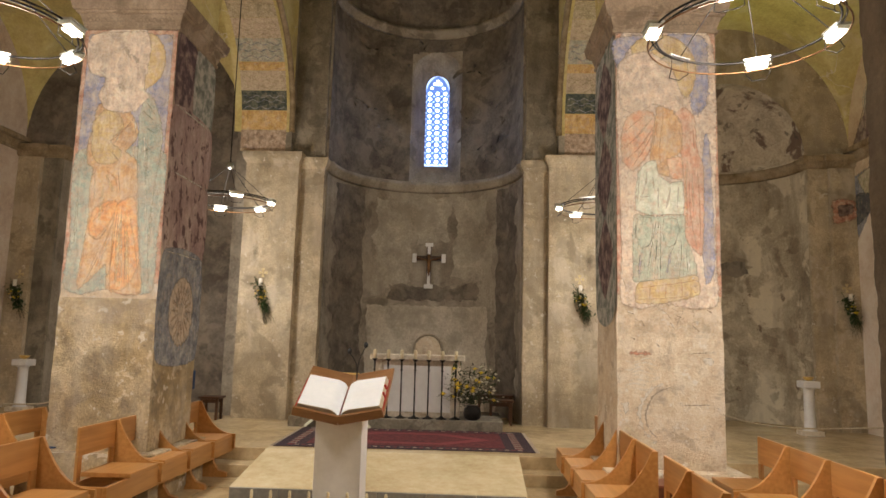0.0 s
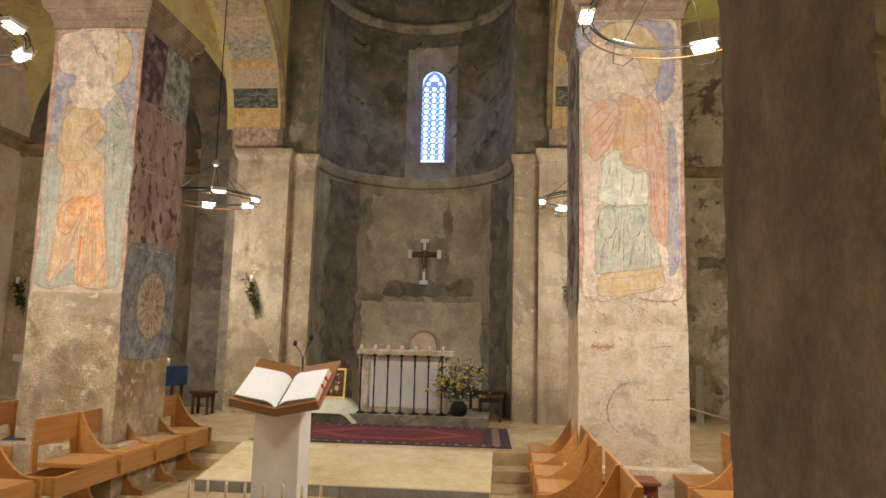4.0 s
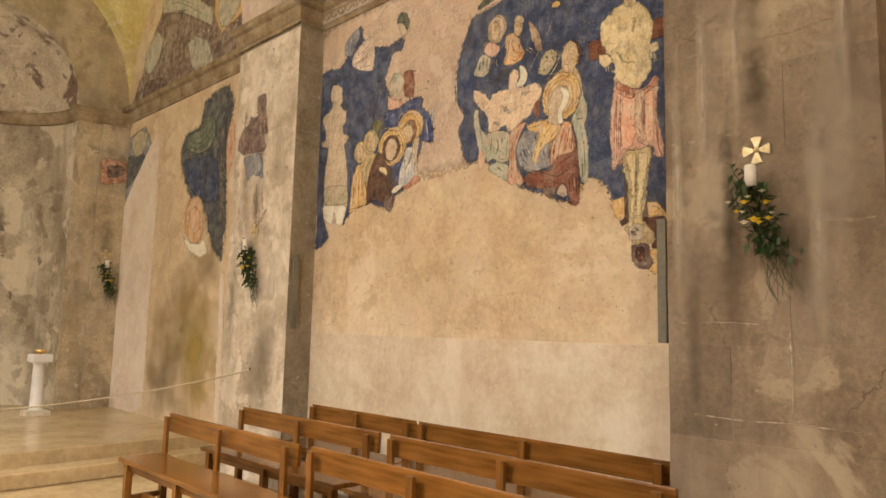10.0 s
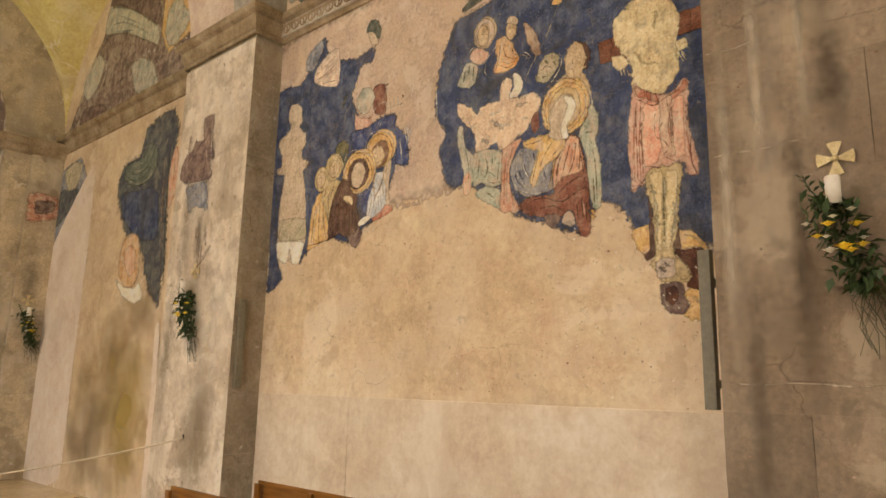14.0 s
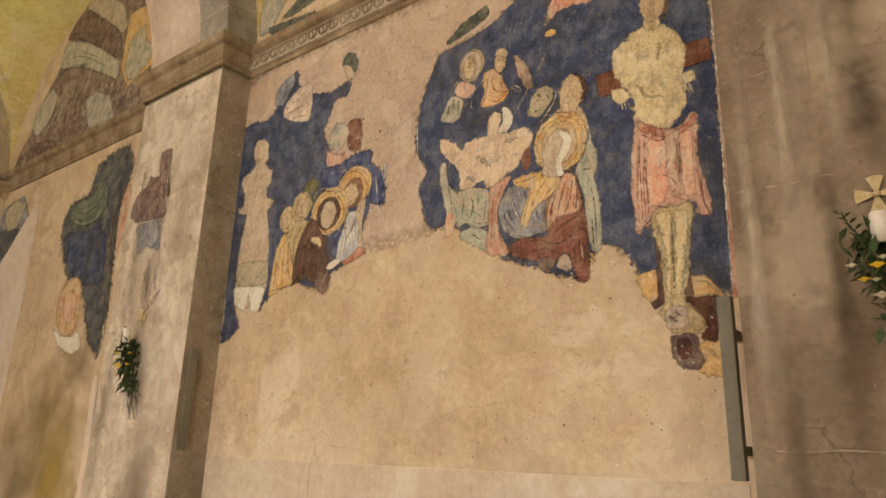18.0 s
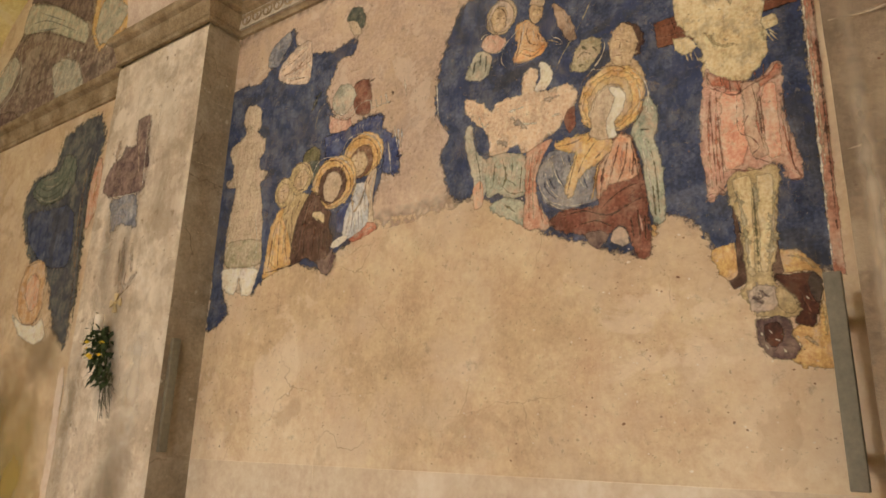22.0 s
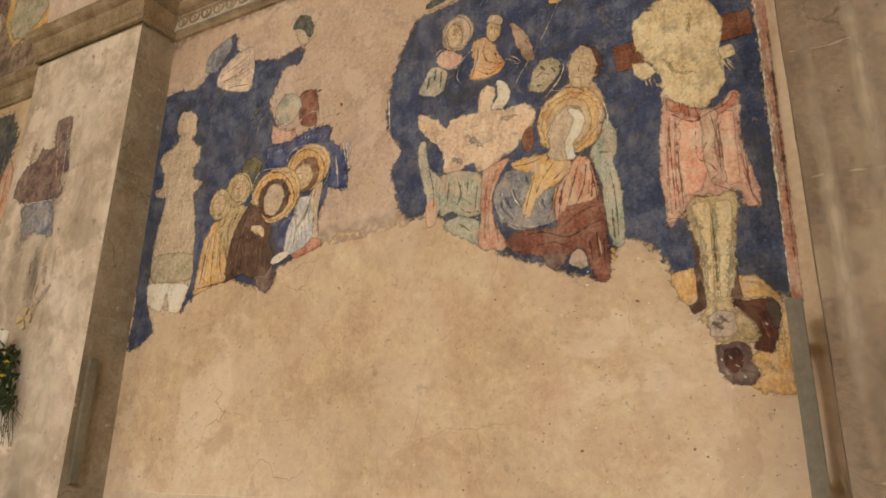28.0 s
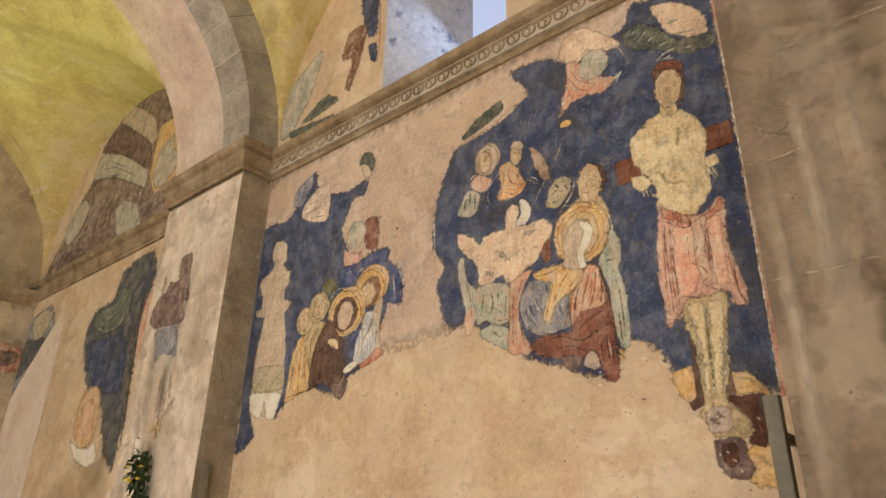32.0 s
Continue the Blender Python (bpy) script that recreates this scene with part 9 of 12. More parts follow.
stroke(fresco_pillar_south, "halo_line", F_GOLD, 6, "W", [(2.430, 4.544), (2.531, 4.700), (2.741, 4.738), (2.922, 4.670), (3.038, 4.503), (3.060, 4.332), (2.989, 4.118), (2.911, 4.079)], 0.014)
paint(fresco_pillar_south, "red_cloak", F_REDFADE, 5, "W", [(2.367, 3.870), (2.497, 3.952), (2.626, 3.925), (2.649, 3.790), (2.595, 3.546), (2.491, 3.385), (2.413, 3.330), (2.324, 3.437), (2.313, 3.652)], 0.45)
paint(fresco_pillar_south, "red_cloak", F_REDPALE, 5, "W", [(2.805, 3.872), (2.935, 3.981), (3.035, 3.873), (3.054, 3.550), (3.111, 3.391), (3.105, 2.917), (3.081, 2.502), (2.959, 2.603), (2.916, 2.732), (2.913, 3.336), (2.891, 3.549)], 0.45)
paint(fresco_pillar_south, "orange_breast", F_ORANGEPALE, 6, "W", [(2.678, 3.980), (2.806, 3.953), (2.906, 3.818), (2.901, 3.549), (2.798, 3.441), (2.795, 3.281), (2.668, 3.306), (2.594, 3.439), (2.622, 3.654)], 0.45)
paint(fresco_pillar_south, "orange_cloth", F_REDFADE, 7, "W", [(2.762, 3.446), (2.900, 3.463), (2.906, 3.256), (2.795, 3.260)], 0.45)
stroke(fresco_pillar_south, "fold", F_RED, 8, "W", [(2.625, 3.871), (2.494, 3.708), (2.338, 3.544)], 0.012)
stroke(fresco_pillar_south, "fold", F_RED, 8, "W", [(2.634, 3.790), (2.519, 3.600), (2.363, 3.437)], 0.012)
stroke(fresco_pillar_south, "fold", F_RED, 8, "W", [(2.623, 3.708), (2.518, 3.519), (2.414, 3.357)], 0.012)
stroke(fresco_pillar_south, "fold", F_RED, 8, "W", [(2.548, 3.898), (2.418, 3.788), (2.339, 3.707)], 0.012)
stroke(fresco_pillar_south, "fold", F_RED, 8, "W", [(2.621, 3.600), (2.542, 3.439)], 0.012)
stroke(fresco_pillar_south, "fold", F_RED, 8, "W", [(2.973, 3.336), (2.975, 2.915), (3.033, 2.579)], 0.012)
stroke(fresco_pillar_south, "fold", F_RED, 8, "W", [(3.050, 3.390), (3.067, 3.021), (3.069, 2.657)], 0.012)
stroke(fresco_pillar_south, "fold", F_RED, 8, "W", [(2.945, 3.177), (2.947, 2.758)], 0.012)
stroke(fresco_pillar_south, "fold", F_RED, 8, "W", [(3.018, 3.765), (3.028, 3.550)], 0.012)
stroke(fresco_pillar_south, "fold", F_ORANGE, 8, "W", [(2.677, 3.898), (2.621, 3.547)], 0.014)
stroke(fresco_pillar_south, "fold", F_ORANGE, 8, "W", [(2.728, 3.899), (2.687, 3.547), (2.709, 3.334)], 0.014)
stroke(fresco_pillar_south, "fold", F_ORANGE, 8, "W", [(2.880, 3.764), (2.916, 3.522)], 0.014)
stroke(fresco_pillar_south, "fold", F_ORANGE, 8, "W", [(2.939, 3.389), (2.932, 2.758)], 0.014)
stroke(fresco_pillar_south, "fold", F_ORANGE, 8, "W", [(2.857, 3.899), (2.827, 3.656)], 0.014)
stroke(fresco_pillar_south, "fold", F_PALE, 9, "W", [(2.588, 3.844), (2.468, 3.653)], 0.012)
stroke(fresco_pillar_south, "fold", F_PALE, 9, "W", [(2.999, 3.336), (3.005, 2.915)], 0.012)
stroke(fresco_pillar_south, "fold", F_PALE, 9, "W", [(2.955, 3.442), (2.938, 3.072)], 0.012)
stroke(fresco_pillar_south, "fold", F_PALE, 9, "W", [(2.571, 3.654), (2.466, 3.465)], 0.012)
paint(fresco_pillar_south, "white_tunic", F_MINT, 6, "W", [(2.469, 3.278), (2.542, 3.396), (2.645, 3.440), (2.683, 3.280), (2.794, 3.202), (2.905, 3.229), (2.905, 2.914), (2.662, 2.895), (2.460, 2.934)], 0.45)
stroke(fresco_pillar_south, "fold", F_GREYGREEN, 8, "W", [(2.489, 3.278), (2.466, 3.013)], 0.014)
stroke(fresco_pillar_south, "fold", F_GREYGREEN, 8, "W", [(2.567, 3.359), (2.539, 3.172), (2.487, 3.013)], 0.014)
stroke(fresco_pillar_south, "fold", F_GREYGREEN, 8, "W", [(2.667, 3.227), (2.668, 2.963)], 0.014)
stroke(fresco_pillar_south, "fold", F_GREYGREEN, 8, "W", [(2.793, 3.175), (2.739, 2.938)], 0.014)
stroke(fresco_pillar_south, "fold", F_GREYGREEN, 8, "W", [(2.870, 3.203), (2.850, 2.965)], 0.014)
stroke(fresco_pillar_south, "fold", F_GREYGREEN, 8, "W", [(2.487, 3.066), (2.589, 3.067)], 0.014)
stroke(fresco_pillar_south, "fold", F_GREYGREEN, 8, "W", [(2.617, 3.279), (2.630, 3.120)], 0.014)
stroke(fresco_pillar_south, "belt_line", F_BROWN, 9, "W", [(2.445, 2.933), (2.536, 2.887), (2.662, 2.879), (2.789, 2.896), (2.919, 2.893)], 0.009)
paint(fresco_pillar_south, "green_skirt", F_GREEN, 6, "W", [(2.440, 2.886), (2.662, 2.868), (2.909, 2.883), (2.925, 2.680), (3.015, 2.424), (3.022, 2.281), (2.778, 2.261), (2.503, 2.229), (2.423, 2.238), (2.416, 2.567)], 0.45)
paint(fresco_pillar_south, "pale_leg", F_GREEN, 7, "W", [(2.475, 2.855), (2.586, 2.852), (2.610, 2.727), (2.573, 2.596), (2.492, 2.553), (2.453, 2.698)], 0.45)
paint(fresco_pillar_south, "pale_leg", F_GREEN, 7, "W", [(2.727, 2.843), (2.838, 2.850), (2.861, 2.731), (2.814, 2.600), (2.753, 2.573), (2.705, 2.702)], 0.45)
stroke(fresco_pillar_south, "fold", F_WHITE, 8, "W", [(2.662, 2.858), (2.623, 2.571), (2.578, 2.261)], 0.014)
stroke(fresco_pillar_south, "fold", F_WHITE, 8, "W", [(2.677, 2.832), (2.662, 2.546), (2.653, 2.263)], 0.014)
stroke(fresco_pillar_south, "fold", F_WHITE, 8, "W", [(2.636, 2.805), (2.571, 2.493), (2.528, 2.260)], 0.014)
stroke(fresco_pillar_south, "fold", F_WHITE, 8, "W", [(2.691, 2.806), (2.694, 2.289)], 0.014)
stroke(fresco_pillar_south, "fold", F_WHITE, 8, "W", [(2.885, 2.653), (2.831, 2.446), (2.778, 2.291)], 0.014)
stroke(fresco_pillar_south, "fold", F_WHITE, 8, "W", [(2.909, 2.602), (2.898, 2.294)], 0.014)
stroke(fresco_pillar_south, "fold", F_WHITE, 8, "W", [(2.933, 2.551), (2.967, 2.295)], 0.014)
stroke(fresco_pillar_south, "fold", F_WHITE, 8, "W", [(2.858, 2.575), (2.838, 2.293)], 0.014)
stroke(fresco_pillar_south, "fold", F_TEAL, 8, "W", [(2.646, 2.832), (2.592, 2.545), (2.543, 2.261)], 0.01)
stroke(fresco_pillar_south, "fold", F_TEAL, 8, "W", [(2.667, 2.832), (2.642, 2.546), (2.618, 2.262)], 0.01)
stroke(fresco_pillar_south, "fold", F_TEAL, 8, "W", [(2.687, 2.832), (2.679, 2.274)], 0.01)
stroke(fresco_pillar_south, "fold", F_TEAL, 8, "W", [(2.454, 2.855), (2.437, 2.646)], 0.01)
stroke(fresco_pillar_south, "fold", F_TEAL, 8, "W", [(2.609, 2.701), (2.583, 2.596), (2.507, 2.543)], 0.01)
stroke(fresco_pillar_south, "fold", F_TEAL, 8, "W", [(2.875, 2.679), (2.882, 2.499), (2.858, 2.293)], 0.01)
stroke(fresco_pillar_south, "fold", F_TEAL, 8, "W", [(2.923, 2.577), (2.943, 2.295)], 0.01)
stroke(fresco_pillar_south, "fold", F_TEAL, 8, "W", [(2.808, 2.574), (2.756, 2.445), (2.738, 2.275)], 0.01)
stroke(fresco_pillar_south, "fold", F_TEAL, 8, "W", [(2.846, 2.705), (2.824, 2.611), (2.753, 2.563)], 0.01)
stroke(fresco_pillar_south, "fold", F_TEAL, 8, "W", [(2.481, 2.491), (2.458, 2.259)], 0.01)
stroke(fresco_pillar_south, "fold", F_PALEBLUE, 8, "W", [(2.496, 2.517), (2.468, 2.259)], 0.03)
stroke(fresco_pillar_south, "fold", F_PALEBLUE, 8, "W", [(2.782, 2.522), (2.729, 2.290)], 0.03)
paint(fresco_pillar_south, "gold_hem", F_GOLDPALE, 7, "W", [(2.458, 2.203), (2.603, 2.242), (2.828, 2.267), (3.017, 2.296), (3.043, 2.124), (2.774, 2.037), (2.575, 2.017), (2.436, 2.029)], 0.45)
stroke(fresco_pillar_south, "hem_line", F_ORANGE, 8, "W", [(2.467, 2.167), (2.677, 2.197), (2.877, 2.227), (3.026, 2.256)], 0.009)
stroke(fresco_pillar_south, "hem_line", F_ORANGE, 8, "W", [(2.451, 2.055), (2.676, 2.070), (2.874, 2.090), (3.029, 2.144)], 0.009)
stroke(fresco_pillar_south, "hem_line", F_ORANGE, 8, "W", [(2.578, 2.210), (2.566, 2.032)], 0.009)
stroke(fresco_pillar_south, "hem_line", F_ORANGE, 8, "W", [(2.728, 2.224), (2.720, 2.061)], 0.009)
stroke(fresco_pillar_south, "hem_line", F_ORANGE, 8, "W", [(2.877, 2.242), (2.884, 2.100)], 0.009)
stroke(fresco_pillar_south, "hem_dot", F_WHITE, 9, "W", [(2.977, 2.270), (3.002, 2.271)], 0.012)
stroke(fresco_pillar_south, "hem_dot", F_WHITE, 9, "W", [(3.016, 2.245), (3.036, 2.241)], 0.012)
stroke(fresco_pillar_south, "hem_dot", F_WHITE, 9, "W", [(2.990, 2.194), (3.015, 2.195)], 0.012)
stroke(fresco_pillar_south, "hem_dot", F_WHITE, 9, "W", [(2.527, 2.133), (2.542, 2.128)], 0.012)
stroke(fresco_pillar_south, "hem_dot", F_WHITE, 9, "W", [(2.627, 2.145), (2.642, 2.145)], 0.012)
stroke(fresco_pillar_south, "red_border_line", F_RED, 6, "W", [(2.277, 3.706), (2.292, 2.905), (2.309, 2.384)], 0.012)
stroke(fresco_pillar_south, "drawn", F_GREYWASH, 8, "W", [(2.318, 2.256), (2.352, 2.154)], 0.008)
stroke(fresco_pillar_south, "drawn", F_GREYWASH, 8, "W", [(2.600, 2.007), (2.723, 1.935), (2.771, 1.860)], 0.008)
stroke(fresco_pillar_south, "drawn", F_GREYWASH, 8, "W", [(2.871, 1.913), (2.820, 1.811)], 0.008)
stroke(fresco_pillar_south, "drawn", F_GREYWASH, 8, "W", [(2.424, 1.877), (2.499, 1.828)], 0.008)
stroke(fresco_pillar_south, "drawn", F_GREYWASH, 8, "W", [(2.773, 1.986), (2.847, 1.938)], 0.008)

paint(fresco_east, "dark_ground", F_TEALDARK, 1, "S", [(9.993, 3.583), (10.151, 3.933), (10.046, 4.215), (9.624, 4.280), (9.528, 4.581), (9.261, 4.663), (8.907, 4.676), (8.736, 4.410), (8.801, 4.112), (8.842, 3.877), (8.824, 3.612), (8.808, 3.312), (8.791, 3.066), (8.751, 2.826), (8.809, 2.664), (8.822, 2.410), (9.070, 2.601), (9.295, 3.013), (9.455, 3.239), (9.732, 3.287)], 2.4)
paint(fresco_east, "teal_swag", F_SWAG, 2, "S", [(10.028, 4.070), (9.883, 4.215), (9.546, 4.223), (9.413, 4.378), (9.223, 4.282), (9.168, 4.041), (9.397, 3.897), (9.727, 3.895)])
stroke(fresco_east, "swag_line", F_TEAL, 4, "S", [(9.990, 4.102), (9.739, 3.975), (9.441, 3.994), (9.243, 4.158)], 0.02)
stroke(fresco_east, "swag_line", F_TEAL, 4, "S", [(9.929, 4.144), (9.666, 4.039), (9.368, 4.107), (9.265, 4.266)], 0.02)
stroke(fresco_east, "swag_line", F_TEAL, 4, "S", [(9.975, 4.020), (9.676, 3.899), (9.349, 3.901), (9.156, 4.013)], 0.02)
stroke(fresco_east, "swag_line", F_GREYGREEN, 4, "S", [(9.937, 4.052), (9.661, 3.921), (9.368, 3.942), (9.186, 4.082)], 0.018)
stroke(fresco_east, "swag_line", F_GREYGREEN, 4, "S", [(9.876, 4.146), (9.579, 4.073), (9.351, 4.181)], 0.018)
stroke(fresco_east, "swag_line", F_GREYGREEN, 4, "S", [(9.839, 4.179), (9.491, 4.159)], 0.018)
paint(fresco_east, "dark_robe", F_BLUE, 2, "S", [(9.935, 3.574), (10.021, 3.844), (9.692, 3.825), (9.232, 3.805), (9.057, 3.676), (8.990, 3.315), (9.056, 3.154), (9.535, 3.250)])
stroke(fresco_east, "stripe", F_TEAL, 4, "S", [(8.881, 4.255), (8.863, 3.761), (8.794, 3.176), (8.730, 2.586)], 0.05)
stroke(fresco_east, "stripe", F_BROWN, 5, "S", [(8.957, 4.273), (8.937, 3.774), (8.865, 3.186), (8.797, 2.591)], 0.022)
stroke(fresco_east, "stripe", F_BROWN, 5, "S", [(8.972, 4.025), (8.952, 3.540), (8.857, 2.965)], 0.022)
stroke(fresco_east, "stripe", F_GREYOCHRE, 5, "S", [(8.978, 4.151), (8.957, 3.659), (8.887, 3.133)], 0.014)
stroke(fresco_east, "stripe", F_GREYOCHRE, 5, "S", [(8.835, 4.371), (8.842, 3.877)], 0.014)
paint(fresco_east, "orange_streak", F_REDPALE, 4, "S", [(8.790, 3.480), (8.840, 3.816), (8.801, 4.112), (8.720, 4.193), (8.622, 3.881), (8.663, 3.654)])
stroke(fresco_east, "orange_light", F_ORANGE, 5, "S", [(8.741, 3.738), (8.741, 4.074)], 0.03)
paint(fresco_east, "red_oval", F_ORANGEPALE, 4, "S", [(9.858, 2.842), (9.897, 3.056), (9.817, 3.250), (9.614, 3.307), (9.455, 3.239), (9.372, 3.022), (9.356, 2.797), (9.496, 2.643), (9.691, 2.680)], 0.6)
paint(fresco_east, "rose_oval", F_REDFADE, 5, "S", [(9.733, 2.945), (9.743, 3.110), (9.618, 3.166), (9.488, 3.058), (9.456, 2.850), (9.576, 2.794)], 0.7)
paint(fresco_east, "white_cloth", F_WHITE, 5, "S", [(9.928, 2.779), (9.685, 2.669), (9.419, 2.638), (9.303, 2.694), (9.195, 2.525), (9.376, 2.463), (9.707, 2.570)], 0.6)
stroke(fresco_east, "oval_line", F_BROWN, 6, "S", [(9.845, 2.817), (9.876, 3.066), (9.768, 3.255), (9.521, 3.271)], 0.016)
stroke(fresco_east, "oval_line", F_BROWN, 6, "S", [(9.685, 2.669), (9.437, 2.672), (9.328, 2.838)], 0.016)
paint(fresco_east, "corner_fragment", F_SLATE, 1, "S", [(12.21, 4.5), (12.22, 4.06), (12.06, 3.5), (11.92, 3.62), (11.54, 3.84), (11.2, 4.06), (11.22, 4.3), (11.5, 4.62)])
paint(fresco_east, "corner_dark", F_TEALDARK, 2, "S", [(12.2, 4.2), (12.1, 3.72), (11.62, 3.92), (11.3, 4.12), (11.7, 4.22)])
paint(fresco_east, "corner_light", F_OLIVEPALE, 3, "S", [(12.0, 4.5), (11.7, 4.6), (11.4, 4.5), (11.5, 4.24), (11.8, 4.2)])
paint(fresco_east, "lunette_ground", F_MAUVE, 1, "S", [(12.043, 5.103), (11.738, 5.544), (11.493, 5.969), (11.202, 6.311), (10.971, 6.636), (10.733, 7.088), (10.348, 7.270), (9.810, 7.313), (9.223, 7.188), (9.038, 6.943), (9.060, 6.489), (8.588, 6.009), (8.458, 5.534), (8.165, 5.155), (8.846, 5.009), (9.835, 4.970), (10.870, 5.005)])
stroke(fresco_east, "lunette_edge", F_BROWN, 3, "S", [(12.104, 5.085), (11.762, 5.585), (11.468, 6.048), (11.128, 6.426), (10.873, 6.906), (10.555, 7.252), (9.977, 7.301), (9.335, 7.207)], 0.06)
stroke(fresco_east, "lunette_line", F_PALE, 4, "S", [(11.885, 5.082), (11.536, 5.555), (11.246, 6.011), (10.912, 6.384)], 0.03)
stroke(fresco_east, "lunette_line", F_PALE, 4, "S", [(10.713, 7.042), (10.348, 7.270), (9.819, 7.263)], 0.03)
paint(fresco_east, "pale_band", F_GREYWASH, 2, "S", [(10.806, 7.250), (10.329, 7.225), (9.618, 6.732), (9.451, 6.362), (9.603, 6.341), (10.290, 6.846)])
stroke(fresco_east, "veining", F_WHITE, 4, "S", [(10.476, 7.070), (9.853, 6.628)], 0.03)
stroke(fresco_east, "veining", F_WHITE, 4, "S", [(10.283, 7.112), (9.702, 6.666)], 0.03)
stroke(fresco_east, "veining", F_WHITE, 4, "S", [(10.023, 6.909), (9.904, 6.615)], 0.03)
paint(fresco_east, "purple_band", F_DARKPURPLE, 3, "S", [(11.116, 6.801), (10.956, 7.014), (10.637, 7.084), (9.610, 6.361), (9.479, 5.957), (10.181, 6.385), (10.819, 6.721)])
paint(fresco_east, "grey_band", F_GREYGREEN, 3, "S", [(11.147, 6.397), (11.094, 6.756), (10.367, 6.475), (9.557, 5.954), (9.510, 5.704), (10.444, 6.180)])
stroke(fresco_east, "veining", F_SLATE, 4, "S", [(10.983, 6.462), (10.519, 6.343), (9.764, 5.935)], 0.02)
stroke(fresco_east, "veining", F_SLATE, 4, "S", [(10.765, 6.540), (10.094, 6.185)], 0.02)
stroke(fresco_east, "veining", F_SLATE, 4, "S", [(10.815, 6.313), (10.215, 6.130)], 0.02)
paint(fresco_east, "brown_panel", F_MAUVE, 3, "S", [(11.074, 6.319), (10.425, 6.139), (9.526, 5.679), (9.480, 5.437), (10.365, 5.502), (10.843, 5.486), (11.173, 5.750)])
paint(fresco_east, "grey_figure", F_GREY, 4, "S", [(10.178, 5.601), (9.914, 5.640), (9.570, 5.466), (9.372, 5.111), (9.664, 5.067), (9.966, 5.199)])
stroke(fresco_east, "bead", F_WHITE, 6, "S", [(10.079, 5.384), (10.026, 5.390)], 0.04)
stroke(fresco_east, "bead", F_WHITE, 6, "S", [(10.095, 5.481), (10.041, 5.488)], 0.04)
stroke(fresco_east, "bead", F_WHITE, 6, "S", [(10.078, 5.569), (10.025, 5.575)], 0.04)
stroke(fresco_east, "bead", F_WHITE, 6, "S", [(9.996, 5.636), (9.942, 5.642)], 0.04)
stroke(fresco_east, "bead", F_WHITE, 6, "S", [(9.865, 5.655), (9.813, 5.661)], 0.04)
stroke(fresco_east, "bead", F_WHITE, 6, "S", [(9.729, 5.656), (9.678, 5.662)], 0.04)
stroke(fresco_east, "bead", F_WHITE, 6, "S", [(9.581, 5.622), (9.531, 5.627)], 0.04)
paint(fresco_east, "pale_border", F_OCHRE, 3, "S", [(9.375, 6.510), (9.002, 6.464), (8.668, 6.042), (8.510, 5.625), (8.769, 5.576), (9.015, 5.532), (9.174, 5.498), (9.392, 5.800), (9.417, 6.202)])
paint(fresco_east, "green_medallion", F_GREYGREEN, 4, "S", [(9.171, 5.557), (9.303, 5.768), (9.284, 6.055), (9.121, 6.164), (8.992, 6.221), (8.917, 6.005), (8.705, 5.801), (8.797, 5.659), (8.956, 5.570)])
stroke(fresco_east, "bead", F_WHITE, 5, "S", [(9.222, 5.559), (9.186, 5.561)], 0.03)
stroke(fresco_east, "bead", F_WHITE, 5, "S", [(9.328, 5.701), (9.290, 5.703)], 0.03)
stroke(fresco_east, "bead", F_WHITE, 5, "S", [(9.346, 5.815), (9.308, 5.816)], 0.03)
stroke(fresco_east, "bead", F_WHITE, 5, "S", [(9.046, 5.484), (9.010, 5.486)], 0.03)
stroke(fresco_east, "bead", F_WHITE, 5, "S", [(8.905, 5.493), (8.870, 5.496)], 0.03)
stroke(fresco_east, "bead", F_WHITE, 5, "S", [(8.772, 5.519), (8.738, 5.521)], 0.03)
stroke(fresco_east, "bead", F_WHITE, 5, "S", [(8.668, 5.554), (8.634, 5.556)], 0.03)
stroke(fresco_east, "bead", F_WHITE, 5, "S", [(8.597, 5.614), (8.563, 5.616)], 0.03)
stroke(fresco_east, "bead", F_WHITE, 5, "S", [(8.578, 5.694), (8.544, 5.696)], 0.03)
stroke(fresco_east, "bead", F_WHITE, 5, "S", [(8.590, 5.801), (8.556, 5.803)], 0.03)
paint(fresco_east, "almond", F_GREYGREEN, 4, "S", [(11.695, 5.651), (11.669, 5.850), (11.475, 5.998), (11.260, 6.103), (11.066, 5.919), (11.142, 5.690), (11.327, 5.545), (11.490, 5.475)])
stroke(fresco_east, "almond_line", F_WHITE, 5, "S", [(11.708, 5.552), (11.730, 5.833), (11.528, 6.033), (11.202, 6.118)], 0.03)
stroke(fresco_east, "almond_line", F_WHITE, 5, "S", [(11.388, 5.413), (11.124, 5.536), (10.983, 5.758), (11.080, 6.008)], 0.03)
paint(fresco_east, "brown_foot", F_DARKPURPLE, 3, "S", [(11.688, 5.164), (11.562, 5.362), (11.029, 5.298), (10.831, 5.166), (11.216, 5.109)])
fresco_pier = painting("fresco", "rusty red remnant of paint on a grey stone pier")
paint(fresco_pier, "red_patch", F_REDBORDER, 1, "RE", [(6.96, 4.12), (7.2, 4.16), (7.33, 4.1), (7.34, 3.86), (7.2, 3.78), (6.97, 3.74), (6.96, 3.9)])
paint(fresco_pier, "dark_patch", F_DARKPURPLE, 2, "RE", [(7.05, 4.04), (7.28, 4.06), (7.27, 3.92), (7.06, 3.86)])
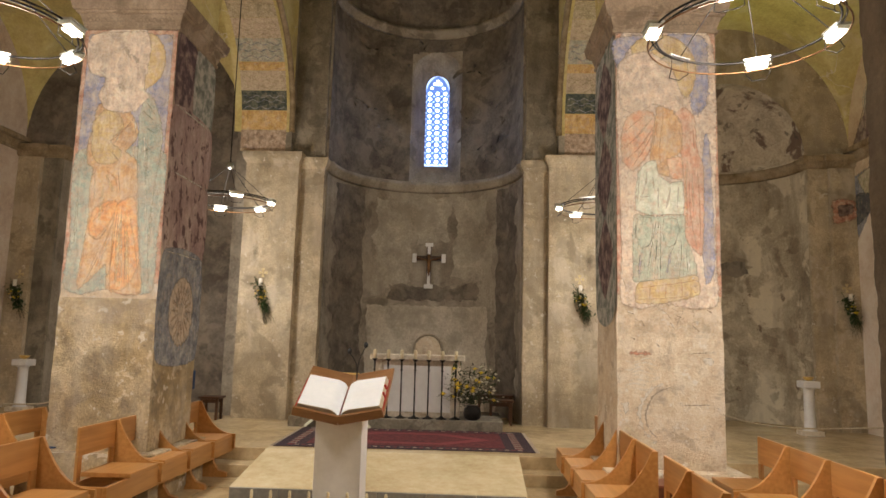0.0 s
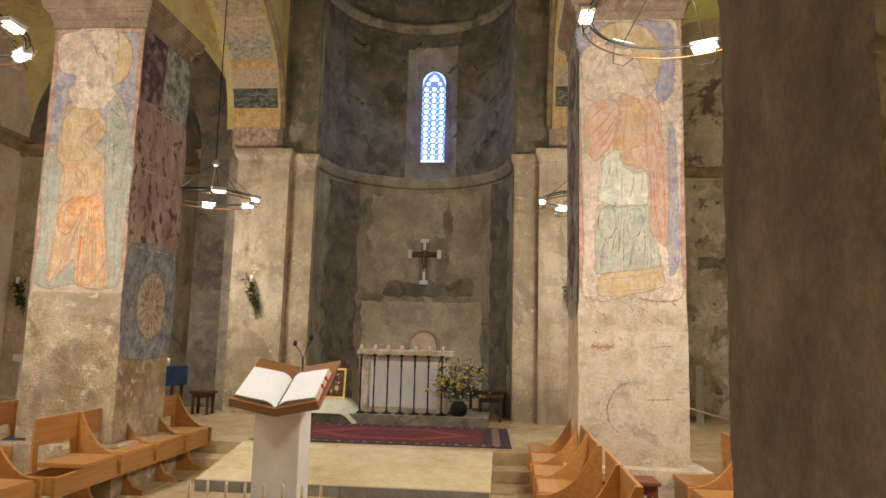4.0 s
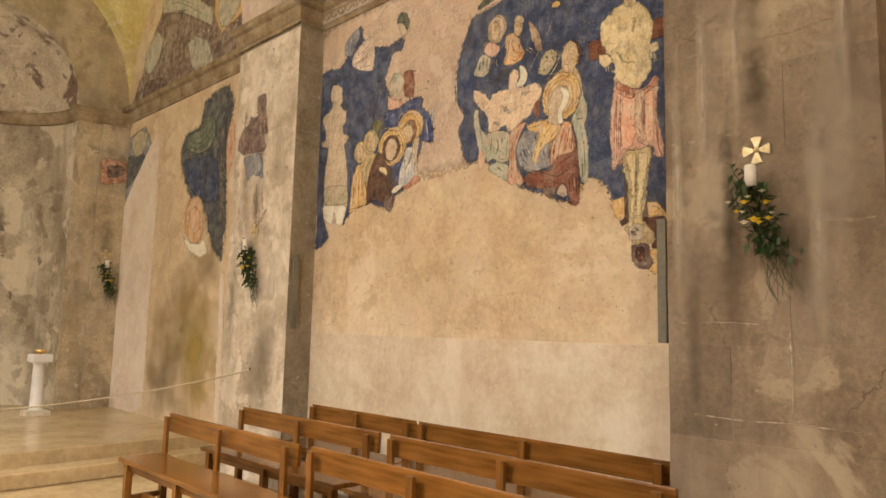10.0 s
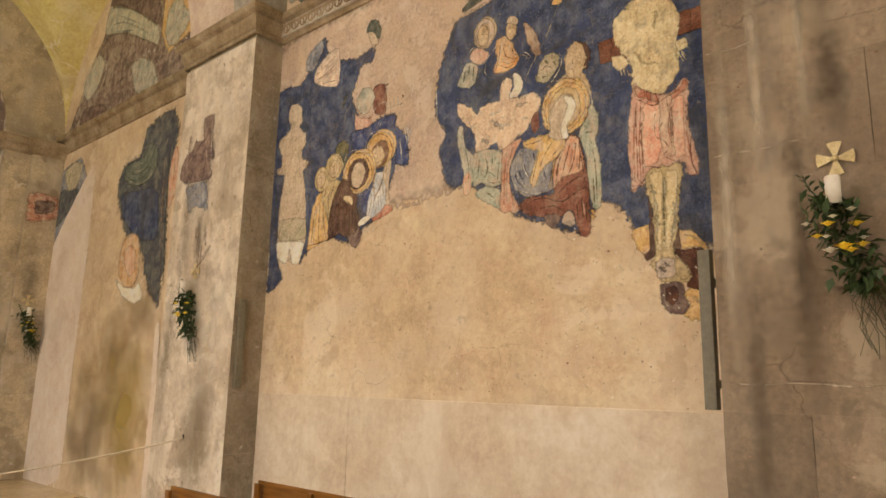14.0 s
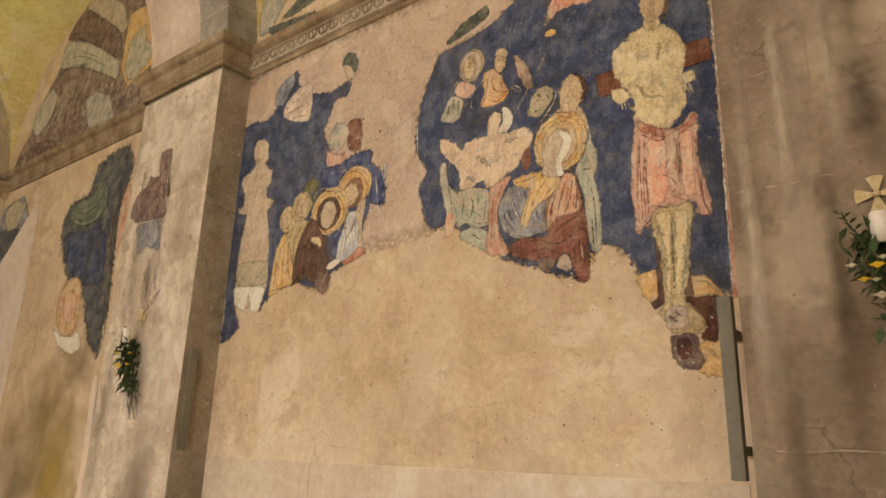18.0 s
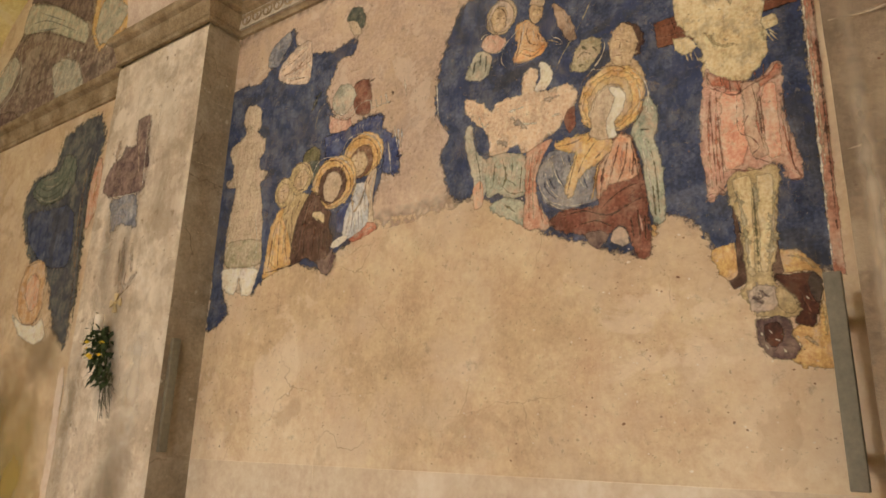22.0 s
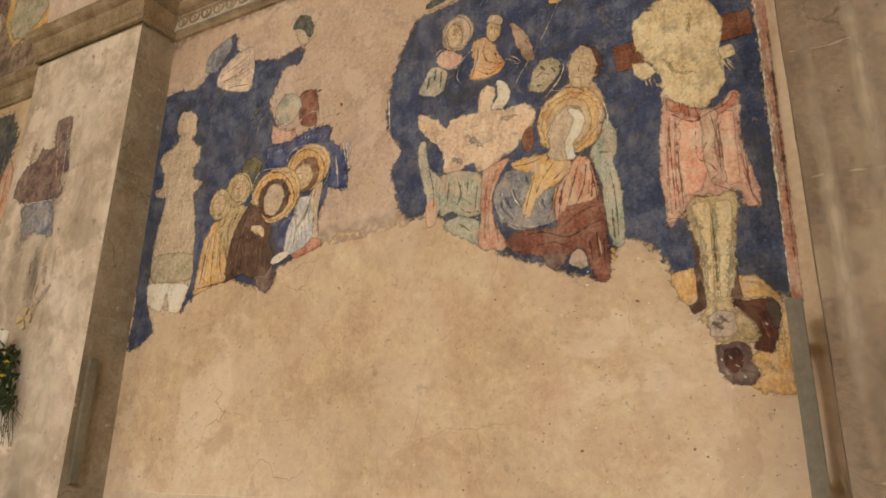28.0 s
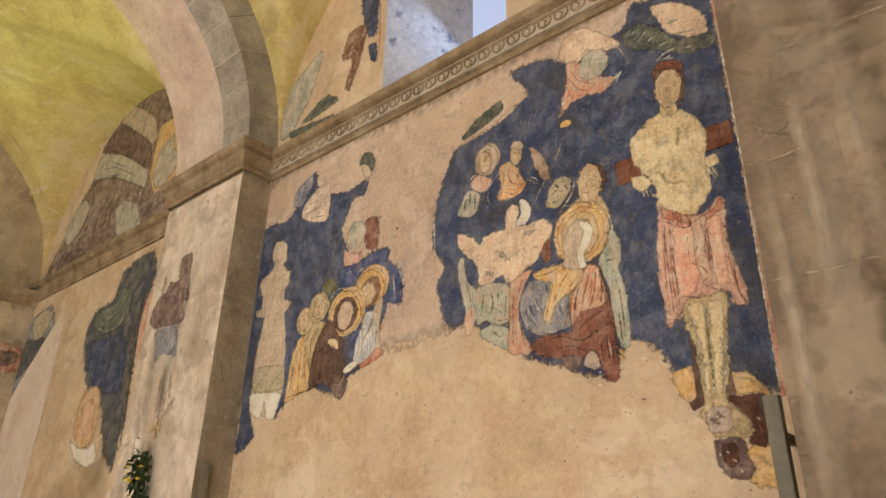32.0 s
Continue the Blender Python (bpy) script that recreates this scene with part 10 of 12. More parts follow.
paint(fresco_pilaster, "red_brown_patch", F_DARKPURPLE, 1, "P", [(7.971, 3.591), (7.924, 3.774), (7.762, 3.857), (7.713, 3.932), (7.563, 3.928), (7.594, 4.132), (7.433, 4.144), (7.410, 3.902), (7.345, 3.701), (7.425, 3.677), (7.387, 3.508), (7.727, 3.503)])
stroke(fresco_pilaster, "pale_line", F_WHITE, 3, "P", [(7.886, 3.522), (7.652, 3.499), (7.451, 3.490)], 0.012)
stroke(fresco_pilaster, "pale_line", F_WHITE, 3, "P", [(7.446, 4.126), (7.402, 3.713), (7.387, 3.508)], 0.012)
paint(fresco_pilaster, "slate_patch", F_SLATE, 2, "P", [(7.730, 3.212), (7.808, 3.466), (7.648, 3.488), (7.463, 3.473), (7.389, 3.206), (7.587, 3.267), (7.672, 3.252)])
stroke(fresco_pilaster, "dark_streak", F_GREYWASH, 2, "P", [(7.523, 3.141), (7.489, 2.856), (7.493, 2.587)], 0.05)
stroke(fresco_pilaster, "dark_streak", F_GREYWASH, 2, "P", [(7.413, 3.077), (7.364, 2.841)], 0.05)
stroke(fresco_pilaster, "dark_streak", F_GREYWASH, 2, "P", [(7.276, 2.830), (7.437, 2.714)], 0.05)
stroke(fresco_pilaster, "dark_streak", F_BROWN, 3, "P", [(7.416, 2.893), (7.437, 2.714), (7.423, 2.537)], 0.02)
stroke(fresco_pilaster, "dark_streak", F_BROWN, 3, "P", [(7.561, 3.051), (7.544, 2.909)], 0.02)
stroke(fresco_pilaster, "dark_streak", F_BROWN, 3, "P", [(7.331, 2.747), (7.514, 2.642)], 0.02)
stroke(fresco_pilaster, "rose_patch", F_RUSTFADE, 1, "P", [(7.554, 4.013), (7.461, 3.623)], 0.09)
stroke(fresco_pilaster, "rose_patch", F_RUSTFADE, 1, "P", [(7.840, 3.810), (7.822, 4.024)], 0.09)

# finer brushwork, worn rims and cracks
stroke(fresco, "fold", F_REDBROWN, 12, "S", [(3.250, 3.355), (3.225, 3.288)], 0.0085)
stroke(fresco, "fold", F_REDBROWN, 12, "S", [(3.189, 3.330), (3.182, 3.267)], 0.0085)
stroke(fresco, "fold", F_REDBROWN, 12, "S", [(3.153, 3.316), (3.148, 3.237)], 0.0085)
stroke(fresco, "fold", F_REDBROWN, 12, "S", [(3.125, 3.307), (3.107, 3.225)], 0.0085)
stroke(fresco, "fold", F_REDBROWN, 12, "S", [(3.087, 3.290), (3.113, 3.218)], 0.0085)
stroke(fresco, "fold", F_REDBROWN, 12, "S", [(3.044, 3.319), (3.039, 3.247)], 0.0085)
stroke(fresco, "fold", F_REDBROWN, 12, "S", [(3.003, 3.332), (3.010, 3.260)], 0.0085)
stroke(fresco, "fold", F_REDBROWN, 12, "S", [(3.267, 3.301), (3.207, 3.263), (3.137, 3.219), (3.063, 3.248), (2.991, 3.269), (2.951, 3.298)], 0.0085)
stroke(fresco, "fold", F_REDBROWN, 12, "S", [(3.125, 3.216), (3.133, 3.045), (3.085, 2.998), (3.056, 2.945), (3.088, 2.912), (3.039, 2.875), (2.956, 2.823), (2.907, 2.782)], 0.0085)
stroke(fresco, "fold", F_REDBROWN, 12, "S", [(3.062, 3.254), (3.042, 3.095), (3.043, 2.952)], 0.0085)
stroke(fresco, "fold", F_REDBROWN, 12, "S", [(3.085, 3.107), (3.123, 3.043)], 0.0085)
stroke(fresco, "fold", F_REDBROWN, 12, "S", [(3.244, 3.265), (3.244, 3.051), (3.244, 2.804)], 0.0085)
stroke(fresco, "fold", F_REDBROWN, 12, "S", [(3.213, 3.256), (3.214, 3.016), (3.211, 2.878), (3.211, 2.758)], 0.0085)
stroke(fresco, "fold", F_REDBROWN, 12, "S", [(3.190, 2.873), (3.122, 2.848), (3.054, 2.844)], 0.0085)
stroke(fresco, "fold", F_REDBROWN, 12, "S", [(3.296, 2.750), (3.266, 2.768), (3.211, 2.758), (3.239, 2.803)], 0.0085)
stroke(fresco, "fold", F_REDBROWN, 12, "S", [(2.939, 3.217), (2.938, 3.001), (2.932, 2.843), (2.908, 2.774), (2.951, 2.768), (2.966, 2.728)], 0.0085)
stroke(fresco, "fold", F_REDBROWN, 12, "S", [(3.033, 3.189), (3.028, 2.997)], 0.0085)
stroke(fresco, "pale_line", F_PALE, 12, "S", [(2.804, 3.592), (2.810, 3.231), (2.815, 2.918), (2.818, 2.793)], 0.012)
stroke(fresco, "dark_line", F_DARKBROWN, 12, "S", [(2.784, 3.585), (2.791, 3.226), (2.797, 2.913), (2.807, 2.501)], 0.012)
stroke(fresco, "pale_streak", F_WHITE, 12, "S", [(5.126, 3.579), (5.090, 3.428)], 0.012)
stroke(fresco, "pale_streak", F_WHITE, 12, "S", [(5.061, 3.898), (5.036, 3.751)], 0.012)
stroke(fresco, "pale_streak", F_WHITE, 12, "S", [(5.165, 3.473), (5.135, 3.276)], 0.012)
stroke(fresco, "pale_streak", F_WHITE, 12, "S", [(4.806, 3.800), (4.784, 3.528)], 0.012)
stroke(fresco_pillar_south, "incised_wave", M_WAVE, 14, "W", [(2.326, 1.474), (2.381, 1.459), (2.437, 1.467), (2.492, 1.488), (2.548, 1.497), (2.603, 1.482), (2.658, 1.467)], 0.011)
stroke(fresco_pillar_south, "incised_wave", M_WAVE, 14, "W", [(2.326, 1.428), (2.381, 1.421), (2.436, 1.437), (2.492, 1.456), (2.547, 1.454), (2.602, 1.436), (2.657, 1.428)], 0.011)
stroke(fresco_pillar_south, "incised_wave", M_WAVE, 14, "W", [(2.325, 1.384), (2.381, 1.386), (2.436, 1.407), (2.492, 1.420), (2.547, 1.409), (2.602, 1.391), (2.657, 1.393)], 0.011)
stroke(fresco_pillar_south, "incised_wave", M_WAVE, 14, "W", [(2.325, 1.343), (2.380, 1.355), (2.436, 1.376), (2.491, 1.379), (2.546, 1.363), (2.601, 1.351), (2.656, 1.362)], 0.011)
stroke(fresco_pillar_south, "incised_wave", M_WAVE, 14, "W", [(2.324, 1.307), (2.380, 1.326), (2.435, 1.342), (2.490, 1.336), (2.545, 1.317), (2.600, 1.314), (2.656, 1.333)], 0.011)
stroke(fresco_pillar_south, "incised_wave", M_WAVE, 14, "W", [(2.324, 1.262), (2.380, 1.288), (2.435, 1.300), (2.490, 1.290), (2.545, 1.279), (2.600, 1.290), (2.656, 1.315)], 0.011)
stroke(fresco_pillar_south, "incised_wave", M_WAVE, 14, "W", [(2.324, 1.232), (2.379, 1.255), (2.434, 1.258), (2.489, 1.244), (2.544, 1.240)], 0.011)
stroke(fresco_pillar_south, "incised_wave", M_WAVE, 14, "W", [(2.324, 1.203), (2.379, 1.219), (2.434, 1.213), (2.489, 1.200), (2.544, 1.206)], 0.011)
stroke(fresco_pillar_south, "incised_arc", M_WAVE, 14, "W", [(2.724, 1.282), (2.585, 1.210), (2.491, 1.088), (2.462, 0.951), (2.505, 0.817), (2.612, 0.713)], 0.045)
stroke(fresco_pillar_south, "incised_arc", F_GREYWASH, 15, "W", [(2.750, 1.231), (2.612, 1.166), (2.542, 1.055), (2.520, 0.946), (2.553, 0.832), (2.623, 0.760)], 0.02)
stroke(fresco_pillar_south, "chip", F_BROWN, 14, "W", [(2.483, 1.865), (2.517, 1.796)], 0.011)
stroke(fresco_pillar_south, "chip", F_BROWN, 14, "W", [(2.797, 1.925), (2.866, 1.892)], 0.011)
stroke(fresco_pillar_south, "chip", F_BROWN, 14, "W", [(2.969, 1.824), (3.036, 1.756)], 0.011)
stroke(fresco_pillar_south, "chip", F_BROWN, 14, "W", [(2.761, 1.847), (2.801, 1.778)], 0.011)
stroke(fresco_pillar_south, "chip", F_BROWN, 14, "W", [(2.351, 1.932), (2.414, 1.916)], 0.011)
stroke(fresco_pillar_south, "chip", F_BROWN, 14, "W", [(3.110, 1.968), (3.162, 1.941)], 0.011)
stroke(fresco_pillar_south, "chip", F_BROWN, 14, "W", [(2.894, 1.545), (3.170, 1.569)], 0.011)
stroke(fresco_pillar_south, "chip", F_BROWN, 14, "W", [(2.377, 1.705), (2.429, 1.671)], 0.011)
stroke(fresco_pillar_south, "chip", F_BROWN, 14, "W", [(2.850, 1.064), (3.157, 1.080)], 0.011)
stroke(fresco_pillar_south, "chip", F_BROWN, 14, "W", [(2.619, 1.641), (2.660, 1.608)], 0.011)
stroke(fresco_pillar_south, "white_patch", M_WAVE, 13, "W", [(3.082, 1.515), (3.149, 1.448)], 0.07)
stroke(fresco_pillar_south, "white_patch", M_WAVE, 13, "W", [(2.336, 1.083), (2.328, 0.947)], 0.07)
stroke(fresco_pillar_south, "white_patch", M_WAVE, 13, "W", [(2.300, 0.811), (2.367, 0.679)], 0.07)

# small pale chips and dark pits scattered over the bare plaster
rng = random.Random(21)
for name, mat, count in (("pale_chip", M_WAVE, 130), ("dark_pit", F_BROWN, 90)):
    bm = bmesh.new()
    for k in range(count):
        a, b = rng.uniform(2.9, 6.7), rng.choice((rng.uniform(1.56, 2.7), rng.uniform(1.56, 3.2), rng.uniform(1.7, 2.4)))
        if rng.random() < 0.45:
            a = rng.uniform(2.9, 4.0)
        s_ = rng.uniform(0.002, 0.0065) * (1.6 if rng.random() < 0.1 else 1)
        pts_ = [flat_point("S", a + s_ * rng.uniform(0.5, 1.3) * math.cos(g * math.tau / 6), b + s_ * rng.uniform(0.4, 1.0) * math.sin(g * math.tau / 6), 3) for g in range(6)]
        bm.faces.new([bm.verts.new(q) for q in pts_][::-1])
    tagged(part(name, bm, mat, fresco), "scattered tiny chips in the plaster", kind="stuff")

# smoother, paler render along the foot of the fresco wall, and the panels of the next bay
lower = thing("plaster_panel", pose(0, 0, 0), "smooth pale repaired plaster along the foot of the fresco wall", "plaster panel")
for ya, yb in ((2.84, 5.62), (5.625, 6.8)):
    part("panel", box(WALL_S - 0.006, WALL_S + 0.01, ya, yb, 0.02, 1.53, 0.002), M_PLASTER_SMOOTH, lower)
pale = thing("plaster_panel", pose(0, 0, 0), "pale pink plaster strip beside the apse corner", "plaster panel")
M_PALE_STRIP = mottled("pale_rose_render", [(0.68, 0.57, 0.48), (0.76, 0.66, 0.57), (0.8, 0.72, 0.64)], 1.6, 26, 0.92, 0.3, contrast=0.4, blotch=[((0.6, 0.49, 0.4), 0.42, 1.8, 0.4), ((0.84, 0.78, 0.7), 0.4, 2.4, 0.5)])
frays(M_PALE_STRIP)
paint(pale, "pale_strip", M_PALE_STRIP, 3, "S", [(10.98, 4.43), (10.88, 3.45), (10.89, 1.62), (10.94, 0.38), (12.29, 0.33), (12.33, 2.34), (12.17, 3.34), (11.57, 3.97)], 0.46)
paint(pale, "light_edge", M_PALE_STRIP, 4, "S", [(8.73, 2.21), (8.68, 1.73), (8.63, 0.47), (8.75, 0.46), (8.76, 1.55), (8.81, 2.12)])

# painted marble panels on the nave sides of the pillars
F_MARBLE_DARK = mottled("painted_purple_marble", [(0.07, 0.045, 0.05), (0.14, 0.09, 0.095), (0.3, 0.22, 0.2)], 9, 50, 0.9, 0.2, spread=0.2)
F_MARBLE_PINK = mottled("painted_pink_marble", [(0.3, 0.2, 0.19), (0.4, 0.29, 0.27), (0.5, 0.4, 0.36)], 4, 40, 0.9, 0.2, spread=0.3, stretch=(1.0, 1.0, 0.55), specks=((0.13, 0.075, 0.075), (11.0, 0.43)))
F_MARBLE_GREEN = mottled("painted_green_marble", [(0.16, 0.18, 0.16), (0.3, 0.31, 0.28), (0.46, 0.44, 0.4)], 8, 40, 0.9, 0.2, spread=0.18)
marble = painting("painted_marble", "painted imitation marble panels on the side of a pillar")
for name, mat, ya, yb, za, zb in (("purple_panel", F_MARBLE_DARK, 7.1, 7.55, 3.98, 4.72), ("green_panel", F_MARBLE_GREEN, 7.56, 8.07, 3.98, 4.72), ("brown_panel", F_MARBLE_PINK, 7.1, 8.07, 3.28, 3.97),
                                  ("pink_panel", F_MARBLE_PINK, 7.1, 8.07, 2.45, 3.27), ("dark_panel", F_SLATE, 7.1, 8.07, 1.35, 2.44)):
    paint(marble, name, mat, 1, "NL", [(ya, za), (yb, za), (yb, zb), (ya, zb)], 0.4)
for za in (3.275, 3.975, 2.445):
    stroke(marble, "pale_line", F_WHITE, 2, "NL", [(7.1, za), (8.07, za)], 0.02)
paint(marble, "medallion", F_GREYWASH, 2, "NL", oval(7.62, 1.85, 0.3, 0.36), 1)
for k in range(18):
    a_ = k * math.tau / 18
    stroke(marble, "medallion_ray", F_RUSTFADE, 3, "NL", [(7.62 + r_ * 0.8 * math.cos(a_), 1.85 + r_ * math.sin(a_)) for r_ in (0.1, 0.2, 0.32)], 0.035)
marble2 = painting("painted_marble", "grey painted lozenge panels on the side of a pillar")
paint(marble2, "grey_panel", F_MARBLE_GREEN, 1, "NR", [(7.1, 2.0), (8.07, 2.0), (8.07, 4.72), (7.1, 4.72)], 0.4)
for k in range(3):
    paint(marble2, "lozenge", F_MARBLE_DARK, 2, "NR", [(7.6, 2.1 + 0.86 * k), (7.98, 2.52 + 0.86 * k), (7.6, 2.92 + 0.86 * k), (7.2, 2.52 + 0.86 * k)], 0.4)


def smoke(owner, centre, w, h, normal_axis, color=(0.07, 0.055, 0.04), amount=0.45):
    """A soft-edged smear, by default of soot above a candle."""
    m, nodes, links, b = material("soot_smear", 0.95)
    b.inputs["Base Color"].default_value = (*color, 1)
    tex = nodes.new("ShaderNodeTexCoord")
    mp = nodes.new("ShaderNodeMapping")
    mp.inputs["Location"].default_value, mp.inputs["Scale"].default_value = (-1, -1, -1), (2, 2, 2)
    links.new(tex.outputs["Generated"], mp.inputs["Vector"])
    sep = nodes.new("ShaderNodeSeparateXYZ")
    links.new(mp.outputs[0], sep.inputs[0])
    com = nodes.new("ShaderNodeCombineXYZ")
    links.new(sep.outputs[1 if normal_axis == "x" else 0], com.inputs[0])
    links.new(sep.outputs[2], com.inputs[1])
    size = nodes.new("ShaderNodeVectorMath")
    size.operation = "LENGTH"
    links.new(com.outputs[0], size.inputs[0])
    t = nodes.new("ShaderNodeTexNoise")
    t.inputs["Scale"].default_value, t.inputs["Detail"].default_value = 9.0 if w < 0.7 else 2.2, 7
    geo = nodes.new("ShaderNodeNewGeometry")
    links.new(geo.outputs["Position"], t.inputs["Vector"])
    wob = nodes.new("ShaderNodeMath")
    wob.operation = "MULTIPLY_ADD"
    wob.inputs[1].default_value = 1.1
    links.new(t.outputs["Fac"], wob.inputs[0])
    links.new(size.outputs["Value"], wob.inputs[2])
    fall = nodes.new("ShaderNodeMapRange")
    fall.inputs[1].default_value, fall.inputs[2].default_value = 0.55, 1.4
    fall.inputs[3].default_value, fall.inputs[4].default_value = amount, 0.0
    links.new(wob.outputs[0], fall.inputs[0])
    links.new(fall.outputs[0], b.inputs["Alpha"])
    x, y, z = centre
    bm = bmesh.new()
    pts = [(-w / 2, -h / 2), (w / 2, -h / 2), (w / 2, h / 2), (-w / 2, h / 2)]
    f = bm.faces.new([bm.verts.new((x, y + a, z + c) if normal_axis == "x" else (x + a, y, z + c)) for a, c in pts])
    return part("smear", bm, m, owner)


wash = thing("ochre_stain", pose(0, 0, 0), "ochre and grey damp stains low on the aisle plaster", "stain")
for y_, z_, w_, h_, col_, amount_ in ((9.8, 1.5, 2.6, 2.9, (0.36, 0.27, 0.13), 0.62), (9.3, 1.3, 1.5, 2.2, (0.5, 0.37, 0.09), 0.6), (10.3, 0.9, 1.5, 1.5, (0.27, 0.21, 0.13), 0.45), (9.1, 2.3, 0.9, 0.9, (0.33, 0.25, 0.14), 0.45)):
    smoke(wash, (WALL_S - 0.0045 - 0.0004 * len(wash.children), y_, z_), w_, h_, "x", col_, amount_)
for y_, z_, w_, h_, col_, amount_ in ((7.25, 1.1, 0.8, 1.5, (0.2, 0.16, 0.1), 0.5), (7.75, 3.0, 0.3, 2.0, (0.26, 0.21, 0.16), 0.4), (7.1, 2.0, 0.35, 1.6, (0.76, 0.69, 0.58), 0.5), (7.9, 1.9, 0.3, 1.8, (0.3, 0.25, 0.18), 0.4)):
    smoke(wash, (PIL_S - 0.0135 - 0.0004 * len(wash.children), y_, z_), w_, h_, "x", col_, amount_)
soot = thing("soot_stain", pose(0, 0, 0), "dark candle soot smeared up the stone above wall candles", "stain")
smoke(pillars[(1, 0)], (2.79, 1.913, 1.4), 0.13, 0.55, "y", (0.11, 0.085, 0.036), 0.32)
smoke(soot, (PIL_S - 0.013, 2.2, 3.05), 0.2, 0.9, "x")
smoke(soot, (PIL_S - 0.013, 7.5, 2.95), 0.2, 0.8, "x")
smoke(soot, (PIL_S - 0.013, 7.55, 2.05), 0.2, 0.6, "x")
smoke(soot, (7.12, EAST_AISLE - 0.162, 2.95), 0.3, 0.7, "y")
smoke(soot, (-2.75, EAST - 0.352, 2.95), 0.16, 0.5, "y")
smoke(soot, (2.75, EAST - 0.352, 2.95), 0.16, 0.5, "y")

# pale runs, repairs and joints on the bare stone pilaster
M_JOINT_PALE = mottled("pale_pointing", [(0.44, 0.36, 0.26), (0.54, 0.46, 0.35)], 9, 60, 0.93, 0.5, dist=0.008)
frays(M_JOINT_PALE, True)
runs = thing("lime_runs", pose(0, 0, 0), "pale lime runs and open joints on a bare stone pilaster", "stain")
for a, b, w, h, col, amount in ((2.47, 2.6, 0.12, 1.9, (0.56, 0.48, 0.38), 0.34), (2.4, 3.5, 0.1, 1.3, (0.56, 0.48, 0.38), 0.28), (2.62, 2.2, 0.07, 1.2, (0.55, 0.47, 0.37), 0.24), (1.78, 2.7, 0.2, 0.9, (0.56, 0.48, 0.38), 0.3), (1.85, 2.35, 0.16, 0.8, (0.54, 0.46, 0.36), 0.3),
                                 (2.2, 3.5, 0.12, 1.2, (0.12, 0.09, 0.06), 0.3), (2.33, 1.9, 0.08, 0.8, (0.16, 0.115, 0.075), 0.3), (1.95, 3.9, 0.25, 0.9, (0.58, 0.5, 0.39), 0.42), (2.52, 4.2, 0.14, 0.9, (0.56, 0.48, 0.37), 0.42), (2.3, 4.1, 0.09, 1.3, (0.58, 0.5, 0.39), 0.4), (1.8, 4.2, 0.12, 1.0, (0.55, 0.47, 0.36), 0.4), (1.72, 3.5, 0.1, 1.0, (0.16, 0.12, 0.08), 0.22), (2.0, 2.0, 0.12, 0.7, (0.18, 0.13, 0.09), 0.2)):
    smoke(runs, (PIL_S - 0.0115 - 0.0004 * len(runs.children), a, b), w * 2.2, h * 1.3, "x", col, amount)
for a, b, w, h, col, amount in ((2.66, 2.5, 0.1, 2.2, (0.6, 0.52, 0.4), 0.6), (2.5, 3.1, 0.09, 1.6, (0.58, 0.5, 0.38), 0.6), (2.36, 2.3, 0.1, 1.5, (0.1, 0.078, 0.05), 0.5), (2.3, 3.2, 0.08, 1.4, (0.58, 0.5, 0.38), 0.5), (2.57, 1.5, 0.12, 1.3, (0.12, 0.09, 0.06), 0.45), (1.9, 2.2, 0.14, 1.8, (0.56, 0.48, 0.37), 0.5), (1.75, 3.3, 0.1, 1.6, (0.57, 0.49, 0.38), 0.5)):
    smoke(runs, (PIL_S - 0.0115 - 0.0004 * len(runs.children), a, b), w, h, "x", col, amount)
for z, y0, y1 in ((1.674, 2.08, 2.7), (1.155, 1.66, 2.7), (0.62, 1.64, 2.7), (2.2, 1.64, 1.9), (2.74, 2.3, 2.72), (3.26, 1.66, 2.2), (3.27, 2.4, 2.72), (3.79, 1.8, 2.66), (4.3, 1.66, 2.5)):
    pts_ = [(y0 + (y1 - y0) * k / 5, z + 0.006 * math.sin(k * 2.1 + z * 9)) for k in range(6)]
    stroke(runs, "mortar_line", M_JOINT_PALE, 4, "P", pts_, 0.008)
    stroke(runs, "open_joint", F_BROWN, 5, "P", [(a, b + 0.009) for a, b in pts_[1:4]], 0.004)
stroke(runs, "mortar_line", M_JOINT_PALE, 4, "P", [(2.06, 1.18), (2.055, 1.4), (2.06, 1.66)], 0.01)
rng = random.Random(31)
bm = bmesh.new()
for k in range(120):
    a, b, s_ = rng.uniform(1.63, 2.72), rng.uniform(0.7, 4.6), rng.uniform(0.002, 0.007)
    bm.faces.new([bm.verts.new(flat_point("P", a + s_ * rng.uniform(0.6, 1.6) * math.cos(g * math.tau / 6), b + s_ * rng.uniform(0.4, 1.0) * math.sin(g * math.tau / 6), 6)) for g in range(6)][::-1])
tagged(part("pit", bm, F_BROWN, runs), "scattered small dark pits in the stone", kind="stuff")
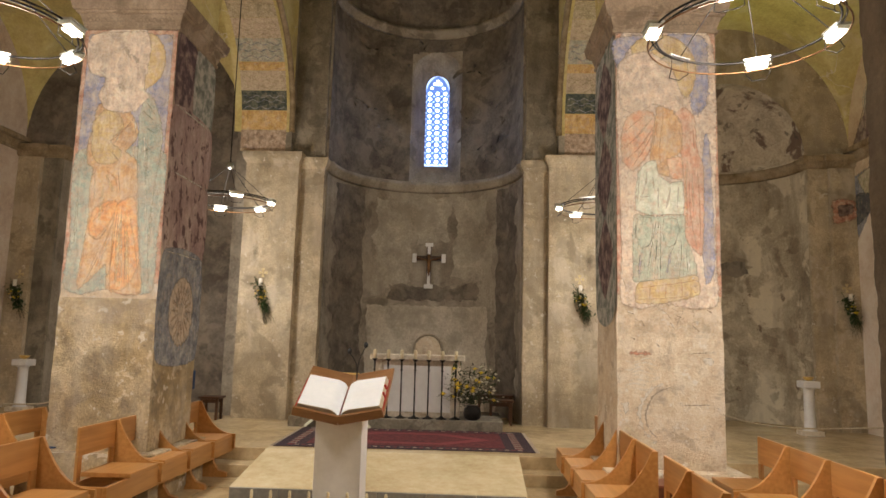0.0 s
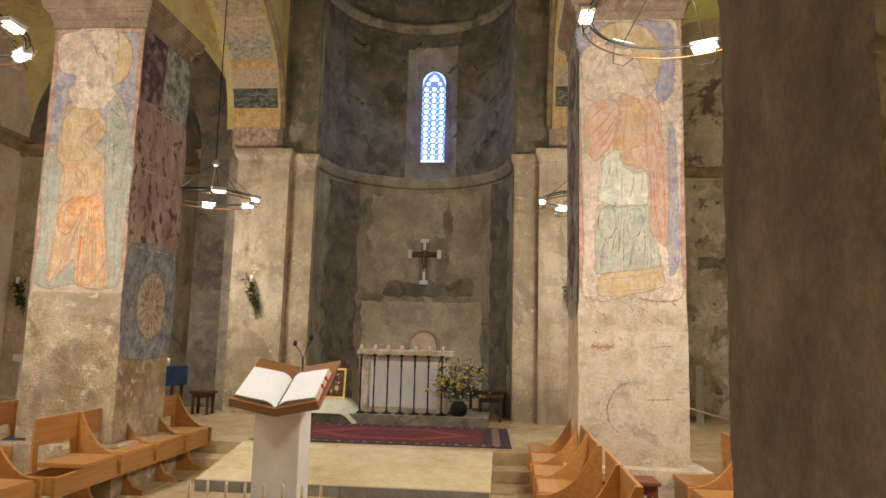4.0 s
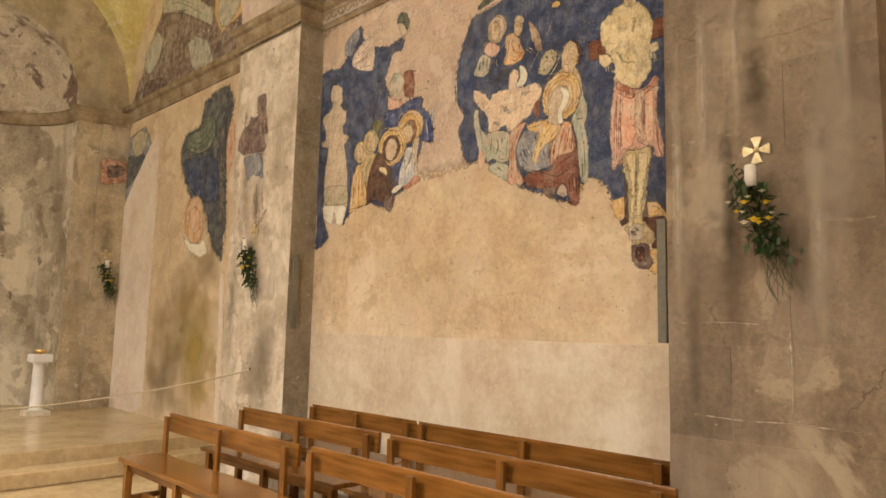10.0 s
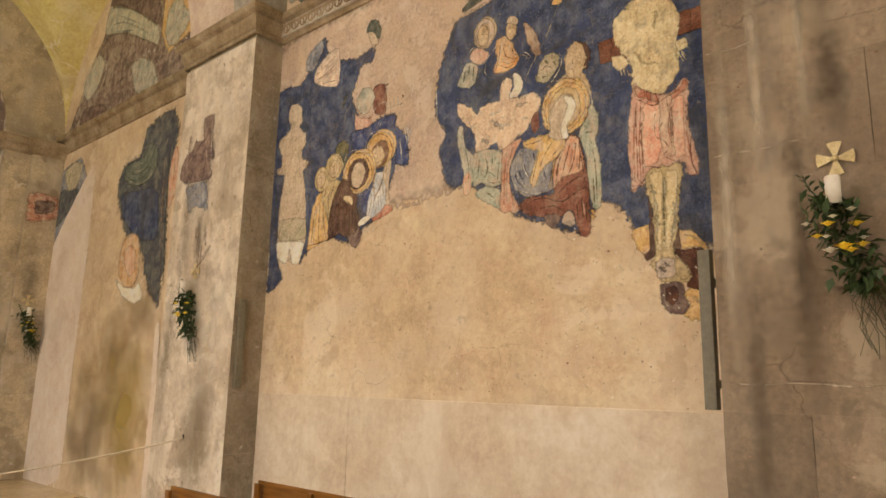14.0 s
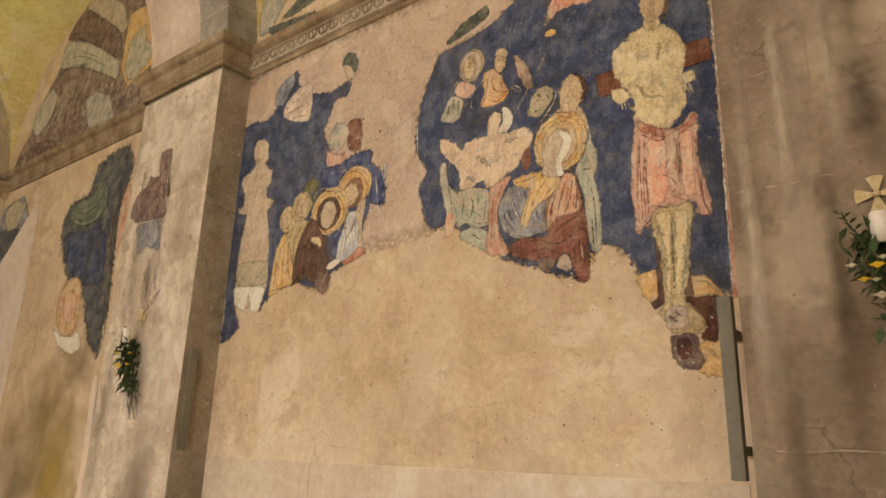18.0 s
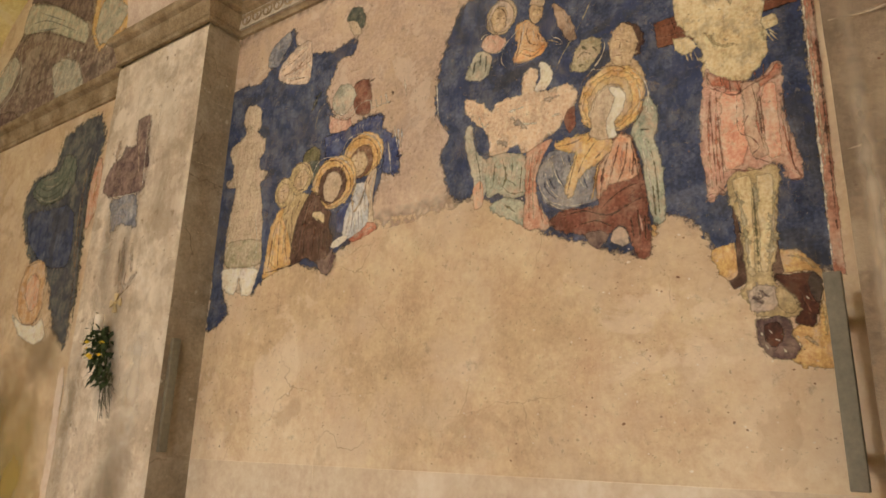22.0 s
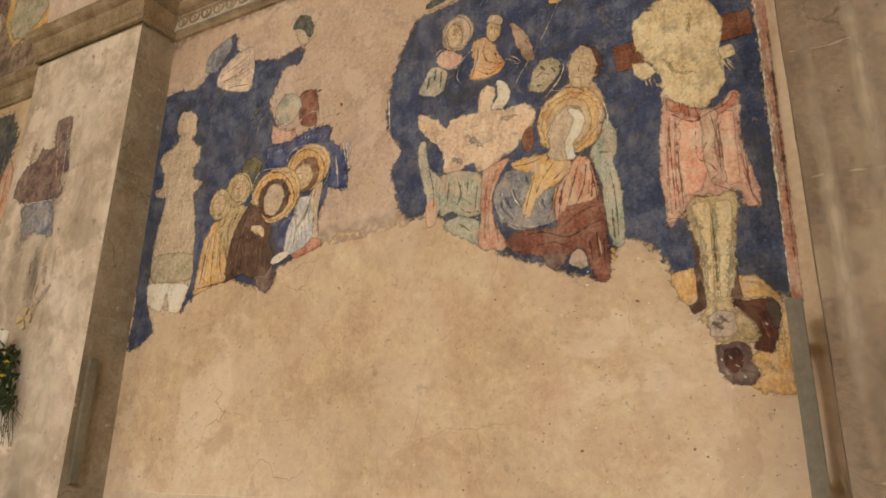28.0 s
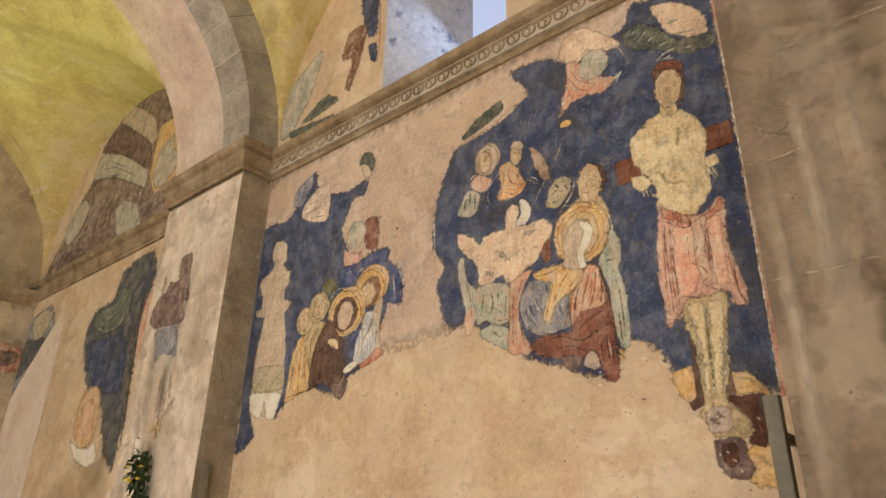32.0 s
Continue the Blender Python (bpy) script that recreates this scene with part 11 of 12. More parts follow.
# a film of lime and dust over the old paint, thick in some places and gone in others
film, nodes, links, b = material("lime_bloom", 0.95)
geo = nodes.new("ShaderNodeNewGeometry")
mixc = nodes.new("ShaderNodeMixRGB")
mixc.inputs[1].default_value, mixc.inputs[2].default_value = (0.6, 0.49, 0.38, 1), (0.42, 0.33, 0.25, 1)
total = None
for sc, lo, hi, gain in ((2.6, 0.56, 0.75, 0.22), (9.0, 0.6, 0.7, 0.3), (38.0, 0.61, 0.68, 0.4)):
    t = nodes.new("ShaderNodeTexNoise")
    t.inputs["Scale"].default_value, t.inputs["Detail"].default_value, t.inputs["Roughness"].default_value = sc, 8, 0.66
    links.new(geo.outputs["Position"], t.inputs["Vector"])
    r = nodes.new("ShaderNodeMapRange")
    r.inputs[1].default_value, r.inputs[2].default_value, r.inputs[3].default_value, r.inputs[4].default_value = lo, hi, 0.0, gain
    links.new(t.outputs["Fac"], r.inputs[0])
    if total is None:
        total = r.outputs[0]
        tone = nodes.new("ShaderNodeTexNoise")
        tone.inputs["Scale"].default_value, tone.inputs["Detail"].default_value = 6.0, 5
        links.new(geo.outputs["Position"], tone.inputs["Vector"])
        tr = nodes.new("ShaderNodeMapRange")
        tr.inputs[1].default_value, tr.inputs[2].default_value = 0.52, 0.62
        links.new(tone.outputs["Fac"], tr.inputs[0])
        links.new(tr.outputs[0], mixc.inputs[0])
    else:
        a_ = nodes.new("ShaderNodeMath")
        a_.operation = "MAXIMUM"
        links.new(total, a_.inputs[0])
        links.new(r.outputs[0], a_.inputs[1])
        total = a_.outputs[0]
links.new(mixc.outputs[0], b.inputs["Base Color"])
links.new(total, b.inputs["Alpha"])
# the same film, thicker, on the pillars
veil, nodes, links, b = material("lime_veil", 0.95)
geo = nodes.new("ShaderNodeNewGeometry")
t = nodes.new("ShaderNodeTexNoise")
t.inputs["Scale"].default_value, t.inputs["Detail"].default_value, t.inputs["Roughness"].default_value = 4.5, 9, 0.7
links.new(geo.outputs["Position"], t.inputs["Vector"])
r = nodes.new("ShaderNodeMapRange")
r.inputs[1].default_value, r.inputs[2].default_value, r.inputs[3].default_value, r.inputs[4].default_value = 0.38, 0.68, 0.0, 0.36
links.new(t.outputs["Fac"], r.inputs[0])
links.new(r.outputs[0], b.inputs["Alpha"])
b.inputs["Base Color"].default_value = (0.62, 0.53, 0.43, 1)
bm = bmesh.new()
bm.faces.new([bm.verts.new((WALL_S - 0.0175, y, z)) for y, z in ((6.79, 1.6), (6.79, 4.77), (2.87, 4.77), (2.87, 1.6))])
part("lime_bloom", bm, film, fresco)
for side, owner in ((-1, fresco_pillar_north), (1, fresco_pillar_south)):
    bm = bmesh.new()
    bm.faces.new([bm.verts.new((side * x, 7.0575, z)) for x, z in ((2.265, 1.7), (3.255, 1.7), (3.255, 4.75), (2.265, 4.75))][::side])
    part("lime_bloom", bm, veil, owner)


# ---- benches in the south aisle ----
def bench(m, length, label):
    """A pine bench: y runs along it, its back at x = 0, its seat towards -x."""
    b = thing("bench", m, label, "bench", "benches in the aisle")
    part("seat", box(-0.36, 0.0, 0, length, 0.455, 0.49, 0.006), M_PINE, b)
    part("backrest", box(0.005, 0.033, 0, length, 0.665, 0.82, 0.008, Matrix.Rotation(radians(3), 4, "Y")), M_PINE, b)
    part("apron", box(-0.3, -0.275, 0.1, length - 0.1, 0.38, 0.454, 0.004), M_PINE, b)
    part("stretcher", box(-0.19, -0.165, 0.1, length - 0.1, 0.14, 0.2, 0.004), M_PINE, b)
    count = 3
    for k in range(count):
        y = 0.08 + (length - 0.16) * k / (count - 1)
        part("front_leg", box(-0.33, -0.275, y - 0.028, y + 0.028, 0.0, 0.454, 0.004), M_PINE_UP, b)
        part("back_leg", box(-0.035, 0.02, y - 0.028, y + 0.028, 0.0, 0.454, 0.004), M_PINE_UP, b)
        part("back_post", box(-0.022, 0.006, y - 0.03, y + 0.03, 0.491, 0.8, 0.004), M_PINE_UP, b)
        part("cross_rail", box(-0.274, -0.036, y - 0.02, y + 0.02, 0.15, 0.19, 0.003), M_PINE_UP, b)
    return b


ROWS = [((5.83, 4.78), (5.86, 6.8), 0), ((5.84, 2.62), (5.86, 4.68), 0), ((6.6, 4.86), (6.6, 6.86), 1), ((6.58, 2.5), (6.6, 4.74), 1), ((7.3, 5.18), (7.3, 6.72), 2), ((7.3, 2.86), (7.3, 5.16), 2)]
for (x0, y0), (x1, y1), row in ROWS:
    a = math.degrees(math.atan2(-(x1 - x0), y1 - y0))
    bench(pose(x0, y0, 0, 0, 0, a), math.hypot(x1 - x0, y1 - y0), ("low-backed varnished pine bench facing the nave", "low-backed varnished pine bench between two others", "varnished pine bench standing against the fresco wall")[row])


# ---- linked choir seats ----
def side_outline(depth):
    """The swept side of a seat: a tall back edge, curving down to the front."""
    pts = [(0.0, 0.28), (0.0, 0.82), (0.045, 0.82)]
    for k in range(1, 13):
        t = k / 12
        pts.append((0.045 + (depth - 0.045) * t, 0.45 + 0.37 * (1 - t) ** 2.6))
    return pts + [(depth, 0.28)]


def seat_row(m, seats, label, pitch=0.645, tray=True):
    """x runs forward from the back, y along the row."""
    r = thing("choir_seats", m, label, "seating", "linked wooden seats")
    long = seats * pitch + (0.3 if tray else 0.03)
    part("front_board", box(0.42, 0.45, 0, long, 0.25, 0.415, 0.004), M_WOOD, r)
    part("rear_board", box(0.0, 0.03, 0, long, 0.25, 0.38, 0.004), M_WOOD, r)
    start = 0.3 if tray else 0.03
    if tray:
        part("tray", box(0.031, 0.419, 0.02, 0.29, 0.27, 0.29), M_WOOD, r)
        part("end_board", box(0.031, 0.419, 0.0, 0.025, 0.29, 0.415, 0.003), M_WOOD_END, r)
    for k in range(seats):
        y = start + k * pitch
        part("seat", box(0.035, 0.46, y + 0.05, y + pitch - 0.09, 0.418, 0.455, 0.006), M_WOOD, r)
        part("backrest", box(0.0, 0.025, y + 0.01, y + pitch - 0.045, 0.585, 0.82, 0.005), M_WOOD, r)
        part("back_post", box(0.0, 0.025, y + 0.01, y + 0.075, 0.381, 0.584, 0.003), M_WOOD_END, r)
        part("back_post", box(0.0, 0.025, y + pitch - 0.11, y + pitch - 0.045, 0.381, 0.584, 0.003), M_WOOD_END, r)
        part("side", prism([(a, b) for a, b in side_outline(0.48)], 0.028, "y", y + pitch - 0.043), M_WOOD, r)
    for k in range(seats):
        y = start + (k + 0.5) * pitch
        foot = [(0.06, 0.0), (0.5, 0.0), (0.5, 0.05), (0.4, 0.08), (0.34, 0.16), (0.33, 0.249), (0.1, 0.249), (0.12, 0.12)]
        part("foot", prism(foot, 0.05, "y", y), M_WOOD, r)
    return r


def along(x, y, side):
    """Rows at the north face +x, rows at the south face -x (mirrored by a half turn)."""
    return pose(x, y, 0) if side < 0 else pose(x, y, 0, 0, 0, 180)


seat_row(along(-2.4, 5.8, -1), 4, "row of four linked beech seats with swept sides beside a pillar")
seat_row(along(-2.4, 3.65, -1), 3, "row of three linked beech seats with swept sides", tray=False)
seat_row(along(-3.6, 5.3, -1), 3, "row of linked beech seats behind another row")
seat_row(along(2.3, 8.42, 1), 4, "row of four linked beech seats with swept sides facing the nave", tray=False)
seat_row(along(2.32, 5.7, 1), 2, "short row of linked beech seats facing the nave", tray=False)
seat_row(along(3.52, 6.98, 1), 4, "row of linked beech seats in the aisle behind another row", tray=False)

book = thing("hymn_book", pose(-3.26, 7.1, 0.459, 0, 0, 20), "closed dark blue hymn book lying on a seat", "book")
part("cover", box(-0.1, 0.1, -0.14, 0.14, 0, 0.006, 0.002), M_BLUE, book)
part("page_block", box(-0.095, 0.095, -0.135, 0.135, 0.006, 0.032, 0.002), M_PAGE_EDGE, book)
part("cover", box(-0.1, 0.1, -0.14, 0.14, 0.032, 0.038, 0.002), M_BLUE, book)

# ---- lectern with its book ----
lec = thing("lectern", pose(-0.1, 5.72, 0), "white lectern with a brown folded top board", "lectern")
part("column", box(-0.19, 0.16, -0.13, 0.17, 0.03, 1.04, 0.006), M_WHITE, lec)
part("base", box(-0.26, 0.23, -0.2, 0.24, 0.0, 0.03, 0.006), M_WHITE, lec)
TILT = pose(0, 0, 0, 27)
for sgn in (-1, 1):
    wing = pose(0, -0.02, 1.12) @ TILT @ pose(0, 0, 0, 0, -sgn * 13, 0)
    x0, x1 = sorted((0.0, sgn * 0.345))
    tbd = part("top_board", box(x0, x1, -0.24, 0.43, -0.02, 0.004, 0.004, wing), M_BROWN_BOARD, lec)
    part("ledge", box(x0, x1, -0.26, -0.235, -0.02, 0.05, 0.004, wing), M_BROWN_BOARD, tbd)
bk = thing("open_book", pose(-0.1, 5.70, 1.125) @ TILT, "large open book with blank white pages on the lectern", "book")
for sgn in (-1, 1):
    leaf_m = pose(0, 0, 0, 0, -sgn * 13, 0)
    curve = [(sgn * (0.01 + 0.31 * k / 12), 0.014 + 0.05 * min(1.0, k / 3) ** 0.5 - 0.012 * (k / 12)) for k in range(13)]
    bm = prism([(sgn * 0.004, 0.006)] + curve + [(sgn * 0.33, 0.012)], 0.42, "y", -0.215)
    bmesh.ops.transform(bm, matrix=leaf_m, verts=bm.verts[:])
    part("page_block", bm, M_PAGE_EDGE, bk)
    top = bmesh.new()
    rows_ = [[top.verts.new(leaf_m @ Vector((a, y, c + 0.0025))) for a, c in curve] for y in (-0.212, 0.202)]
    for k in range(12):
        top.faces.new((rows_[0][k], rows_[0][k + 1], rows_[1][k + 1], rows_[1][k]))
    part("page", top, M_PAGE, bk, smooth=True)
    part("cover", box(*sorted((sgn * 0.004, sgn * 0.34)), -0.222, 0.212, 0.005, 0.011, 0.002, leaf_m), M_RED, bk)
for y in (-0.05, 0.06):
    part("ribbon", box(0.322, 0.338, y, y + 0.012, 0.0, 0.06, 0.001, pose(0, 0, 0, 0, -13, 0)), M_RED, bk)
mic = thing("gooseneck_microphone", pose(-0.06, 5.99, 1.33), "pair of thin black gooseneck microphones on the lectern", "microphone")
for dx, h in ((-0.06, 0.17), (0.07, 0.22)):
    part("neck", tube([(0, 0, -0.06), (dx * 0.1, 0, 0.08), (dx * 0.5, -0.01, h * 0.75), (dx, -0.03, h)], 0.004, 6), M_BLACK, mic)
    part("capsule", lathe([(0.004, 0), (0.014, 0.008), (0.018, 0.024), (0.014, 0.042), (0.004, 0.05)], 12, (dx, -0.035, h - 0.01)), M_BLACK, mic, smooth=True)

# low rack of candles before the lectern
rack = thing("candle_rack", pose(-0.22, 5.48, 0), "low dark rack holding a row of cream candles", "candle holder")
part("rail", box(-0.54, 0.54, -0.02, 0.02, 0.33, 0.36, 0.004), M_IRON, rack)
for x in (-0.48, 0.48):
    part("leg", box(x - 0.015, x + 0.015, -0.1, 0.1, 0.0, 0.02, 0.003), M_IRON, rack)
    part("post", box(x - 0.012, x + 0.012, -0.012, 0.012, 0.02, 0.33), M_IRON, rack)
for k in range(8):
    part("candle", lathe([(0.011, 0.36), (0.0115, 0.5), (0.008, 0.512), (0.002, 0.515)], 12, (-0.49 + 0.14 * k, 0, 0)), M_WAX, rack, smooth=True)

# ---- sanctuary ----
structure("altar_step", box(-1.85, 1.35, 10.76, 12.2, FLOOR_UP - 0.005, 0.43, 0.006), M_STONE_DARK, "grey stone step under the altar", "step")
rug = thing("rug", pose(0.05, 9.84, FLOOR_UP, 0, 0, 1.5), "dark red patterned rug with a cream border on the sanctuary floor", "rug")
R_RED = mottled("rug_red", [(0.06, 0.008, 0.012), (0.1, 0.014, 0.018), (0.15, 0.03, 0.03)], 14, 160, 0.95, 0.5, dist=0.004)
R_DARK = mottled("rug_navy", [(0.02, 0.01, 0.016), (0.04, 0.018, 0.026)], 20, 160, 0.95, 0.5, dist=0.004)
R_CREAM = mottled("rug_cream", [(0.3, 0.24, 0.18), (0.42, 0.35, 0.27)], 30, 160, 0.95, 0.5, dist=0.004)
R_BRIGHT = mottled("rug_crimson", [(0.16, 0.025, 0.03), (0.22, 0.05, 0.05)], 20, 160, 0.95, 0.5, dist=0.004)
part("ground", box(-1.6, 1.6, -0.9, 0.9, 0.0, 0.012, 0.003), R_DARK, rug)
part("field", box(-1.25, 1.25, -0.66, 0.66, 0.012, 0.0135), R_RED, rug)
part("medallion", prism([(-1.1, 0), (-0.5, -0.5), (0.5, -0.5), (1.1, 0), (0.5, 0.5), (-0.5, 0.5)], 0.0012, "z", 0.0136), R_BRIGHT, rug)
part("medallion_heart", prism([(-0.85, 0), (-0.4, -0.36), (0.4, -0.36), (0.85, 0), (0.4, 0.36), (-0.4, 0.36)], 0.0012, "z", 0.0149), R_RED, rug)
rng = random.Random(4)
for sy in (-0.78, 0.78):
    for k in range(36):
        x = -1.42 + k * 2.84 / 35
        part("border_motif", box(x - 0.026, x + 0.026, sy - 0.02, sy + 0.02, 0.012, 0.0132), R_CREAM if k % 2 else R_BRIGHT, rug)
for sx in (-1.42, 1.42):
    for k in range(18):
        y = -0.72 + k * 1.44 / 17
        part("border_motif", box(sx - 0.05, sx + 0.05, y - 0.02, y + 0.02, 0.012, 0.0132), R_CREAM if k % 2 else R_BRIGHT, rug)
for sx in (-1.61, 1.61):
    bm = bmesh.new()
    for k in range(90):
        y = -0.89 + k * 1.78 / 89
        add_tube(bm, [(sx * 0.994, y, 0.006), (sx * (1.02 + 0.008 * rng.random()), y + rng.uniform(-0.008, 0.008), 0.003)], 0.0035, 4)
    part("fringe", bm, R_CREAM, rug)

altar = thing("altar", pose(0.04, 11.35, 0.43), "pale stone altar with a recessed front panel", "altar")
ab = part("body", box(-0.66, 0.66, -0.26, 0.35, 0.0, 0.86, 0.006), M_PILASTER, altar)
part("front_panel", box(-0.52, 0.52, -0.272, -0.255, 0.08, 0.78, 0.008), M_WHITE, ab)
part("pilaster", box(-0.64, -0.55, -0.285, -0.255, 0.0, 0.86, 0.006), M_PILASTER, ab)
part("pilaster", box(0.55, 0.64, -0.285, -0.255, 0.0, 0.86, 0.006), M_PILASTER, altar)
part("top", box(-0.73, 0.73, -0.32, 0.4, 0.861, 0.94, 0.01), M_PILASTER, altar, "thick stone altar slab")

niche = thing("wall_niche", pose(0.05, 13.48, 1.0), "small pointed blind niche with a pale stone edge", "niche")
arch = [(-0.27, 0.0)] + [(-0.27 * math.cos(math.pi * k / 16) * (1 if k else 1), 0.34 + 0.36 * math.sin(math.pi * k / 16) ** 0.8) for k in range(17)] + [(0.27, 0.0)]
part("back", prism(arch, 0.06, "y", -0.015), M_PALE_STONE, niche)
bm = bmesh.new()
add_tube(bm, [(a, -0.03, b) for a, b in arch], 0.022, 8)
part("edge", bm, M_STONE, niche)

stick = None
for k in range(7):
    x = -0.6 + k * 1.24 / 6
    m = pose(x, 10.93, 0.43)
    if stick is None:
        stick = thing("candlestick", m, "tall slim black iron candlestick with a cream candle", "candlestick", "candlesticks before the altar")
        part("foot", lathe([(0.085, 0.0), (0.085, 0.012), (0.03, 0.03), (0.014, 0.05)], 18), M_IRON, stick, smooth=True)
        part("stem", lathe([(0.011, 0.05), (0.013, 0.3), (0.011, 0.55), (0.012, 0.7), (0.024, 0.715), (0.012, 0.73), (0.018, 0.8), (0.012, 0.84)], 14), M_IRON, stick, smooth=True)
        pan = part("drip_pan", lathe([(0.012, 0.84), (0.04, 0.868), (0.044, 0.876), (0.02, 0.878)], 18), M_IRON, stick, smooth=True)
        part("candle", lathe([(0.027, 0.879), (0.027, 1.01), (0.022, 1.016), (0.004, 1.018)], 18), M_WAX, pan, "cream candle", True)
    else:
        copy_thing(stick, m)

cross = thing("crucifix", pose(0.02, 13.5, 3.02), "painted wooden crucifix with pale edges on the apse wall", "crucifix")
up_ = part("upright", box(-0.045, 0.045, -0.02, 0.02, -0.44, 0.44, 0.004), M_DARK_WOOD, cross)
part("beam", box(-0.3, 0.3, -0.019, 0.021, 0.1, 0.19, 0.004), M_DARK_WOOD, cross)
for x0, x1, z0, z1 in ((-0.075, 0.075, 0.37, 0.44), (-0.085, 0.085, -0.44, -0.36), (-0.32, -0.24, 0.06, 0.23), (0.24, 0.32, 0.06, 0.23)):
    part("end_plate", box(x0, x1, -0.026, 0.02, z0, z1, 0.004), M_WHITE, up_)
part("pale_strip", box(-0.03, 0.03, -0.025, -0.02, -0.36, -0.12), M_WHITE, up_)
part("pale_strip", box(-0.03, 0.03, -0.025, -0.02, 0.22, 0.37), M_WHITE, up_)
bm = bmesh.new()
add_lathe(bm, [(0.012, -0.2), (0.028, -0.1), (0.034, 0.02), (0.044, 0.1), (0.02, 0.13), (0.03, 0.17), (0.02, 0.21), (0.004, 0.22)], 12, (0, -0.045, 0))
add_tube(bm, [(-0.24, -0.035, 0.16), (-0.04, -0.045, 0.1), (0.04, -0.045, 0.1), (0.24, -0.035, 0.16)], 0.012, 8)
part("carved_body", bm, M_BRONZE, cross, smooth=True)


def leaf(bm, base, tip, width):
    base, tip = Vector(base), Vector(tip)
    d = tip - base
    s = d.cross(Vector((0, 0, 1)) + Vector((0.3, 0.2, 0))).normalized() * width
    m = base + d * 0.45 + Vector((0, 0, 0.12 * d.length))
    a, b, c, e = bm.verts.new(base), bm.verts.new(m + s), bm.verts.new(tip), bm.verts.new(m - s)
    o = bm.verts.new(m - Vector((0, 0, 0.04 * d.length)))
    bm.faces.new((a, b, o))
    bm.faces.new((b, c, o))
    bm.faces.new((c, e, o))
    bm.faces.new((e, a, o))


def blossom(owner, at, size, mat, rng):
    bm = bmesh.new()
    for k in range(7):
        g = k * math.tau / 7
        out = Vector((math.cos(g), math.sin(g), 0.35))
        leaf(bm, at, Vector(at) + out * size, size * 0.32)
    bmesh.ops.create_icosphere(bm, subdivisions=1, radius=size * 0.42, matrix=Matrix.Translation(Vector(at) + Vector((0, 0, size * 0.25))))
    return part("blossom", bm, mat, owner)


flowers = thing("flower_arrangement", pose(0.9, 10.95, 0.43), "loose bouquet of white and yellow flowers in a dark vase", "flowers")
part("vase", lathe([(0.07, 0.0), (0.12, 0.03), (0.135, 0.1), (0.12, 0.17), (0.08, 0.2), (0.085, 0.215)], 20), M_IRON, flowers, smooth=True)
rng = random.Random(8)
heads = []
for shade, count in ((M_LEAF, 210), (M_LEAF_PALE, 190)):
    bm = bmesh.new()
    for k in range(count):
        g, e, r = rng.uniform(0, math.tau), rng.triangular(-0.2, 1.5, 0.6), rng.uniform(0.16, 0.5)
        base = Vector((rng.uniform(-0.05, 0.05), rng.uniform(-0.05, 0.05), 0.22 + rng.uniform(0, 0.06)))
        tip = base + Vector((math.cos(g) * math.cos(e) * r, math.sin(g) * math.cos(e) * r * 0.8, math.sin(e) * r * 1.35))
        side_ = Vector((rng.gauss(0, 0.05), rng.gauss(0, 0.05), rng.gauss(0.0, 0.04)))
        leaf(bm, tip - side_ * 0.5, tip + side_ + Vector((0, 0, 0.015)), rng.uniform(0.009, 0.02))
        if k % 4 == 0:
            add_tube(bm, [base, base.lerp(tip, 0.5) + side_ * 0.3, tip], 0.0022, 4)
            heads.append(tip)
    tagged(part("foliage", bm, shade, flowers), "loose green foliage", kind="stuff")
rng.shuffle(heads)
for k, at in enumerate(heads[:100]):
    yellow = k % 4 == 0
    blossom(flowers, at + Vector((0, -0.03, 0.01)), rng.uniform(0.045, 0.07) if yellow else rng.uniform(0.025, 0.048), M_YELLOW if yellow else M_WHITE_PETAL, rng)

icon = thing("icon_picture", pose(-1.05, 11.0, 0.62, -8), "small gold-framed icon leaning on a draped stand", "picture")
frame_o = part("frame", box(-0.2, 0.2, -0.015, 0.015, 0.0, 0.46, 0.006), M_GOLD, icon, "gilded frame")
part("inner_edge", box(-0.168, 0.168, -0.0185, -0.01, 0.032, 0.428), M_DARK_WOOD, frame_o)
part("panel", box(-0.155, 0.155, -0.0205, -0.01, 0.045, 0.415), F_DARKBROWN, icon)
irng = random.Random(6)
for k in range(22):
    x, z, r = irng.uniform(-0.12, 0.12), irng.uniform(0.08, 0.38), irng.uniform(0.014, 0.034)
    mat = irng.choice((F_GOLD, F_OCHRE, F_RUST, F_REDBROWN, F_OLIVE, F_GOLD, F_DARKPURPLE))
    part("painted_shape", prism(oval(x, z, r, r * irng.uniform(0.7, 1.6), 9), 0.001 + 0.0003 * k, "y", -0.0225 - 0.0003 * k), mat, icon)
cloth = thing("draped_stand", pose(-1.1, 10.98, 0.43), "low stand covered with a pale green cloth", "stand")
bm = bmesh.new()
g = [[bm.verts.new((-0.5 + i / 12, -0.3 + 0.55 * j / 10, 0.19 - 0.18 * min(1, max(0, (abs(i / 12 - 0.5) * 2 - 0.6) / 0.4)) - 0.19 * min(1, max(0, (0.35 - j / 10) / 0.35)) ** 0.7 + 0.012 * noise.noise(Vector((i, j, 0))))) for i in range(13)] for j in range(11)]
for j in range(10):
    for i in range(12):
        bm.faces.new((g[j][i], g[j][i + 1], g[j + 1][i + 1], g[j + 1][i]))
part("cloth", bm, M_CLOTH, cloth, smooth=True)
part("block", box(-0.28, 0.28, -0.1, 0.24, 0.0, 0.17, 0.01), M_DARK_WOOD, cloth)
tl = thing("tea_light", pose(-0.85, 10.78, 0.435), "small lit tea light in a glass dish", "candle")
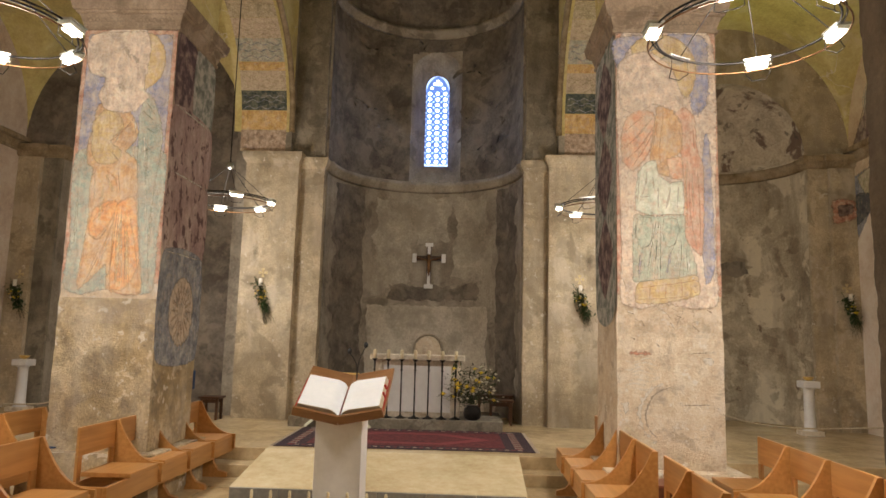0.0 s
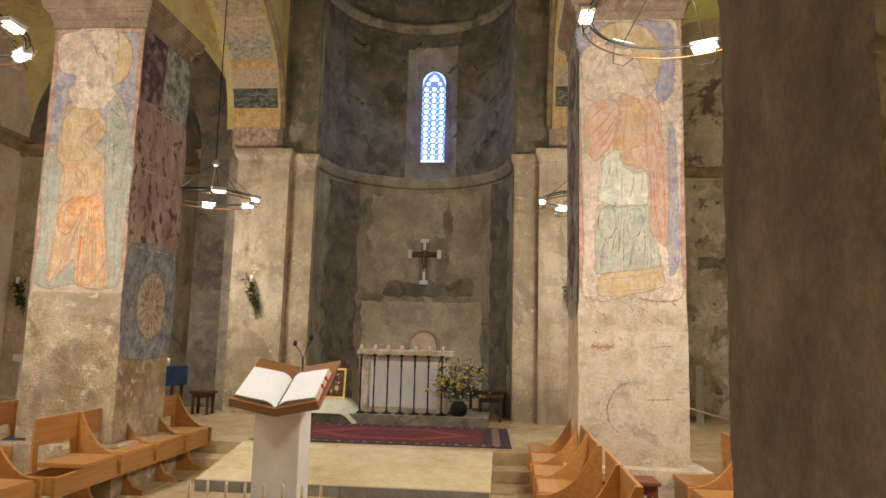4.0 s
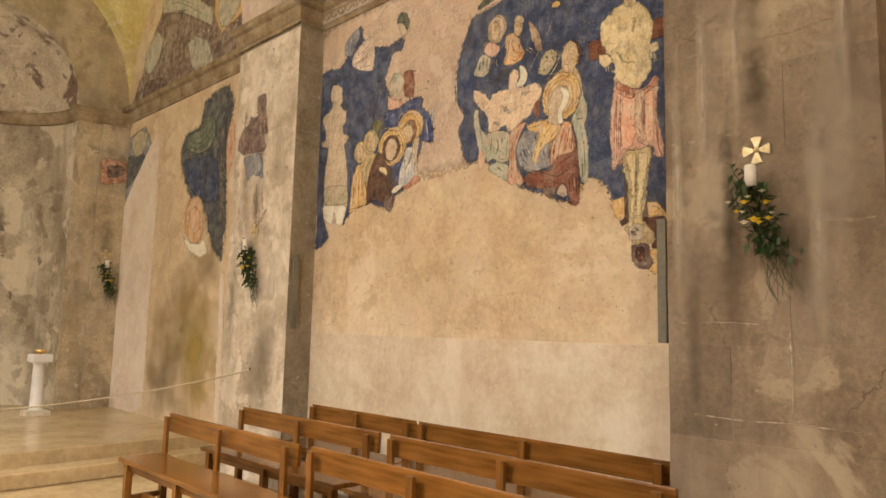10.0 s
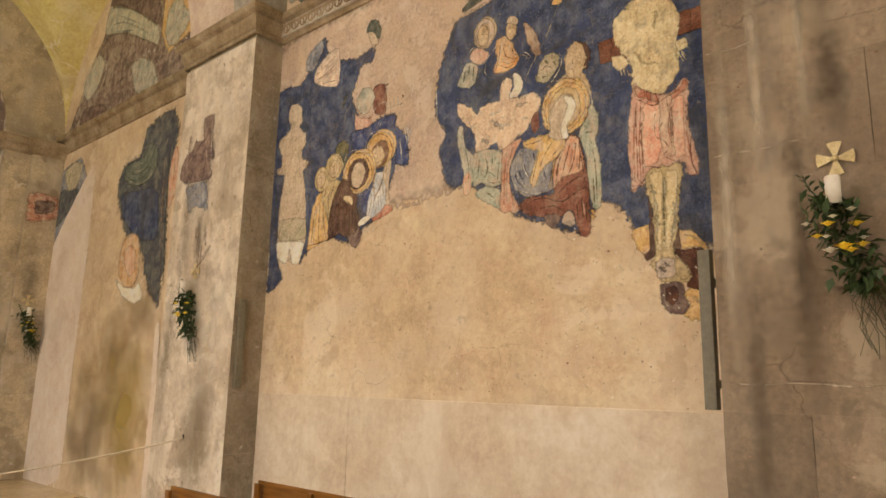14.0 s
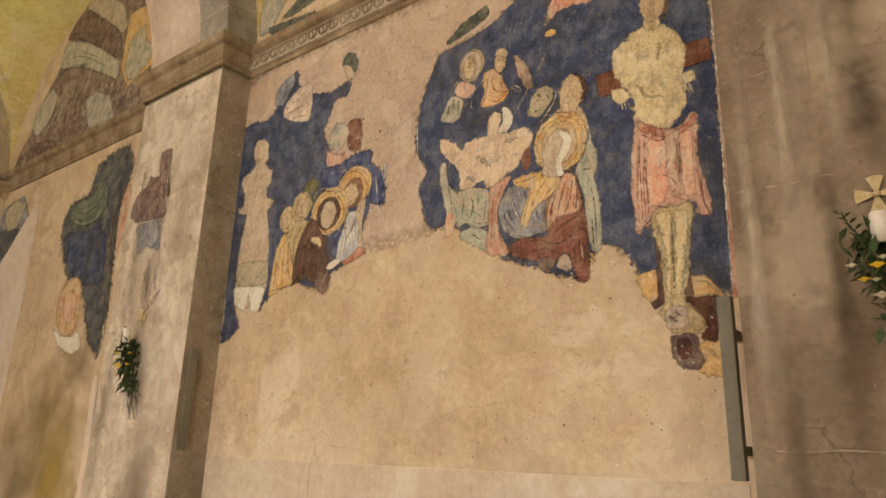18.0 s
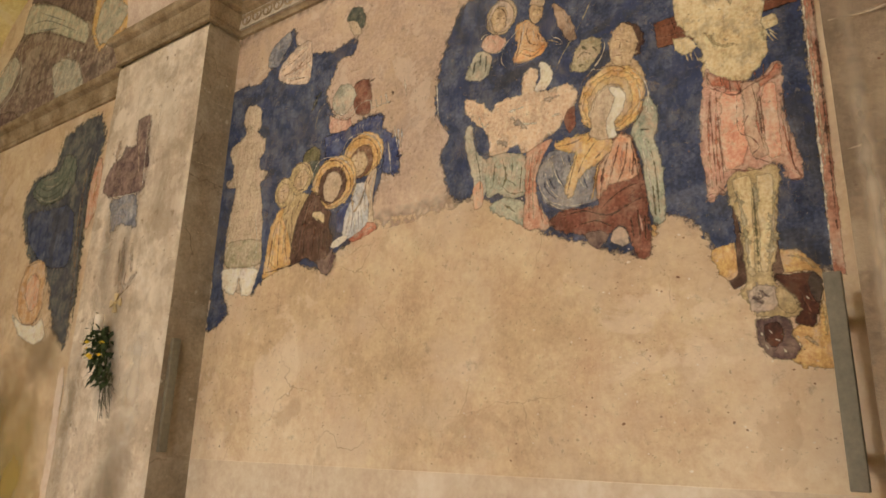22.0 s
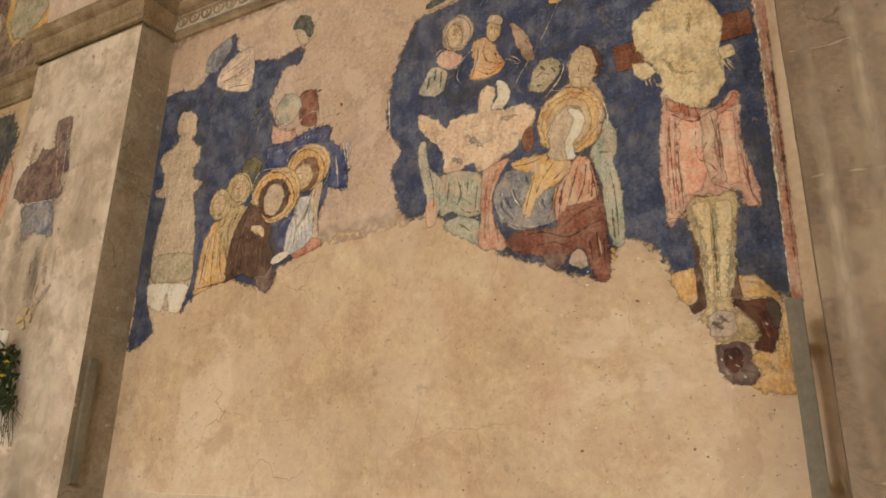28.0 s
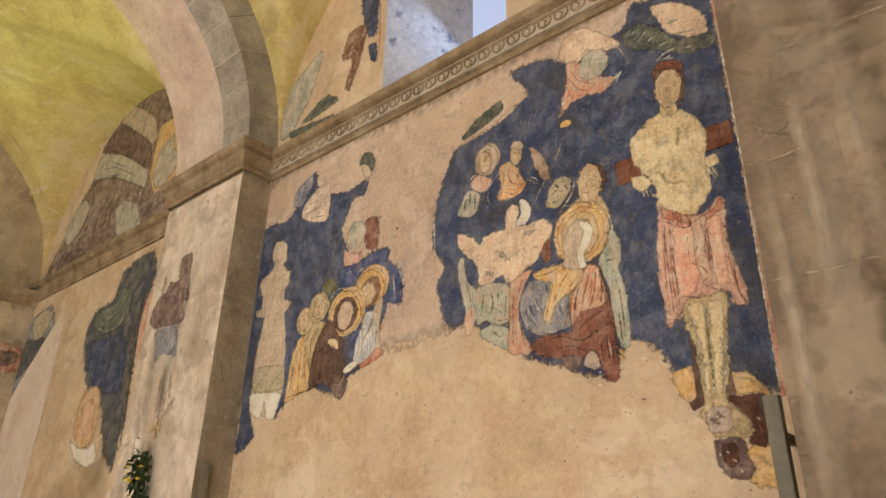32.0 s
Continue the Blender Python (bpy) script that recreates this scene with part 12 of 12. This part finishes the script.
part("dish", lathe([(0.03, 0), (0.045, 0.01), (0.048, 0.03), (0.04, 0.03)], 16), M_LAMP_GLASS, tl, smooth=True)
part("flame", lathe([(0.002, 0.03), (0.009, 0.04), (0.006, 0.055), (0.001, 0.066)], 10), M_FLAME, tl, smooth=True)


def stool(m, w, d, h, label, name="stool"):
    s = thing(name, m, label, "stool")
    part("seat", box(-w / 2, w / 2, -d / 2, d / 2, h - 0.035, h, 0.006), M_DARK_WOOD, s)
    for sx in (-1, 1):
        for sy in (-1, 1):
            part("leg", box(sx * (w / 2 - 0.05) - 0.02, sx * (w / 2 - 0.05) + 0.02, sy * (d / 2 - 0.05) - 0.02, sy * (d / 2 - 0.05) + 0.02, 0, h - 0.036, 0.004), M_DARK_WOOD, s)
    for sy in (-1, 1):
        part("rail", box(-w / 2 + 0.07, w / 2 - 0.07, sy * (d / 2 - 0.05) - 0.012, sy * (d / 2 - 0.05) + 0.012, h - 0.1, h - 0.04, 0.003), M_DARK_WOOD, s)
    return s


stool(pose(-3.22, 11.3, FLOOR_UP), 0.34, 0.3, 0.36, "small dark wooden stool at the foot of a pier")
stool(pose(1.28, 12.25, 0.28), 0.62, 0.36, 0.44, "dark wooden stool in the apse")
stool(pose(1.36, 11.75, 0.28), 0.42, 0.36, 0.4, "dark wooden stool in front of the apse wall")
tb = thing("side_table", pose(-3.8, 11.2, FLOOR_UP), "small table with a dark blue cloth beyond the pillar", "table")
part("top", box(-0.22, 0.22, -0.2, 0.2, 0.7, 0.73, 0.005), M_DARK_WOOD, tb)
part("cloth", box(-0.24, 0.24, -0.22, 0.22, 0.45, 0.745, 0.01), M_BLUE, tb)
for sx in (-0.18, 0.18):
    for sy in (-0.16, 0.16):
        part("leg", box(sx - 0.02, sx + 0.02, sy - 0.02, sy + 0.02, 0, 0.5, 0.004), M_DARK_WOOD, tb)
cd = thing("pillar_candle", pose(-3.8, 11.2, FLOOR_UP + 0.745), "short cream candle on a side table", "candle")
part("wax", lathe([(0.03, 0), (0.03, 0.12), (0.024, 0.125), (0.003, 0.127)], 16), M_WAX, cd, smooth=True)
pt = thing("prayer_table", pose(2.62, 6.6, 0), "low red-brown wooden table at the foot of a pillar", "table")
M_REDWOOD = wood("red_brown_wood", (0.16, 0.04, 0.02), (0.24, 0.07, 0.035), 0.35, "x")
part("top", box(-0.24, 0.24, -0.16, 0.16, 0.42, 0.45, 0.006), M_REDWOOD, pt)
for sx in (-1, 1):
    for sy in (-1, 1):
        part("leg", box(sx * 0.2 - 0.02, sx * 0.2 + 0.02, sy * 0.12 - 0.02, sy * 0.12 + 0.02, 0, 0.419, 0.004), M_REDWOOD, pt)
part("apron", box(-0.178, 0.178, -0.13, -0.115, 0.34, 0.418, 0.003), M_REDWOOD, pt)

# stone stands in the small apses
for x, y, label in ((6.2, 11.62, "white stone stand with a small brass bowl beside the south apse"), (-6.55, 11.62, "white stone stand beside the north apse")):
    st = thing("stone_stand", pose(x, y, FLOOR_UP), label, "stand")
    part("base", box(-0.15, 0.15, -0.15, 0.15, 0, 0.07, 0.008), M_PILASTER, st)
    part("shaft", lathe([(0.11, 0.07), (0.085, 0.1), (0.08, 0.4), (0.078, 0.7), (0.1, 0.73)], 22), M_WHITE, st, smooth=True)
    part("capital", box(-0.13, 0.13, -0.13, 0.13, 0.73, 0.84, 0.02), M_WHITE, st)
    part("bowl", lathe([(0.02, 0.84), (0.06, 0.86), (0.085, 0.9), (0.075, 0.9), (0.05, 0.87)], 18), M_GOLD, st, "small brass bowl", True)

# altar and lamp in the south apse
sa = thing("side_altar", pose(4.45, 12.75, FLOOR_UP), "dark stone block with brass vessel in the south apse", "altar")
part("body", box(-0.24, 0.24, -0.2, 0.25, 0, 1.3, 0.01), M_STONE_DARK, sa)
part("top", box(-0.28, 0.28, -0.24, 0.28, 1.3, 1.38, 0.01), M_STONE, sa)
bv = thing("brass_vessel", pose(4.5, 12.7, FLOOR_UP + 1.38), "low round brass vessel on the side altar", "vessel")
part("bowl", lathe([(0.06, 0), (0.1, 0.02), (0.12, 0.1), (0.11, 0.14), (0.1, 0.14)], 20), M_GOLD, bv, smooth=True)
ul = thing("floor_uplight", pose(4.84, 12.5, FLOOR_UP), "greenish glowing floor light beside the side altar", "lamp")
part("housing", box(-0.06, 0.06, 0.0, 0.05, 0, 0.95, 0.006), M_STEEL, ul)
part("tube", lathe([(0.025, 0.04), (0.028, 0.06), (0.028, 0.9), (0.025, 0.92)], 14, (0, 0.085, 0)), M_TUBE, ul, smooth=True)


M_CROSS = mottled("pale_gilt_glass", [(0.5, 0.4, 0.2), (0.68, 0.57, 0.34)], 20, 90, 0.3, 0.1, 0.35)

# ---- wall candles with greenery ----
def wall_candle(m, label, seed):
    """Facing -y: a candle on a bracket, a glass cross above, sprays of leaves and flowers hanging below."""
    w = thing("wall_candle", m, label, "candle", "wall candles with flowers")
    part("bracket", tube([(0, 0.0, -0.02), (0, -0.1, -0.02), (0, -0.11, 0.0)], 0.008, 8), M_IRON, w)
    part("candle", lathe([(0.03, 0.0), (0.03, 0.11), (0.026, 0.116), (0.004, 0.117)], 18, (0, -0.11, 0)), M_WAX_WHITE, w, "white candle", True)
    bm = bmesh.new()
    for k in range(4):
        g = k * math.pi / 2
        arm = [(0.01, -0.006), (0.07, -0.03), (0.076, 0.0), (0.07, 0.03), (0.01, 0.006)]
        f = [bm.verts.new((a * math.cos(g) - b * math.sin(g), -0.012, 0.22 + a * math.sin(g) + b * math.cos(g))) for a, b in arm]
        f2 = [bm.verts.new(v.co + Vector((0, 0.01, 0))) for v in f]
        bm.faces.new(f)
        bm.faces.new(f2[::-1])
        for i in range(5):
            bm.faces.new((f[i], f2[i], f2[(i + 1) % 5], f[(i + 1) % 5]))
    bmesh.ops.create_icosphere(bm, subdivisions=2, radius=0.016, matrix=Matrix.Translation((0, -0.012, 0.22)))
    part("glass_cross", bm, M_CROSS, w, "small pale glass cross with gilt tint")
    rng = random.Random(seed)
    bm = bmesh.new()
    for k in range(300):
        z = rng.uniform(-0.38, 0.05)
        x = rng.gauss(0.0 - 0.32 * (z + 0.08), 0.045 if z > -0.25 else 0.04)
        base = Vector((x, rng.uniform(-0.12, -0.02), z))
        d = Vector((rng.gauss(0.0, 0.6), -rng.random() * 0.4, rng.gauss(-0.3, 0.6))).normalized() * rng.uniform(0.035, 0.095)
        leaf(bm, base, base + d, rng.uniform(0.01, 0.02))
    tagged(part("leaf_spray", bm, M_LEAF, w), "dark green leaves", kind="stuff")
    bm = bmesh.new()
    for k in range(30):
        x = 0.075 + rng.gauss(0.01, 0.022)
        p = Vector((x, -0.03, -0.3))
        q = p + Vector((rng.gauss(0.05, 0.05), 0.0, -rng.uniform(0.12, 0.34)))
        add_tube(bm, [p, p.lerp(q, 0.35) + Vector((rng.uniform(-0.045, 0.045), -0.015, 0)), p.lerp(q, 0.7) + Vector((rng.uniform(-0.04, 0.04), -0.01, 0)), q], 0.0018, 4)
    tagged(part("trailing_stem", bm, M_LEAF_PALE, w), "thin trailing green stems", kind="stuff")
    bm = bmesh.new()
    add_tube(bm, [(-0.04, -0.06, 0.0), (-0.1, -0.07, 0.09), (-0.12, -0.07, 0.15)], 0.003, 4)
    for k in range(10):
        p = Vector((-0.05 - 0.008 * k, -0.07, 0.02 + 0.013 * k))
        leaf(bm, p, p + Vector((0.03 * (-1) ** k, -0.01, 0.02)), 0.008)
    part("twig", bm, M_LEAF, w)
    for x, z, s, mat in ((-0.02, -0.1, 0.032, M_YELLOW), (0.03, -0.2, 0.042, M_YELLOW), (0.055, -0.215, 0.03, M_YELLOW), (0.0, -0.07, 0.022, M_WHITE_PETAL), (-0.1, -0.09, 0.022, M_WHITE_PETAL), (-0.02, -0.21, 0.034, M_WHITE_PETAL), (-0.03, -0.15, 0.02, M_WHITE_PETAL)):
        blossom(w, (x, -0.16, z), s, mat, rng)
    for x, y, z, s, mat in ((0.07, -0.1, -0.1, 0.034, M_YELLOW), (0.09, -0.12, -0.19, 0.03, M_YELLOW), (0.06, -0.12, -0.04, 0.024, M_WHITE_PETAL), (0.085, -0.06, -0.15, 0.022, M_WHITE_PETAL), (-0.07, -0.13, -0.14, 0.026, M_YELLOW)):
        blossom(w, (x, y, z), s, mat, rng)
    return w


wall_candle(pose(PIL_S - 0.005, 2.2, 2.41, 0, 0, -90), "white candle with glass cross and leafy flowers on a stone pilaster", 1)
wall_candle(pose(PIL_S - 0.005, 7.5, 2.4, 0, 0, -90), "white candle with glass cross and yellow flowers on a pale pilaster", 2)
wall_candle(pose(7.12, EAST_AISLE - 0.155, 2.42), "white candle with leafy flowers on the pier beside the south apse", 3)
wall_candle(pose(-7.1, EAST_AISLE - 0.155, 2.35), "white candle with leafy flowers on the pier beside the north apse", 4)
wall_candle(pose(2.6, EAST - 0.345, 2.42), "white candle with leafy flowers on a pale pier", 5)
wall_candle(pose(-2.6, EAST - 0.345, 2.42), "white candle with leafy flowers on the other pale pier", 6)

# cover strips in the corners of the fresco bay
cs = thing("cover_strip", pose(WALL_S, 2.83, 1.55), "narrow grey cover strip at the edge of the fresco", "cover strip")
part("strip", box(-0.2, -0.15, -0.03, 0.03, 0.0, 0.77, 0.004), M_GREEN_STRIP, cs)
part("bracket", box(-0.151, 0.0, -0.012, 0.012, 0.1, 0.14), M_GREEN_STRIP, cs)
part("bracket", box(-0.151, 0.0, -0.012, 0.012, 0.6, 0.64), M_GREEN_STRIP, cs)
cs = thing("cover_strip", pose(7.12, 6.81, 1.57), "narrow grey cover strip on the side of a pilaster", "cover strip")
part("strip", box(-0.03, 0.03, -0.03, 0.012, 0.0, 0.75, 0.004), M_GREEN_STRIP, cs)

# barrier cords
for side in (1, -1):
    a, b = Vector((side * 3.29, 7.5, 1.0)), Vector((side * (PIL_S - 0.01), 7.45, 1.12))
    pts = []
    for k in range(25):
        t = k / 24
        p = a.lerp(b, t)
        p.z -= 0.42 * 4 * t * (1 - t) * 0.9
        p.y += 1.5 * math.sin(math.pi * t)
        pts.append(p)
    rp = thing("barrier_cord", pose(0, 0, 0), "thin pale cord slung across the aisle", "cord")
    part("cord", tube(pts, 0.009, 8), M_ROPE, rp, smooth=True)
    for p in (a, b):
        part("hook", tube([p - Vector((side * 0.03 * (1 if p is a else -1), 0, 0)), p, p + Vector((0, 0, 0.03))], 0.007, 6), M_IRON, rp)


# ---- ring chandeliers ----
def chandelier(m, label, dark=2, rod=3.2):
    """A ring of two bars with six halogen lamps, hung by rods from a hub."""
    c = thing("chandelier", m, label, "chandelier", "ring chandeliers")
    R = 0.62
    for r, z, rad in ((R - 0.03, 0.035, 0.008), (R + 0.0, 0.05, 0.008), (R + 0.03, -0.02, 0.007)):
        ring = [(r * math.cos(k * math.tau / 48), r * math.sin(k * math.tau / 48), z) for k in range(49)]
        part("ring", tube(ring, rad, 6, False), M_BRONZE if z < 0 else M_IRON, c, smooth=True)
    part("hub", lathe([(0.02, 0.5), (0.05, 0.52), (0.05, 0.56), (0.02, 0.6)], 16), M_STEEL, c, smooth=True)
    part("rod", tube([(0, 0, 0.58), (0, 0, rod)], 0.008, 8), M_IRON, c)
    for k in range(6):
        g = k * math.tau / 6
        d = Vector((math.cos(g), math.sin(g), 0))
        part("spoke", tube([d * 0.03 + Vector((0, 0, 0.53)), d * (R - 0.02) + Vector((0, 0, 0.04))], 0.0045, 6), M_IRON, c)
        f = Matrix.Translation(d * R) @ Matrix.Rotation(g, 4, "Z")
        lp = part("lamp_plate", box(-0.045, 0.07, -0.1, 0.1, 0.05, 0.062, 0.003, f), M_STEEL, c)
        part("wire_bail", tube([f @ Vector(p) for p in ((-0.03, -0.08, 0.05), (-0.03, -0.09, -0.06), (0.03, -0.05, -0.1), (0.03, 0.05, -0.1), (-0.03, 0.09, -0.06), (-0.03, 0.08, 0.05))], 0.004, 6), M_IRON, c, smooth=True)
        if k != dark:
            part("glass", box(-0.04, 0.06, -0.095, 0.095, 0.012, 0.048, 0.008, f), M_LAMP_GLASS, lp, "frosted glass shade")
            part("bulb", box(-0.025, 0.045, -0.06, 0.08, -0.014, 0.011, 0.006, f), M_LAMP, lp, "lit halogen bulb")
    return c


# the last four hang out of view, added for the light they give
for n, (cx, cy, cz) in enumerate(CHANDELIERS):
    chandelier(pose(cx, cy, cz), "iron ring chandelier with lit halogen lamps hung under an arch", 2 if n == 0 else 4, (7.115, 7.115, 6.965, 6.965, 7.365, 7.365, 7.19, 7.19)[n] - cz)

# ---- apse window with pierced stone grille ----
WX, WZ0, WW, COLS, RWS = 0.08, 5.08, 0.47, 3, 13
win = thing("window_2", pose(0, 0, 0), "narrow pointed apse window with a pierced grille, bright blue daylight behind", "window", kind="structure")
part("pane", box(WX - 0.3, WX + 0.3, 13.92, 13.94, 5.0, 7.1), M_SKYPANE, win)
M_HOLE = glowing("bright_daylight", (0.8, 0.9, 1.0), 6.0)
cw, ch = WW / COLS, 1.55 / RWS
for r in range(RWS):
    for c in range(COLS):
        cx_, cz_ = WX - WW / 2 + (c + 0.5) * cw, WZ0 + 0.03 + (r + 0.5) * ch
        bm = bmesh.new()
        n = 16
        out_, inn = [], []
        for k in range(n):
            g = (k + 0.5) * math.tau / n
            ca, sa_ = math.cos(g), math.sin(g)
            s = 1 / max(abs(ca), abs(sa_))
            out_.append(bm.verts.new((cx_ + ca * s * cw / 2, 13.85, cz_ + sa_ * s * ch / 2)))
            inn.append(bm.verts.new((cx_ + ca * 0.043, 13.85, cz_ + sa_ * 0.043)))
        deep = [bm.verts.new(v.co + Vector((0, 0.04, 0))) for v in inn]
        for k in range(n):
            bm.faces.new((out_[k], out_[(k + 1) % n], inn[(k + 1) % n], inn[k]))
            bm.faces.new((inn[k], inn[(k + 1) % n], deep[(k + 1) % n], deep[k]))
        part("grille_cell", bm, M_GRILLE_GLOW, win)
        part("light_disc", prism(oval(cx_, cz_, 0.042, 0.042, 14), 0.004, "y", 13.88), M_HOLE, win)
# pointed head of the grille
head = [(WX - WW / 2, 6.66), (WX + WW / 2, 6.66)] + [(WX + WW / 2 - WW / 2 * (k / 8) ** 1.3, 6.66 + 0.3 * math.sin(math.pi / 2 * k / 8)) for k in range(1, 9)] + [(WX - WW / 2 + WW / 2 * (k / 8) ** 1.3, 6.66 + 0.3 * math.sin(math.pi / 2 * k / 8)) for k in range(7, 0, -1)]
part("grille_head", prism(head, 0.03, "y", 13.855), M_GRILLE_GLOW, win)
for a, b in ((WX - 0.12, 6.71), (WX, 6.80), (WX + 0.12, 6.71), (WX - 0.06, 6.80), (WX + 0.06, 6.80), (WX, 6.86)):
    part("light_disc", prism(oval(a, b, 0.03, 0.03, 14), 0.004, "y", 13.847), M_HOLE, win)
# splayed surround: a deep recess with a round-pointed head, and the wall left over it
def recess(half, z0, z1, tall, n=16):
    pts = [(WX - half + 2 * half * k / 8, z0) for k in range(9)]
    return pts + [(WX + half * math.cos(math.pi * k / n), z1 - tall + tall * math.sin(math.pi * k / n) ** 0.8) for k in range(n + 1)]


def on_apse(x):
    return EAST + math.sqrt(APSE_R ** 2 - x * x)


bm = bmesh.new()
inner = [bm.verts.new((a, 13.85, b)) for a, b in recess(0.236, 5.075, 6.965, 0.3)]
outer = [bm.verts.new((a, on_apse(a), b)) for a, b in recess(0.5, 4.68, 7.36, 0.62)]
for k in range(len(inner)):
    bm.faces.new((inner[k], inner[(k + 1) % len(inner)], outer[(k + 1) % len(outer)], outer[k]))
top_row = [bm.verts.new((v.co.x, v.co.y, 7.37)) for v in outer[9:]]
for k in range(len(top_row) - 1):
    bm.faces.new((outer[9 + k], outer[10 + k], top_row[k + 1], top_row[k]))
bmesh.ops.recalc_face_normals(bm, faces=bm.faces[:])
part("splay", bm, M_APSE, win, "splayed plastered window surround")

# ---- carved scrolls on the cornice over the fresco ----
scr = thing("cornice_scroll", pose(0, 0, 0), "band of pale carved scrolls along the cornice", "ornament")
part("band", box(WALL_S - 0.052, WALL_S - 0.03, 2.76, 6.78, 4.845, 4.975, 0.003), M_ORNAMENT, scr)
bm0 = tube([(0, 0.05 * math.cos(k * math.tau * 1.2 / 14 + 0.6), 0.045 * math.sin(k * math.tau * 1.2 / 14 + 0.6)) for k in range(15)], 0.008, 5)
add_tube(bm0, [(0, 0.0, -0.03), (0, -0.012, 0.0), (0, 0.012, 0.02)], 0.007, 5)
sm = bpy.data.meshes.new("scroll")
bm0.to_mesh(sm)
bm0.free()
sm.materials.append(M_CORNICE)
for k in range(32):
    o = new("scroll", sm)
    o.parent = scr
    o.location = (WALL_S - 0.055, 2.85 + k * 0.124, 4.91)

# painted voussoirs under the last arcade arches
V_BANDS = [(F_RUSTFADE, 0.34), (F_OCHRE, 0.3), (F_TEAL, 0.33), (F_PALE, 0.3), (F_OCHRE, 0.13), (F_GREYGREEN, 0.36), (F_PALE, 0.34), (F_GREYOCHRE, 0.32), (F_DARKPURPLE, 0.3), (F_PALE, 0.3), (F_TEAL, 0.3), (F_OCHRE, 0.3), (F_PALE, 0.3)]
mid, half = (8.09 + EAST - 0.3) / 2, (EAST - 0.3 - 8.09) / 2
arc_path = [(EAST - 0.306, 4.722 + 0.338 * k / 6) for k in range(6)] + [(mid + (half - 0.006) * math.cos(math.pi * k / 160), SPRING + 1.894 * math.sin(math.pi * k / 160)) for k in range(161)]
for side in (1, -1):
    vs = painting("painted_arch_bands", "painted bands in ochre, green and white under an arcade arch")
    run, at, edge = 0.0, 0, V_BANDS[0][1]
    ring = [arc_path[0]]
    for p, q in zip(arc_path, arc_path[1:]):
        run += math.hypot(q[0] - p[0], q[1] - p[1])
        ring.append(q)
        if run >= edge and at < len(V_BANDS):
            bm = bmesh.new()
            cols = [[bm.verts.new((side * x, y, z)) for x in (2.36, 3.14)] for y, z in ring[:-1] + [(0.9 * ring[-1][0] + 0.1 * ring[-2][0], 0.9 * ring[-1][1] + 0.1 * ring[-2][1])]]
            for r0, r1 in zip(cols, cols[1:]):
                bm.faces.new((r0[0], r0[1], r1[1], r1[0]) if side > 0 else (r0[1], r0[0], r1[0], r1[1]))
            part("band", bm, V_BANDS[at][0], vs)
            # dark wavy veins on the marbled bands
            if V_BANDS[at][0] in (F_TEAL, F_PALE, F_GREYGREEN):
                for v in range(3):
                    bm = bmesh.new()
                    n_ = 14
                    f0 = (v + 0.7) / 3.6
                    k0 = ring[int(f0 * (len(ring) - 1))]
                    k1 = ring[min(len(ring) - 1, int(f0 * (len(ring) - 1)) + 1)]
                    d_ = Vector((0, k1[0] - k0[0], k1[1] - k0[1]))
                    d_ = d_.normalized() if d_.length > 1e-6 else Vector((0, 0, 1))
                    inward = Vector((0, mid - k0[0], SPRING - k0[1])).normalized() * 0.003 if k0[1] > SPRING else Vector((0, -0.003, 0))
                    lo_, hi_ = [], []
                    for c in range(n_ + 1):
                        p_ = Vector((side * (2.4 + 0.7 * c / n_), k0[0], k0[1])) + inward + d_ * (0.025 * math.sin(c * 1.5 + v * 2 + at))
                        lo_.append(bm.verts.new(p_))
                        hi_.append(bm.verts.new(p_ + d_ * (0.014 + 0.012 * noise.noise(Vector((c * 0.9, v, at))))))
                    for c in range(n_):
                        bm.faces.new((lo_[c], lo_[c + 1], hi_[c + 1], hi_[c]))
                    part("vein", bm, F_SLATE if V_BANDS[at][0] is not F_PALE else F_GREYOCHRE, vs)
            at += 1
            if at < len(V_BANDS):
                edge = run + V_BANDS[at][1]
            ring = [q]
    # rounded stone edge of the arch on its nave side
    arris = [(side * 2.262, y - 0.0, z) for y, z in arc_path[6:90:2]]
    structure("arch_edge_%s" % ("south" if side > 0 else "north"), tube(arris, 0.05, 8), M_CORNICE, "rounded stone edge of the arcade arch", "arch", True)

# ---- paving: slabs of the nave and sanctuary ----
def paving(name, x0, x1, y0, y1, z, sx, sy, mat, label, skip=None):
    owner = thing(name, pose(0, 0, 0), label, "paving", kind="structure")
    rng = random.Random(12)
    meshes = []
    for v in range(4):
        bm = box(-sx / 2 + 0.002, sx / 2 - 0.002, -sy / 2 + 0.002, sy / 2 - 0.002, -0.014, 0.0, 0.003)
        me = bpy.data.meshes.new("slab")
        bm.to_mesh(me)
        bm.free()
        me.materials.append(mat)
        meshes.append(me)
    row = 0
    y = y0 + sy / 2
    while y < y1 - sy / 2 + 0.01:
        x = x0 + (sx / 2 if row % 2 else sx)
        while x < x1 - sx / 2 + 0.01:
            if not skip or not skip(x, y):
                o = new("slab", meshes[rng.randrange(4)])
                o.parent = owner
                o.location = (x, y, z + rng.uniform(-0.0006, 0.0006))
            x += sx
        y += sy
        row += 1
    return owner


paving("pavement_nave", -3.0, 4.0, 3.2, STEP_1 - 0.01, 0.004, 0.72, 0.52, M_FLOOR, "large polished limestone slabs in the nave", lambda x, y: -1.9 < x < 1.6 and 7.3 < y)
paving("pavement_sanctuary", -4.6, 7.2, STEP_2 + 0.02, 10.74, FLOOR_UP + 0.004, 0.78, 0.5, M_FLOOR, "pale limestone slabs of the sanctuary floor", lambda x, y: abs(x) < 1.35 and 9.2 < y < 10.4)
